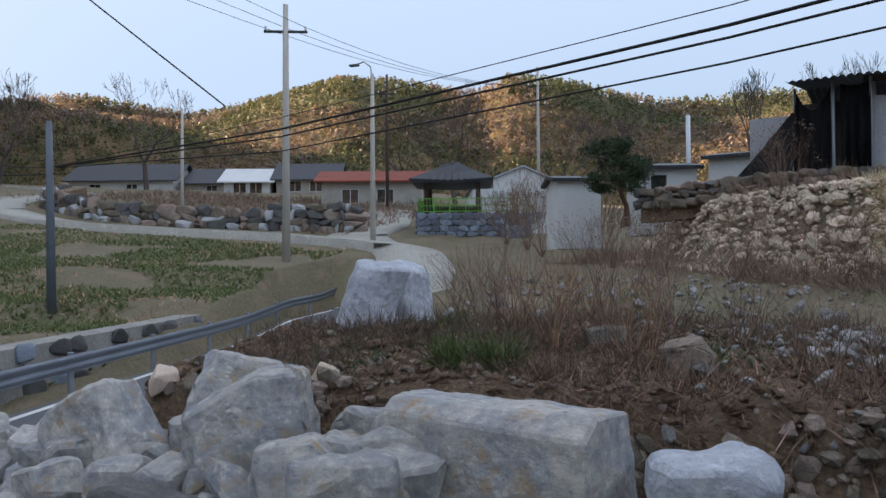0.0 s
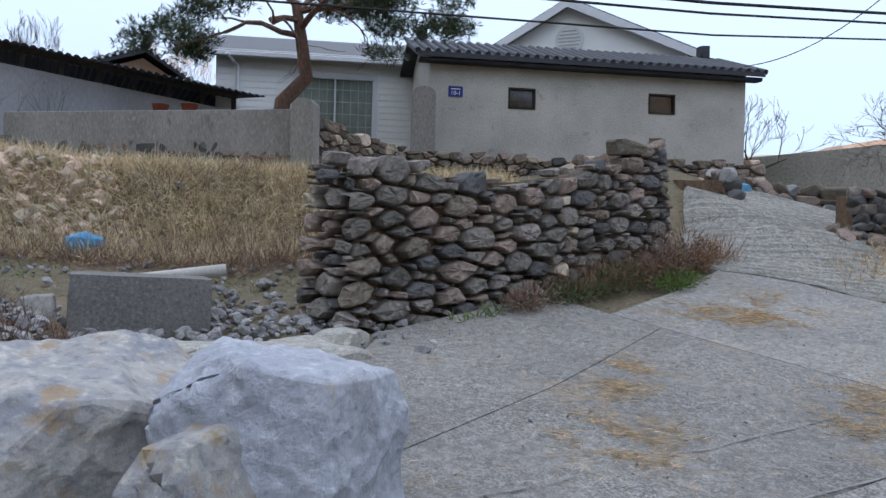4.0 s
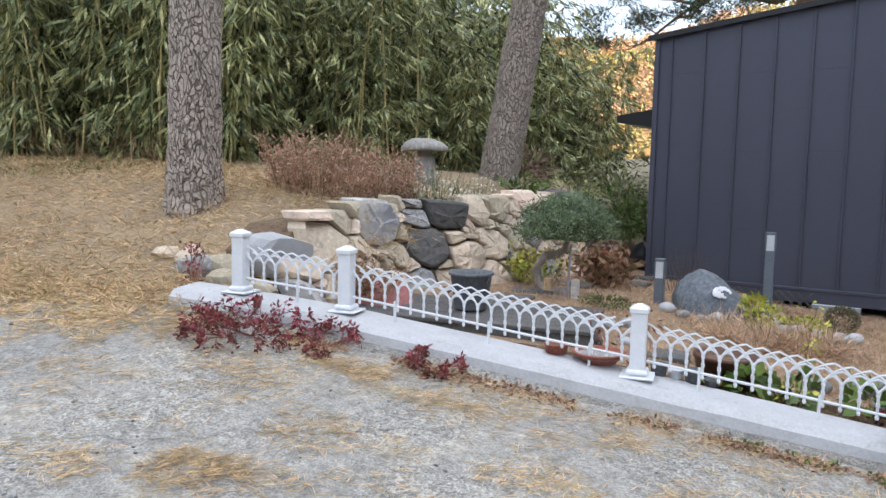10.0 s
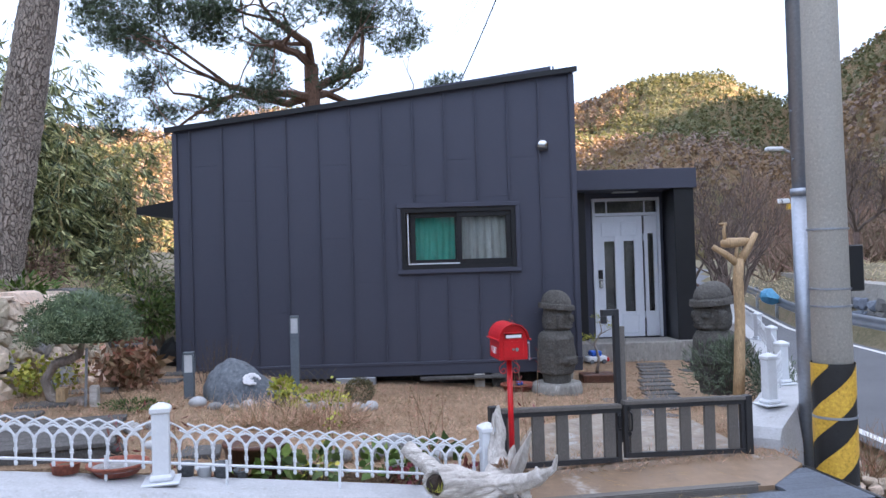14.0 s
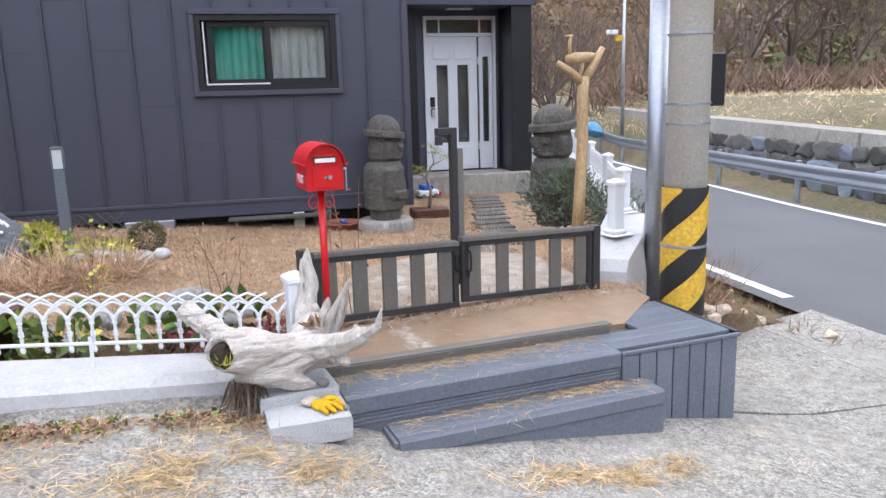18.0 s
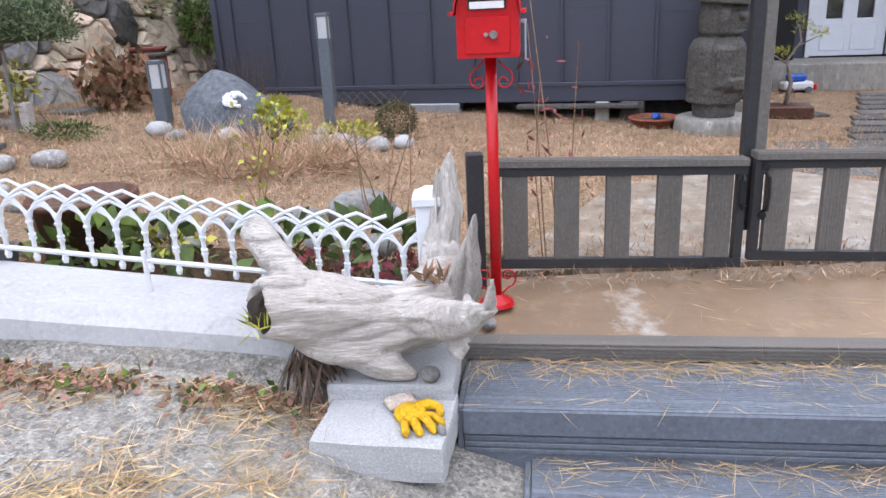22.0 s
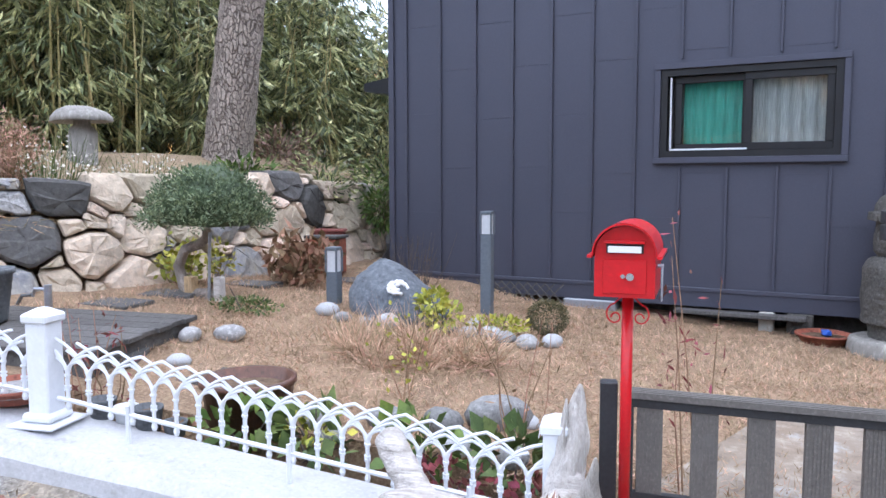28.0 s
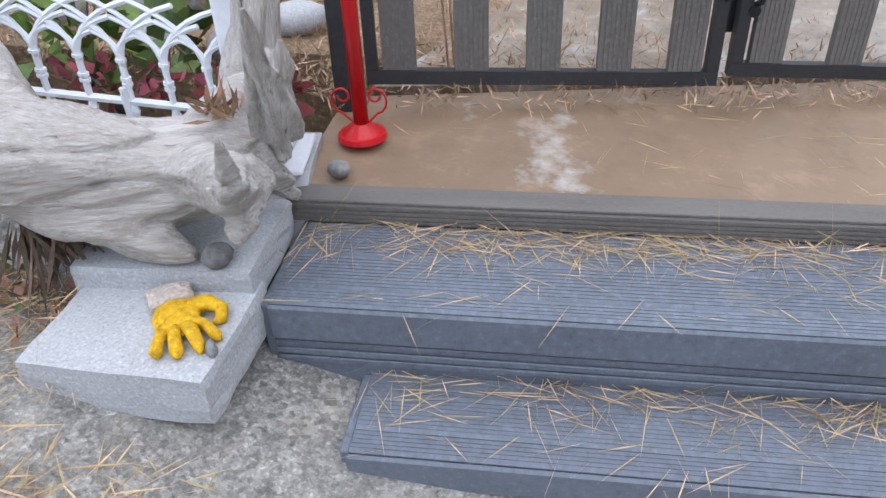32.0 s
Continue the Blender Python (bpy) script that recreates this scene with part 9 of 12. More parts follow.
block_thing("quarry_boulder", 0.74, -3.68, 0.66, 1.3, 0.56, 1.06, -17, (3, 1), 3, "large split limestone slab with rust stains", planes=5, rough=0.016, cell=0.04)
block_thing("quarry_boulder", 2.12, -3.6, 0.76, 0.66, 0.58, 1.1, 24, (0, 4), 8, "cream limestone boulder with a chipped edge", planes=12)
block_thing("quarry_boulder", 2.86, -4.1, 0.78, 0.56, 0.48, 0.95, 30, (10, -14), 12, "grey angular limestone boulder on the rubble")
block_thing("quarry_boulder", 3.1, -3.62, 0.62, 0.6, 0.42, 0.9, -5, (0, 24), 15, "leaning grey limestone boulder beside the road")
block_thing("quarry_boulder", 1.2, -2.98, 0.5, 0.46, 0.36, 0.86, 20, (0, 3), 19, "small pale limestone block")
block_thing("quarry_boulder", 1.66, -3.3, 0.46, 0.4, 0.36, 0.7, 50, (8, 3), 23, "small cream limestone block")
block_thing("quarry_boulder", 2.35, -3.05, 0.2, 0.95, 0.3, 0.6, 12, (0, -16), 27, "dark mossy stone slab in the rubble", material="dark_stone")
block_thing("quarry_boulder", 3.15, -6.55, 1.5, 0.44, 0.4, 1.1, 40, (0, -20), 31, "tall white limestone boulder on the mound", "boulder_white", planes=7)
block_thing("quarry_boulder", 2.86, -7.45, 1.42, 0.5, 0.48, 1.0, -18, (0, 10), 35, "rounded white limestone boulder on the mound", "boulder_white", planes=16)
block_thing("quarry_boulder", -1.84, -3.56, 0.74, 1.1, 0.72, 1.15, 10, (-10, 4), 42, "long limestone boulder with an ochre top", planes=10, rough=0.03, cell=0.035)
block_thing("quarry_boulder", -2.28, -2.7, 0.8, 0.74, 0.74, 1.25, 24, (-6, -3), 47, "pale blue-grey limestone boulder with fresh breaks", "boulder_white", planes=13, rough=0.035, cell=0.035)
block_thing("quarry_boulder", -1.92, -2.42, 0.58, 0.44, 0.3, 0.95, 30, (5, 0), 51, "small broken limestone with an ochre rind")
block_thing("quarry_boulder", -0.36, -3.62, 0.53, 0.48, 0.42, 0.95, 12, (-6, 4), 55, "small pale limestone block beside the slab", "boulder_white")


def mound_z(x, y):
    """Dug earth: a steep cut face, a heap on the yard's edge and its fall to the road."""
    edge = -4.5 + 0.16 * noise.noise(Vector((x * 1.1, 3.3, 0))) + 0.35 * step(1.2, 3.2, x) * step(4.6, 3.4, x) - 0.5 * step(3.4, 4.6, x)
    top = 0.60 + 0.05 * min(2, max(0, -y - 4.6)) + 0.1 * math.exp(-((x - 2.5) / 1.25) ** 2 - ((y + 6.0) / 1.1) ** 2) + 0.12 * math.exp(-((x - 0.3) / 1.3) ** 2 - ((y + 6.2) / 0.7) ** 2)
    low = -0.85 + 0.25 * step(-0.5, -2.2, x) - 0.25 * step(1.5, 5, x)
    k = step(edge + 0.42, edge - 0.12, y)
    side = step(5.3, 3.7, x + 0.25 * (y + 6))
    z = low + (top - low) * k * side
    z += 0.09 * noise.noise(Vector((x * 2.1, y * 2.1, 1))) + 0.05 * noise.noise(Vector((x * 6, y * 6, 2))) + 0.022 * noise.noise(Vector((x * 17, y * 17, 2)))
    back = step(-7.2, -9.0, y) * 0.5
    return z - back


def earth_mound():
    verts, faces = [], []
    nx_, ny_ = 118, 80
    for j in range(ny_ + 1):
        y = -3.55 - 5.6 * (j / ny_) ** 1.35
        for i in range(nx_ + 1):
            x = -2.2 + 7.9 * i / nx_
            verts.append((x, y + 0.05 * noise.noise(Vector((x * 5, y * 5, 7))), mound_z(x, y)))
    w = nx_ + 1
    for j in range(ny_):
        for i in range(nx_):
            faces.append((j * w + i, j * w + i + 1, (j + 1) * w + i + 1, (j + 1) * w + i))
    me = bpy.data.meshes.new("earth_bank")
    me.from_pydata(verts, [], faces)
    for p in me.polygons:
        p.use_smooth = True
    return structure(mesh_part("ground_mound", me, "earth"), "freshly dug brown earth bank with a steep cut face", "earth bank")


mound = earth_mound()
rs = random.Random(77)
for k in range(190):
    x = rs.uniform(-2.1, 3.6) if k > 90 else rs.uniform(-2.1, 0.3)
    y = -4.5 + rs.uniform(-0.02, 0.42)
    z = mound_z(x, y)
    s = rs.choice((0.06, 0.08, 0.1, 0.13, 0.18)) * rs.uniform(0.8, 1.2)
    if z > 0.4 and k < 150:
        continue
    stone("stone", rock_mesh(rs.choice(("stone_wall", "stone_wall", "garden_stone", "pebble")), rs.randrange(9)), pose(x, y, z + s * 0.15, rs.uniform(0, 360), rs.uniform(0, 360), rs.uniform(0, 360)) @ Matrix.Diagonal((s * 1.2, s, s * 0.85, 1)), mound)


def scatter_stuff(name, label, category, pos, n, size, kinds, seed, flat=0.7, sub=0):
    """Loose rubble as one heap of separate small stones."""
    rng = random.Random(seed)
    protos = []
    for i in range(7):
        bm = rock((1, 1, 1), seed * 13 + i, 0.25, 5, 1)
        bm.verts.ensure_lookup_table()
        protos.append(([v.co.copy() for v in bm.verts], [[v.index for v in f.verts] for f in bm.faces]))
        bm.free()
    verts, faces = [], []
    for _ in range(n):
        p = pos(rng)
        if p is None:
            continue
        s = rng.uniform(*size) * (1 if rng.random() < 0.8 else 1.8)
        m = Matrix.Translation(p) @ pose(0, 0, 0, rng.uniform(-40, 40), rng.uniform(-40, 40), rng.uniform(0, 360)) @ Matrix.Diagonal((s * 1.25, s, s * flat, 1))
        vs, fs = protos[rng.randrange(7)]
        o = len(verts)
        verts += [tuple(m @ v) for v in vs]
        faces += [[o + q for q in f] for f in fs]
    me = bpy.data.meshes.new(name)
    me.from_pydata(verts, [], faces)
    return tagged(mesh_part(name, me, kinds), label, category, "", "stuff")


def island_copy(key, vary):
    m = M[key].copy()
    nt = m.node_tree
    for nd in list(nt.nodes):
        if nd.type == "OBJECT_INFO":
            geo = nt.nodes.new("ShaderNodeNewGeometry")
            for l in list(nt.links):
                if l.from_node == nd:
                    nt.links.new(geo.outputs["Random Per Island"], l.to_socket)
    return m


M["rubble_lime"] = island_copy("boulder", 0.2)
M["rubble_brown"] = island_copy("stone_wall", 0.4)
M["rubble_soil"] = M["earth"]
M["rubble_tan"] = island_copy("garden_stone", 0.4)
M["rubble_grey"] = island_copy("pebble", 0.4)


def heap_z(x, y):
    """The rubble heap between the cut and the road."""
    z = 0.34 - 0.07 * (x - 1.2) - 0.30 * max(0, y + 3.6) ** 1.3
    z = z + (-1.15 - z) * step(4.3, 6.0, x - 0.3 * (y + 4))
    z = z + (-0.5 - z) * step(-2.9, -2.0, y)
    return z + 0.1 * noise.noise(Vector((x * 1.8, y * 1.8, 5)))


def heap_ground():
    verts, faces = [], []
    n, m = 50, 30
    for j in range(m + 1):
        for i in range(n + 1):
            x, y = 1.0 + 5.0 * i / n, -4.75 + 2.7 * j / m
            edge = min(1, min(i, n - i) / 4, min(j, m - j) / 4)
            verts.append((x, y, heap_z(x, y) - 0.16 - 0.9 * (1 - edge)))
    w = n + 1
    for j in range(m):
        for i in range(n):
            faces.append((j * w + i, j * w + i + 1, (j + 1) * w + i + 1, (j + 1) * w + i))
    me = bpy.data.meshes.new("heap")
    me.from_pydata(verts, [], faces)
    return structure(mesh_part("ground_heap", me, "old_concrete"), "core of the rubble heap by the road", "rubble")


heap_ground()


def pos_heap(rng):
    x, y = rng.uniform(1.1, 5.9), rng.uniform(-4.7, -2.2)
    return Vector((x, y, heap_z(x, y) - 0.06 + rng.uniform(-0.05, 0.06)))


scatter_stuff("rubble_heap", "heap of broken pale limestone rubble by the road", "rubble", pos_heap, 1100, (0.06, 0.19), "rubble_lime", 81)
for k in range(38):
    p = pos_heap(rs)
    block_thing("broken_stone", p.x, p.y, p.z + 0.2, rs.uniform(0.22, 0.46), rs.uniform(0.2, 0.32), rs.uniform(0.2, 0.36), rs.uniform(0, 180), (rs.uniform(-20, 20), rs.uniform(-20, 20)), 200 + k, "broken pale limestone lump in the rubble heap", group="broken stones", planes=8, cell=0.12)
scatter_stuff("earth_clods", "crumbled earth and small stones on the bank", "rubble", lambda r: (lambda x, y: Vector((x, y, mound_z(x, y) + 0.01)))(r.uniform(-2, 4.6), r.uniform(-8, -4.0)), 2600, (0.015, 0.05), "rubble_brown", 83)
scatter_stuff("soil_clods", "loose dark clods of dug soil on the bank", "soil", lambda r: (lambda x, y: Vector((x, y, mound_z(x, y) + 0.01)))(r.uniform(-2, 4.6), r.uniform(-7, -3.9)), 4200, (0.02, 0.07), "rubble_soil", 89)
scatter_stuff("trench_stones", "brown stones fallen into the trench", "rubble", lambda r: (lambda x, y: Vector((x, y, mound_z(x, y) + 0.02)))(r.uniform(-2.1, 2.6), r.uniform(-4.5, -3.6)), 520, (0.04, 0.13), "rubble_brown", 84)


def yard_z(x, y):
    return max(land_z(x, y) - 0.05, mound_z(x, y) if -2.1 < x < 4 and y > -8.5 else -9)


def blades(name, label, category, pos, n, ln, wd, material, seed, up=1.0, spread=0.6, per=1, flat=1.0):
    """Loose grass, straw or twigs: many thin blades in one piece of ground cover."""
    rng = random.Random(seed)
    pts, dirs, lens, wids = [], [], [], []
    for _ in range(n):
        p = pos(rng)
        if p is None:
            continue
        lean = unit(rng)
        for _ in range(per):
            pts.append(p + Vector((rng.gauss(0, 0.025), rng.gauss(0, 0.025), 0)))
            d = unit(rng) * spread + lean * 0.3 * spread + Vector((0, 0, up))
            d.z *= flat
            dirs.append(d.normalized())
            lens.append(rng.uniform(*ln))
            wids.append(rng.uniform(*wd))
    return tagged(mesh_part(name, quad_cloud(pts, dirs, lens, wids, rng), material), label, category, "", "stuff")


def at_yard(x, y, lift=-0.01):
    return Vector((x, y, yard_z(x, y) + lift))


def clumpy(x, y, thr, f=0.9, s=0.0):
    return noise.noise(Vector((x * f, y * f, s))) > thr


def pos_mound(thr, y0=-8.3, y1=-4.55, x0=-2.1, x1=4.2, s=0.0, f=0.9):
    def pos(rng):
        x, y = rng.uniform(x0, x1), rng.uniform(y0, y1)
        return at_yard(x, y) if clumpy(x, y, thr, f, s) else None
    return pos


blades("dead_weeds", "dead brown weeds on the earth bank", "weeds", pos_mound(-0.1), 3600, (0.1, 0.3), (0.003, 0.007), "brush_dark", 91, 0.8, 0.9, 3)
blades("dry_grass", "bleached grass straggling over the bank edge", "grass", pos_mound(0.0, -5.3, -4.5, -2.1, 1.6, 4.0), 900, (0.12, 0.34), (0.002, 0.005), "bush_russet", 92, 0.25, 1.0, 3)
blades("root_fringe", "dead roots hanging over the cut edge", "roots", pos_mound(-0.15, -4.62, -4.4, -2.1, 2.4, 2.0), 900, (0.12, 0.4), (0.004, 0.008), "brush_brown", 93, -0.35, 0.8, 2)
blades("green_weeds", "short green weeds in the yard", "weeds", lambda r: (lambda x, y: at_yard(x, y) if clumpy(x, y, 0.12, 0.5, 6) else None)(r.uniform(-7, 3), r.uniform(-12, -5.2)), 3600, (0.04, 0.11), (0.006, 0.012), "grass_green", 94, 0.6, 1.0, 3)
blades("yard_straw", "dry straw and stubble over the yard", "straw", lambda r: (lambda x, y: at_yard(x, y) if clumpy(x, y, -0.12, 0.6, 8) else None)(r.uniform(-8, 5), r.uniform(-15, -6)), 5200, (0.05, 0.2), (0.004, 0.009), "dry_stem", 95, 0.25, 1.0, 2)

for i, (x, y, h, n, lab) in enumerate(((1.15, -5.0, 0.38, 260, "g"), (1.45, -4.95, 0.34, 240, "g"), (0.75, -4.85, 0.24, 180, "d"), (-0.2, -5.4, 0.3, 160, "g"), (1.9, -6.3, 0.3, 120, "g"))):
    if lab == "g":
        grass_tuft("grass_tuft", x, y, at_yard(x, y).z, n, h, "grass_green", "green tuft of long drooping grass on the bank", "grass", 1.0, "grass tufts", 0.009, i, 0.11)
    else:
        grass_tuft("grass_tuft", x, y, at_yard(x, y).z, n, h, "dry_stem", "withered orange-brown grass tuft on the bank", "grass", 0.9, "grass tufts", 0.006, i, 0.1)


def twiggy(x, y, z, h, seed, label, material="brush_brown", stems=16, wide=0.35, leaves=0):
    """A bare shrub of many thin branching stems."""
    rng = random.Random(seed)
    t = thing("bare_shrub", label, "shrub", "bare shrubs", at=(x, y, z))
    bm = bmesh.new()
    tips = []
    for k in range(stems):
        d = (unit(rng) * wide + Vector((0, 0, 1))).normalized()
        grow(bm, tips, rng, Vector((rng.gauss(0, 0.06), rng.gauss(0, 0.06), -0.03)), d, h * rng.uniform(0.35, 0.55), 0.006, 1, 3, 0.5, 0.1, (2, 3), 2, 4)
    part("stem_mass", bm, material, t)
    if leaves:
        pts = [p + unit(rng) * 0.06 for p, _ in tips for _ in range(leaves)]
        mesh_part("dead_leaves", quad_cloud(pts, [unit(rng) for _ in pts], [rng.uniform(0.03, 0.06) for _ in pts], [0.02] * len(pts), rng), "brush_brown", t)
    return t


for i, (x, y, h) in enumerate(((0.9, -5.6, 0.8), (0.5, -5.9, 1.0), (0.1, -6.3, 0.9), (1.3, -6.2, 0.9), (-0.5, -5.9, 0.7), (-0.9, -5.2, 0.65), (0.2, -5.1, 0.75), (1.7, -7.0, 0.8), (2.1, -7.6, 0.9), (0.9, -7.6, 0.8), (-1.2, -4.9, 0.5), (2.7, -8.4, 0.8), (1.4, -8.4, 0.9))):
    twiggy(x, y, at_yard(x, y).z, h, 300 + i, "leafless brown weed stems on the earth bank", "brush_brown" if i % 3 else "dry_stem", 22, 0.5)
blades("tangled_brush", "tangled dead brush and bramble over the earth bank", "weeds", pos_mound(-0.05, -8.0, -4.5, -2.1, 3.4, 11.0, 0.8), 5200, (0.12, 0.36), (0.003, 0.007), "brush_dark", 101, 0.35, 1.1, 4)
blades("bank_moss", "low dull green weeds on the earth bank", "weeds", pos_mound(0.05, -7.5, -4.5, -1.0, 3.0, 15.0, 1.1), 2600, (0.05, 0.16), (0.006, 0.012), "grass_dull", 102, 0.5, 1.0, 4)
block_thing("field_stone", 0.47, -5.9, 0.9, 0.3, 0.24, 0.26, 20, (0, 12), 61, "rounded grey-brown field stone on the bank", "earth_stone", "field stones", rough=0.02, cell=0.1)
block_thing("field_stone", -0.15, -5.35, 0.86, 0.3, 0.28, 0.28, 40, (0, 20), 62, "rounded brown field stone on the bank", "stone_wall", "field stones", rough=0.02, cell=0.1)
block_thing("field_stone", 2.05, -5.1, 0.72, 0.14, 0.08, 0.16, 40, (0, 20), 63, "flat grey shard of stone in the weeds", "dark_stone", "field stones")

# broken concrete and the block box
cut_stone("concrete_block", pose(-3.07, -6.44, 0.4, 0, -2.5, -16.7), 1.1, 0.62, 0.56, "block_concrete", "square grey concrete block with chipped corners", "concrete block", "", 0.012)
block_thing("broken_slab", -2.32, -6.5, 0.8, 0.26, 0.3, 0.42, -16, (0, 4), 64, "broken pale stone block beside the concrete block", "old_concrete", "broken slabs", rough=0.012, cell=0.1)
bm = bmesh.new()
tube(bm, [(-3.1, -7.2, 0.85), (-4.0, -6.75, 0.98)], 0.06, 16)
tagged(part("pipe", bm, "pole", smooth=True), "short grey plastic pipe lying on the rubble", "pipe")
for i, (x, y, w, d, rot, tl) in enumerate(((-2.75, -5.25, 0.95, 0.7, 15, 3), (-3.7, -4.95, 1.1, 0.6, 5, -2), (-1.95, -4.75, 0.55, 0.5, 40, 9), (-3.2, -4.5, 0.7, 0.4, -10, 2), (-4.3, -5.2, 0.5, 0.35, 35, 6))):
    block_thing("broken_slab", x, y, land_z(x, y) + 0.1, w, d, 0.24, rot, (tl, 2), 70 + i, "broken piece of an old concrete slab", "patch", "broken slabs", rough=0.018, cell=0.12)
scatter_stuff("crushed_rubble", "grey crushed concrete and gravel round the block", "rubble", lambda r: (lambda x, y: Vector((x, y, yard_z(x, y) + 0.07)))(-2.9 + r.gauss(0, 1.1), -6.1 + r.gauss(0, 0.7)), 900, (0.03, 0.09), "rubble_grey", 85)
scatter_stuff("yard_stones", "scattered stones over the levelled yard", "rubble", lambda r: (lambda x, y: Vector((x, y, yard_z(x, y) + 0.05)))(r.uniform(-6, 4), r.uniform(-14, -7)), 420, (0.03, 0.1), "rubble_grey", 86)


# ---- stone walls round the yard ----
YARD_STONE = (("stone_wall", "earth_stone", "dark_stone", "garden_stone"), (3, 6, 1.6, 0.3))
stone_run("wall_yard", "old dry-stone wall of brown and grey field stones", [(-4.56, -6.3), (-4.62, -5.6), (-6.4, -5.54), (-7.6, -5.56)], [2.07, 2.07, 2.0, 2.12], 0.2, YARD_STONE, 91, 0.55, 0.14, fitted=(0.105, 0.078, 0.055, 0.036, 0.026), aspect=0.52, foot=[0.36, 0.34, 0.53, 0.7], maxn=300, joint=(0.008, 0.03), ragged=0.13)
stone_run("wall_yard_end", "upper end of the dry-stone wall, rising to a stub", [(-7.6, -5.56), (-8.14, -5.57), (-8.95, -5.6), (-9.1, -5.6), (-9.43, -5.6), (-9.85, -5.62), (-10.05, -5.8)], [2.12, 2.27, 2.4, 2.58, 2.72, 2.68, 2.5], 0.2, YARD_STONE, 98, 0.5, 0.14, fitted=(0.105, 0.078, 0.055, 0.036, 0.026), aspect=0.52, foot=[0.68, 0.78, 0.9, 0.92, 0.96, 1.0, 1.05], maxn=300, joint=(0.008, 0.03), ragged=0.13)


def slope_z(x, y):
    return land_z(x, y) - 0.05


stone_run("wall_house", "low stone wall in front of the village houses", [(-8.55, -12.9), (-9.6, -13.2), (-11.1, -13.6), (-12.6, -12.9), (-14.6, -11.4), (-16.4, -10.2), (-18.8, -8.6)], [3.75, 3.65, 3.45, 3.35, 3.35, 3.35, 3.4], 0.26, (("stone_wall", "garden_stone", "dark_stone"), (8, 1.2, 0.8)), 92, 0.4, 0.1, fitted=(0.1, 0.075, 0.055, 0.04), aspect=0.6, joint=(0.006, 0.02), ragged=0.1, foot=[2.4, 2.3, 2.3, 2.4, 2.6, 2.7, 2.7], maxn=300)
stone_run("wall_footing", "rubble stone course under the concrete wall", [(-4.3, -17.9), (-8.5, -12.72)], [3.1, 3.02], 0.27, (("stone_wall", "dark_stone", "garden_stone"), (4, 3, 1)), 93, 0.4, 0.05, foot=[2.4, 2.45], maxn=220)


def wall_slab(name, a, b, z0, z1, thick, material, label):
    L = (Vector(b) - Vector(a)).length
    bm = bmesh.new()
    bmesh.ops.create_grid(bm, x_segments=24, y_segments=1, size=0.5)
    bm.free()
    bm = bx(0, L, 0, thick, z0, z1, bevel=0.015)
    ob = part(name, bm, material)
    ob.matrix_world = pose(a[0], a[1], 0, 0, 0, math.degrees(math.atan2(b[1] - a[1], b[0] - a[0])))
    return structure(ob, label, "wall")


wall_slab("wall_concrete", (-8.5, -12.85), (-4.35, -18.05), 2.9, 3.82, 0.16, "old_concrete", "stained grey concrete wall above the stone course")


def gate_pillar(x, y, z0, w, h, rot, label):
    bm = bmesh.new()
    n = 10
    prof = [(-w / 2, 0), (w / 2, 0)] + [(w / 2 * math.cos(math.pi * k / n), h - w * 0.35 + w * 0.35 * math.sin(math.pi * k / n)) for k in range(n + 1)]
    prism(bm, prof, -0.16, 0.16)
    bmesh.ops.recalc_face_normals(bm, faces=bm.faces[:])
    ob = part("gate_pillar", bm, "old_concrete")
    ob.matrix_world = pose(x, y, z0, 0, 0, rot)
    return tagged(ob, label, "gate pillar", "gate pillars")


gate_pillar(-8.36, -12.7, 2.5, 0.46, 1.5, 125, "round-topped concrete gate pillar with dark stains")
gate_pillar(-12.3, -13.9, 3.0, 0.55, 2.0, 148, "tall round-topped concrete gate pillar beside the house")
for x, y in ((-6.55, -15.35), (-6.95, -14.85)):
    pot("flower_pot", x, y, 3.82, 0.17, 0.15, "terracotta", "terracotta pot on the concrete wall")

# rubble slope under the shed
scatter_stuff("rubble_slope", "slope of pale brown rubble stones under the shed", "rubble", lambda r: (lambda x, k: Vector((x, bank_toe(x) - 0.2 - 3.6 * k, slope_z(x, bank_toe(x) - 0.2 - 3.6 * k) + 0.04)))(r.uniform(-4.6, 2.2), r.random()), 3200, (0.06, 0.17), "rubble_tan", 87, 0.7)
stone_run("wall_shed", "low stone wall along the top of the rubble slope", [(2.0, -19.4), (-0.5, -18.2), (-2.0, -17.6), (-4.3, -17.75)], [3.2, 3.3, 3.4, 3.35], 0.28, (("stone_wall", "dark_stone"), (4, 2)), 94, 0.5, 0.1, foot=[2.7, 2.8, 2.85, 2.8], maxn=220)


def pos_bank(x0, x1, k0, k1):
    def pos(rng):
        x, k = rng.uniform(x0, x1), rng.uniform(k0, k1)
        y = bank_toe(x) + 1.2 - 5.2 * k
        if -4.6 > x > -10.6 and y > -6.5:
            return None
        return Vector((x, y, slope_z(x, y)))
    return pos


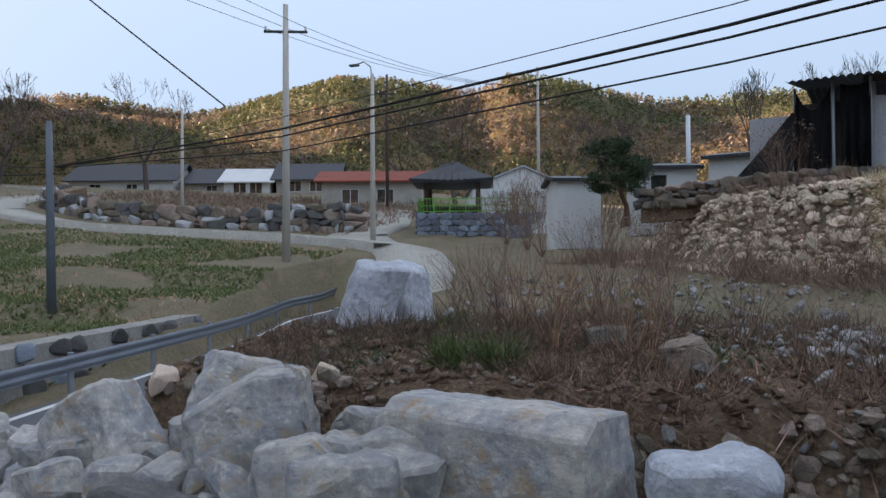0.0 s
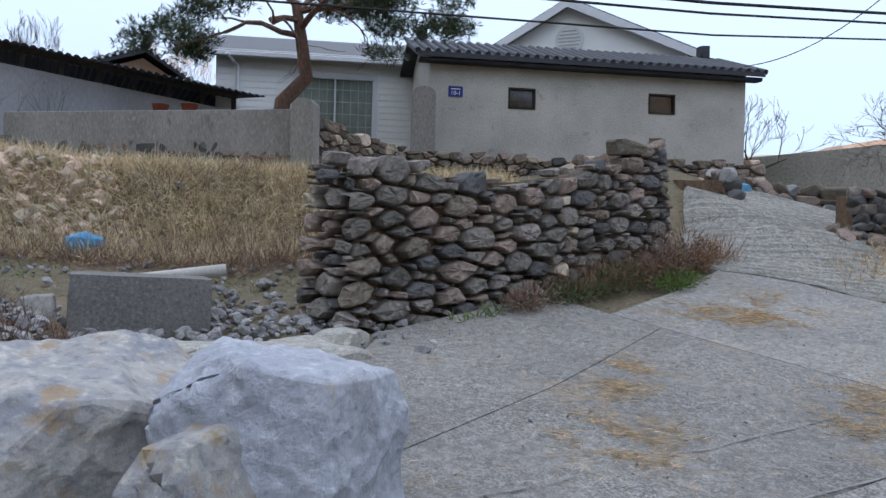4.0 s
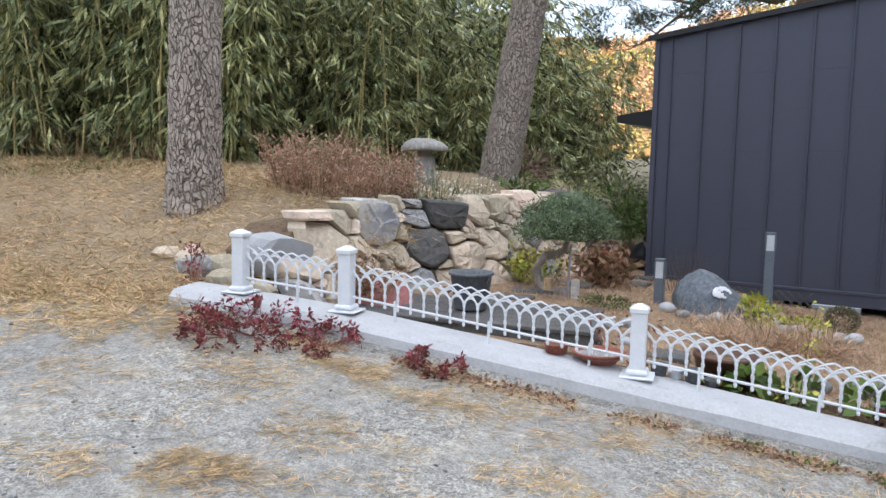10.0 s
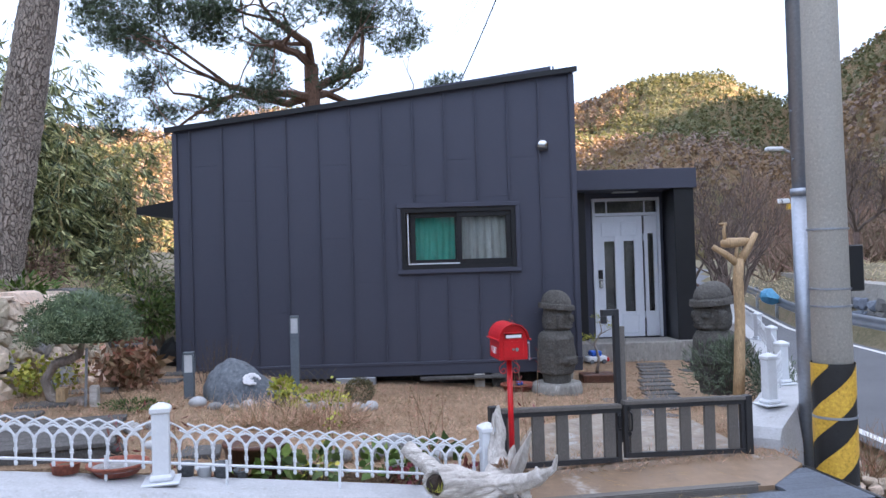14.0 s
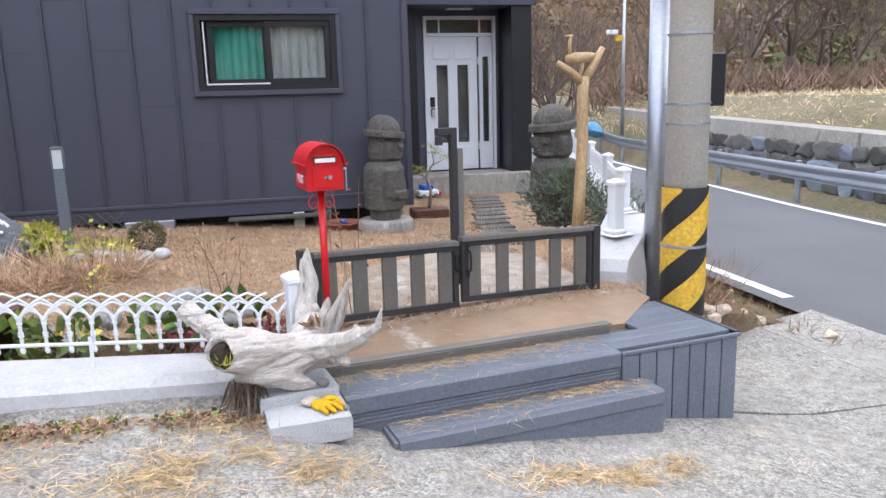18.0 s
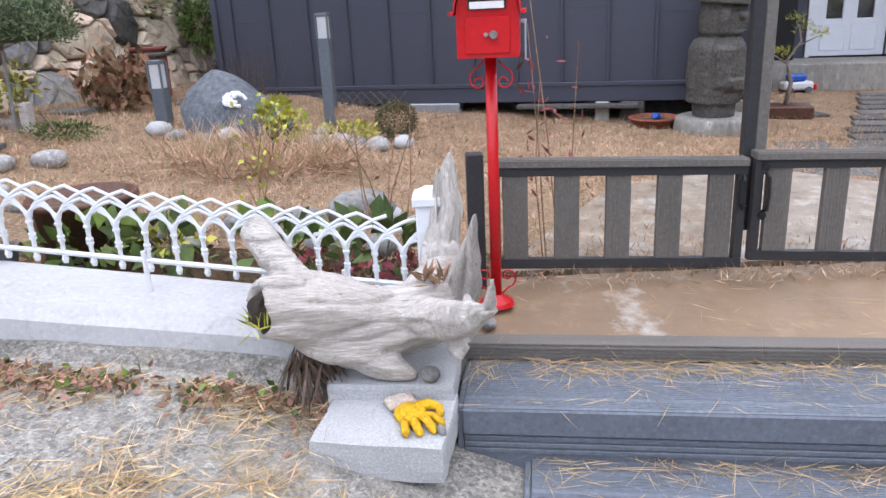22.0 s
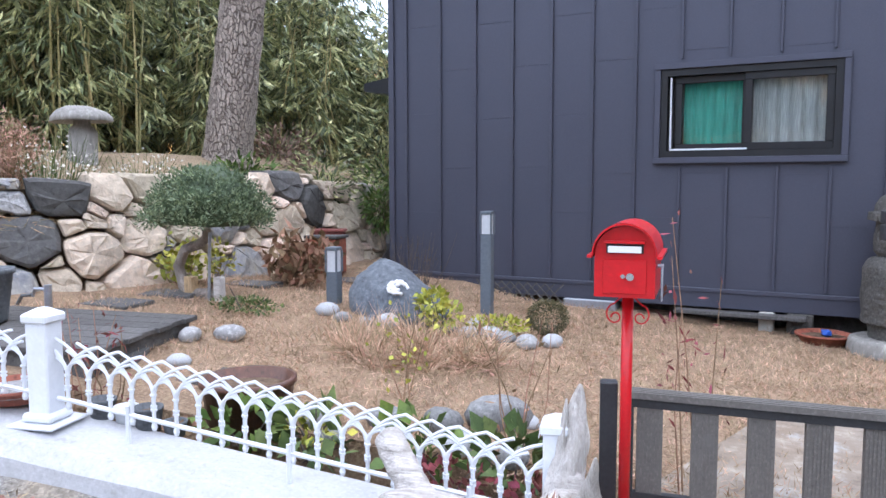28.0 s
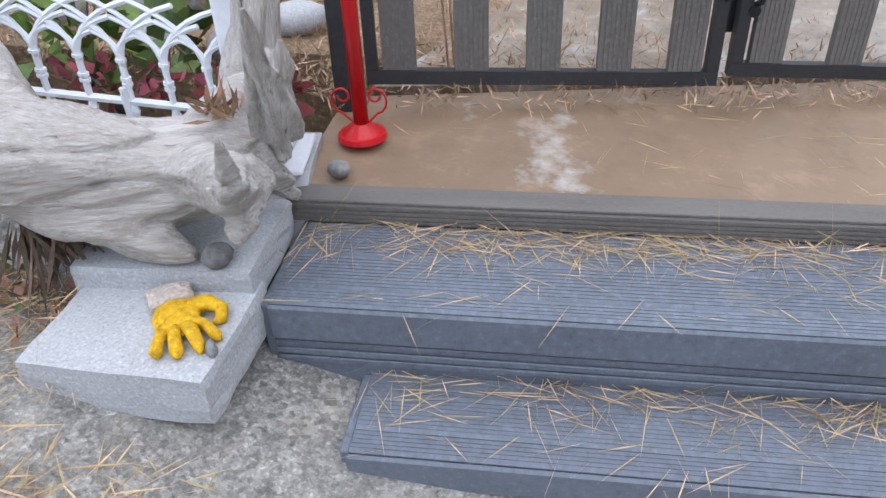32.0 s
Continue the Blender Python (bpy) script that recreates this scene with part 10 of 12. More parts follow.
blades("bank_straw", "bleached straw grass covering the bank", "grass", pos_bank(-11.5, -2.6, 0.1, 1.15), 34000, (0.16, 0.42), (0.007, 0.014), "dry_pale", 96, 0.05, 0.9, 4)
blades("bank_weeds", "brown dead weeds on the foot of the bank", "weeds", pos_bank(-9.5, -0.5, -0.05, 0.55), 4200, (0.2, 0.55), (0.005, 0.011), "brush_brown", 97, 0.7, 0.8, 3)
blades("slope_weeds", "dead weed stems among the rubble", "weeds", pos_bank(-2.5, 4.5, -0.2, 1.0), 1500, (0.25, 0.7), (0.006, 0.012), "brush_brown", 98, 0.9, 0.7, 3)
blades("wall_weeds", "rusty dead weeds at the foot of the stone wall", "weeds", lambda r: (lambda x: Vector((x, -5.35 + r.uniform(-0.2, 0.25), apron_z(x, -5.4) - 0.02)))(r.uniform(-10.9, -7.2)), 520, (0.15, 0.62), (0.004, 0.008), "dry_stem", 99, 0.9, 0.6, 3)
blades("wall_foot_grass", "green weeds at the foot of the stone wall", "weeds", lambda r: (lambda x: Vector((x, -5.3 + r.uniform(-0.15, 0.12), apron_z(x, -5.3))))(r.uniform(-10.5, -5.6)), 420, (0.06, 0.2), (0.008, 0.016), "shrub_green", 100, 0.6, 0.9, 2)
for i, (x, y) in enumerate(((-0.4, -13.4), (0.9, -15.2), (2.2, -17.5), (-2.6, -12.2), (3.4, -20), (1.6, -19.2), (-1.3, -15.8))):
    twiggy(x, y, slope_z(x, y), 1.3, 330 + i, "bare brown bush on the rubble slope", "brush_brown", 30, 0.6, 2)
ob = part("tarp_scrap", rock((0.42, 0.3, 0.34), 901, 0.5, 4, 2), "tarp_blue")
ob.location = (-3.9, -10.9, slope_z(-3.9, -10.9) + 0.16)
tagged(ob, "crumpled scrap of blue tarp in the dry grass", "tarp")
ob = part("tarp_scrap", rock((0.9, 0.4, 0.22), 902, 0.5, 4, 2), "tarp_blue")
ob.location = (-16.6, -8.2, land_z(-16.6, -8.2) + 0.06)
tagged(ob, "blue tarp lying at the foot of the house wall", "tarp")


# ---- houses ----
def local_frame(a, b, z):
    """Origin at a, x towards b, y to the inside (left of the direction)."""
    return pose(a[0], a[1], z, 0, 0, math.degrees(math.atan2(b[1] - a[1], b[0] - a[0])))


def wall_with_holes(L, z0, z1, thick, holes):
    """A wall along x with openings (x0, x1, zlo, zhi) through it."""
    bm = bmesh.new()
    xs = sorted({0, L} | {h[0] for h in holes} | {h[1] for h in holes})
    for xa, xb in zip(xs, xs[1:]):
        zs = [z0]
        for h in holes:
            if h[0] <= xa and xb <= h[1]:
                zs += [h[2], h[3]]
        zs.append(z1)
        for q in range(0, len(zs), 2):
            if zs[q + 1] - zs[q] > 0.01:
                box(bm, xa, xb, 0, thick, zs[q], zs[q + 1])
    bmesh.ops.remove_doubles(bm, verts=bm.verts[:], dist=0.0005)
    return bm


def house_window(parent, x0, x1, z0, z1, thick, frame_mat="plastic_white", sashes=2, inside="interior", proud=0.02):
    w = part("window", bx(x0, x1, thick * 0.65, thick * 0.72, z0, z1, bevel=0), inside, parent)
    f = 0.05
    for a in ((x0, x1, z0, z0 + f), (x0, x1, z1 - f, z1), (x0, x0 + f, z0 + f, z1 - f), (x1 - f, x1, z0 + f, z1 - f)):
        part("frame", bx(a[0], a[1], -proud, thick * 0.6, a[2], a[3]), frame_mat, w)
    for k in range(1, sashes):
        c = x0 + (x1 - x0) * k / sashes
        part("mullion", bx(c - 0.025, c + 0.025, -proud, thick * 0.5, z0 + f, z1 - f), frame_mat, w)
    g = part("pane", bx(x0 + f, x1 - f, thick * 0.3, thick * 0.34, z0 + f, z1 - f, bevel=0), "glass", w)
    g.visible_shadow = False
    return w


def gable_roof(L, W, eave, rise, over, thick=0.12):
    bm = bmesh.new()
    prism_pts = [(-over, eave - over * rise / (W / 2)), (W / 2, eave + rise), (W + over, eave - over * rise / (W / 2))]
    a = [(y, z) for y, z in prism_pts]
    up = [(y, z + thick) for y, z in prism_pts]
    ring = a + up[::-1]
    v0 = [bm.verts.new((-over, y, z)) for y, z in ring]
    v1 = [bm.verts.new((L + over, y, z)) for y, z in ring]
    bm.faces.new(v0[::-1])
    bm.faces.new(v1)
    for i in range(6):
        j = (i + 1) % 6
        bm.faces.new((v0[i], v0[j], v1[j], v1[i]))
    bmesh.ops.recalc_face_normals(bm, faces=bm.faces[:])
    return bm


def house(name, label, a, b, depth, z, h, rise, wall_mat, roof_mat, holes=(), over=0.4, tiles=0.0, sashes=2, inside="interior", frame_mat="plastic_white"):
    """A gabled house whose front runs from a to b, with its ridge along the front."""
    t = thing(name, label, "house", at=local_frame(a, b, z))
    L = math.hypot(b[0] - a[0], b[1] - a[1])
    part("front_wall", wall_with_holes(L, -0.6, h, 0.2, holes), wall_mat, t)
    part("back_wall", bx(0, L, depth - 0.2, depth, -0.6, h, bevel=0), wall_mat, t)
    for x0 in (0.002, L - 0.198):
        bm = bmesh.new()
        prism(bm, [(0.2, -0.6), (depth - 0.2, -0.6), (depth - 0.2, h), (depth / 2, h + rise - 0.02), (0.2, h)], x0, x0 + 0.196)
        for v in bm.verts:
            v.co = Vector((v.co.y, v.co.x, v.co.z))
        bmesh.ops.recalc_face_normals(bm, faces=bm.faces[:])
        part("side_wall", bm, wall_mat, t)
    rf = part("roof", gable_roof(L, depth, h, rise, over), roof_mat, t)
    for hx in holes:
        house_window(t, *hx, 0.2, frame_mat, sashes, inside)
    if tiles:
        n = int((L + 2 * over) / tiles)
        slope = math.atan2(rise, depth / 2)
        ln = (depth / 2 + over) / math.cos(slope)
        bm = bmesh.new()
        tube(bm, [(0, 0, 0), (0, ln, 0)], tiles * 0.3, 8)
        me = bpy.data.meshes.new("roof_tile")
        bm.to_mesh(me)
        bm.free()
        me.materials.append(M[roof_mat])
        for k in range(n + 1):
            r = stone("roof_tile", me, pose(-over + (L + 2 * over) * k / n, -over, h - over * rise / (depth / 2) + 0.13, math.degrees(slope), 0, 0), rf)
    return t


# low cement house with the number plate
ha, hb = (-12.6, -14.04), (-19.7, -9.65)
HL = math.hypot(hb[0] - ha[0], hb[1] - ha[1])
cement = house("cement_house", "low cement-rendered house with a dark tiled roof and two small windows", ha, hb, 4.2, 3.3, 2.56, 0.75, "render", "tile_dark", [(1.97, 2.67, 1.34, 1.87), (5.66, 6.39, 1.4, 1.92)], 0.35, 0.24, 1, frame_mat="rotten_wood")
part("eave_band", bx(-0.3, HL + 0.3, -0.3, 0.0, 2.34, 2.43, bevel=0.01), "tarp_black", cement)
plate = part("number_plate", bx(0.46, 0.82, -0.02, 0.0, 1.56, 1.82, bevel=0.004), "house_blue" if "house_blue" in M else "tarp_blue", cement, "blue enamel house number plate")
me = text_mesh("10-1", 0.14)
tx = mesh_part("house_number", me, "paper", plate)
tx.matrix_basis = pose(0.64, -0.023, 1.65, 90, 0, 0)
part("plate_line", bx(0.52, 0.76, -0.023, -0.019, 1.74, 1.76, bevel=0), "paper", plate)
for s in (0.05, HL - 0.1):
    part("ridge_ornament", quarry_block(0.26, 0.3, 0.42, 5, 4, 0.01, 3), "tile_dark", cement).location = (s, 2.1, 3.38)

# white house behind
wa, wb = (-9.85, -20.1), (-14.9, -16.9)
white = house("white_house", "white vinyl-sided house with a grey roof and sliding window", wa, wb, 7.0, 3.45, 3.0, 1.3, "siding", "steel_dark", [(2.2, 4.43, 0.76, 2.5)], 0.3, 0, 2, "curtain_pale")
WL = math.hypot(wb[0] - wa[0], wb[1] - wa[1])
for k in range(17):
    z = 0.1 + k * 0.18
    for x0, x1 in (((0.05, 2.15), (4.48, WL - 0.05)) if 0.6 < z < 2.5 else ((0.05, WL - 0.05),)):
        bm = bmesh.new()
        prism(bm, [(x0, z), (x1, z), (x1, z + 0.175), (x0, z + 0.175)], -0.022, 0.0)
        for v in bm.verts:
            if v.co.y < -0.01 and v.co.z > z + 0.1:
                v.co.y = -0.006
        bmesh.ops.recalc_face_normals(bm, faces=bm.faces[:])
        part("siding_board", bm, "siding", white)
for k in range(1, 10):
    if k != 5:
        part("glazing_bar", bx(2.2 + 0.223 * k - 0.007, 2.2 + 0.223 * k + 0.007, 0.045, 0.057, 0.82, 2.44, bevel=0), "plastic_white", white)
for k in range(1, 5):
    part("glazing_bar", bx(2.26, 4.37, 0.03, 0.044, 0.76 + 0.348 * k - 0.007, 0.76 + 0.348 * k + 0.007, bevel=0), "plastic_white", white)
for x0, x1, z0, z1 in ((2.1, 2.2, 0.66, 2.6), (4.43, 4.53, 0.66, 2.6), (2.2, 4.43, 2.5, 2.6), (2.2, 4.43, 0.66, 0.76)):
    part("window_trim", bx(x0, x1, -0.045, -0.024, z0, z1, bevel=0.004), "plastic_white", white)
part("gutter", bx(-0.3, WL + 0.3, -0.44, -0.32, 2.86, 3.0, bevel=0.02), "plastic_white", white)
bm = bmesh.new()
tube(bm, [(0.35, -0.5, 2.9), (0.6, -0.1, 2.65), (0.6, -0.1, 0)], 0.045, 10)
part("downpipe", bm, "plastic_white", white)
# cross gable with the round vent
gb = thing("gable_house", "white gabled house front with a round louvred vent", "house", at=pose(-18.9, -16.1, 3.0, 0, 0, 113))
gb.matrix_world = local_frame((-19.6, -20.3), (-22.6, -13.2), 3.0)
GL = 7.7
bm = bmesh.new()
prism(bm, [(0, -0.5), (GL, -0.5), (GL, 4.6), (GL / 2, 6.5), (0, 4.6)], 0.0, 0.25)
bmesh.ops.recalc_face_normals(bm, faces=bm.faces[:])
part("gable_wall", bm, "siding", gb)
part("side_wall", bx(0, 0.25, 0.25, 8, -0.5, 4.6, bevel=0), "siding", gb)
part("side_wall", bx(GL - 0.25, GL, 0.25, 8, -0.5, 4.6, bevel=0), "siding", gb)
for s in (-1, 1):
    bm = bmesh.new()
    c = GL / 2
    prism(bm, [(c, 6.55), (c + s * 4.5, 4.32), (c + s * 4.5, 4.5), (c, 6.75)], -0.3, 8.5)
    bmesh.ops.recalc_face_normals(bm, faces=bm.faces[:])
    part("roof_slope", bm, "steel_dark", gb)
    bm = bmesh.new()
    prism(bm, [(c, 6.4), (c + s * 4.55, 4.15), (c + s * 4.55, 4.42), (c, 6.7)], -0.38, -0.305)
    bmesh.ops.recalc_face_normals(bm, faces=bm.faces[:])
    part("barge_board", bm, "plastic_white", gb)
bm = lathe([(0.46, 0), (0.5, 0.02), (0.5, 0.06), (0.42, 0.06)], 28)
vt = part("vent", bm, "sheet_white", gb)
vt.matrix_basis = pose(GL / 2, -0.0, 5.35, 90, 0, 0)
for k in range(6):
    z = -0.3 + k * 0.12
    hw = math.sqrt(0.4 ** 2 - z * z)
    part("louvre", bx(-hw, hw, z - 0.02, z + 0.02, 0.06, 0.08, bevel=0), "blind_grey", vt)

# shed with black net


def net_shed():
    t = thing("net_shed", "farm shed with white vine-covered wall, torn black net and corrugated roof", "shed", at=local_frame((-3.2, -18.7), (-9.3, -17.5), 3.0))
    L = 6.2
    part("long_wall", bx(0, L, 0, 0.12, -0.3, 2.05, bevel=0.005), "zinc_wall", t)
    part("end_wall", bx(L - 0.14, L, 0.12, 0.9, -0.3, 2.5, bevel=0.005), "zinc_wall", t)
    part("back_wall", bx(0, L + 2, 5, 5.12, -0.3, 2.6, bevel=0), "tarp_black", t)
    part("beam", bx(0, L + 0.1, -0.02, 0.1, 2.38, 2.52), "grey_wood", t)
    for k in range(9):
        part("post", bx(0.05 + k * 0.77, 0.15 + k * 0.77, 0.02, 0.1, 2.05, 2.4, bevel=0), "grey_wood", t)
    bm = bmesh.new()
    n = 150
    prev = None
    for i in range(n + 1):
        x = -0.5 + (L + 2.1) * i / n
        zz = 0.035 * math.sin(i * 2.1)
        row = [bm.verts.new((x, -0.65, 2.42 + zz)), bm.verts.new((x, 3.0, 2.95 + zz)), bm.verts.new((x, 5.4, 2.65 + zz))]
        if prev:
            bm.faces.new((prev[0], row[0], row[1], prev[1]))
            bm.faces.new((prev[1], row[1], row[2], prev[2]))
        prev = row
    bmesh.ops.solidify(bm, geom=bm.faces[:], thickness=0.012)
    part("corrugated_roof", bm, "steel_dark", t)

    def drape(x0, y0, x1, y1, z1, z0, seed, sag, lo_off, fall=0.0):
        bm = bmesh.new()
        prev = None
        nn, mm = 34, 16
        for i in range(nn + 1):
            s = i / nn
            row = []
            for j in range(mm + 1):
                q = j / mm
                fold = 0.14 * q * math.sin(s * 22 + seed) + 0.1 * noise.noise(Vector((s * 6, q * 3, seed)))
                x, y = x0 + (x1 - x0) * s, y0 + (y1 - y0) * s
                dx, dy = (y1 - y0), -(x1 - x0)
                ll = math.hypot(dx, dy)
                o = fold + lo_off * q
                zt = z1 - sag * math.sin(s * math.pi) - fall * s
                row.append(bm.verts.new((x + dx / ll * o, y + dy / ll * o, zt + (z0 - zt) * q + 0.12 * noise.noise(Vector((s * 9, seed, q))) * (q > 0.9))))
            if prev:
                for j in range(mm):
                    bm.faces.new((prev[j], row[j], row[j + 1], prev[j + 1]))
            prev = row
        bmesh.ops.solidify(bm, geom=bm.faces[:], thickness=0.008)
        return bm
    part("black_net", drape(L - 0.05, -0.12, L + 0.55, -0.1, 2.35, -0.1, 1.0, 0.06, 0.05), "tarp_black", t, "torn hanging black shade net")
    part("black_net", drape(L + 0.75, 0.0, L + 1.5, 0.05, 2.35, -0.15, 4.0, 0.5, 0.2), "tarp_black", t, "torn hanging black shade net")
    part("black_net", drape(L + 1.45, 0.05, L + 2.9, 0.3, 2.0, -0.3, 7.0, 0.05, 0.45, 1.6), "tarp_black", t, "slanting tent of black shade net")
    part("shade_interior", bx(L + 0.2, L + 1.6, 1.6, 1.7, -0.3, 2.3, bevel=0), "interior", t)
    part("lean_to_wall", bx(L + 1.3, L + 2.9, 2.4, 2.55, -0.4, 2.2, bevel=0), "zinc_wall", t)
    for x, y, h in ((L - 0.05, -0.1, 2.45), (L + 0.7, 0.0, 2.45), (L + 1.5, 0.1, 2.4)):
        bm = bmesh.new()
        tube(bm, [(x, y, -0.4), (x, y, h)], 0.035, 8)
        part("post", bm, "galv", t)
    rng = random.Random(5)
    bm = bmesh.new()
    tips = []
    for k in range(13):
        grow(bm, tips, rng, Vector((rng.uniform(0.4, L - 0.1), -0.02, -0.1)), Vector((rng.uniform(-0.9, 0.9), 0, 1)).normalized(), 0.8, 0.014, 1, 4, 0.55, 0.05, (2, 3), 3, 4)
    for v in bm.verts:
        v.co.y = -0.012 + v.co.y * 0.02
        v.co.z = min(v.co.z, 2.0)
    part("vine", bm, "twig", t, "bare climbing vine on the wall")
    for ob in t.children:
        for v in ob.data.vertices:
            v.co.x = L - v.co.x
            v.co.z -= 0.1 * max(0.0, v.co.x) * step(1.2, 2.0, v.co.z)
        ob.data.flip_normals()
    return t


net_shed()
# old tiled house behind the shed: its gable end with an upturned ridge
tr = thing("tiled_house", "old house with a dark tiled roof, wooden gable and upturned ridge", "house", at=(-9.29, -24.0, 3.2))
GAB = [(1.75, 3.1), (0, 3.85), (-2.5, 2.55)]
bm = bmesh.new()
prism(bm, [(1.6, -0.4), (1.6, 3.0), (0, 3.7), (-2.3, 2.55), (-2.3, -0.4)], -6.0, -0.25)
bmesh.ops.recalc_face_normals(bm, faces=bm.faces[:])
part("wall", bm, "gable_wood", tr)
for (ax, az), (cx, cz) in zip(GAB, GAB[1:]):
    bm = bmesh.new()
    prism(bm, [(ax, az), (ax, az + 0.1), (cx, cz + 0.1), (cx, cz)], -6.3, 0.0)
    bmesh.ops.recalc_face_normals(bm, faces=bm.faces[:])
    roof = part("roof", bm, "tile_dark", tr)
    n = int(math.hypot(cx - ax, cz - az) / 0.22)
    for k in range(n + 1):
        f = k / n
        bm = bmesh.new()
        x, z = ax + (cx - ax) * f, az + (cz - az) * f + 0.16
        tube(bm, [(x, 0.05, z), (x, -0.5, z)], 0.075, 10)
        part("verge_tile", bm, "tile_dark", roof)
        bm = bmesh.new()
        tube(bm, [(x, 0.052, z), (x, 0.06, z)], 0.045, 10)
        part("tile_disc", bm, "sheet_white", roof)
bm = bmesh.new()
tube(bm, [(0, -6.3, 3.98), (0, -1.0, 3.98), (0, -0.1, 4.05), (0, 0.25, 4.2), (0.02, 0.3, 4.42)], [0.14, 0.14, 0.15, 0.15, 0.07], 10)
part("ridge", bm, "tile_dark", tr)

# small white sheds
for a, b, dp, z, h, lab in (((5.3, -25.6), (3.9, -26.2), 2.2, 2.5, 1.75, "small white shed with a shallow grey roof"), ((2.4, -24.6), (0.7, -25.2), 2.0, 2.9, 1.5, "open white shed with a dark doorway"), ((0.3, -23.9), (-1.2, -23.6), 2.2, 3.0, 1.5, "low white farm shed behind the pine")):
    house("shed", lab, a, b, dp, z, h, 0.18, "sheet_white", "steel_dark", [(0.3, 0.9, 0.05, 1.35)] if "open" in lab else (), 0.18, 0, 1)
bm = bmesh.new()
tube(bm, [(0, 0, 0), (0, 0, 3.2)], 0.075, 12)
ob = part("vent_pipe", bm, "plastic_white", smooth=True)
ob.location = (1.0, -26.2, 3.1)
tagged(ob, "tall white plastic vent pipe by the sheds", "pipe")
# leaning pine, bent pine
red_pine("pine_tree", -8.2, -13.6, 3.1, 5.2, 41, "leaning red pine with a flat dark crown", (-0.06, 0.10), 1.1, per=62, tuft=0.52, low=2.1, nl=(0.12, 0.22), nw=0.02, levels=4, line=[(0, 0, -0.3), (-0.12, 0.08, 0.95), (-0.5, 0.33, 1.45), (-0.42, 0.28, 2.1), (-0.32, 0.2, 2.9)])
red_pine("pine_tree", 2.6, -23.2, 2.7, 2.6, 43, "bent garden pine beside the white shed", (0.1, 0.15), 1.6, per=30, tuft=0.34, nl=(0.1, 0.2), nw=0.02, levels=3, stem=0.4)


# ---- far side of the valley ----
def far_z(x, y):
    return land_z(x, y) - 0.05


# stone platform with the pavilion
PV = local_frame((16.6, -39.6), (10.4, -41.6), 0.0)
plat = structure(new("wall_platform"), "retaining wall of blue-grey cut stone blocks under the pavilion", "wall")
plat.matrix_world = PV
part("platform_core", bx(0, 6.5, 0.12, 7, 1.0, 4.3, bevel=0.02), "old_concrete", plat)
rp = random.Random(9)
for face in (0, 1):
    z = 2.6
    while z < 4.3:
        hh = rp.uniform(0.3, 0.45)
        x = 0.0
        while x < (6.5 if face == 0 else 6.6):
            L = rp.uniform(0.4, 0.8)
            m = pose(x + L / 2, 0.1, z + hh / 2, rp.uniform(-4, 4), rp.uniform(-9, 9), 0) if face == 0 else pose(0, 0.2 + x + L / 2, z + hh / 2, 0, 0, 90)
            stone("stone", rock_mesh("slate_block" if "slate_block" in M else "granite", rp.randrange(5), 1, 4, 0.12), m @ Matrix.Diagonal((L * 1.1, 0.3, hh * 1.15, 1)), plat)
            x += L
        z += hh * 0.92
pv = thing("pavilion", "open wooden pavilion with a dark tiled hipped roof", "pavilion", at=PV @ Matrix.Translation((2.0, 2.2, 4.3)))
for x in (-1.5, 1.5):
    for y in (-1.5, 1.5):
        bm = bmesh.new()
        tube(bm, [(x, y, 0), (x, y, 1.9)], 0.13, 12)
        part("column", bm, "pole_wood", pv)
part("deck", bx(-1.7, 1.7, -1.7, 1.7, 0.3, 0.45), "grey_wood", pv)
bm = bmesh.new()
ring = [[bm.verts.new((sx * w * k, sy * w * k, z + (0.12 if c else 0))) for sx, sy, k, c in ((-1, -1, 1, 1), (0, -1, 0.96, 0), (1, -1, 1, 1), (1, 0, 0.96, 0), (1, 1, 1, 1), (0, 1, 0.96, 0), (-1, 1, 1, 1), (-1, 0, 0.96, 0))] for w, z in ((2.35, 1.75), (2.4, 1.9), (1.3, 2.45), (0.35, 3.05))]
for a, b in zip(ring, ring[1:]):
    for k in range(8):
        bm.faces.new((a[k], a[(k + 1) % 8], b[(k + 1) % 8], b[k]))
bm.faces.new(ring[0][::-1])
bm.faces.new(ring[-1])
pr = part("roof", bm, "tile_dark", pv)
for face in range(4):
    for k in range(13):
        s = -1 + 2 * k / 12
        q = 0.35 / 2.4 + (1 - 0.35 / 2.4) * abs(s)
        bm = bmesh.new()
        tube(bm, [(s * 2.4, -2.38, 1.93 + 0.1 * s * s), (s * 2.4, -2.4 * max(abs(s), 0.15) + 0.02, 1.96 + (1 - max(abs(s), 0.15)) * 1.12)], 0.05, 5)
        ob = part("roof_tile", bm, "tile_dark", pr)
        ob.matrix_basis = pose(0, 0, 0, 0, 0, 90 * face)
bm = bmesh.new()
lathe_top = [(0.3, 3.0), (0.3, 3.12), (0.12, 3.2)]
for r0, z0 in lathe_top:
    pass
tube(bm, [(0, 0, 3.0), (0, 0, 3.15), (0, 0, 3.3)], [0.32, 0.25, 0.05], 10)
part("finial", bm, "tile_dark", pr)
gf = thing("fence", "bright green steel fence round the pavilion platform", "fence", at=PV)
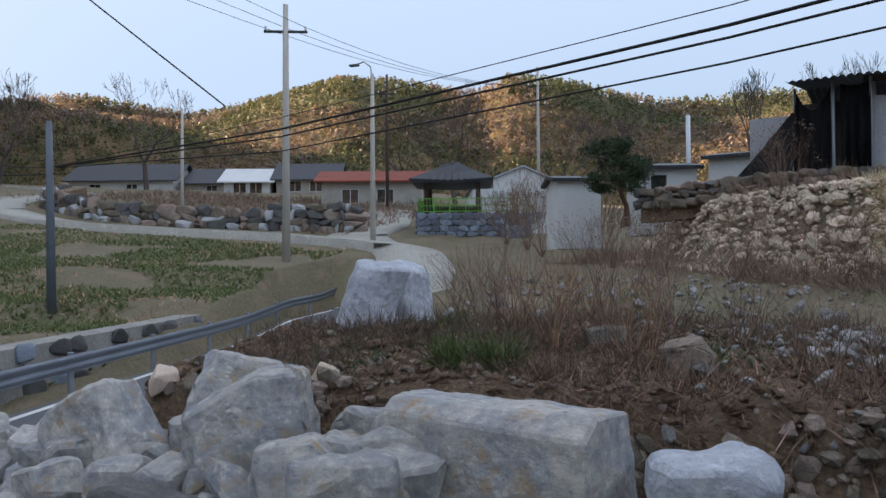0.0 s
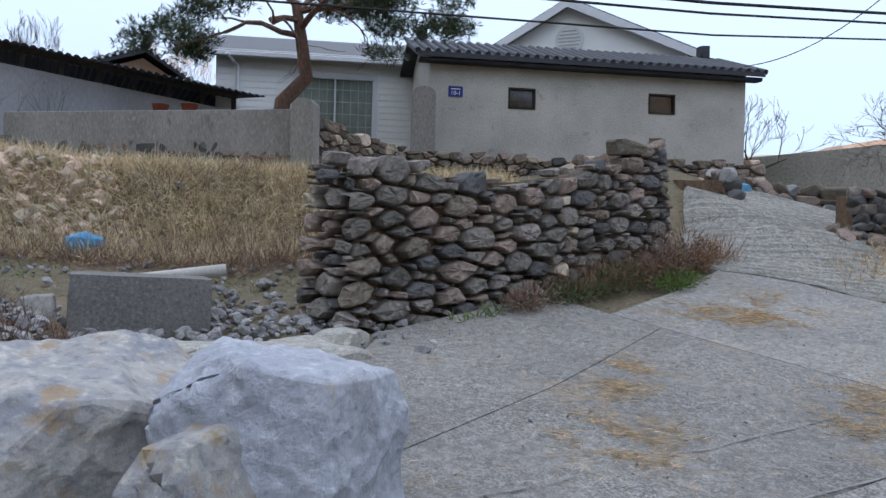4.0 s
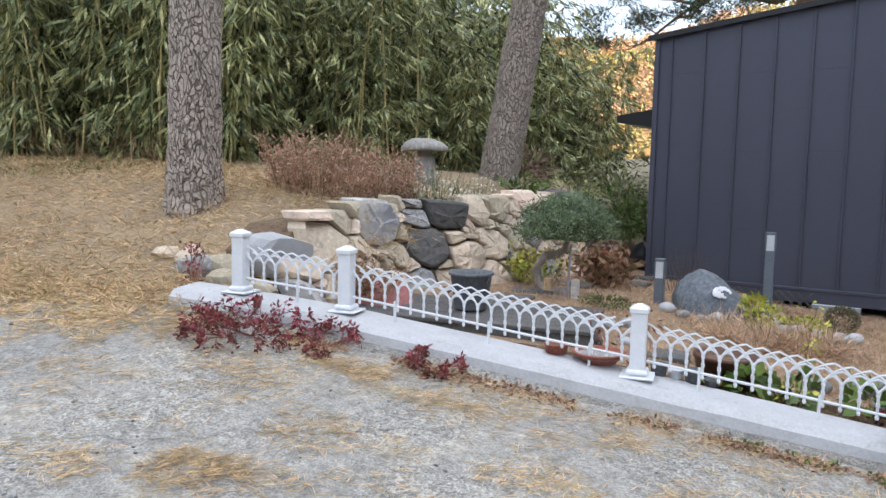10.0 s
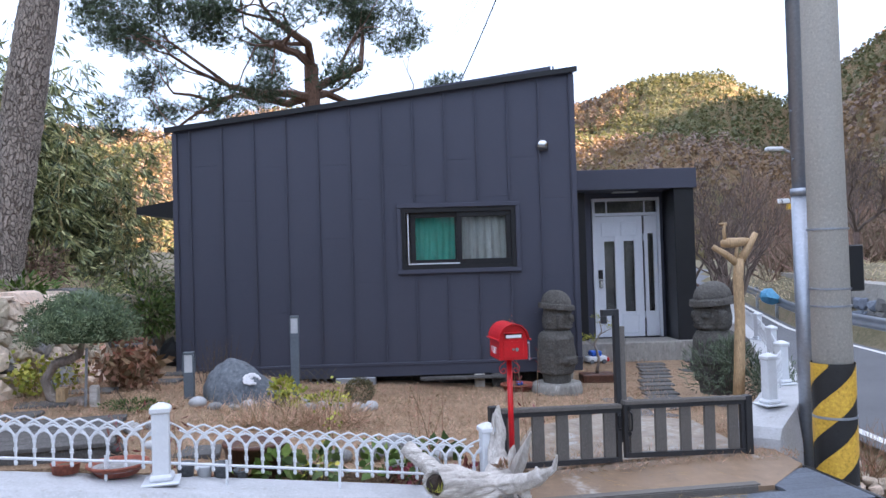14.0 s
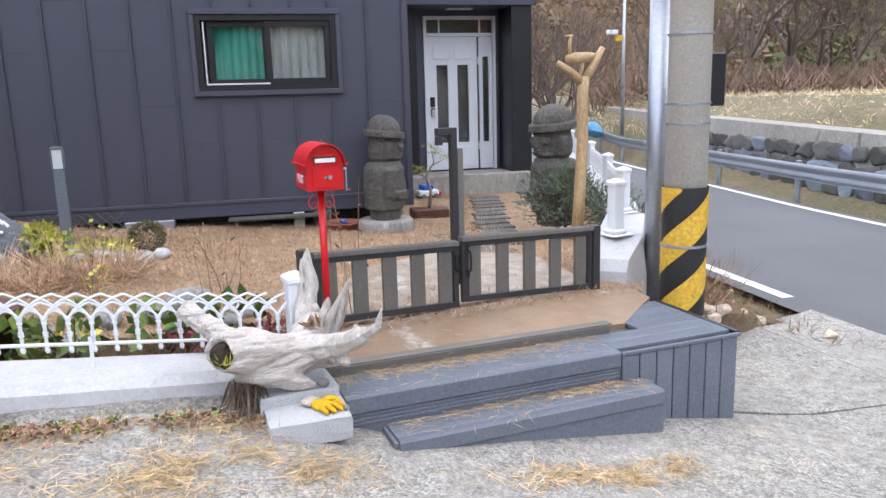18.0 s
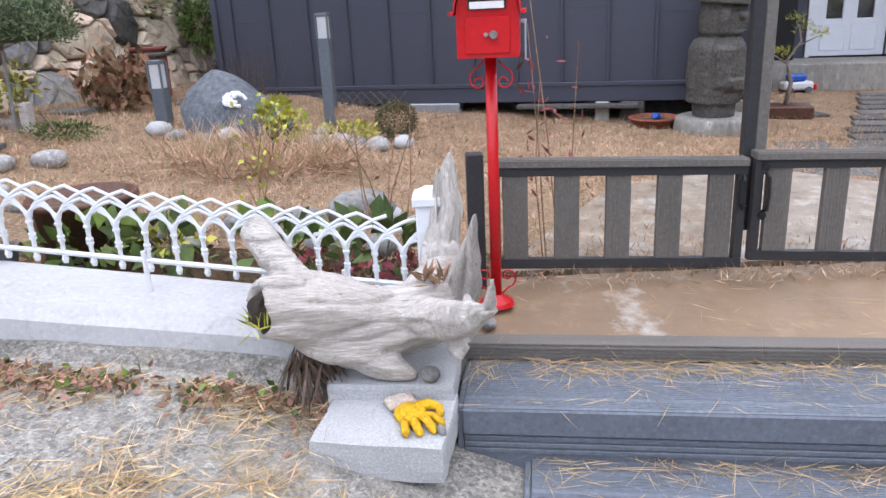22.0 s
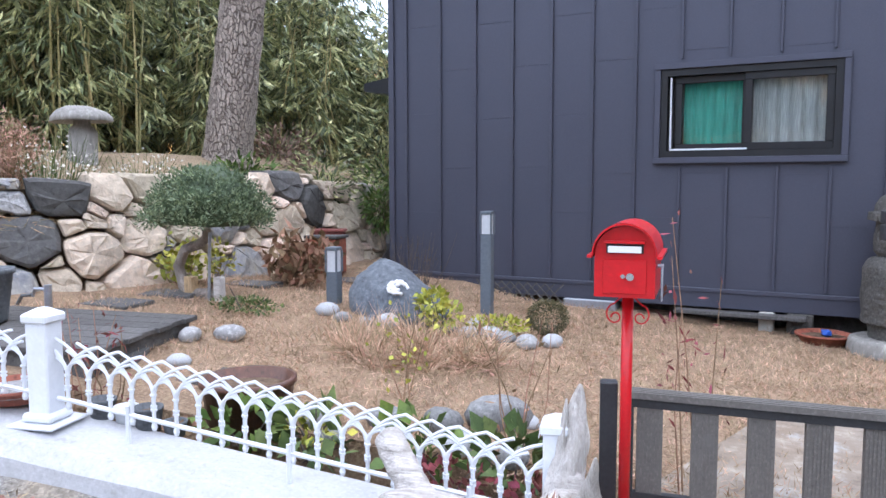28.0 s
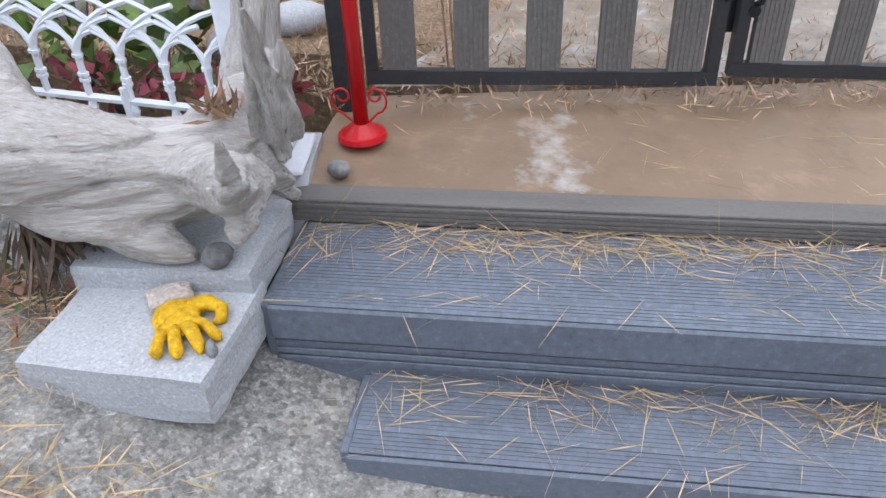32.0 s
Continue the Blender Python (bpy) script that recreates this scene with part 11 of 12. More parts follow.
for side in (0, 1):
    n = 7
    for k in range(n + 1):
        x, y = (0.1 + 6.3 * k / n, 0.15) if side == 0 else (0.1, 0.15 + 6 * k / n)
        part("post", bx(x - 0.03, x + 0.03, y - 0.03, y + 0.03, 4.3, 5.25, bevel=0), "green_rail", gf)
    for z in (4.42, 4.75, 5.15):
        part("rail", bx(0.1, 6.4, 0.13, 0.17, z, z + 0.05, bevel=0) if side == 0 else bx(0.08, 0.12, 0.15, 6.15, z, z + 0.05, bevel=0), "green_rail", gf)
    for k in range(34):
        x, y = (0.2 + 6.1 * k / 33, 0.15) if side == 0 else (0.1, 0.2 + 5.9 * k / 33)
        part("bar", bx(x - 0.012, x + 0.012, y - 0.012, y + 0.012, 4.45, 5.15, bevel=0), "green_rail", gf)

# storehouse with a sign
st = thing("storehouse", "white panel storehouse with a painted sign and shallow gable", "storehouse", at=local_frame((15.6, -46.6), (9.9, -49.0), 2.9))
bm = bmesh.new()
prism(bm, [(0, 0), (6.2, 0), (6.2, 3.6), (3.3, 4.85), (0, 3.5)], 0, 0.2)
bmesh.ops.recalc_face_normals(bm, faces=bm.faces[:])
part("gable_wall", bm, "sheet_white", st)
part("side_wall", bx(0, 0.2, 0.2, 9, 0, 3.5, bevel=0), "sheet_white", st)
part("side_wall", bx(6.0, 6.2, 0.2, 9, 0, 3.6, bevel=0), "sheet_white", st)
for s, xx in ((-1, -0.2), (1, 6.4)):
    bm = bmesh.new()
    prism(bm, [(3.3, 4.87), (xx, 3.5), (xx, 3.6), (3.3, 4.98)], -0.2, 9.2)
    bmesh.ops.recalc_face_normals(bm, faces=bm.faces[:])
    part("roof_slope", bm, "galv", st)
sg = part("sign_board", bx(1.0, 5.6, -0.03, 0.0, 2.75, 3.35, bevel=0), "sheet_white", st)
lt = text_mesh("마을농기구보관창고", 0.5, 0.004)
ob = mesh_part("lettering", lt, "frame_black", sg)
ob.matrix_basis = pose(3.3, -0.036, 3.02, 90, 0, 0)
house_window(st, 1.6, 2.3, 1.9, 2.6, 0.2, "frame_black", 2)

# far houses
for i, (a, b, dp, z, h, rise, wm, rm, lab) in enumerate((
        ((23.4, -56.5), (31.0, -53.5), 6, 5.6, 2.7, 1.0, "render", "rust_red", "long low house with a faded red roof"),
        ((63, -73), (75, -68.5), 8, 9.4, 2.6, 2.2, "sheet_white", "tile_dark", "far white house with a blue-grey tiled roof"),
        ((50, -78), (62, -74), 8, 9.2, 2.4, 2.0, "render", "tile_dark", "far farmhouse with a dark tiled roof"),
        ((46.5, -69), (51, -67), 7, 8.4, 2.2, 1.6, "sheet_white", "sheet_white", "far white building with a bright roof"),
        ((40, -72), (46, -69.5), 7, 8.6, 2.3, 1.9, "render", "tile_dark", "far house with a dark hipped roof"))):
    L = math.hypot(b[0] - a[0], b[1] - a[1])
    house("village_house", lab, b, a, dp, z, h, rise, wm, rm, [(L * 0.2, L * 0.2 + 1.4, 0.8, 2.0), (L * 0.55, L * 0.55 + 1.4, 0.8, 2.0)], 0.6, 0.0)


def lane_strip(name, line, half, label, material="patch", lift=0.06, zf=None, dip=0.0):
    zf = zf or far_z
    bm = bmesh.new()
    prev = None
    pts = [Vector((x, y, 0)) for x, y in line]
    n = len(pts) - 1
    for i in range(n * 8 + 1):
        s = i / 8
        k = min(n - 1, int(s))
        p0, p1, p2, p3 = pts[max(k - 1, 0)], pts[k], pts[k + 1], pts[min(k + 2, n)]
        u = s - k
        q = 0.5 * ((2 * p1) + (p2 - p0) * u + (2 * p0 - 5 * p1 + 4 * p2 - p3) * u * u + (3 * p1 - p0 - 3 * p2 + p3) * u ** 3)
        d = (p2 - p1).normalized()
        nr = Vector((-d.y, d.x, 0))
        z = max(zf(*(q + nr * half * e).xy) for e in (-1, 0, 1)) + lift - dip * max(0, 1 - i / 7)
        row = [bm.verts.new((*(q + nr * half * e).xy, z + (0 if abs(e) <= 1 else -1.4))) for e in (-1.02, -1, 0, 1, 1.02)]
        if prev:
            for k2 in range(4):
                bm.faces.new((prev[k2], row[k2], row[k2 + 1], prev[k2 + 1]))
        prev = row
    return structure(part(name, bm, material, smooth=True), label, "road")


lane_strip("road_village", [(9.6, -23.5), (12.4, -29.5), (15.5, -34), (21.5, -35), (28, -33.5), (35, -32), (43, -34), (48, -40), (50, -47), (60, -50)], 1.6, "curving pale concrete village road", dip=1.3)
lane_strip("road_branch", [(17.5, -35), (19.5, -38), (20.5, -43), (24, -52)], 1.7, "pale concrete branch road beside the pavilion")
TERR = [(45.5, -41.5), (42.5, -36.8), (36, -34.6), (30, -35.8), (24.5, -37.8), (20, -39.2)]
stone_run("wall_terrace", "rough boulder edging below the dry field", TERR, [far_z(x, y - 1) + 1.2 for x, y in TERR], 0.7, (("stone_wall", "granite", "dark_stone"), (4, 1.2, 3)), 95, 1.2, 0.3, foot=[far_z(x, y) - 0.15 for x, y in TERR], maxn=280)


M["terrace_green"] = leaf_mat("terrace_grass", (0.17, 0.20, 0.075), (0.11, 0.14, 0.05), 0.3)


def field_blades(name, label, x0, x1, y0, y1, n, ln, material, seed, thr=-0.2, wd=(0.02, 0.05), per=3):
    def pos(r):
        x, y = r.uniform(x0, x1), r.uniform(y0, y1)
        if abs(x - road_x(y)) < 3.6 or not clumpy(x, y, thr, 0.25, seed):
            return None
        return Vector((x, y, far_z(x, y)))
    return blades(name, label, "grass", pos, n, ln, wd, material, seed, 0.7, 0.9, per)


field_blades("far_weeds", "dead brown weeds on the field above the road", 20, 48, -58, -37, 3500, (0.4, 1.0), "brush_brown", 110, -0.3, (0.03, 0.07))
field_blades("terrace_grass", "green winter grass on the terraces", 12, 36, -32, -10, 26000, (0.1, 0.24), "terrace_green", 111, -0.16, (0.03, 0.06))
field_blades("terrace_straw", "dry straw on the terraced field", 12, 36, -34, -10, 6000, (0.12, 0.28), "lawn_blade", 112, 0.05, (0.02, 0.045))


# ---- poles and cables ----
def plain_pole(x, y, z, h, r, material, label, arms=(), lean=(0, 0), name="utility_pole"):
    t = thing(name, label, "utility pole", "utility poles", at=(x, y, z))
    bm = bmesh.new()
    tube(bm, [(0, 0, -0.4), (lean[0] * 0.5, lean[1] * 0.5, h * 0.5), (lean[0], lean[1], h)], [r, r * 0.82, r * 0.62], 14)
    part("shaft", bm, material, t, smooth=True)
    for z1, half, ang in arms:
        ob = part("crossarm", bx(-half, half, -0.05, 0.05, -0.05, 0.05), "steel_dark", t)
        ob.matrix_basis = pose(lean[0] * z1 / h, lean[1] * z1 / h, z1, 0, 0, ang)
        for s in (-0.92, 0, 0.92):
            bm = lathe([(0.03, 0), (0.06, 0.05), (0.04, 0.1), (0.06, 0.15), (0.03, 0.2)], 8)
            i = part("insulator", bm, "plastic_white", ob)
            i.location = (s * half, 0, 0.05)
    return t


plain_pole(17.94, -28.2, far_z(17.94, -28.2), 11.3, 0.19, "pole", "tall pale concrete utility pole with a crossarm", ((10.1, 0.95, 25),))
p_lamp = plain_pole(17.5, -35.8, far_z(17.5, -35.8), 9.0, 0.15, "pole", "grey steel pole with a curved lamp arm", ())
bm = bmesh.new()
tube(bm, [(0, 0, 8.7), (0.1, 0, 9.4), (0.5, 0, 9.7), (0.9, 0, 9.6)], 0.04, 8)
part("lamp_arm", bm, "galv", p_lamp)
part("lamp_head", bx(0.8, 1.35, -0.12, 0.12, 9.5, 9.62, bevel=0.03), "lamp_body", p_lamp)
plain_pole(18.2, -16.3, far_z(18.2, -16.3), 5.6, 0.14, "lamp_body", "dark grey metal pole in the field", (), (0.15, 0))
plain_pole(13.9, -57.5, far_z(13.9, -57.5), 12.5, 0.15, "pole", "far concrete utility pole behind the storehouse", ((11, 0.8, 10), (9.5, 0.6, 10)))
plain_pole(24.6, -52.5, far_z(24.6, -52.5), 10.5, 0.15, "pole_wood", "far dark pole with loudspeakers", ((9, 0.7, 20),))
plain_pole(31.5, -37.5, far_z(31.5, -37.5), 7.0, 0.12, "pole", "short grey pole among the weeds", ())


def cable(a, b, sag, r, label, n=24):
    a, b = Vector(a), Vector(b)
    bm = bmesh.new()
    tube(bm, [a.lerp(b, i / n) - Vector((0, 0, sag * 4 * (i / n) * (1 - i / n))) for i in range(n + 1)], r, 5, cap=False)
    return tagged(part("cable", bm, "cable", smooth=True), label, "cable", "overhead cables")


# ---- west end of the lane ----
pole_w = striped_pole(-15.4, -3.42, apron_z(-15.4, -3.42) - 0.05, 0.205, 11.0, 0.76, 1.95, "thick grey concrete utility pole with a wide hazard sleeve")
bm = bmesh.new()
box(bm, 0, 0.004, -0.06, 0.06, 2.25, 2.55)
part("number_tag", bm, "plastic_white", pole_w).location = (0.2, 0.06, 0)
stone_run("wall_corner", "low tumbled wall of dark stones behind the striped pole", [(-14.6, -5.0), (-16.0, -4.55), (-18.2, -3.7), (-20.6, -2.9)], [2.38, 2.33, 2.3, 2.0], 0.27, (("dark_stone", "stone_wall", "earth_stone"), (3, 2, 2)), 96, 0.35, 0.2, foot=[1.35, 1.3, 1.25, 1.2], maxn=300)
stone_run("wall_farmyard", "heap-like stone wall at the top of the ramp", [(-14.9, -7.2), (-16.5, -8.6), (-18.6, -7.6), (-18.9, -6.2)], [2.75, 2.95, 2.75, 2.3], 0.36, (("stone_wall", "dark_stone", "pebble"), (4, 2, 1)), 97, 0.8, 0.25, foot=[2.0, 2.1, 1.9, 1.7], maxn=240)
wall_slab("wall_yard_far", (-22.3, -11.0), (-21.5, -6.6), 1.8, 4.0, 0.18, "patch", "smooth grey concrete yard wall")
scatter_stuff("bank_stones", "fallen stones on the bank by the pole", "rubble", lambda r: (lambda x, y: Vector((x, y, land_z(x, y) + 0.05)))(r.uniform(-19.5, -14.2), r.uniform(-5.6, -4.0)), 160, (0.1, 0.3), "rubble_brown", 88)
blades("pole_weeds", "straw and dead weeds under the striped pole", "weeds", lambda r: (lambda x, y: Vector((x, y, apron_z(x, y) + 0.02)))(-15.2 + r.gauss(0, 1.5), -3.45 + r.gauss(0, 0.5)), 5200, (0.1, 0.28), (0.006, 0.012), "needle", 120, 0.2, 1.0, 3)
for i, (x, y, w, h) in enumerate(((-16.9, -4.0, 0.5, 0.75), (-18.3, -3.4, 0.6, 0.6), (-19.6, -2.9, 0.55, 0.7), (-15.4, -4.5, 0.4, 0.5))):
    shrub("wall_bush", x, y, land_z(x, y), [((0, 0, h * 0.45), (w, w * 0.7, h * 0.5)), ((0.3, 0.1, h * 0.3), (w * 0.6, w * 0.6, h * 0.3))], 700, (0.03, 0.07), (0.012, 0.025), "brush_dark", "dark brambles growing over the tumbled wall", "shrub", "brambles on the wall", seed=60 + i)
blades("bank_top_weeds", "dead weeds on the stone bank", "weeds", lambda r: (lambda x, y: Vector((x, y, 2.05)))(r.uniform(-20.5, -15.5), r.uniform(-5.3, -4.4)), 900, (0.15, 0.5), (0.008, 0.016), "brush_brown", 121, 0.7, 0.9, 3)
ob = part("tarp_bundle", rock((0.55, 0.5, 0.5), 911, 0.3, 5, 2), "tarp_blue")
ob.location = (-18.3, -4.75, 2.35)
tagged(ob, "blue plastic bundle lying on the stone bank", "tarp")


def put_tree(x, y, z, h, seed, label, group="bare trees", **kw):
    key = ("bare", seed, tuple(sorted(kw.items())), h)
    m = pose(x, y, z, 0, 0, (seed * 67) % 360)
    mt = kw.pop("material", "twig")
    THIN[0] = min(0.03, math.hypot(x, y) * 0.00022)
    t = plant_tree(key, lambda: bare_tree(h, seed, material=mt, **kw), "bare_tree", label, "tree", group, m, (mt, mt))
    t.matrix_world = m
    return t


put_tree(-19.2, -4.3, 1.7, 4.6, 71, "leafless spreading fruit tree on the stone bank", levels=6, spread=1.05, stem=0.2, trunk_r=0.12, up=0.07)
put_tree(-19.9, -12.5, 3.2, 3.4, 72, "small leafless tree behind the yard wall", levels=5, spread=0.9, stem=0.2)
put_tree(-21.5, -10.2, 2.6, 3.6, 74, "small leafless tree behind the yard wall", levels=5, spread=0.9, stem=0.2)
for i, (x, y, h) in enumerate(((-27.5, 4.2, 9.5), (-24.6, 5.2, 8.0), (-21.5, 6.2, 7.6), (-30, 3.2, 8.0), (-18.5, 8.0, 7.5), (-15.5, 9.4, 7.0), (-25.5, 3.6, 9.5), (-23.2, 4.6, 9.0), (-20.0, 6.2, 9.0), (-17.2, 7.2, 8.5), (-22.2, 7.6, 9.5), (-13.6, 9.0, 7.5))):
    put_tree(x, y, land_z(x, y), h * 0.74, 80 + i % 4, "tall leafless tree behind the bamboo", levels=6, spread=0.92, stem=0.24, up=0.13, kids=(3, 3), trunk_r=0.075)
for i, (x, y, h) in enumerate(((-28.5, 0.2, 2.6), (-33, 1.6, 3.0), (-31, -1.0, 2.4))):
    put_tree(x, y, land_z(x, y), h, 86 + i, "small leafless thicket tree by the lane", levels=5, spread=0.9, stem=0.15)
wp1 = plain_pole(-26.0, 1.05, land_z(-26, 1.05), 5.7, 0.15, "pole_wood", "leaning dark wooden pole with insulators", (), (0.35, 0.35))
part("insulator_box", bx(-0.06, 0.1, 0.15, 0.4, 3.6, 4.1, bevel=0.02), "plastic_white", wp1)
plain_pole(-22.9, 2.05, land_z(-22.9, 2.05), 8.6, 0.16, "bark", "tall brown wooden pole beside the bamboo", (), (0.3, 1.05))
blades("lane_end_brush", "brown brush at the end of the lane", "weeds", lambda r: Vector((r.uniform(-29, -22.5), r.uniform(0.7, 3.0), 1.2)), 700, (0.2, 0.6), (0.01, 0.02), "brush_brown", 122, 0.6, 1.0, 3)
blades("bamboo_foot", "brown dead shoots at the foot of the bamboo", "weeds", lambda r: (lambda k: Vector((-23 + 13.5 * k, 4.6 + 2.6 * k + r.uniform(-0.3, 0.4), land_z(-23 + 13.5 * k, 4.9 + 2.6 * k))))(r.random() ** 1.5), 420, (0.2, 0.9), (0.006, 0.012), "dry_stem", 123, 1.0, 0.8, 3)


# distant village
def church():
    t = thing("church", "white church with a pointed spire in the far village", "church", at=(-300, 4.0, 1.6))
    part("nave", bx(-6, 6, -3, 3, 0, 3.4, bevel=0.05), "sheet_white", t)
    part("tower", bx(5, 7, -1.0, 1.0, 0, 5, bevel=0.05), "paper", t)
    bm = bmesh.new()
    tube(bm, [(6, 0, 5), (6, 0, 8.2)], [1.2, 0.05], 8)
    part("spire", bm, "paper", t)
    return t


church()
rv = random.Random(40)
for k in range(15):
    x, y = -rv.uniform(230, 330), rv.uniform(-26, 30)
    house("village_house", "low far village house with a pale wall", (x, y - 4), (x, y + 4), 6, 0.2 + rv.uniform(0, 1.3), 2.4, 1.2, rv.choice(("render", "stone_wall", "render", "sheet_white")), rv.choice(("tile_dark", "rust_red", "tile_dark", "render")), [(1.5, 2.6, 0.9, 2.0), (4.8, 6.0, 0.9, 2.0)], 0.4)
sg = thing("road_sign", "yellow roadside sign board at the village edge", "sign", at=(-110, -12.5, land_z(-110, -12.5)))
zs = 2.6 - land_z(-110, -12.5)
part("board", bx(-0.1, 0.1, -0.9, 0.9, zs, zs + 2.0, bevel=0.02), "yellow", sg)
part("post", bx(-0.22, -0.1, -0.08, 0.08, -0.2, zs + 1.8, bevel=0.01), "galv", sg)
for i, (x, y, h) in enumerate(((-100, 6, 9), (-130, -4, 9), (-75, 10, 8), (-150, 12, 9))):
    plain_pole(x, y, land_z(x, y), h, 0.14, "pole", "far slender concrete utility pole", ((h - 0.6, 0.7, 90),))


# manholes
def manhole(x, y, z, label):
    t = thing("manhole", label, "manhole", "manholes", at=(x, y, z))
    n = Vector((land_z(x - 0.3, y) - land_z(x + 0.3, y), land_z(x, y - 0.3) - land_z(x, y + 0.3), 0.6)).normalized()
    t.matrix_world = Matrix.Translation((x, y, z)) @ n.to_track_quat("Z", "Y").to_matrix().to_4x4()
    bm = bmesh.new()
    tube(bm, [(0, 0, -0.03), (0, 0, 0.012)], 0.36, 40)
    part("ring", bm, "iron", t, "worn iron ring")
    bm = bmesh.new()
    tube(bm, [(0, 0, 0.0), (0, 0, 0.018)], 0.31, 40)
    lid = part("lid", bm, "iron", t)
    for r in (0.08, 0.16, 0.24):
        for k in range(int(r * 80)):
            a = 6.283 * k / int(r * 80)
            bm = bx(-0.02, 0.02, -0.009, 0.009, 0.018, 0.026, bevel=0)
            o = part("stud", bm, "iron", lid)
            o.matrix_basis = pose(r * math.cos(a), r * math.sin(a), 0, 0, 0, math.degrees(a) + 45)
    return t


manhole(-8.47, -0.85, apron_z(-8.47, -0.85) + 0.03, "rusty round cast-iron manhole cover in the lane")
manhole(-11.41, -2.26, apron_z(-11.41, -2.26) + 0.03, "round cast-iron manhole cover by the ramp")

# ---- guardrail along the road ----
def guardrail(y0, y1, off, label, step_y=3.2):
    t = thing("guardrail", label, "guardrail", at=(road_x(y0) + off, y0, road_z(y0)))
    inv = t.matrix_world.inverted()

    def at(y, z):
        return inv @ Vector((road_x(y) + off, y, road_z(y) + z))
    n = int(abs(y1 - y0) / 1.2)
    prof = ((0.0, 0.42), (-0.05, 0.46), (-0.05, 0.53), (0.0, 0.565), (-0.0, 0.6), (-0.05, 0.635), (-0.05, 0.7), (0.0, 0.74))
    bm = bmesh.new()
    prev = None
    for i in range(n + 1):
        y = y0 + (y1 - y0) * i / n
        row = [bm.verts.new(at(y, z) + Vector((dx, 0, 0))) for dx, z in prof]
        if prev:
            for k in range(7):
                bm.faces.new((prev[k], row[k], row[k + 1], prev[k + 1]))
        prev = row
    bmesh.ops.solidify(bm, geom=bm.faces[:], thickness=0.006)
    part("rail_beam", bm, "galv", t, "blue-grey corrugated steel beam", smooth=True)
    k = 0
    while abs(k * step_y) < abs(y1 - y0):
        y = y0 + math.copysign(k * step_y, y1 - y0)
        bm = bmesh.new()
        tube(bm, [at(y, -0.3) + Vector((0.09, 0, 0)), at(y, 0.78) + Vector((0.09, 0, 0))], 0.06, 12)
        p = part("post", bm, "galv", t)
        bm = bmesh.new()
        tube(bm, [at(y, 0.54) + Vector((0.0, 0, 0)), at(y, 0.54) + Vector((0.09, 0, 0))], 0.035, 8)
        part("spacer", bm, "galv", p)
        k += 1
    return t


guardrail(-30, 34, 2.55, "long blue-grey steel guardrail along the road")


def ditch_face():
    t = structure(new("wall_revetment"), "stone revetment below the dry field beyond the road", "wall")
    rng = random.Random(15)
    core = bmesh.new()
    prev = None
    line = [(y, lerp(y, ((-20, 0.0), (-8, -0.1), (4, 0.0), (12, 0.15), (20, 0.35), (34, 0.6)))) for y in range(-20, 36, 2)]
    for y, top in line:
        x = road_x(y) + 3.5
        row = [core.verts.new(q) for q in ((x, y, -1.9), (x + 0.25, y, top - 0.08), (x + 1.0, y, top - 0.08), (x + 1.0, y, -1.9))]
        if prev:
            for k in range(4):
                core.faces.new((prev[k], row[k], row[(k + 1) % 4], prev[(k + 1) % 4]))
        prev = row
    bmesh.ops.recalc_face_normals(core, faces=core.faces[:])
    part("wall_core", core, "old_concrete", t)
    n = 0
    z = -1.5
    while z < 0.5:
        y = -19.0
        while y < 33 and n < 300:
            L = rng.uniform(0.35, 0.65)
            top = lerp(y, line)
            if z < top - 0.1 and 2 < y < 24 or z < top - 0.1 and rng.random() < 0.4:
                k = (z + 1.9) / 2
                stone("stone", rock_mesh(rng.choice(("dark_stone", "dark_stone", "slate_block")), rng.randrange(9)), pose(road_x(y) + 3.48 + 0.22 * k, y, z + 0.15, rng.uniform(-12, 12), rng.uniform(-12, 12), 90 + rng.uniform(-10, 10)) @ Matrix.Diagonal((L * 1.05, 0.16, 0.4, 1)), t)
                n += 1
            y += L * 0.95
        z += 0.36
    return t


ditch_face()
blades("verge_grass", "brown grass over the revetment edge", "grass", lambda r: (lambda y: Vector((road_x(y) + 3.9 + r.uniform(0, 1.2), y, land_z(road_x(y) + 4.4, y) - 0.05)))(r.uniform(-18, 33)), 2600, (0.15, 0.4), (0.01, 0.02), "dry_stem", 124, 0.4, 1.0, 3)
blades("field_straw", "pale straw stubble on the field across the road", "straw", lambda r: (lambda x, y: Vector((x, y, land_z(x, y) - 0.05)))(r.uniform(11, 34), r.uniform(2, 34)), 9000, (0.12, 0.3), (0.012, 0.03), "dry_pale", 125, 0.3, 1.0, 3)

# wooded slope behind the field
for i in range(34):
    a = rv.uniform(36, 64)
    r = rv.uniform(34, 58)
    x, y = r * math.cos(radians(a)), r * math.sin(radians(a))
    p = hill_point(a, max(0, (r - 37) / 250))
    put_tree(x, y, max(land_z(x, y) - 0.2, p.z + 3.0 if r > 40 else -9), rv.choice((5.5, 7.0)), 60 + i % 3, "leafless tree on the brown wooded slope", "slope trees", levels=5, spread=0.7, stem=0.25, material="twig_far")
blades("slope_brush", "brown undergrowth on the wooded slope", "brush", lambda r: (lambda a, q: Vector((q * math.cos(a), q * math.sin(a), max(land_z(q * math.cos(a), q * math.sin(a)), hill_point(math.degrees(a), max(0, (q - 37) / 270)).z + 3.0 if q > 42 else -9) - 0.2)))(radians(r.uniform(34, 68)), r.uniform(33, 75)), 9000, (0.6, 1.9), (0.04, 0.1), "brush_brown", 126, 0.8, 0.9, 3)
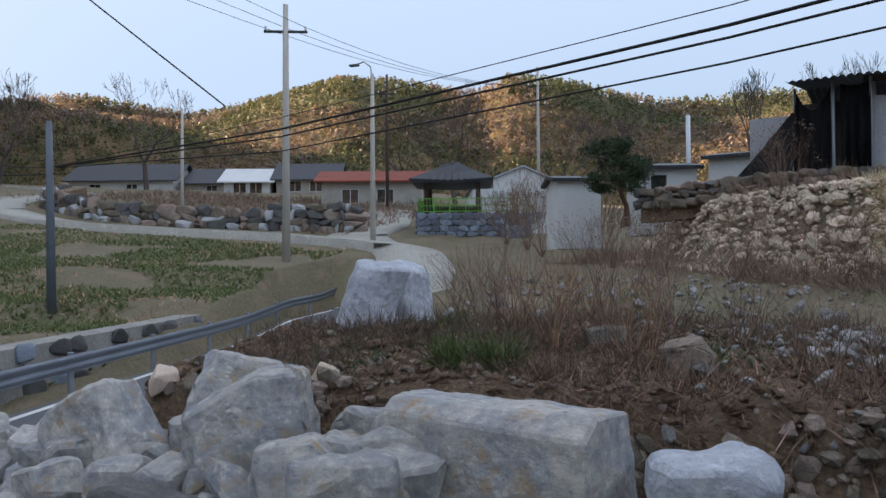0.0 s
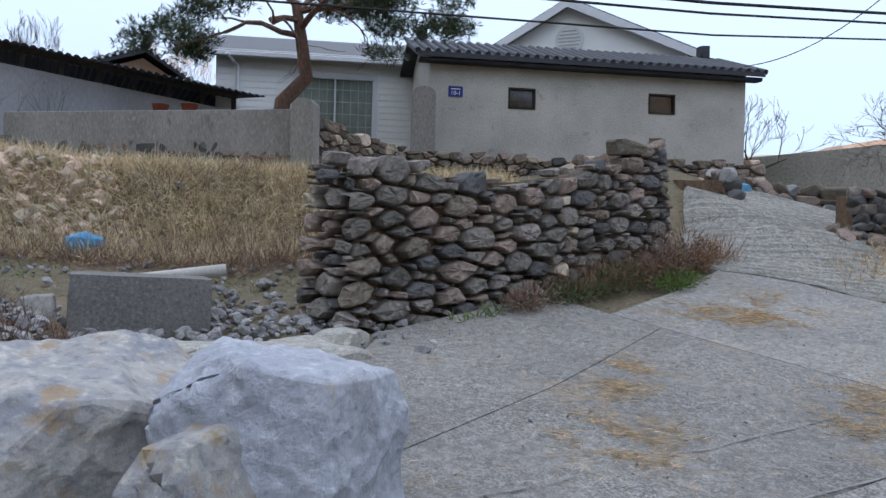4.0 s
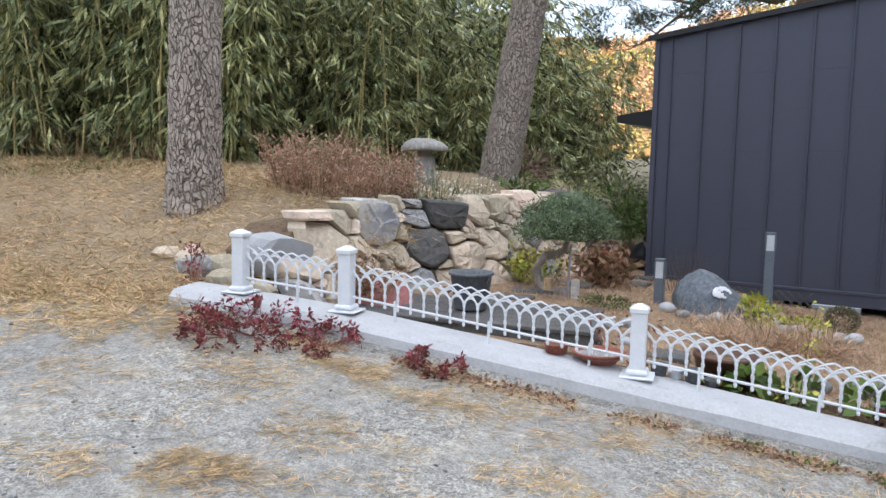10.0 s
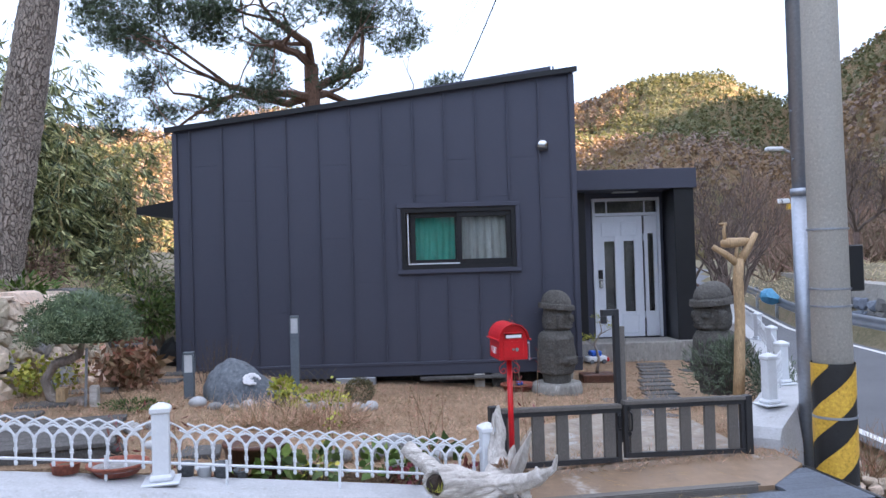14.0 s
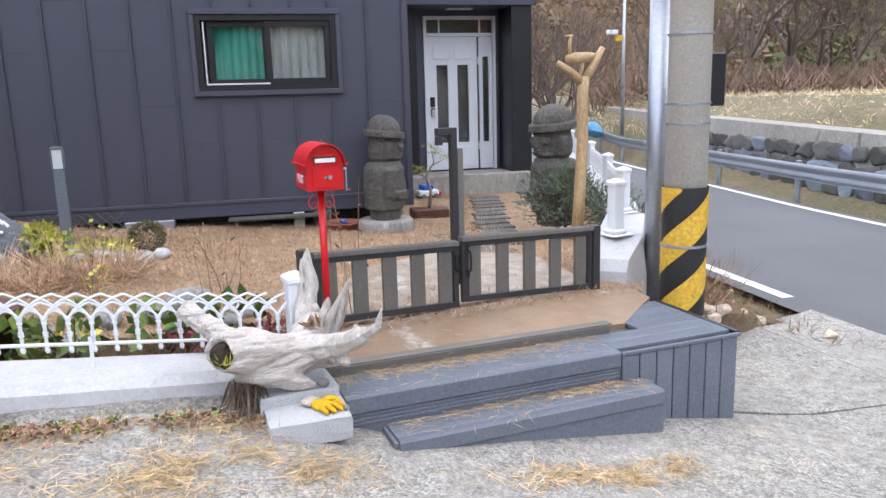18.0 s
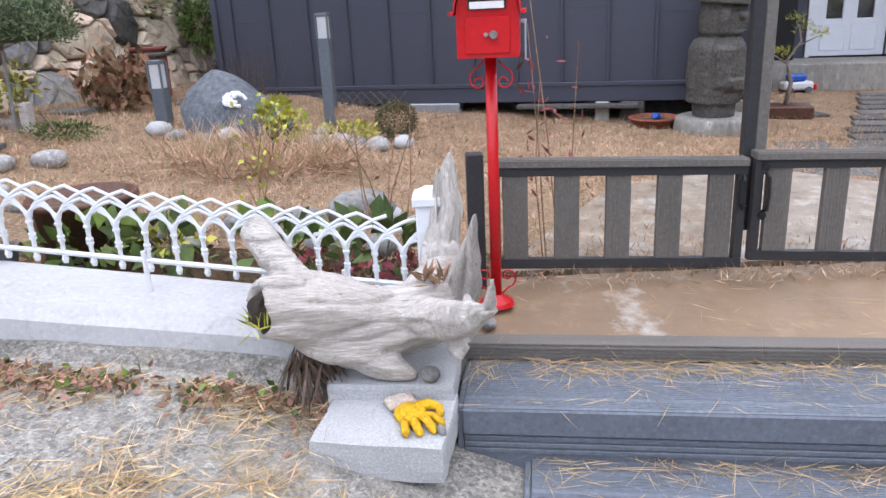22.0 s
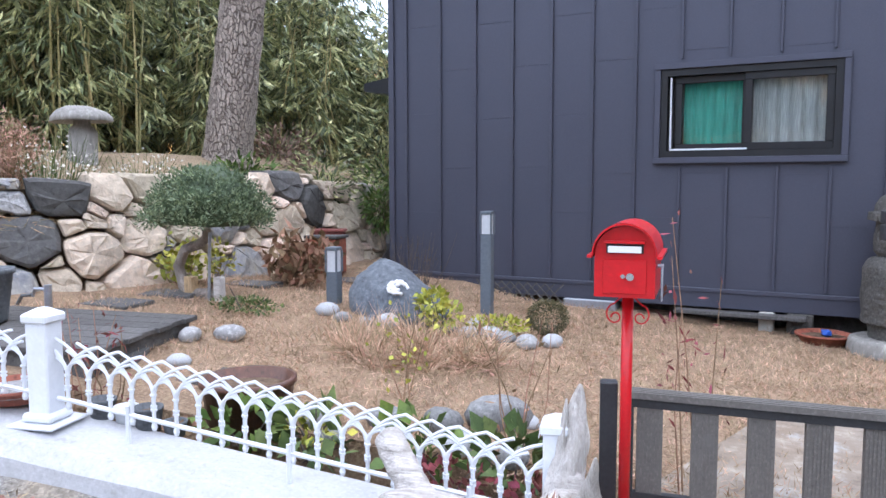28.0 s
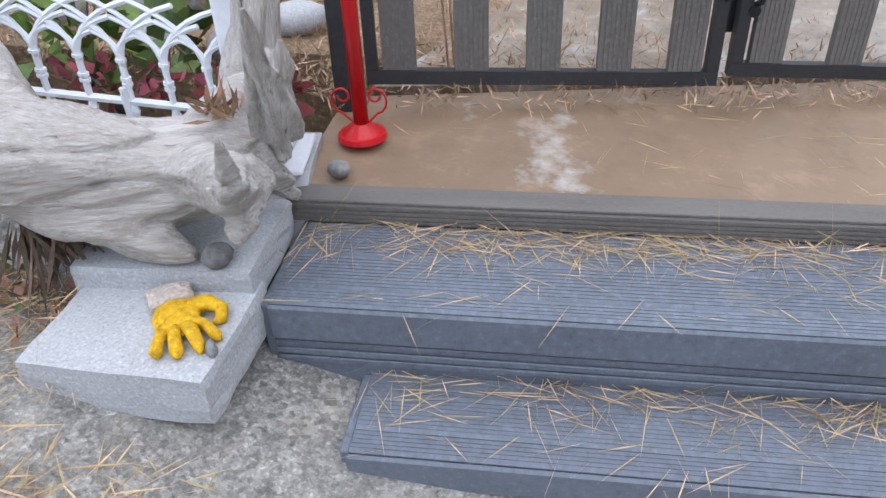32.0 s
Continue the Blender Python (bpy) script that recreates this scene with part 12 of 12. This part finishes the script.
red_pine("pine_tree", -4.6, 21.5, 0.6, 9.4, 44, "big old red pine behind the charcoal house", (0.06, 0.0), 1.25, per=46, tuft=0.6, nl=(0.14, 0.24), nw=0.022, levels=4, stem=0.5)
sl = plain_pole(11.0, 25.2, land_z(11.0, 25.2), 4.7, 0.07, "galv", "slim white street lamp beside the guardrail", (), name="street_lamp")
bm = bmesh.new()
tube(bm, [(0, 0, 4.6), (-0.1, 0, 4.95), (-0.5, -0.1, 5.1)], 0.04, 8)
part("lamp_arm", bm, "galv", sl)
part("lamp_head", bx(-1.0, -0.45, -0.22, 0.0, 5.02, 5.14, bevel=0.03), "plastic_white", sl)
part("sensor_box", bx(-0.6, -0.25, -0.1, 0.1, 3.3, 3.45, bevel=0.02), "plastic_white", sl)
part("warning_tag", bx(-0.32, -0.08, -0.08, 0.08, 3.1, 3.28, bevel=0.01), "yellow", sl)
tp = part("tarp_bundle", rock((0.7, 0.6, 0.5), 915, 0.3, 5, 2), "tarp_blue")
tp.location = (10.9, 27.0, -0.25)
tagged(tp, "pile covered with a light blue tarp by the road", "tarp")
for i, (x, y, h) in enumerate(((8.7, 24, 5.2), (9.2, 26.5, 5.8), (10.0, 28, 6.0), (10.6, 30, 6.4), (9.6, 31, 6.0), (11.5, 32.5, 6.6), (3.2, 31, 4.2), (2.0, 36, 4.0))):
    put_tree(x, y, land_z(x, y) - 0.1, h, 90 + i % 3, "leafless reddish orchard tree behind the house", "orchard trees", levels=5, spread=0.8, stem=0.18, material="twig_far")

# ---- trees of the first view ----
for x, y, h, sd, lab in ((58.3, -63.5, 13, 51, "huge bare zelkova tree beside the far houses"), (66, -52, 12, 52, "large bare tree at the field edge"), (44, -27, 10, 53, "dark bare tree over the lane"), (22.5, -62, 11, 54, "broad bare tree behind the pavilion"), (13.5, -60, 10, 55, "bare tree behind the storehouse"), (7.5, -57, 10, 52, "bare tree on the slope"), (29, -66, 9, 54, "bare tree behind the red-roofed house")):
    put_tree(x, y, land_z(x, y) - 0.3, h, sd, lab, "village trees", levels=6 if h > 9 else 5, spread=0.75, stem=0.25, kids=(2, 3), trunk_r=h * 0.02)
for x, y, h in ((-4, -34, 6), (-8, -38, 7), (-12, -36, 6), (-16, -40, 7), (-20, -33, 6), (-1.5, -37, 6), (-25, -30, 6)):
    put_tree(x, y, land_z(x, y), h, 56 + int(abs(x)) % 2, "slender bare tree behind the village roofs", "village trees", levels=5, spread=0.5, stem=0.25, up=0.3)
for i, (x, y, h) in enumerate(((7.2, -31, 3.0), (8.6, -34, 3.2), (6.0, -35, 3.6), (2.0, -31, 3.4), (4.4, -30, 2.8), (10.5, -37, 2.6))):
    twiggy(x, y, land_z(x, y), h, 350 + i, "bare brown thicket below the storehouse", "brush_brown", 34, 0.6)

# ---- overhead cables ----
PB = Vector((17.94, -28.2, far_z(17.94, -28.2)))
LP = Vector((18.0, -16.25, 4.32))
RUN = ((18.0, -16.25, 4.32), (7.55, -12.04, 3.97), (-0.4, -8.9, 4.05), (-3.6, -7.58, 4.16), (-9.9, -5.08, 4.5), (-16.7, -2.33, 5.05), (-25.0, 0.95, 6.1))
for k, (up_, r_) in enumerate(((0.0, 0.024), (-0.14, 0.018), (0.22, 0.008), (-0.42, 0.014))):
    bm = bmesh.new()
    tube(bm, [Vector(p) + Vector((0, 0, up_ * step(20, 8, p[0]) * (1 if k < 3 else step(-26, -12, p[0])))) for p in RUN], r_, 6, cap=False)
    tagged(part("cable", bm, "cable", smooth=True), "black overhead cable across the yard and lane", "cable", "overhead cables")
for k in range(3):
    cable(LP + Vector((0, 0, 0.2 * k - 0.2)), (36 + k, -22 - 4 * k, 7.0 + k), 0.5, 0.016, "black overhead cable to the far pole")
cable((12.14, -16.38, 5.63), (15.6, -15.0, 8.6), 0.0, 0.022, "pale bundled cable rising over the road")
for k in range(3):
    cable(PB + Vector((-0.8 + 0.8 * k, -0.3, 10.3)), (24 + 6 * k, 20, 17 + k), 1.0, 0.012, "thin overhead power line over the road")
    cable(PB + Vector((-0.8 + 0.8 * k, -0.3, 10.3)), (13.9, -57.5, far_z(13.9, -57.5) + 11.1), 0.8, 0.012, "thin overhead power line to the village")
cable((1.87, 6.515, 9.6), (-0.3, 24, 6.2), 0.5, 0.016, "black service cable down to the house")
for k in range(3):
    cable((1.7 + 0.15 * k, 6.515, 10.0 - 0.1 * k), (1.2 + 0.3 * k, 60, 19), 0.8, 0.008, "thin overhead line above the house")
cable((-15.4, -3.42, 8.6), (-25.8, 1.3, 6.6), 0.4, 0.018, "black cable between the lane poles")
cable((-15.4, -3.42, 8.4), (-25.8, 1.3, 6.4), 0.45, 0.018, "black cable between the lane poles")
cable((-15.4, -3.42, 7.2), (-15.43, -7.47, 5.0), 0.6, 0.01, "thin service cable to the cement house")

for i, (x, y, w, h, mt) in enumerate(((-5.6, 10.8, 0.5, 0.75, "bamboo_leaf"), (-5.1, 11.3, 0.45, 0.9, "shrub_green"), (-4.75, 11.9, 0.4, 0.7, "shrub_green"), (-5.5, 12.3, 0.7, 1.2, "bamboo_leaf"), (-6.6, 11.2, 0.6, 0.7, "brush_brown"), (-5.9, 9.8, 0.45, 0.45, "shrub_green"))):
    z = max(bank_z(x, y), 0.5 if x > -5.3 else 0.8)
    shrub("undergrowth_bush", x, y, z - 0.15, [((0, 0, h * 0.45), (w, w, h * 0.5)), ((0.2, -0.2, h * 0.25), (w * 0.7, w * 0.7, h * 0.3))], 500, (0.06, 0.14), (0.018, 0.035), mt, "dark undergrowth at the foot of the bamboo", "shrub", "undergrowth", seed=90 + i, up=-0.1)

for i, (x, y, w, h, mt) in enumerate(((-8.2, -5.25, 0.45, 0.35, "grass_dull"), (-8.9, -5.2, 0.4, 0.75, "brush_brown"), (-9.5, -5.15, 0.4, 0.8, "brush_brown"), (-7.4, -5.2, 0.5, 0.25, "grass_dull"), (-9.0, -4.9, 0.5, 0.22, "shrub_green"), (-6.7, -5.2, 0.4, 0.3, "brush_brown"), (-9.9, -5.1, 0.3, 0.5, "dry_stem"))):
    shrub("wall_weed", x, y, apron_z(x, y), [((0, 0, h * 0.45), (w, w * 0.5, h * 0.5)), ((0.25, 0.05, h * 0.25), (w * 0.6, w * 0.4, h * 0.3))], 420, (0.04, 0.1), (0.008, 0.018), mt, "tangled dry and green weeds against the stone wall", "weeds", "weeds along the yard wall", seed=130 + i, up=0.6)

# ---- ground litter ----
M["drift"] = mat("fallen_needle_drift", (0.40, 0.27, 0.12), (0.30, 0.19, 0.085), 0.95, 5.0, 60.0, 0.8, dist=0.02)
DRIFTS = ((-6.4, 0.3, 1.3, 0.2, 3), (-6.4, -1.96, 0.5, 0.2, 25), (-6.8, -1.2, 0.35, 0.2, 0), (-9.75, 2.17, 1.4, 0.25, 15), (-11.5, 0.75, 1.5, 0.16, 8), (-9.6, 0.2, 0.5, 0.22, 10), (-9.0, -3.9, 0.6, 0.3, 20), (-8.0, -4.1, 0.5, 0.3, 0), (-7.9, -1.8, 0.5, 0.16, 30), (-14.6, -2.8, 1.2, 0.3, 30), (-9.7, -0.9, 0.4, 0.14, 60), (-5.0, 0.75, 1.0, 0.16, -8), (-6.4, 0.68, 0.8, 0.1, -5), (-8.9, 0.25, 0.5, 0.3, 20), (-9.8, 1.7, 1.3, 0.22, 15), (-9.2, 2.5, 0.9, 0.25, -30), (-7.2, 2.4, 0.6, 0.35, 30), (-7.0, -1.7, 0.5, 0.3, 20), (-6.6, -1.25, 0.5, 0.16, 35), (-10.4, -0.9, 0.5, 0.25, 0), (-4.5, -2.5, 0.5, 0.3, 10), (-5.6, -3.3, 0.6, 0.2, 20), (-8.6, -3.6, 0.7, 0.25, -15), (-11.3, 0.9, 0.6, 0.2, 10), (-12.4, 0.75, 1.2, 0.14, 4), (-13.5, -1.9, 0.8, 0.3, 0), (-5.6, 2.9, 1.0, 0.35, 18), (-4.6, 3.55, 1.2, 0.22, 14), (-3.3, 3.4, 0.9, 0.3, 15), (-3.0, 4.25, 1.3, 0.12, 14), (-2.1, 3.9, 0.8, 0.22, 10), (-5.6, 3.75, 0.9, 0.2, 15), (-1.2, 4.62, 0.5, 0.12, 12), (-4.0, 4.15, 1.2, 0.1, 14), (-6.6, 3.25, 0.8, 0.25, 20), (-3.9, 2.7, 0.5, 0.14, 30), (0.55, 4.7, 0.5, 0.08, 5), (-1.0, 3.6, 0.5, 0.12, 20))


def pos_drift(rng):
    x, y, a, b, ang = rng.choice(DRIFTS)
    u, v = rng.gauss(0, 0.6) * a, rng.gauss(0, 0.75) * b
    c, s = math.cos(radians(ang)), math.sin(radians(ang))
    px_, py_ = x + u * c - v * s, y + u * s + v * c
    if noise.noise(Vector((px_ * 3.1, py_ * 3.1, 2))) + 0.5 * noise.noise(Vector((px_ * 9, py_ * 9, 4))) < 0.02:
        return None
    return Vector((px_, py_, apron_z(px_, py_) + 0.03 + rng.random() * 0.012))


blades("fallen_needles", "drifts of fallen orange pine needles on the lane", "pine needles", pos_drift, 30000, (0.06, 0.13), (0.003, 0.0045), "needle", 130, 0.1, 1.0, 3, 0.12)
blades("loose_needles", "scattered pine needles over the concrete", "pine needles", lambda r: (lambda x, y: Vector((x, y, apron_z(x, y) + 0.03)) if not (x > -1.3 and y > 4.2) else None)(r.uniform(-14, 2), r.uniform(-3.4, 4.6)), 5000, (0.06, 0.13), (0.003, 0.004), "needle", 131, 0.05, 1.0, 1, 0.08)
scatter_stuff("lane_grit", "loose grit and small stones on the lane", "gravel", lambda r: (lambda x, y: Vector((x, y, apron_z(x, y) + 0.024)) if not (x > -1.3 and y > 4.2) else None)(r.uniform(-9, 2.5), r.uniform(-3.2, 4.8)), 900, (0.006, 0.018), "rubble_grey", 132)
blades("bank_needles", "thick bed of fallen pine needles on the bank", "pine needles", lambda r: (lambda x, y: Vector((x, y, bank_z(x, y) + 0.045)))(r.uniform(-15, -5.4), r.uniform(3.3, 7.4)), 22000, (0.08, 0.17), (0.005, 0.009), "needle", 133, 0.15, 1.0, 2, 0.35)
blades("lawn_straw", "dry straw-coloured lawn grass", "grass", lambda r: (lambda x, y: Vector((x, y, garden_z(x, y) + 0.0)) if in_garden(x, y) else None)(r.uniform(-4.9, 1.6), r.uniform(5.9, 10.2)), 30000, (0.03, 0.07), (0.003, 0.0055), "lawn_blade", 134, 0.3, 1.0, 3)
blades("lawn_straw", "dry straw-coloured lawn grass beside the path", "grass", lambda r: (lambda x, y: Vector((x, y, garden_z(x, y))))(r.uniform(0.9, 2.4), r.uniform(10.2, 14)), 5000, (0.025, 0.06), (0.0025, 0.004), "lawn_blade", 135, 0.4, 1.0, 2)

STUFF_PARTS = {"seed_head_mass", "stem_mass", "branch_mass", "needle_pad_mass", "dead_leaves", "foliage", "leaves", "vine", "flowers", "twigs", "flower_heads", "needles"}
for ob in list(bpy.data.objects):
    if ob.parent is not None and ob.name.split(".")[0] in STUFF_PARTS:
        tagged(ob, kind="stuff")
for ob in list(bpy.data.objects):
    if ob.parent is not None and ob.parent.name == "house" and ob.name == "wall":
        split_islands(ob, "wall_panel")

# needles and leaves gathered on the steps and along the kerb
def on_deck(x, y, z):
    return DECK @ Vector((x, y, z))


def pos_deck(rng):
    k = rng.random()
    if k < 0.5:
        x = rng.choice((rng.gauss(0.45, 0.3), rng.gauss(1.0, 0.35)))
        return on_deck(min(1.45, max(0.02, x)), min(0.28, 0.255 + rng.gauss(0, 0.02)), UZ + 0.006)
    if k < 0.85:
        x = rng.choice((rng.gauss(1.3, 0.15), rng.gauss(0.8, 0.4)))
        return on_deck(min(1.58, max(0.22, x)), min(-0.012, -0.03 + rng.gauss(0, 0.018)), LZ + 0.006)
    return on_deck(rng.uniform(0.02, 1.5), rng.uniform(0.02, 0.27), UZ + 0.004) if rng.random() < 0.5 else on_deck(rng.uniform(0.22, 1.58), rng.uniform(-0.19, -0.01), LZ + 0.004)


blades("step_needles", "orange pine needles gathered on the deck steps", "pine needles", pos_deck, 1500, (0.07, 0.16), (0.0018, 0.0026), "needle", 140, 0.04, 1.0, 1, 0.06)
blades("slab_needles", "pine needles scattered on the entry slab", "pine needles", lambda r: (lambda x, y: Vector((x, y, pad_z(x, y) + 0.008)))(r.uniform(-0.6, 1.0), r.uniform(5.75, 6.1)), 60, (0.07, 0.14), (0.0014, 0.002), "needle", 141, 0.04, 1.0, 1, 0.06)


def kerb_foot(x):
    """The lane's edge in front of the white kerb."""
    return lerp(x, ((-5.6, 4.08), (-4.56, 4.36), (-2.72, 4.86), (-1.3, 5.2), (-0.9, 5.25)))


M["leaf_brown"] = leaf_mat("withered_leaf", (0.30, 0.18, 0.12), (0.19, 0.11, 0.075), 0.45, 0.8)


def litter_pos(x0, x1, wide, off=0.0):
    def pos(r):
        x = r.uniform(x0, x1)
        y = kerb_foot(x) - 0.06 - off - abs(r.gauss(0, wide))
        if noise.noise(Vector((x * 2.3, y * 2.3, 8))) < -0.15:
            return None
        return Vector((x, y, apron_z(x, y) + 0.03))
    return pos


blades("leaf_litter", "brown withered leaves along the foot of the kerb", "leaves", litter_pos(-5.4, -1.05, 0.07), 1500, (0.018, 0.045), (0.01, 0.022), "leaf_brown", 142, 0.25, 1.0, 2, 0.5)
blades("kerb_needles", "pine needles swept against the kerb", "pine needles", litter_pos(-5.6, -0.95, 0.16), 3200, (0.06, 0.13), (0.002, 0.003), "needle", 143, 0.08, 1.0, 2, 0.15)
blades("kerb_weeds", "small green weeds at the foot of the kerb", "weeds", litter_pos(-2.1, -1.15, 0.05), 45, (0.02, 0.045), (0.014, 0.028), "shrub_green", 144, 0.5, 1.0, 2)
for i, (x, y, h, sp) in enumerate(((-4.85, 4.05, 0.16, 0.3), (-4.62, 4.2, 0.2, 0.25), (-4.95, 3.92, 0.1, 0.25), (-4.4, 4.25, 0.12, 0.2), (-5.0, 4.15, 0.16, 0.2), (-3.75, 4.5, 0.08, 0.16))):
    rng = random.Random(500 + i)
    t = thing("red_weed", "withered dark red weed sprawling over the kerb foot", "weed", "withered red weeds", at=(x, y, apron_z(x, y) + 0.02))
    bm, tips = bmesh.new(), []
    THIN[0] = 0.0025
    for k in range(9):
        a = rng.uniform(0, 6.28)
        grow(bm, tips, rng, Vector((0, 0, 0)), Vector((math.cos(a), math.sin(a), 0.35)).normalized(), sp * 0.5, 0.004, 1, 3, 0.6, 0.0, (2, 3), 2, 4)
    part("stem_mass", bm, "red_leaf", t)
    pts = [p + unit(rng) * 0.02 for p, _ in tips for _ in range(7)]
    mesh_part("leaves", quad_cloud(pts, [unit(rng) for _ in pts], [rng.uniform(0.02, 0.05) for _ in pts], [rng.uniform(0.012, 0.024) for _ in pts], rng), "red_leaf", t)
THIN[0] = 0.0
rw = thing("red_weed", "upright withered red weed beside the garden stones", "weed", "withered red weeds", at=(-5.85, 4.42, apron_z(-5.85, 4.42)))
bm = bmesh.new()
for k in range(5):
    tube(bm, [(0, 0, 0), (0.02 * (k - 2), 0.01 * k, 0.2), (0.035 * (k - 2), 0.015 * k, 0.3 + 0.035 * (k % 3))], [0.006, 0.005, 0.004], 5)
part("stem_mass", bm, "dry_stem", rw)
rng = random.Random(511)
pts = [Vector((rng.gauss(0, 0.05), rng.gauss(0, 0.03), rng.choice((rng.uniform(0.3, 0.4), rng.uniform(0.05, 0.3))))) for _ in range(150)]
mesh_part("leaves", quad_cloud(pts, [unit(rng) for _ in pts], [0.035] * len(pts), [0.016] * len(pts), rng), "red_leaf", rw)

# joints and cracks in the concrete
def crack(name, a, b, label, half=0.009, wob=0.05, seed=0):
    rng = random.Random(seed)
    bm = bmesh.new()
    prev = None
    n = int(math.hypot(b[0] - a[0], b[1] - a[1]) / 0.06)
    dx, dy = b[0] - a[0], b[1] - a[1]
    L = math.hypot(dx, dy)
    for i in range(n + 1):
        s = i / n
        o = 1.5 * wob * (noise.noise(Vector((s * L * 1.3, seed, 0))) + 0.4 * noise.noise(Vector((s * L * 5, seed, 3))))
        w = half * (0.15 + 0.75 * rng.random())
        x, y = a[0] + dx * s - dy / L * o, a[1] + dy * s + dx / L * o
        row = [bm.verts.new((x - dy / L * e * w, y + dx / L * e * w, apron_z(x, y) + 0.0305)) for e in (-1, 1)]
        if prev:
            bm.faces.new((prev[0], prev[1], row[1], row[0]))
        prev = row
    return structure(part(name, bm, "old_concrete"), label, "joint")


for i, (a, b, h, w) in enumerate((((-2.2, -1.88), (-7.26, -1.12), 0.014, 0.03), ((-2.4, -2.55), (-6.28, -1.96), 0.008, 0.03), ((-1.9, 0.66), (-5.46, 0.53), 0.012, 0.02), ((-5.46, 0.53), (-13.2, 0.27), 0.014, 0.03), ((-1.9, -0.22), (-7.1, -1.05), 0.008, 0.02), ((-1.9, 0.6), (-8.3, -0.28), 0.01, 0.05), ((-14.33, 0.55), (-16.5, 2.25), 0.02, 0.03), ((-12.54, 2.95), (-12.48, 1.72), 0.008, 0.03), ((-4.4, 2.6), (-3.2, 3.9), 0.006, 0.14), ((1.4, 4.6), (3.1, 3.4), 0.01, 0.1), ((-3.1, 2.2), (-4.6, 1.2), 0.004, 0.2))):
    crack("concrete_joint", a, b, "dark open joint in the concrete lane", h, w, i)
blades("joint_straw", "dry straw caught in the lane joints", "straw", lambda r: (lambda s: Vector((-2 - 11 * s, 0.66 - 0.38 * s + r.gauss(0, 0.025), apron_z(-2 - 11 * s, 0.5) + 0.03)))(r.random()), 900, (0.04, 0.09), (0.002, 0.004), "needle", 145, 0.1, 1.0, 2, 0.2)
for ob in list(bpy.data.objects):
    if ob.parent is not None and ob.name.split(".")[0] in STUFF_PARTS:
        tagged(ob, kind="stuff")


# verge between the garden wall and the road
def verge_z(x, y):
    e = road_x(y) - ROAD_HALF - x
    return road_z(y) - 0.012 + 0.5 * step(0.1, 1.9, e) * step(22, 12, y) + 0.03 * noise.noise(Vector((x * 3, y * 3, 1))) * step(0.1, 0.6, e)


structure(sheet("ground_verge", [(2.15, 6.75), (3.0, 7.3), (4.25, 7.9), (4.5, 14), (5.4, 22), (3.4, 22), (2.5, 14)], verge_z, "earth", 0.15, 0.0, 0.2), "earth verge beside the road and the garden wall", "ground")


def on_verge(r):
    y = r.uniform(6.9, 16)
    x = road_x(y) - ROAD_HALF - r.uniform(0.15, 1.7)
    return Vector((x, y, verge_z(x, y))) if x > 2.3 else None


blades("verge_weeds", "brown dead weeds on the roadside verge", "weeds", on_verge, 900, (0.06, 0.24), (0.003, 0.007), "dry_stem", 150, 0.7, 0.9, 3)
blades("verge_greens", "low green weeds on the roadside verge", "weeds", on_verge, 380, (0.03, 0.09), (0.008, 0.016), "shrub_green", 151, 0.5, 1.0, 3)
rk = random.Random(60)
for k in range(26):
    p = on_verge(rk)
    if p is None or p.y > 11:
        p = Vector((rk.uniform(2.2, 2.5), rk.uniform(6.8, 7.6), 0))
        p.z = verge_z(p.x, p.y)
    s_ = rk.uniform(0.05, 0.13)
    stone_ob = stone("loose_stone", rock_mesh("garden_stone", rk.randrange(9)), Matrix.Translation(p + Vector((0, 0, s_ * 0.25))) @ pose(0, 0, 0, rk.uniform(-30, 30), rk.uniform(-30, 30), rk.uniform(0, 360)) @ Matrix.Diagonal((s_ * 1.3, s_, s_ * 0.8, 1)))
    tagged(stone_ob, "loose tan stone on the roadside verge", "stone", "stones on the verge")
twiggy(2.45, 7.1, verge_z(2.45, 7.1), 0.55, 380, "dry brown shrub at the foot of the concrete pole", "dry_stem", 14, 0.8)
twiggy(2.75, 7.55, verge_z(2.75, 7.55), 0.5, 381, "dry brown shrub at the foot of the concrete pole", "dry_stem", 12, 0.8)
for ob in list(bpy.data.objects):
    if ob.parent is not None and ob.name.split(".")[0] in STUFF_PARTS:
        tagged(ob, kind="stuff")

blades("bank_grass", "green grass along the foot of the bamboo", "grass", lambda r: (lambda k: (lambda x, y: Vector((x, y, bank_z(x, y) + 0.01)) if clumpy(x, y, -0.15, 0.9, 3) else None)(-23 + 13.5 * k, 4.3 + 2.3 * k + r.uniform(-0.9, 0.5)))(r.random()), 5000, (0.05, 0.13), (0.004, 0.008), "grass_green", 151, 0.8, 0.8, 3)

blades("lane_edge_needles", "pine needles drifted along the edge of the lane", "pine needles", lambda r: (lambda k: (lambda x, y: Vector((x, y, bank_z(x, y) + 0.05)))(-5.6 - 11 * k, lerp(-5.6 - 11 * k, ((-16.6, 4.35), (-10.2, 3.9), (-7.4, 3.5), (-5.6, 4.2))) + r.gauss(0.15, 0.3)))(r.random()), 6500, (0.07, 0.16), (0.005, 0.009), "needle", 152, 0.15, 1.0, 3, 0.35)
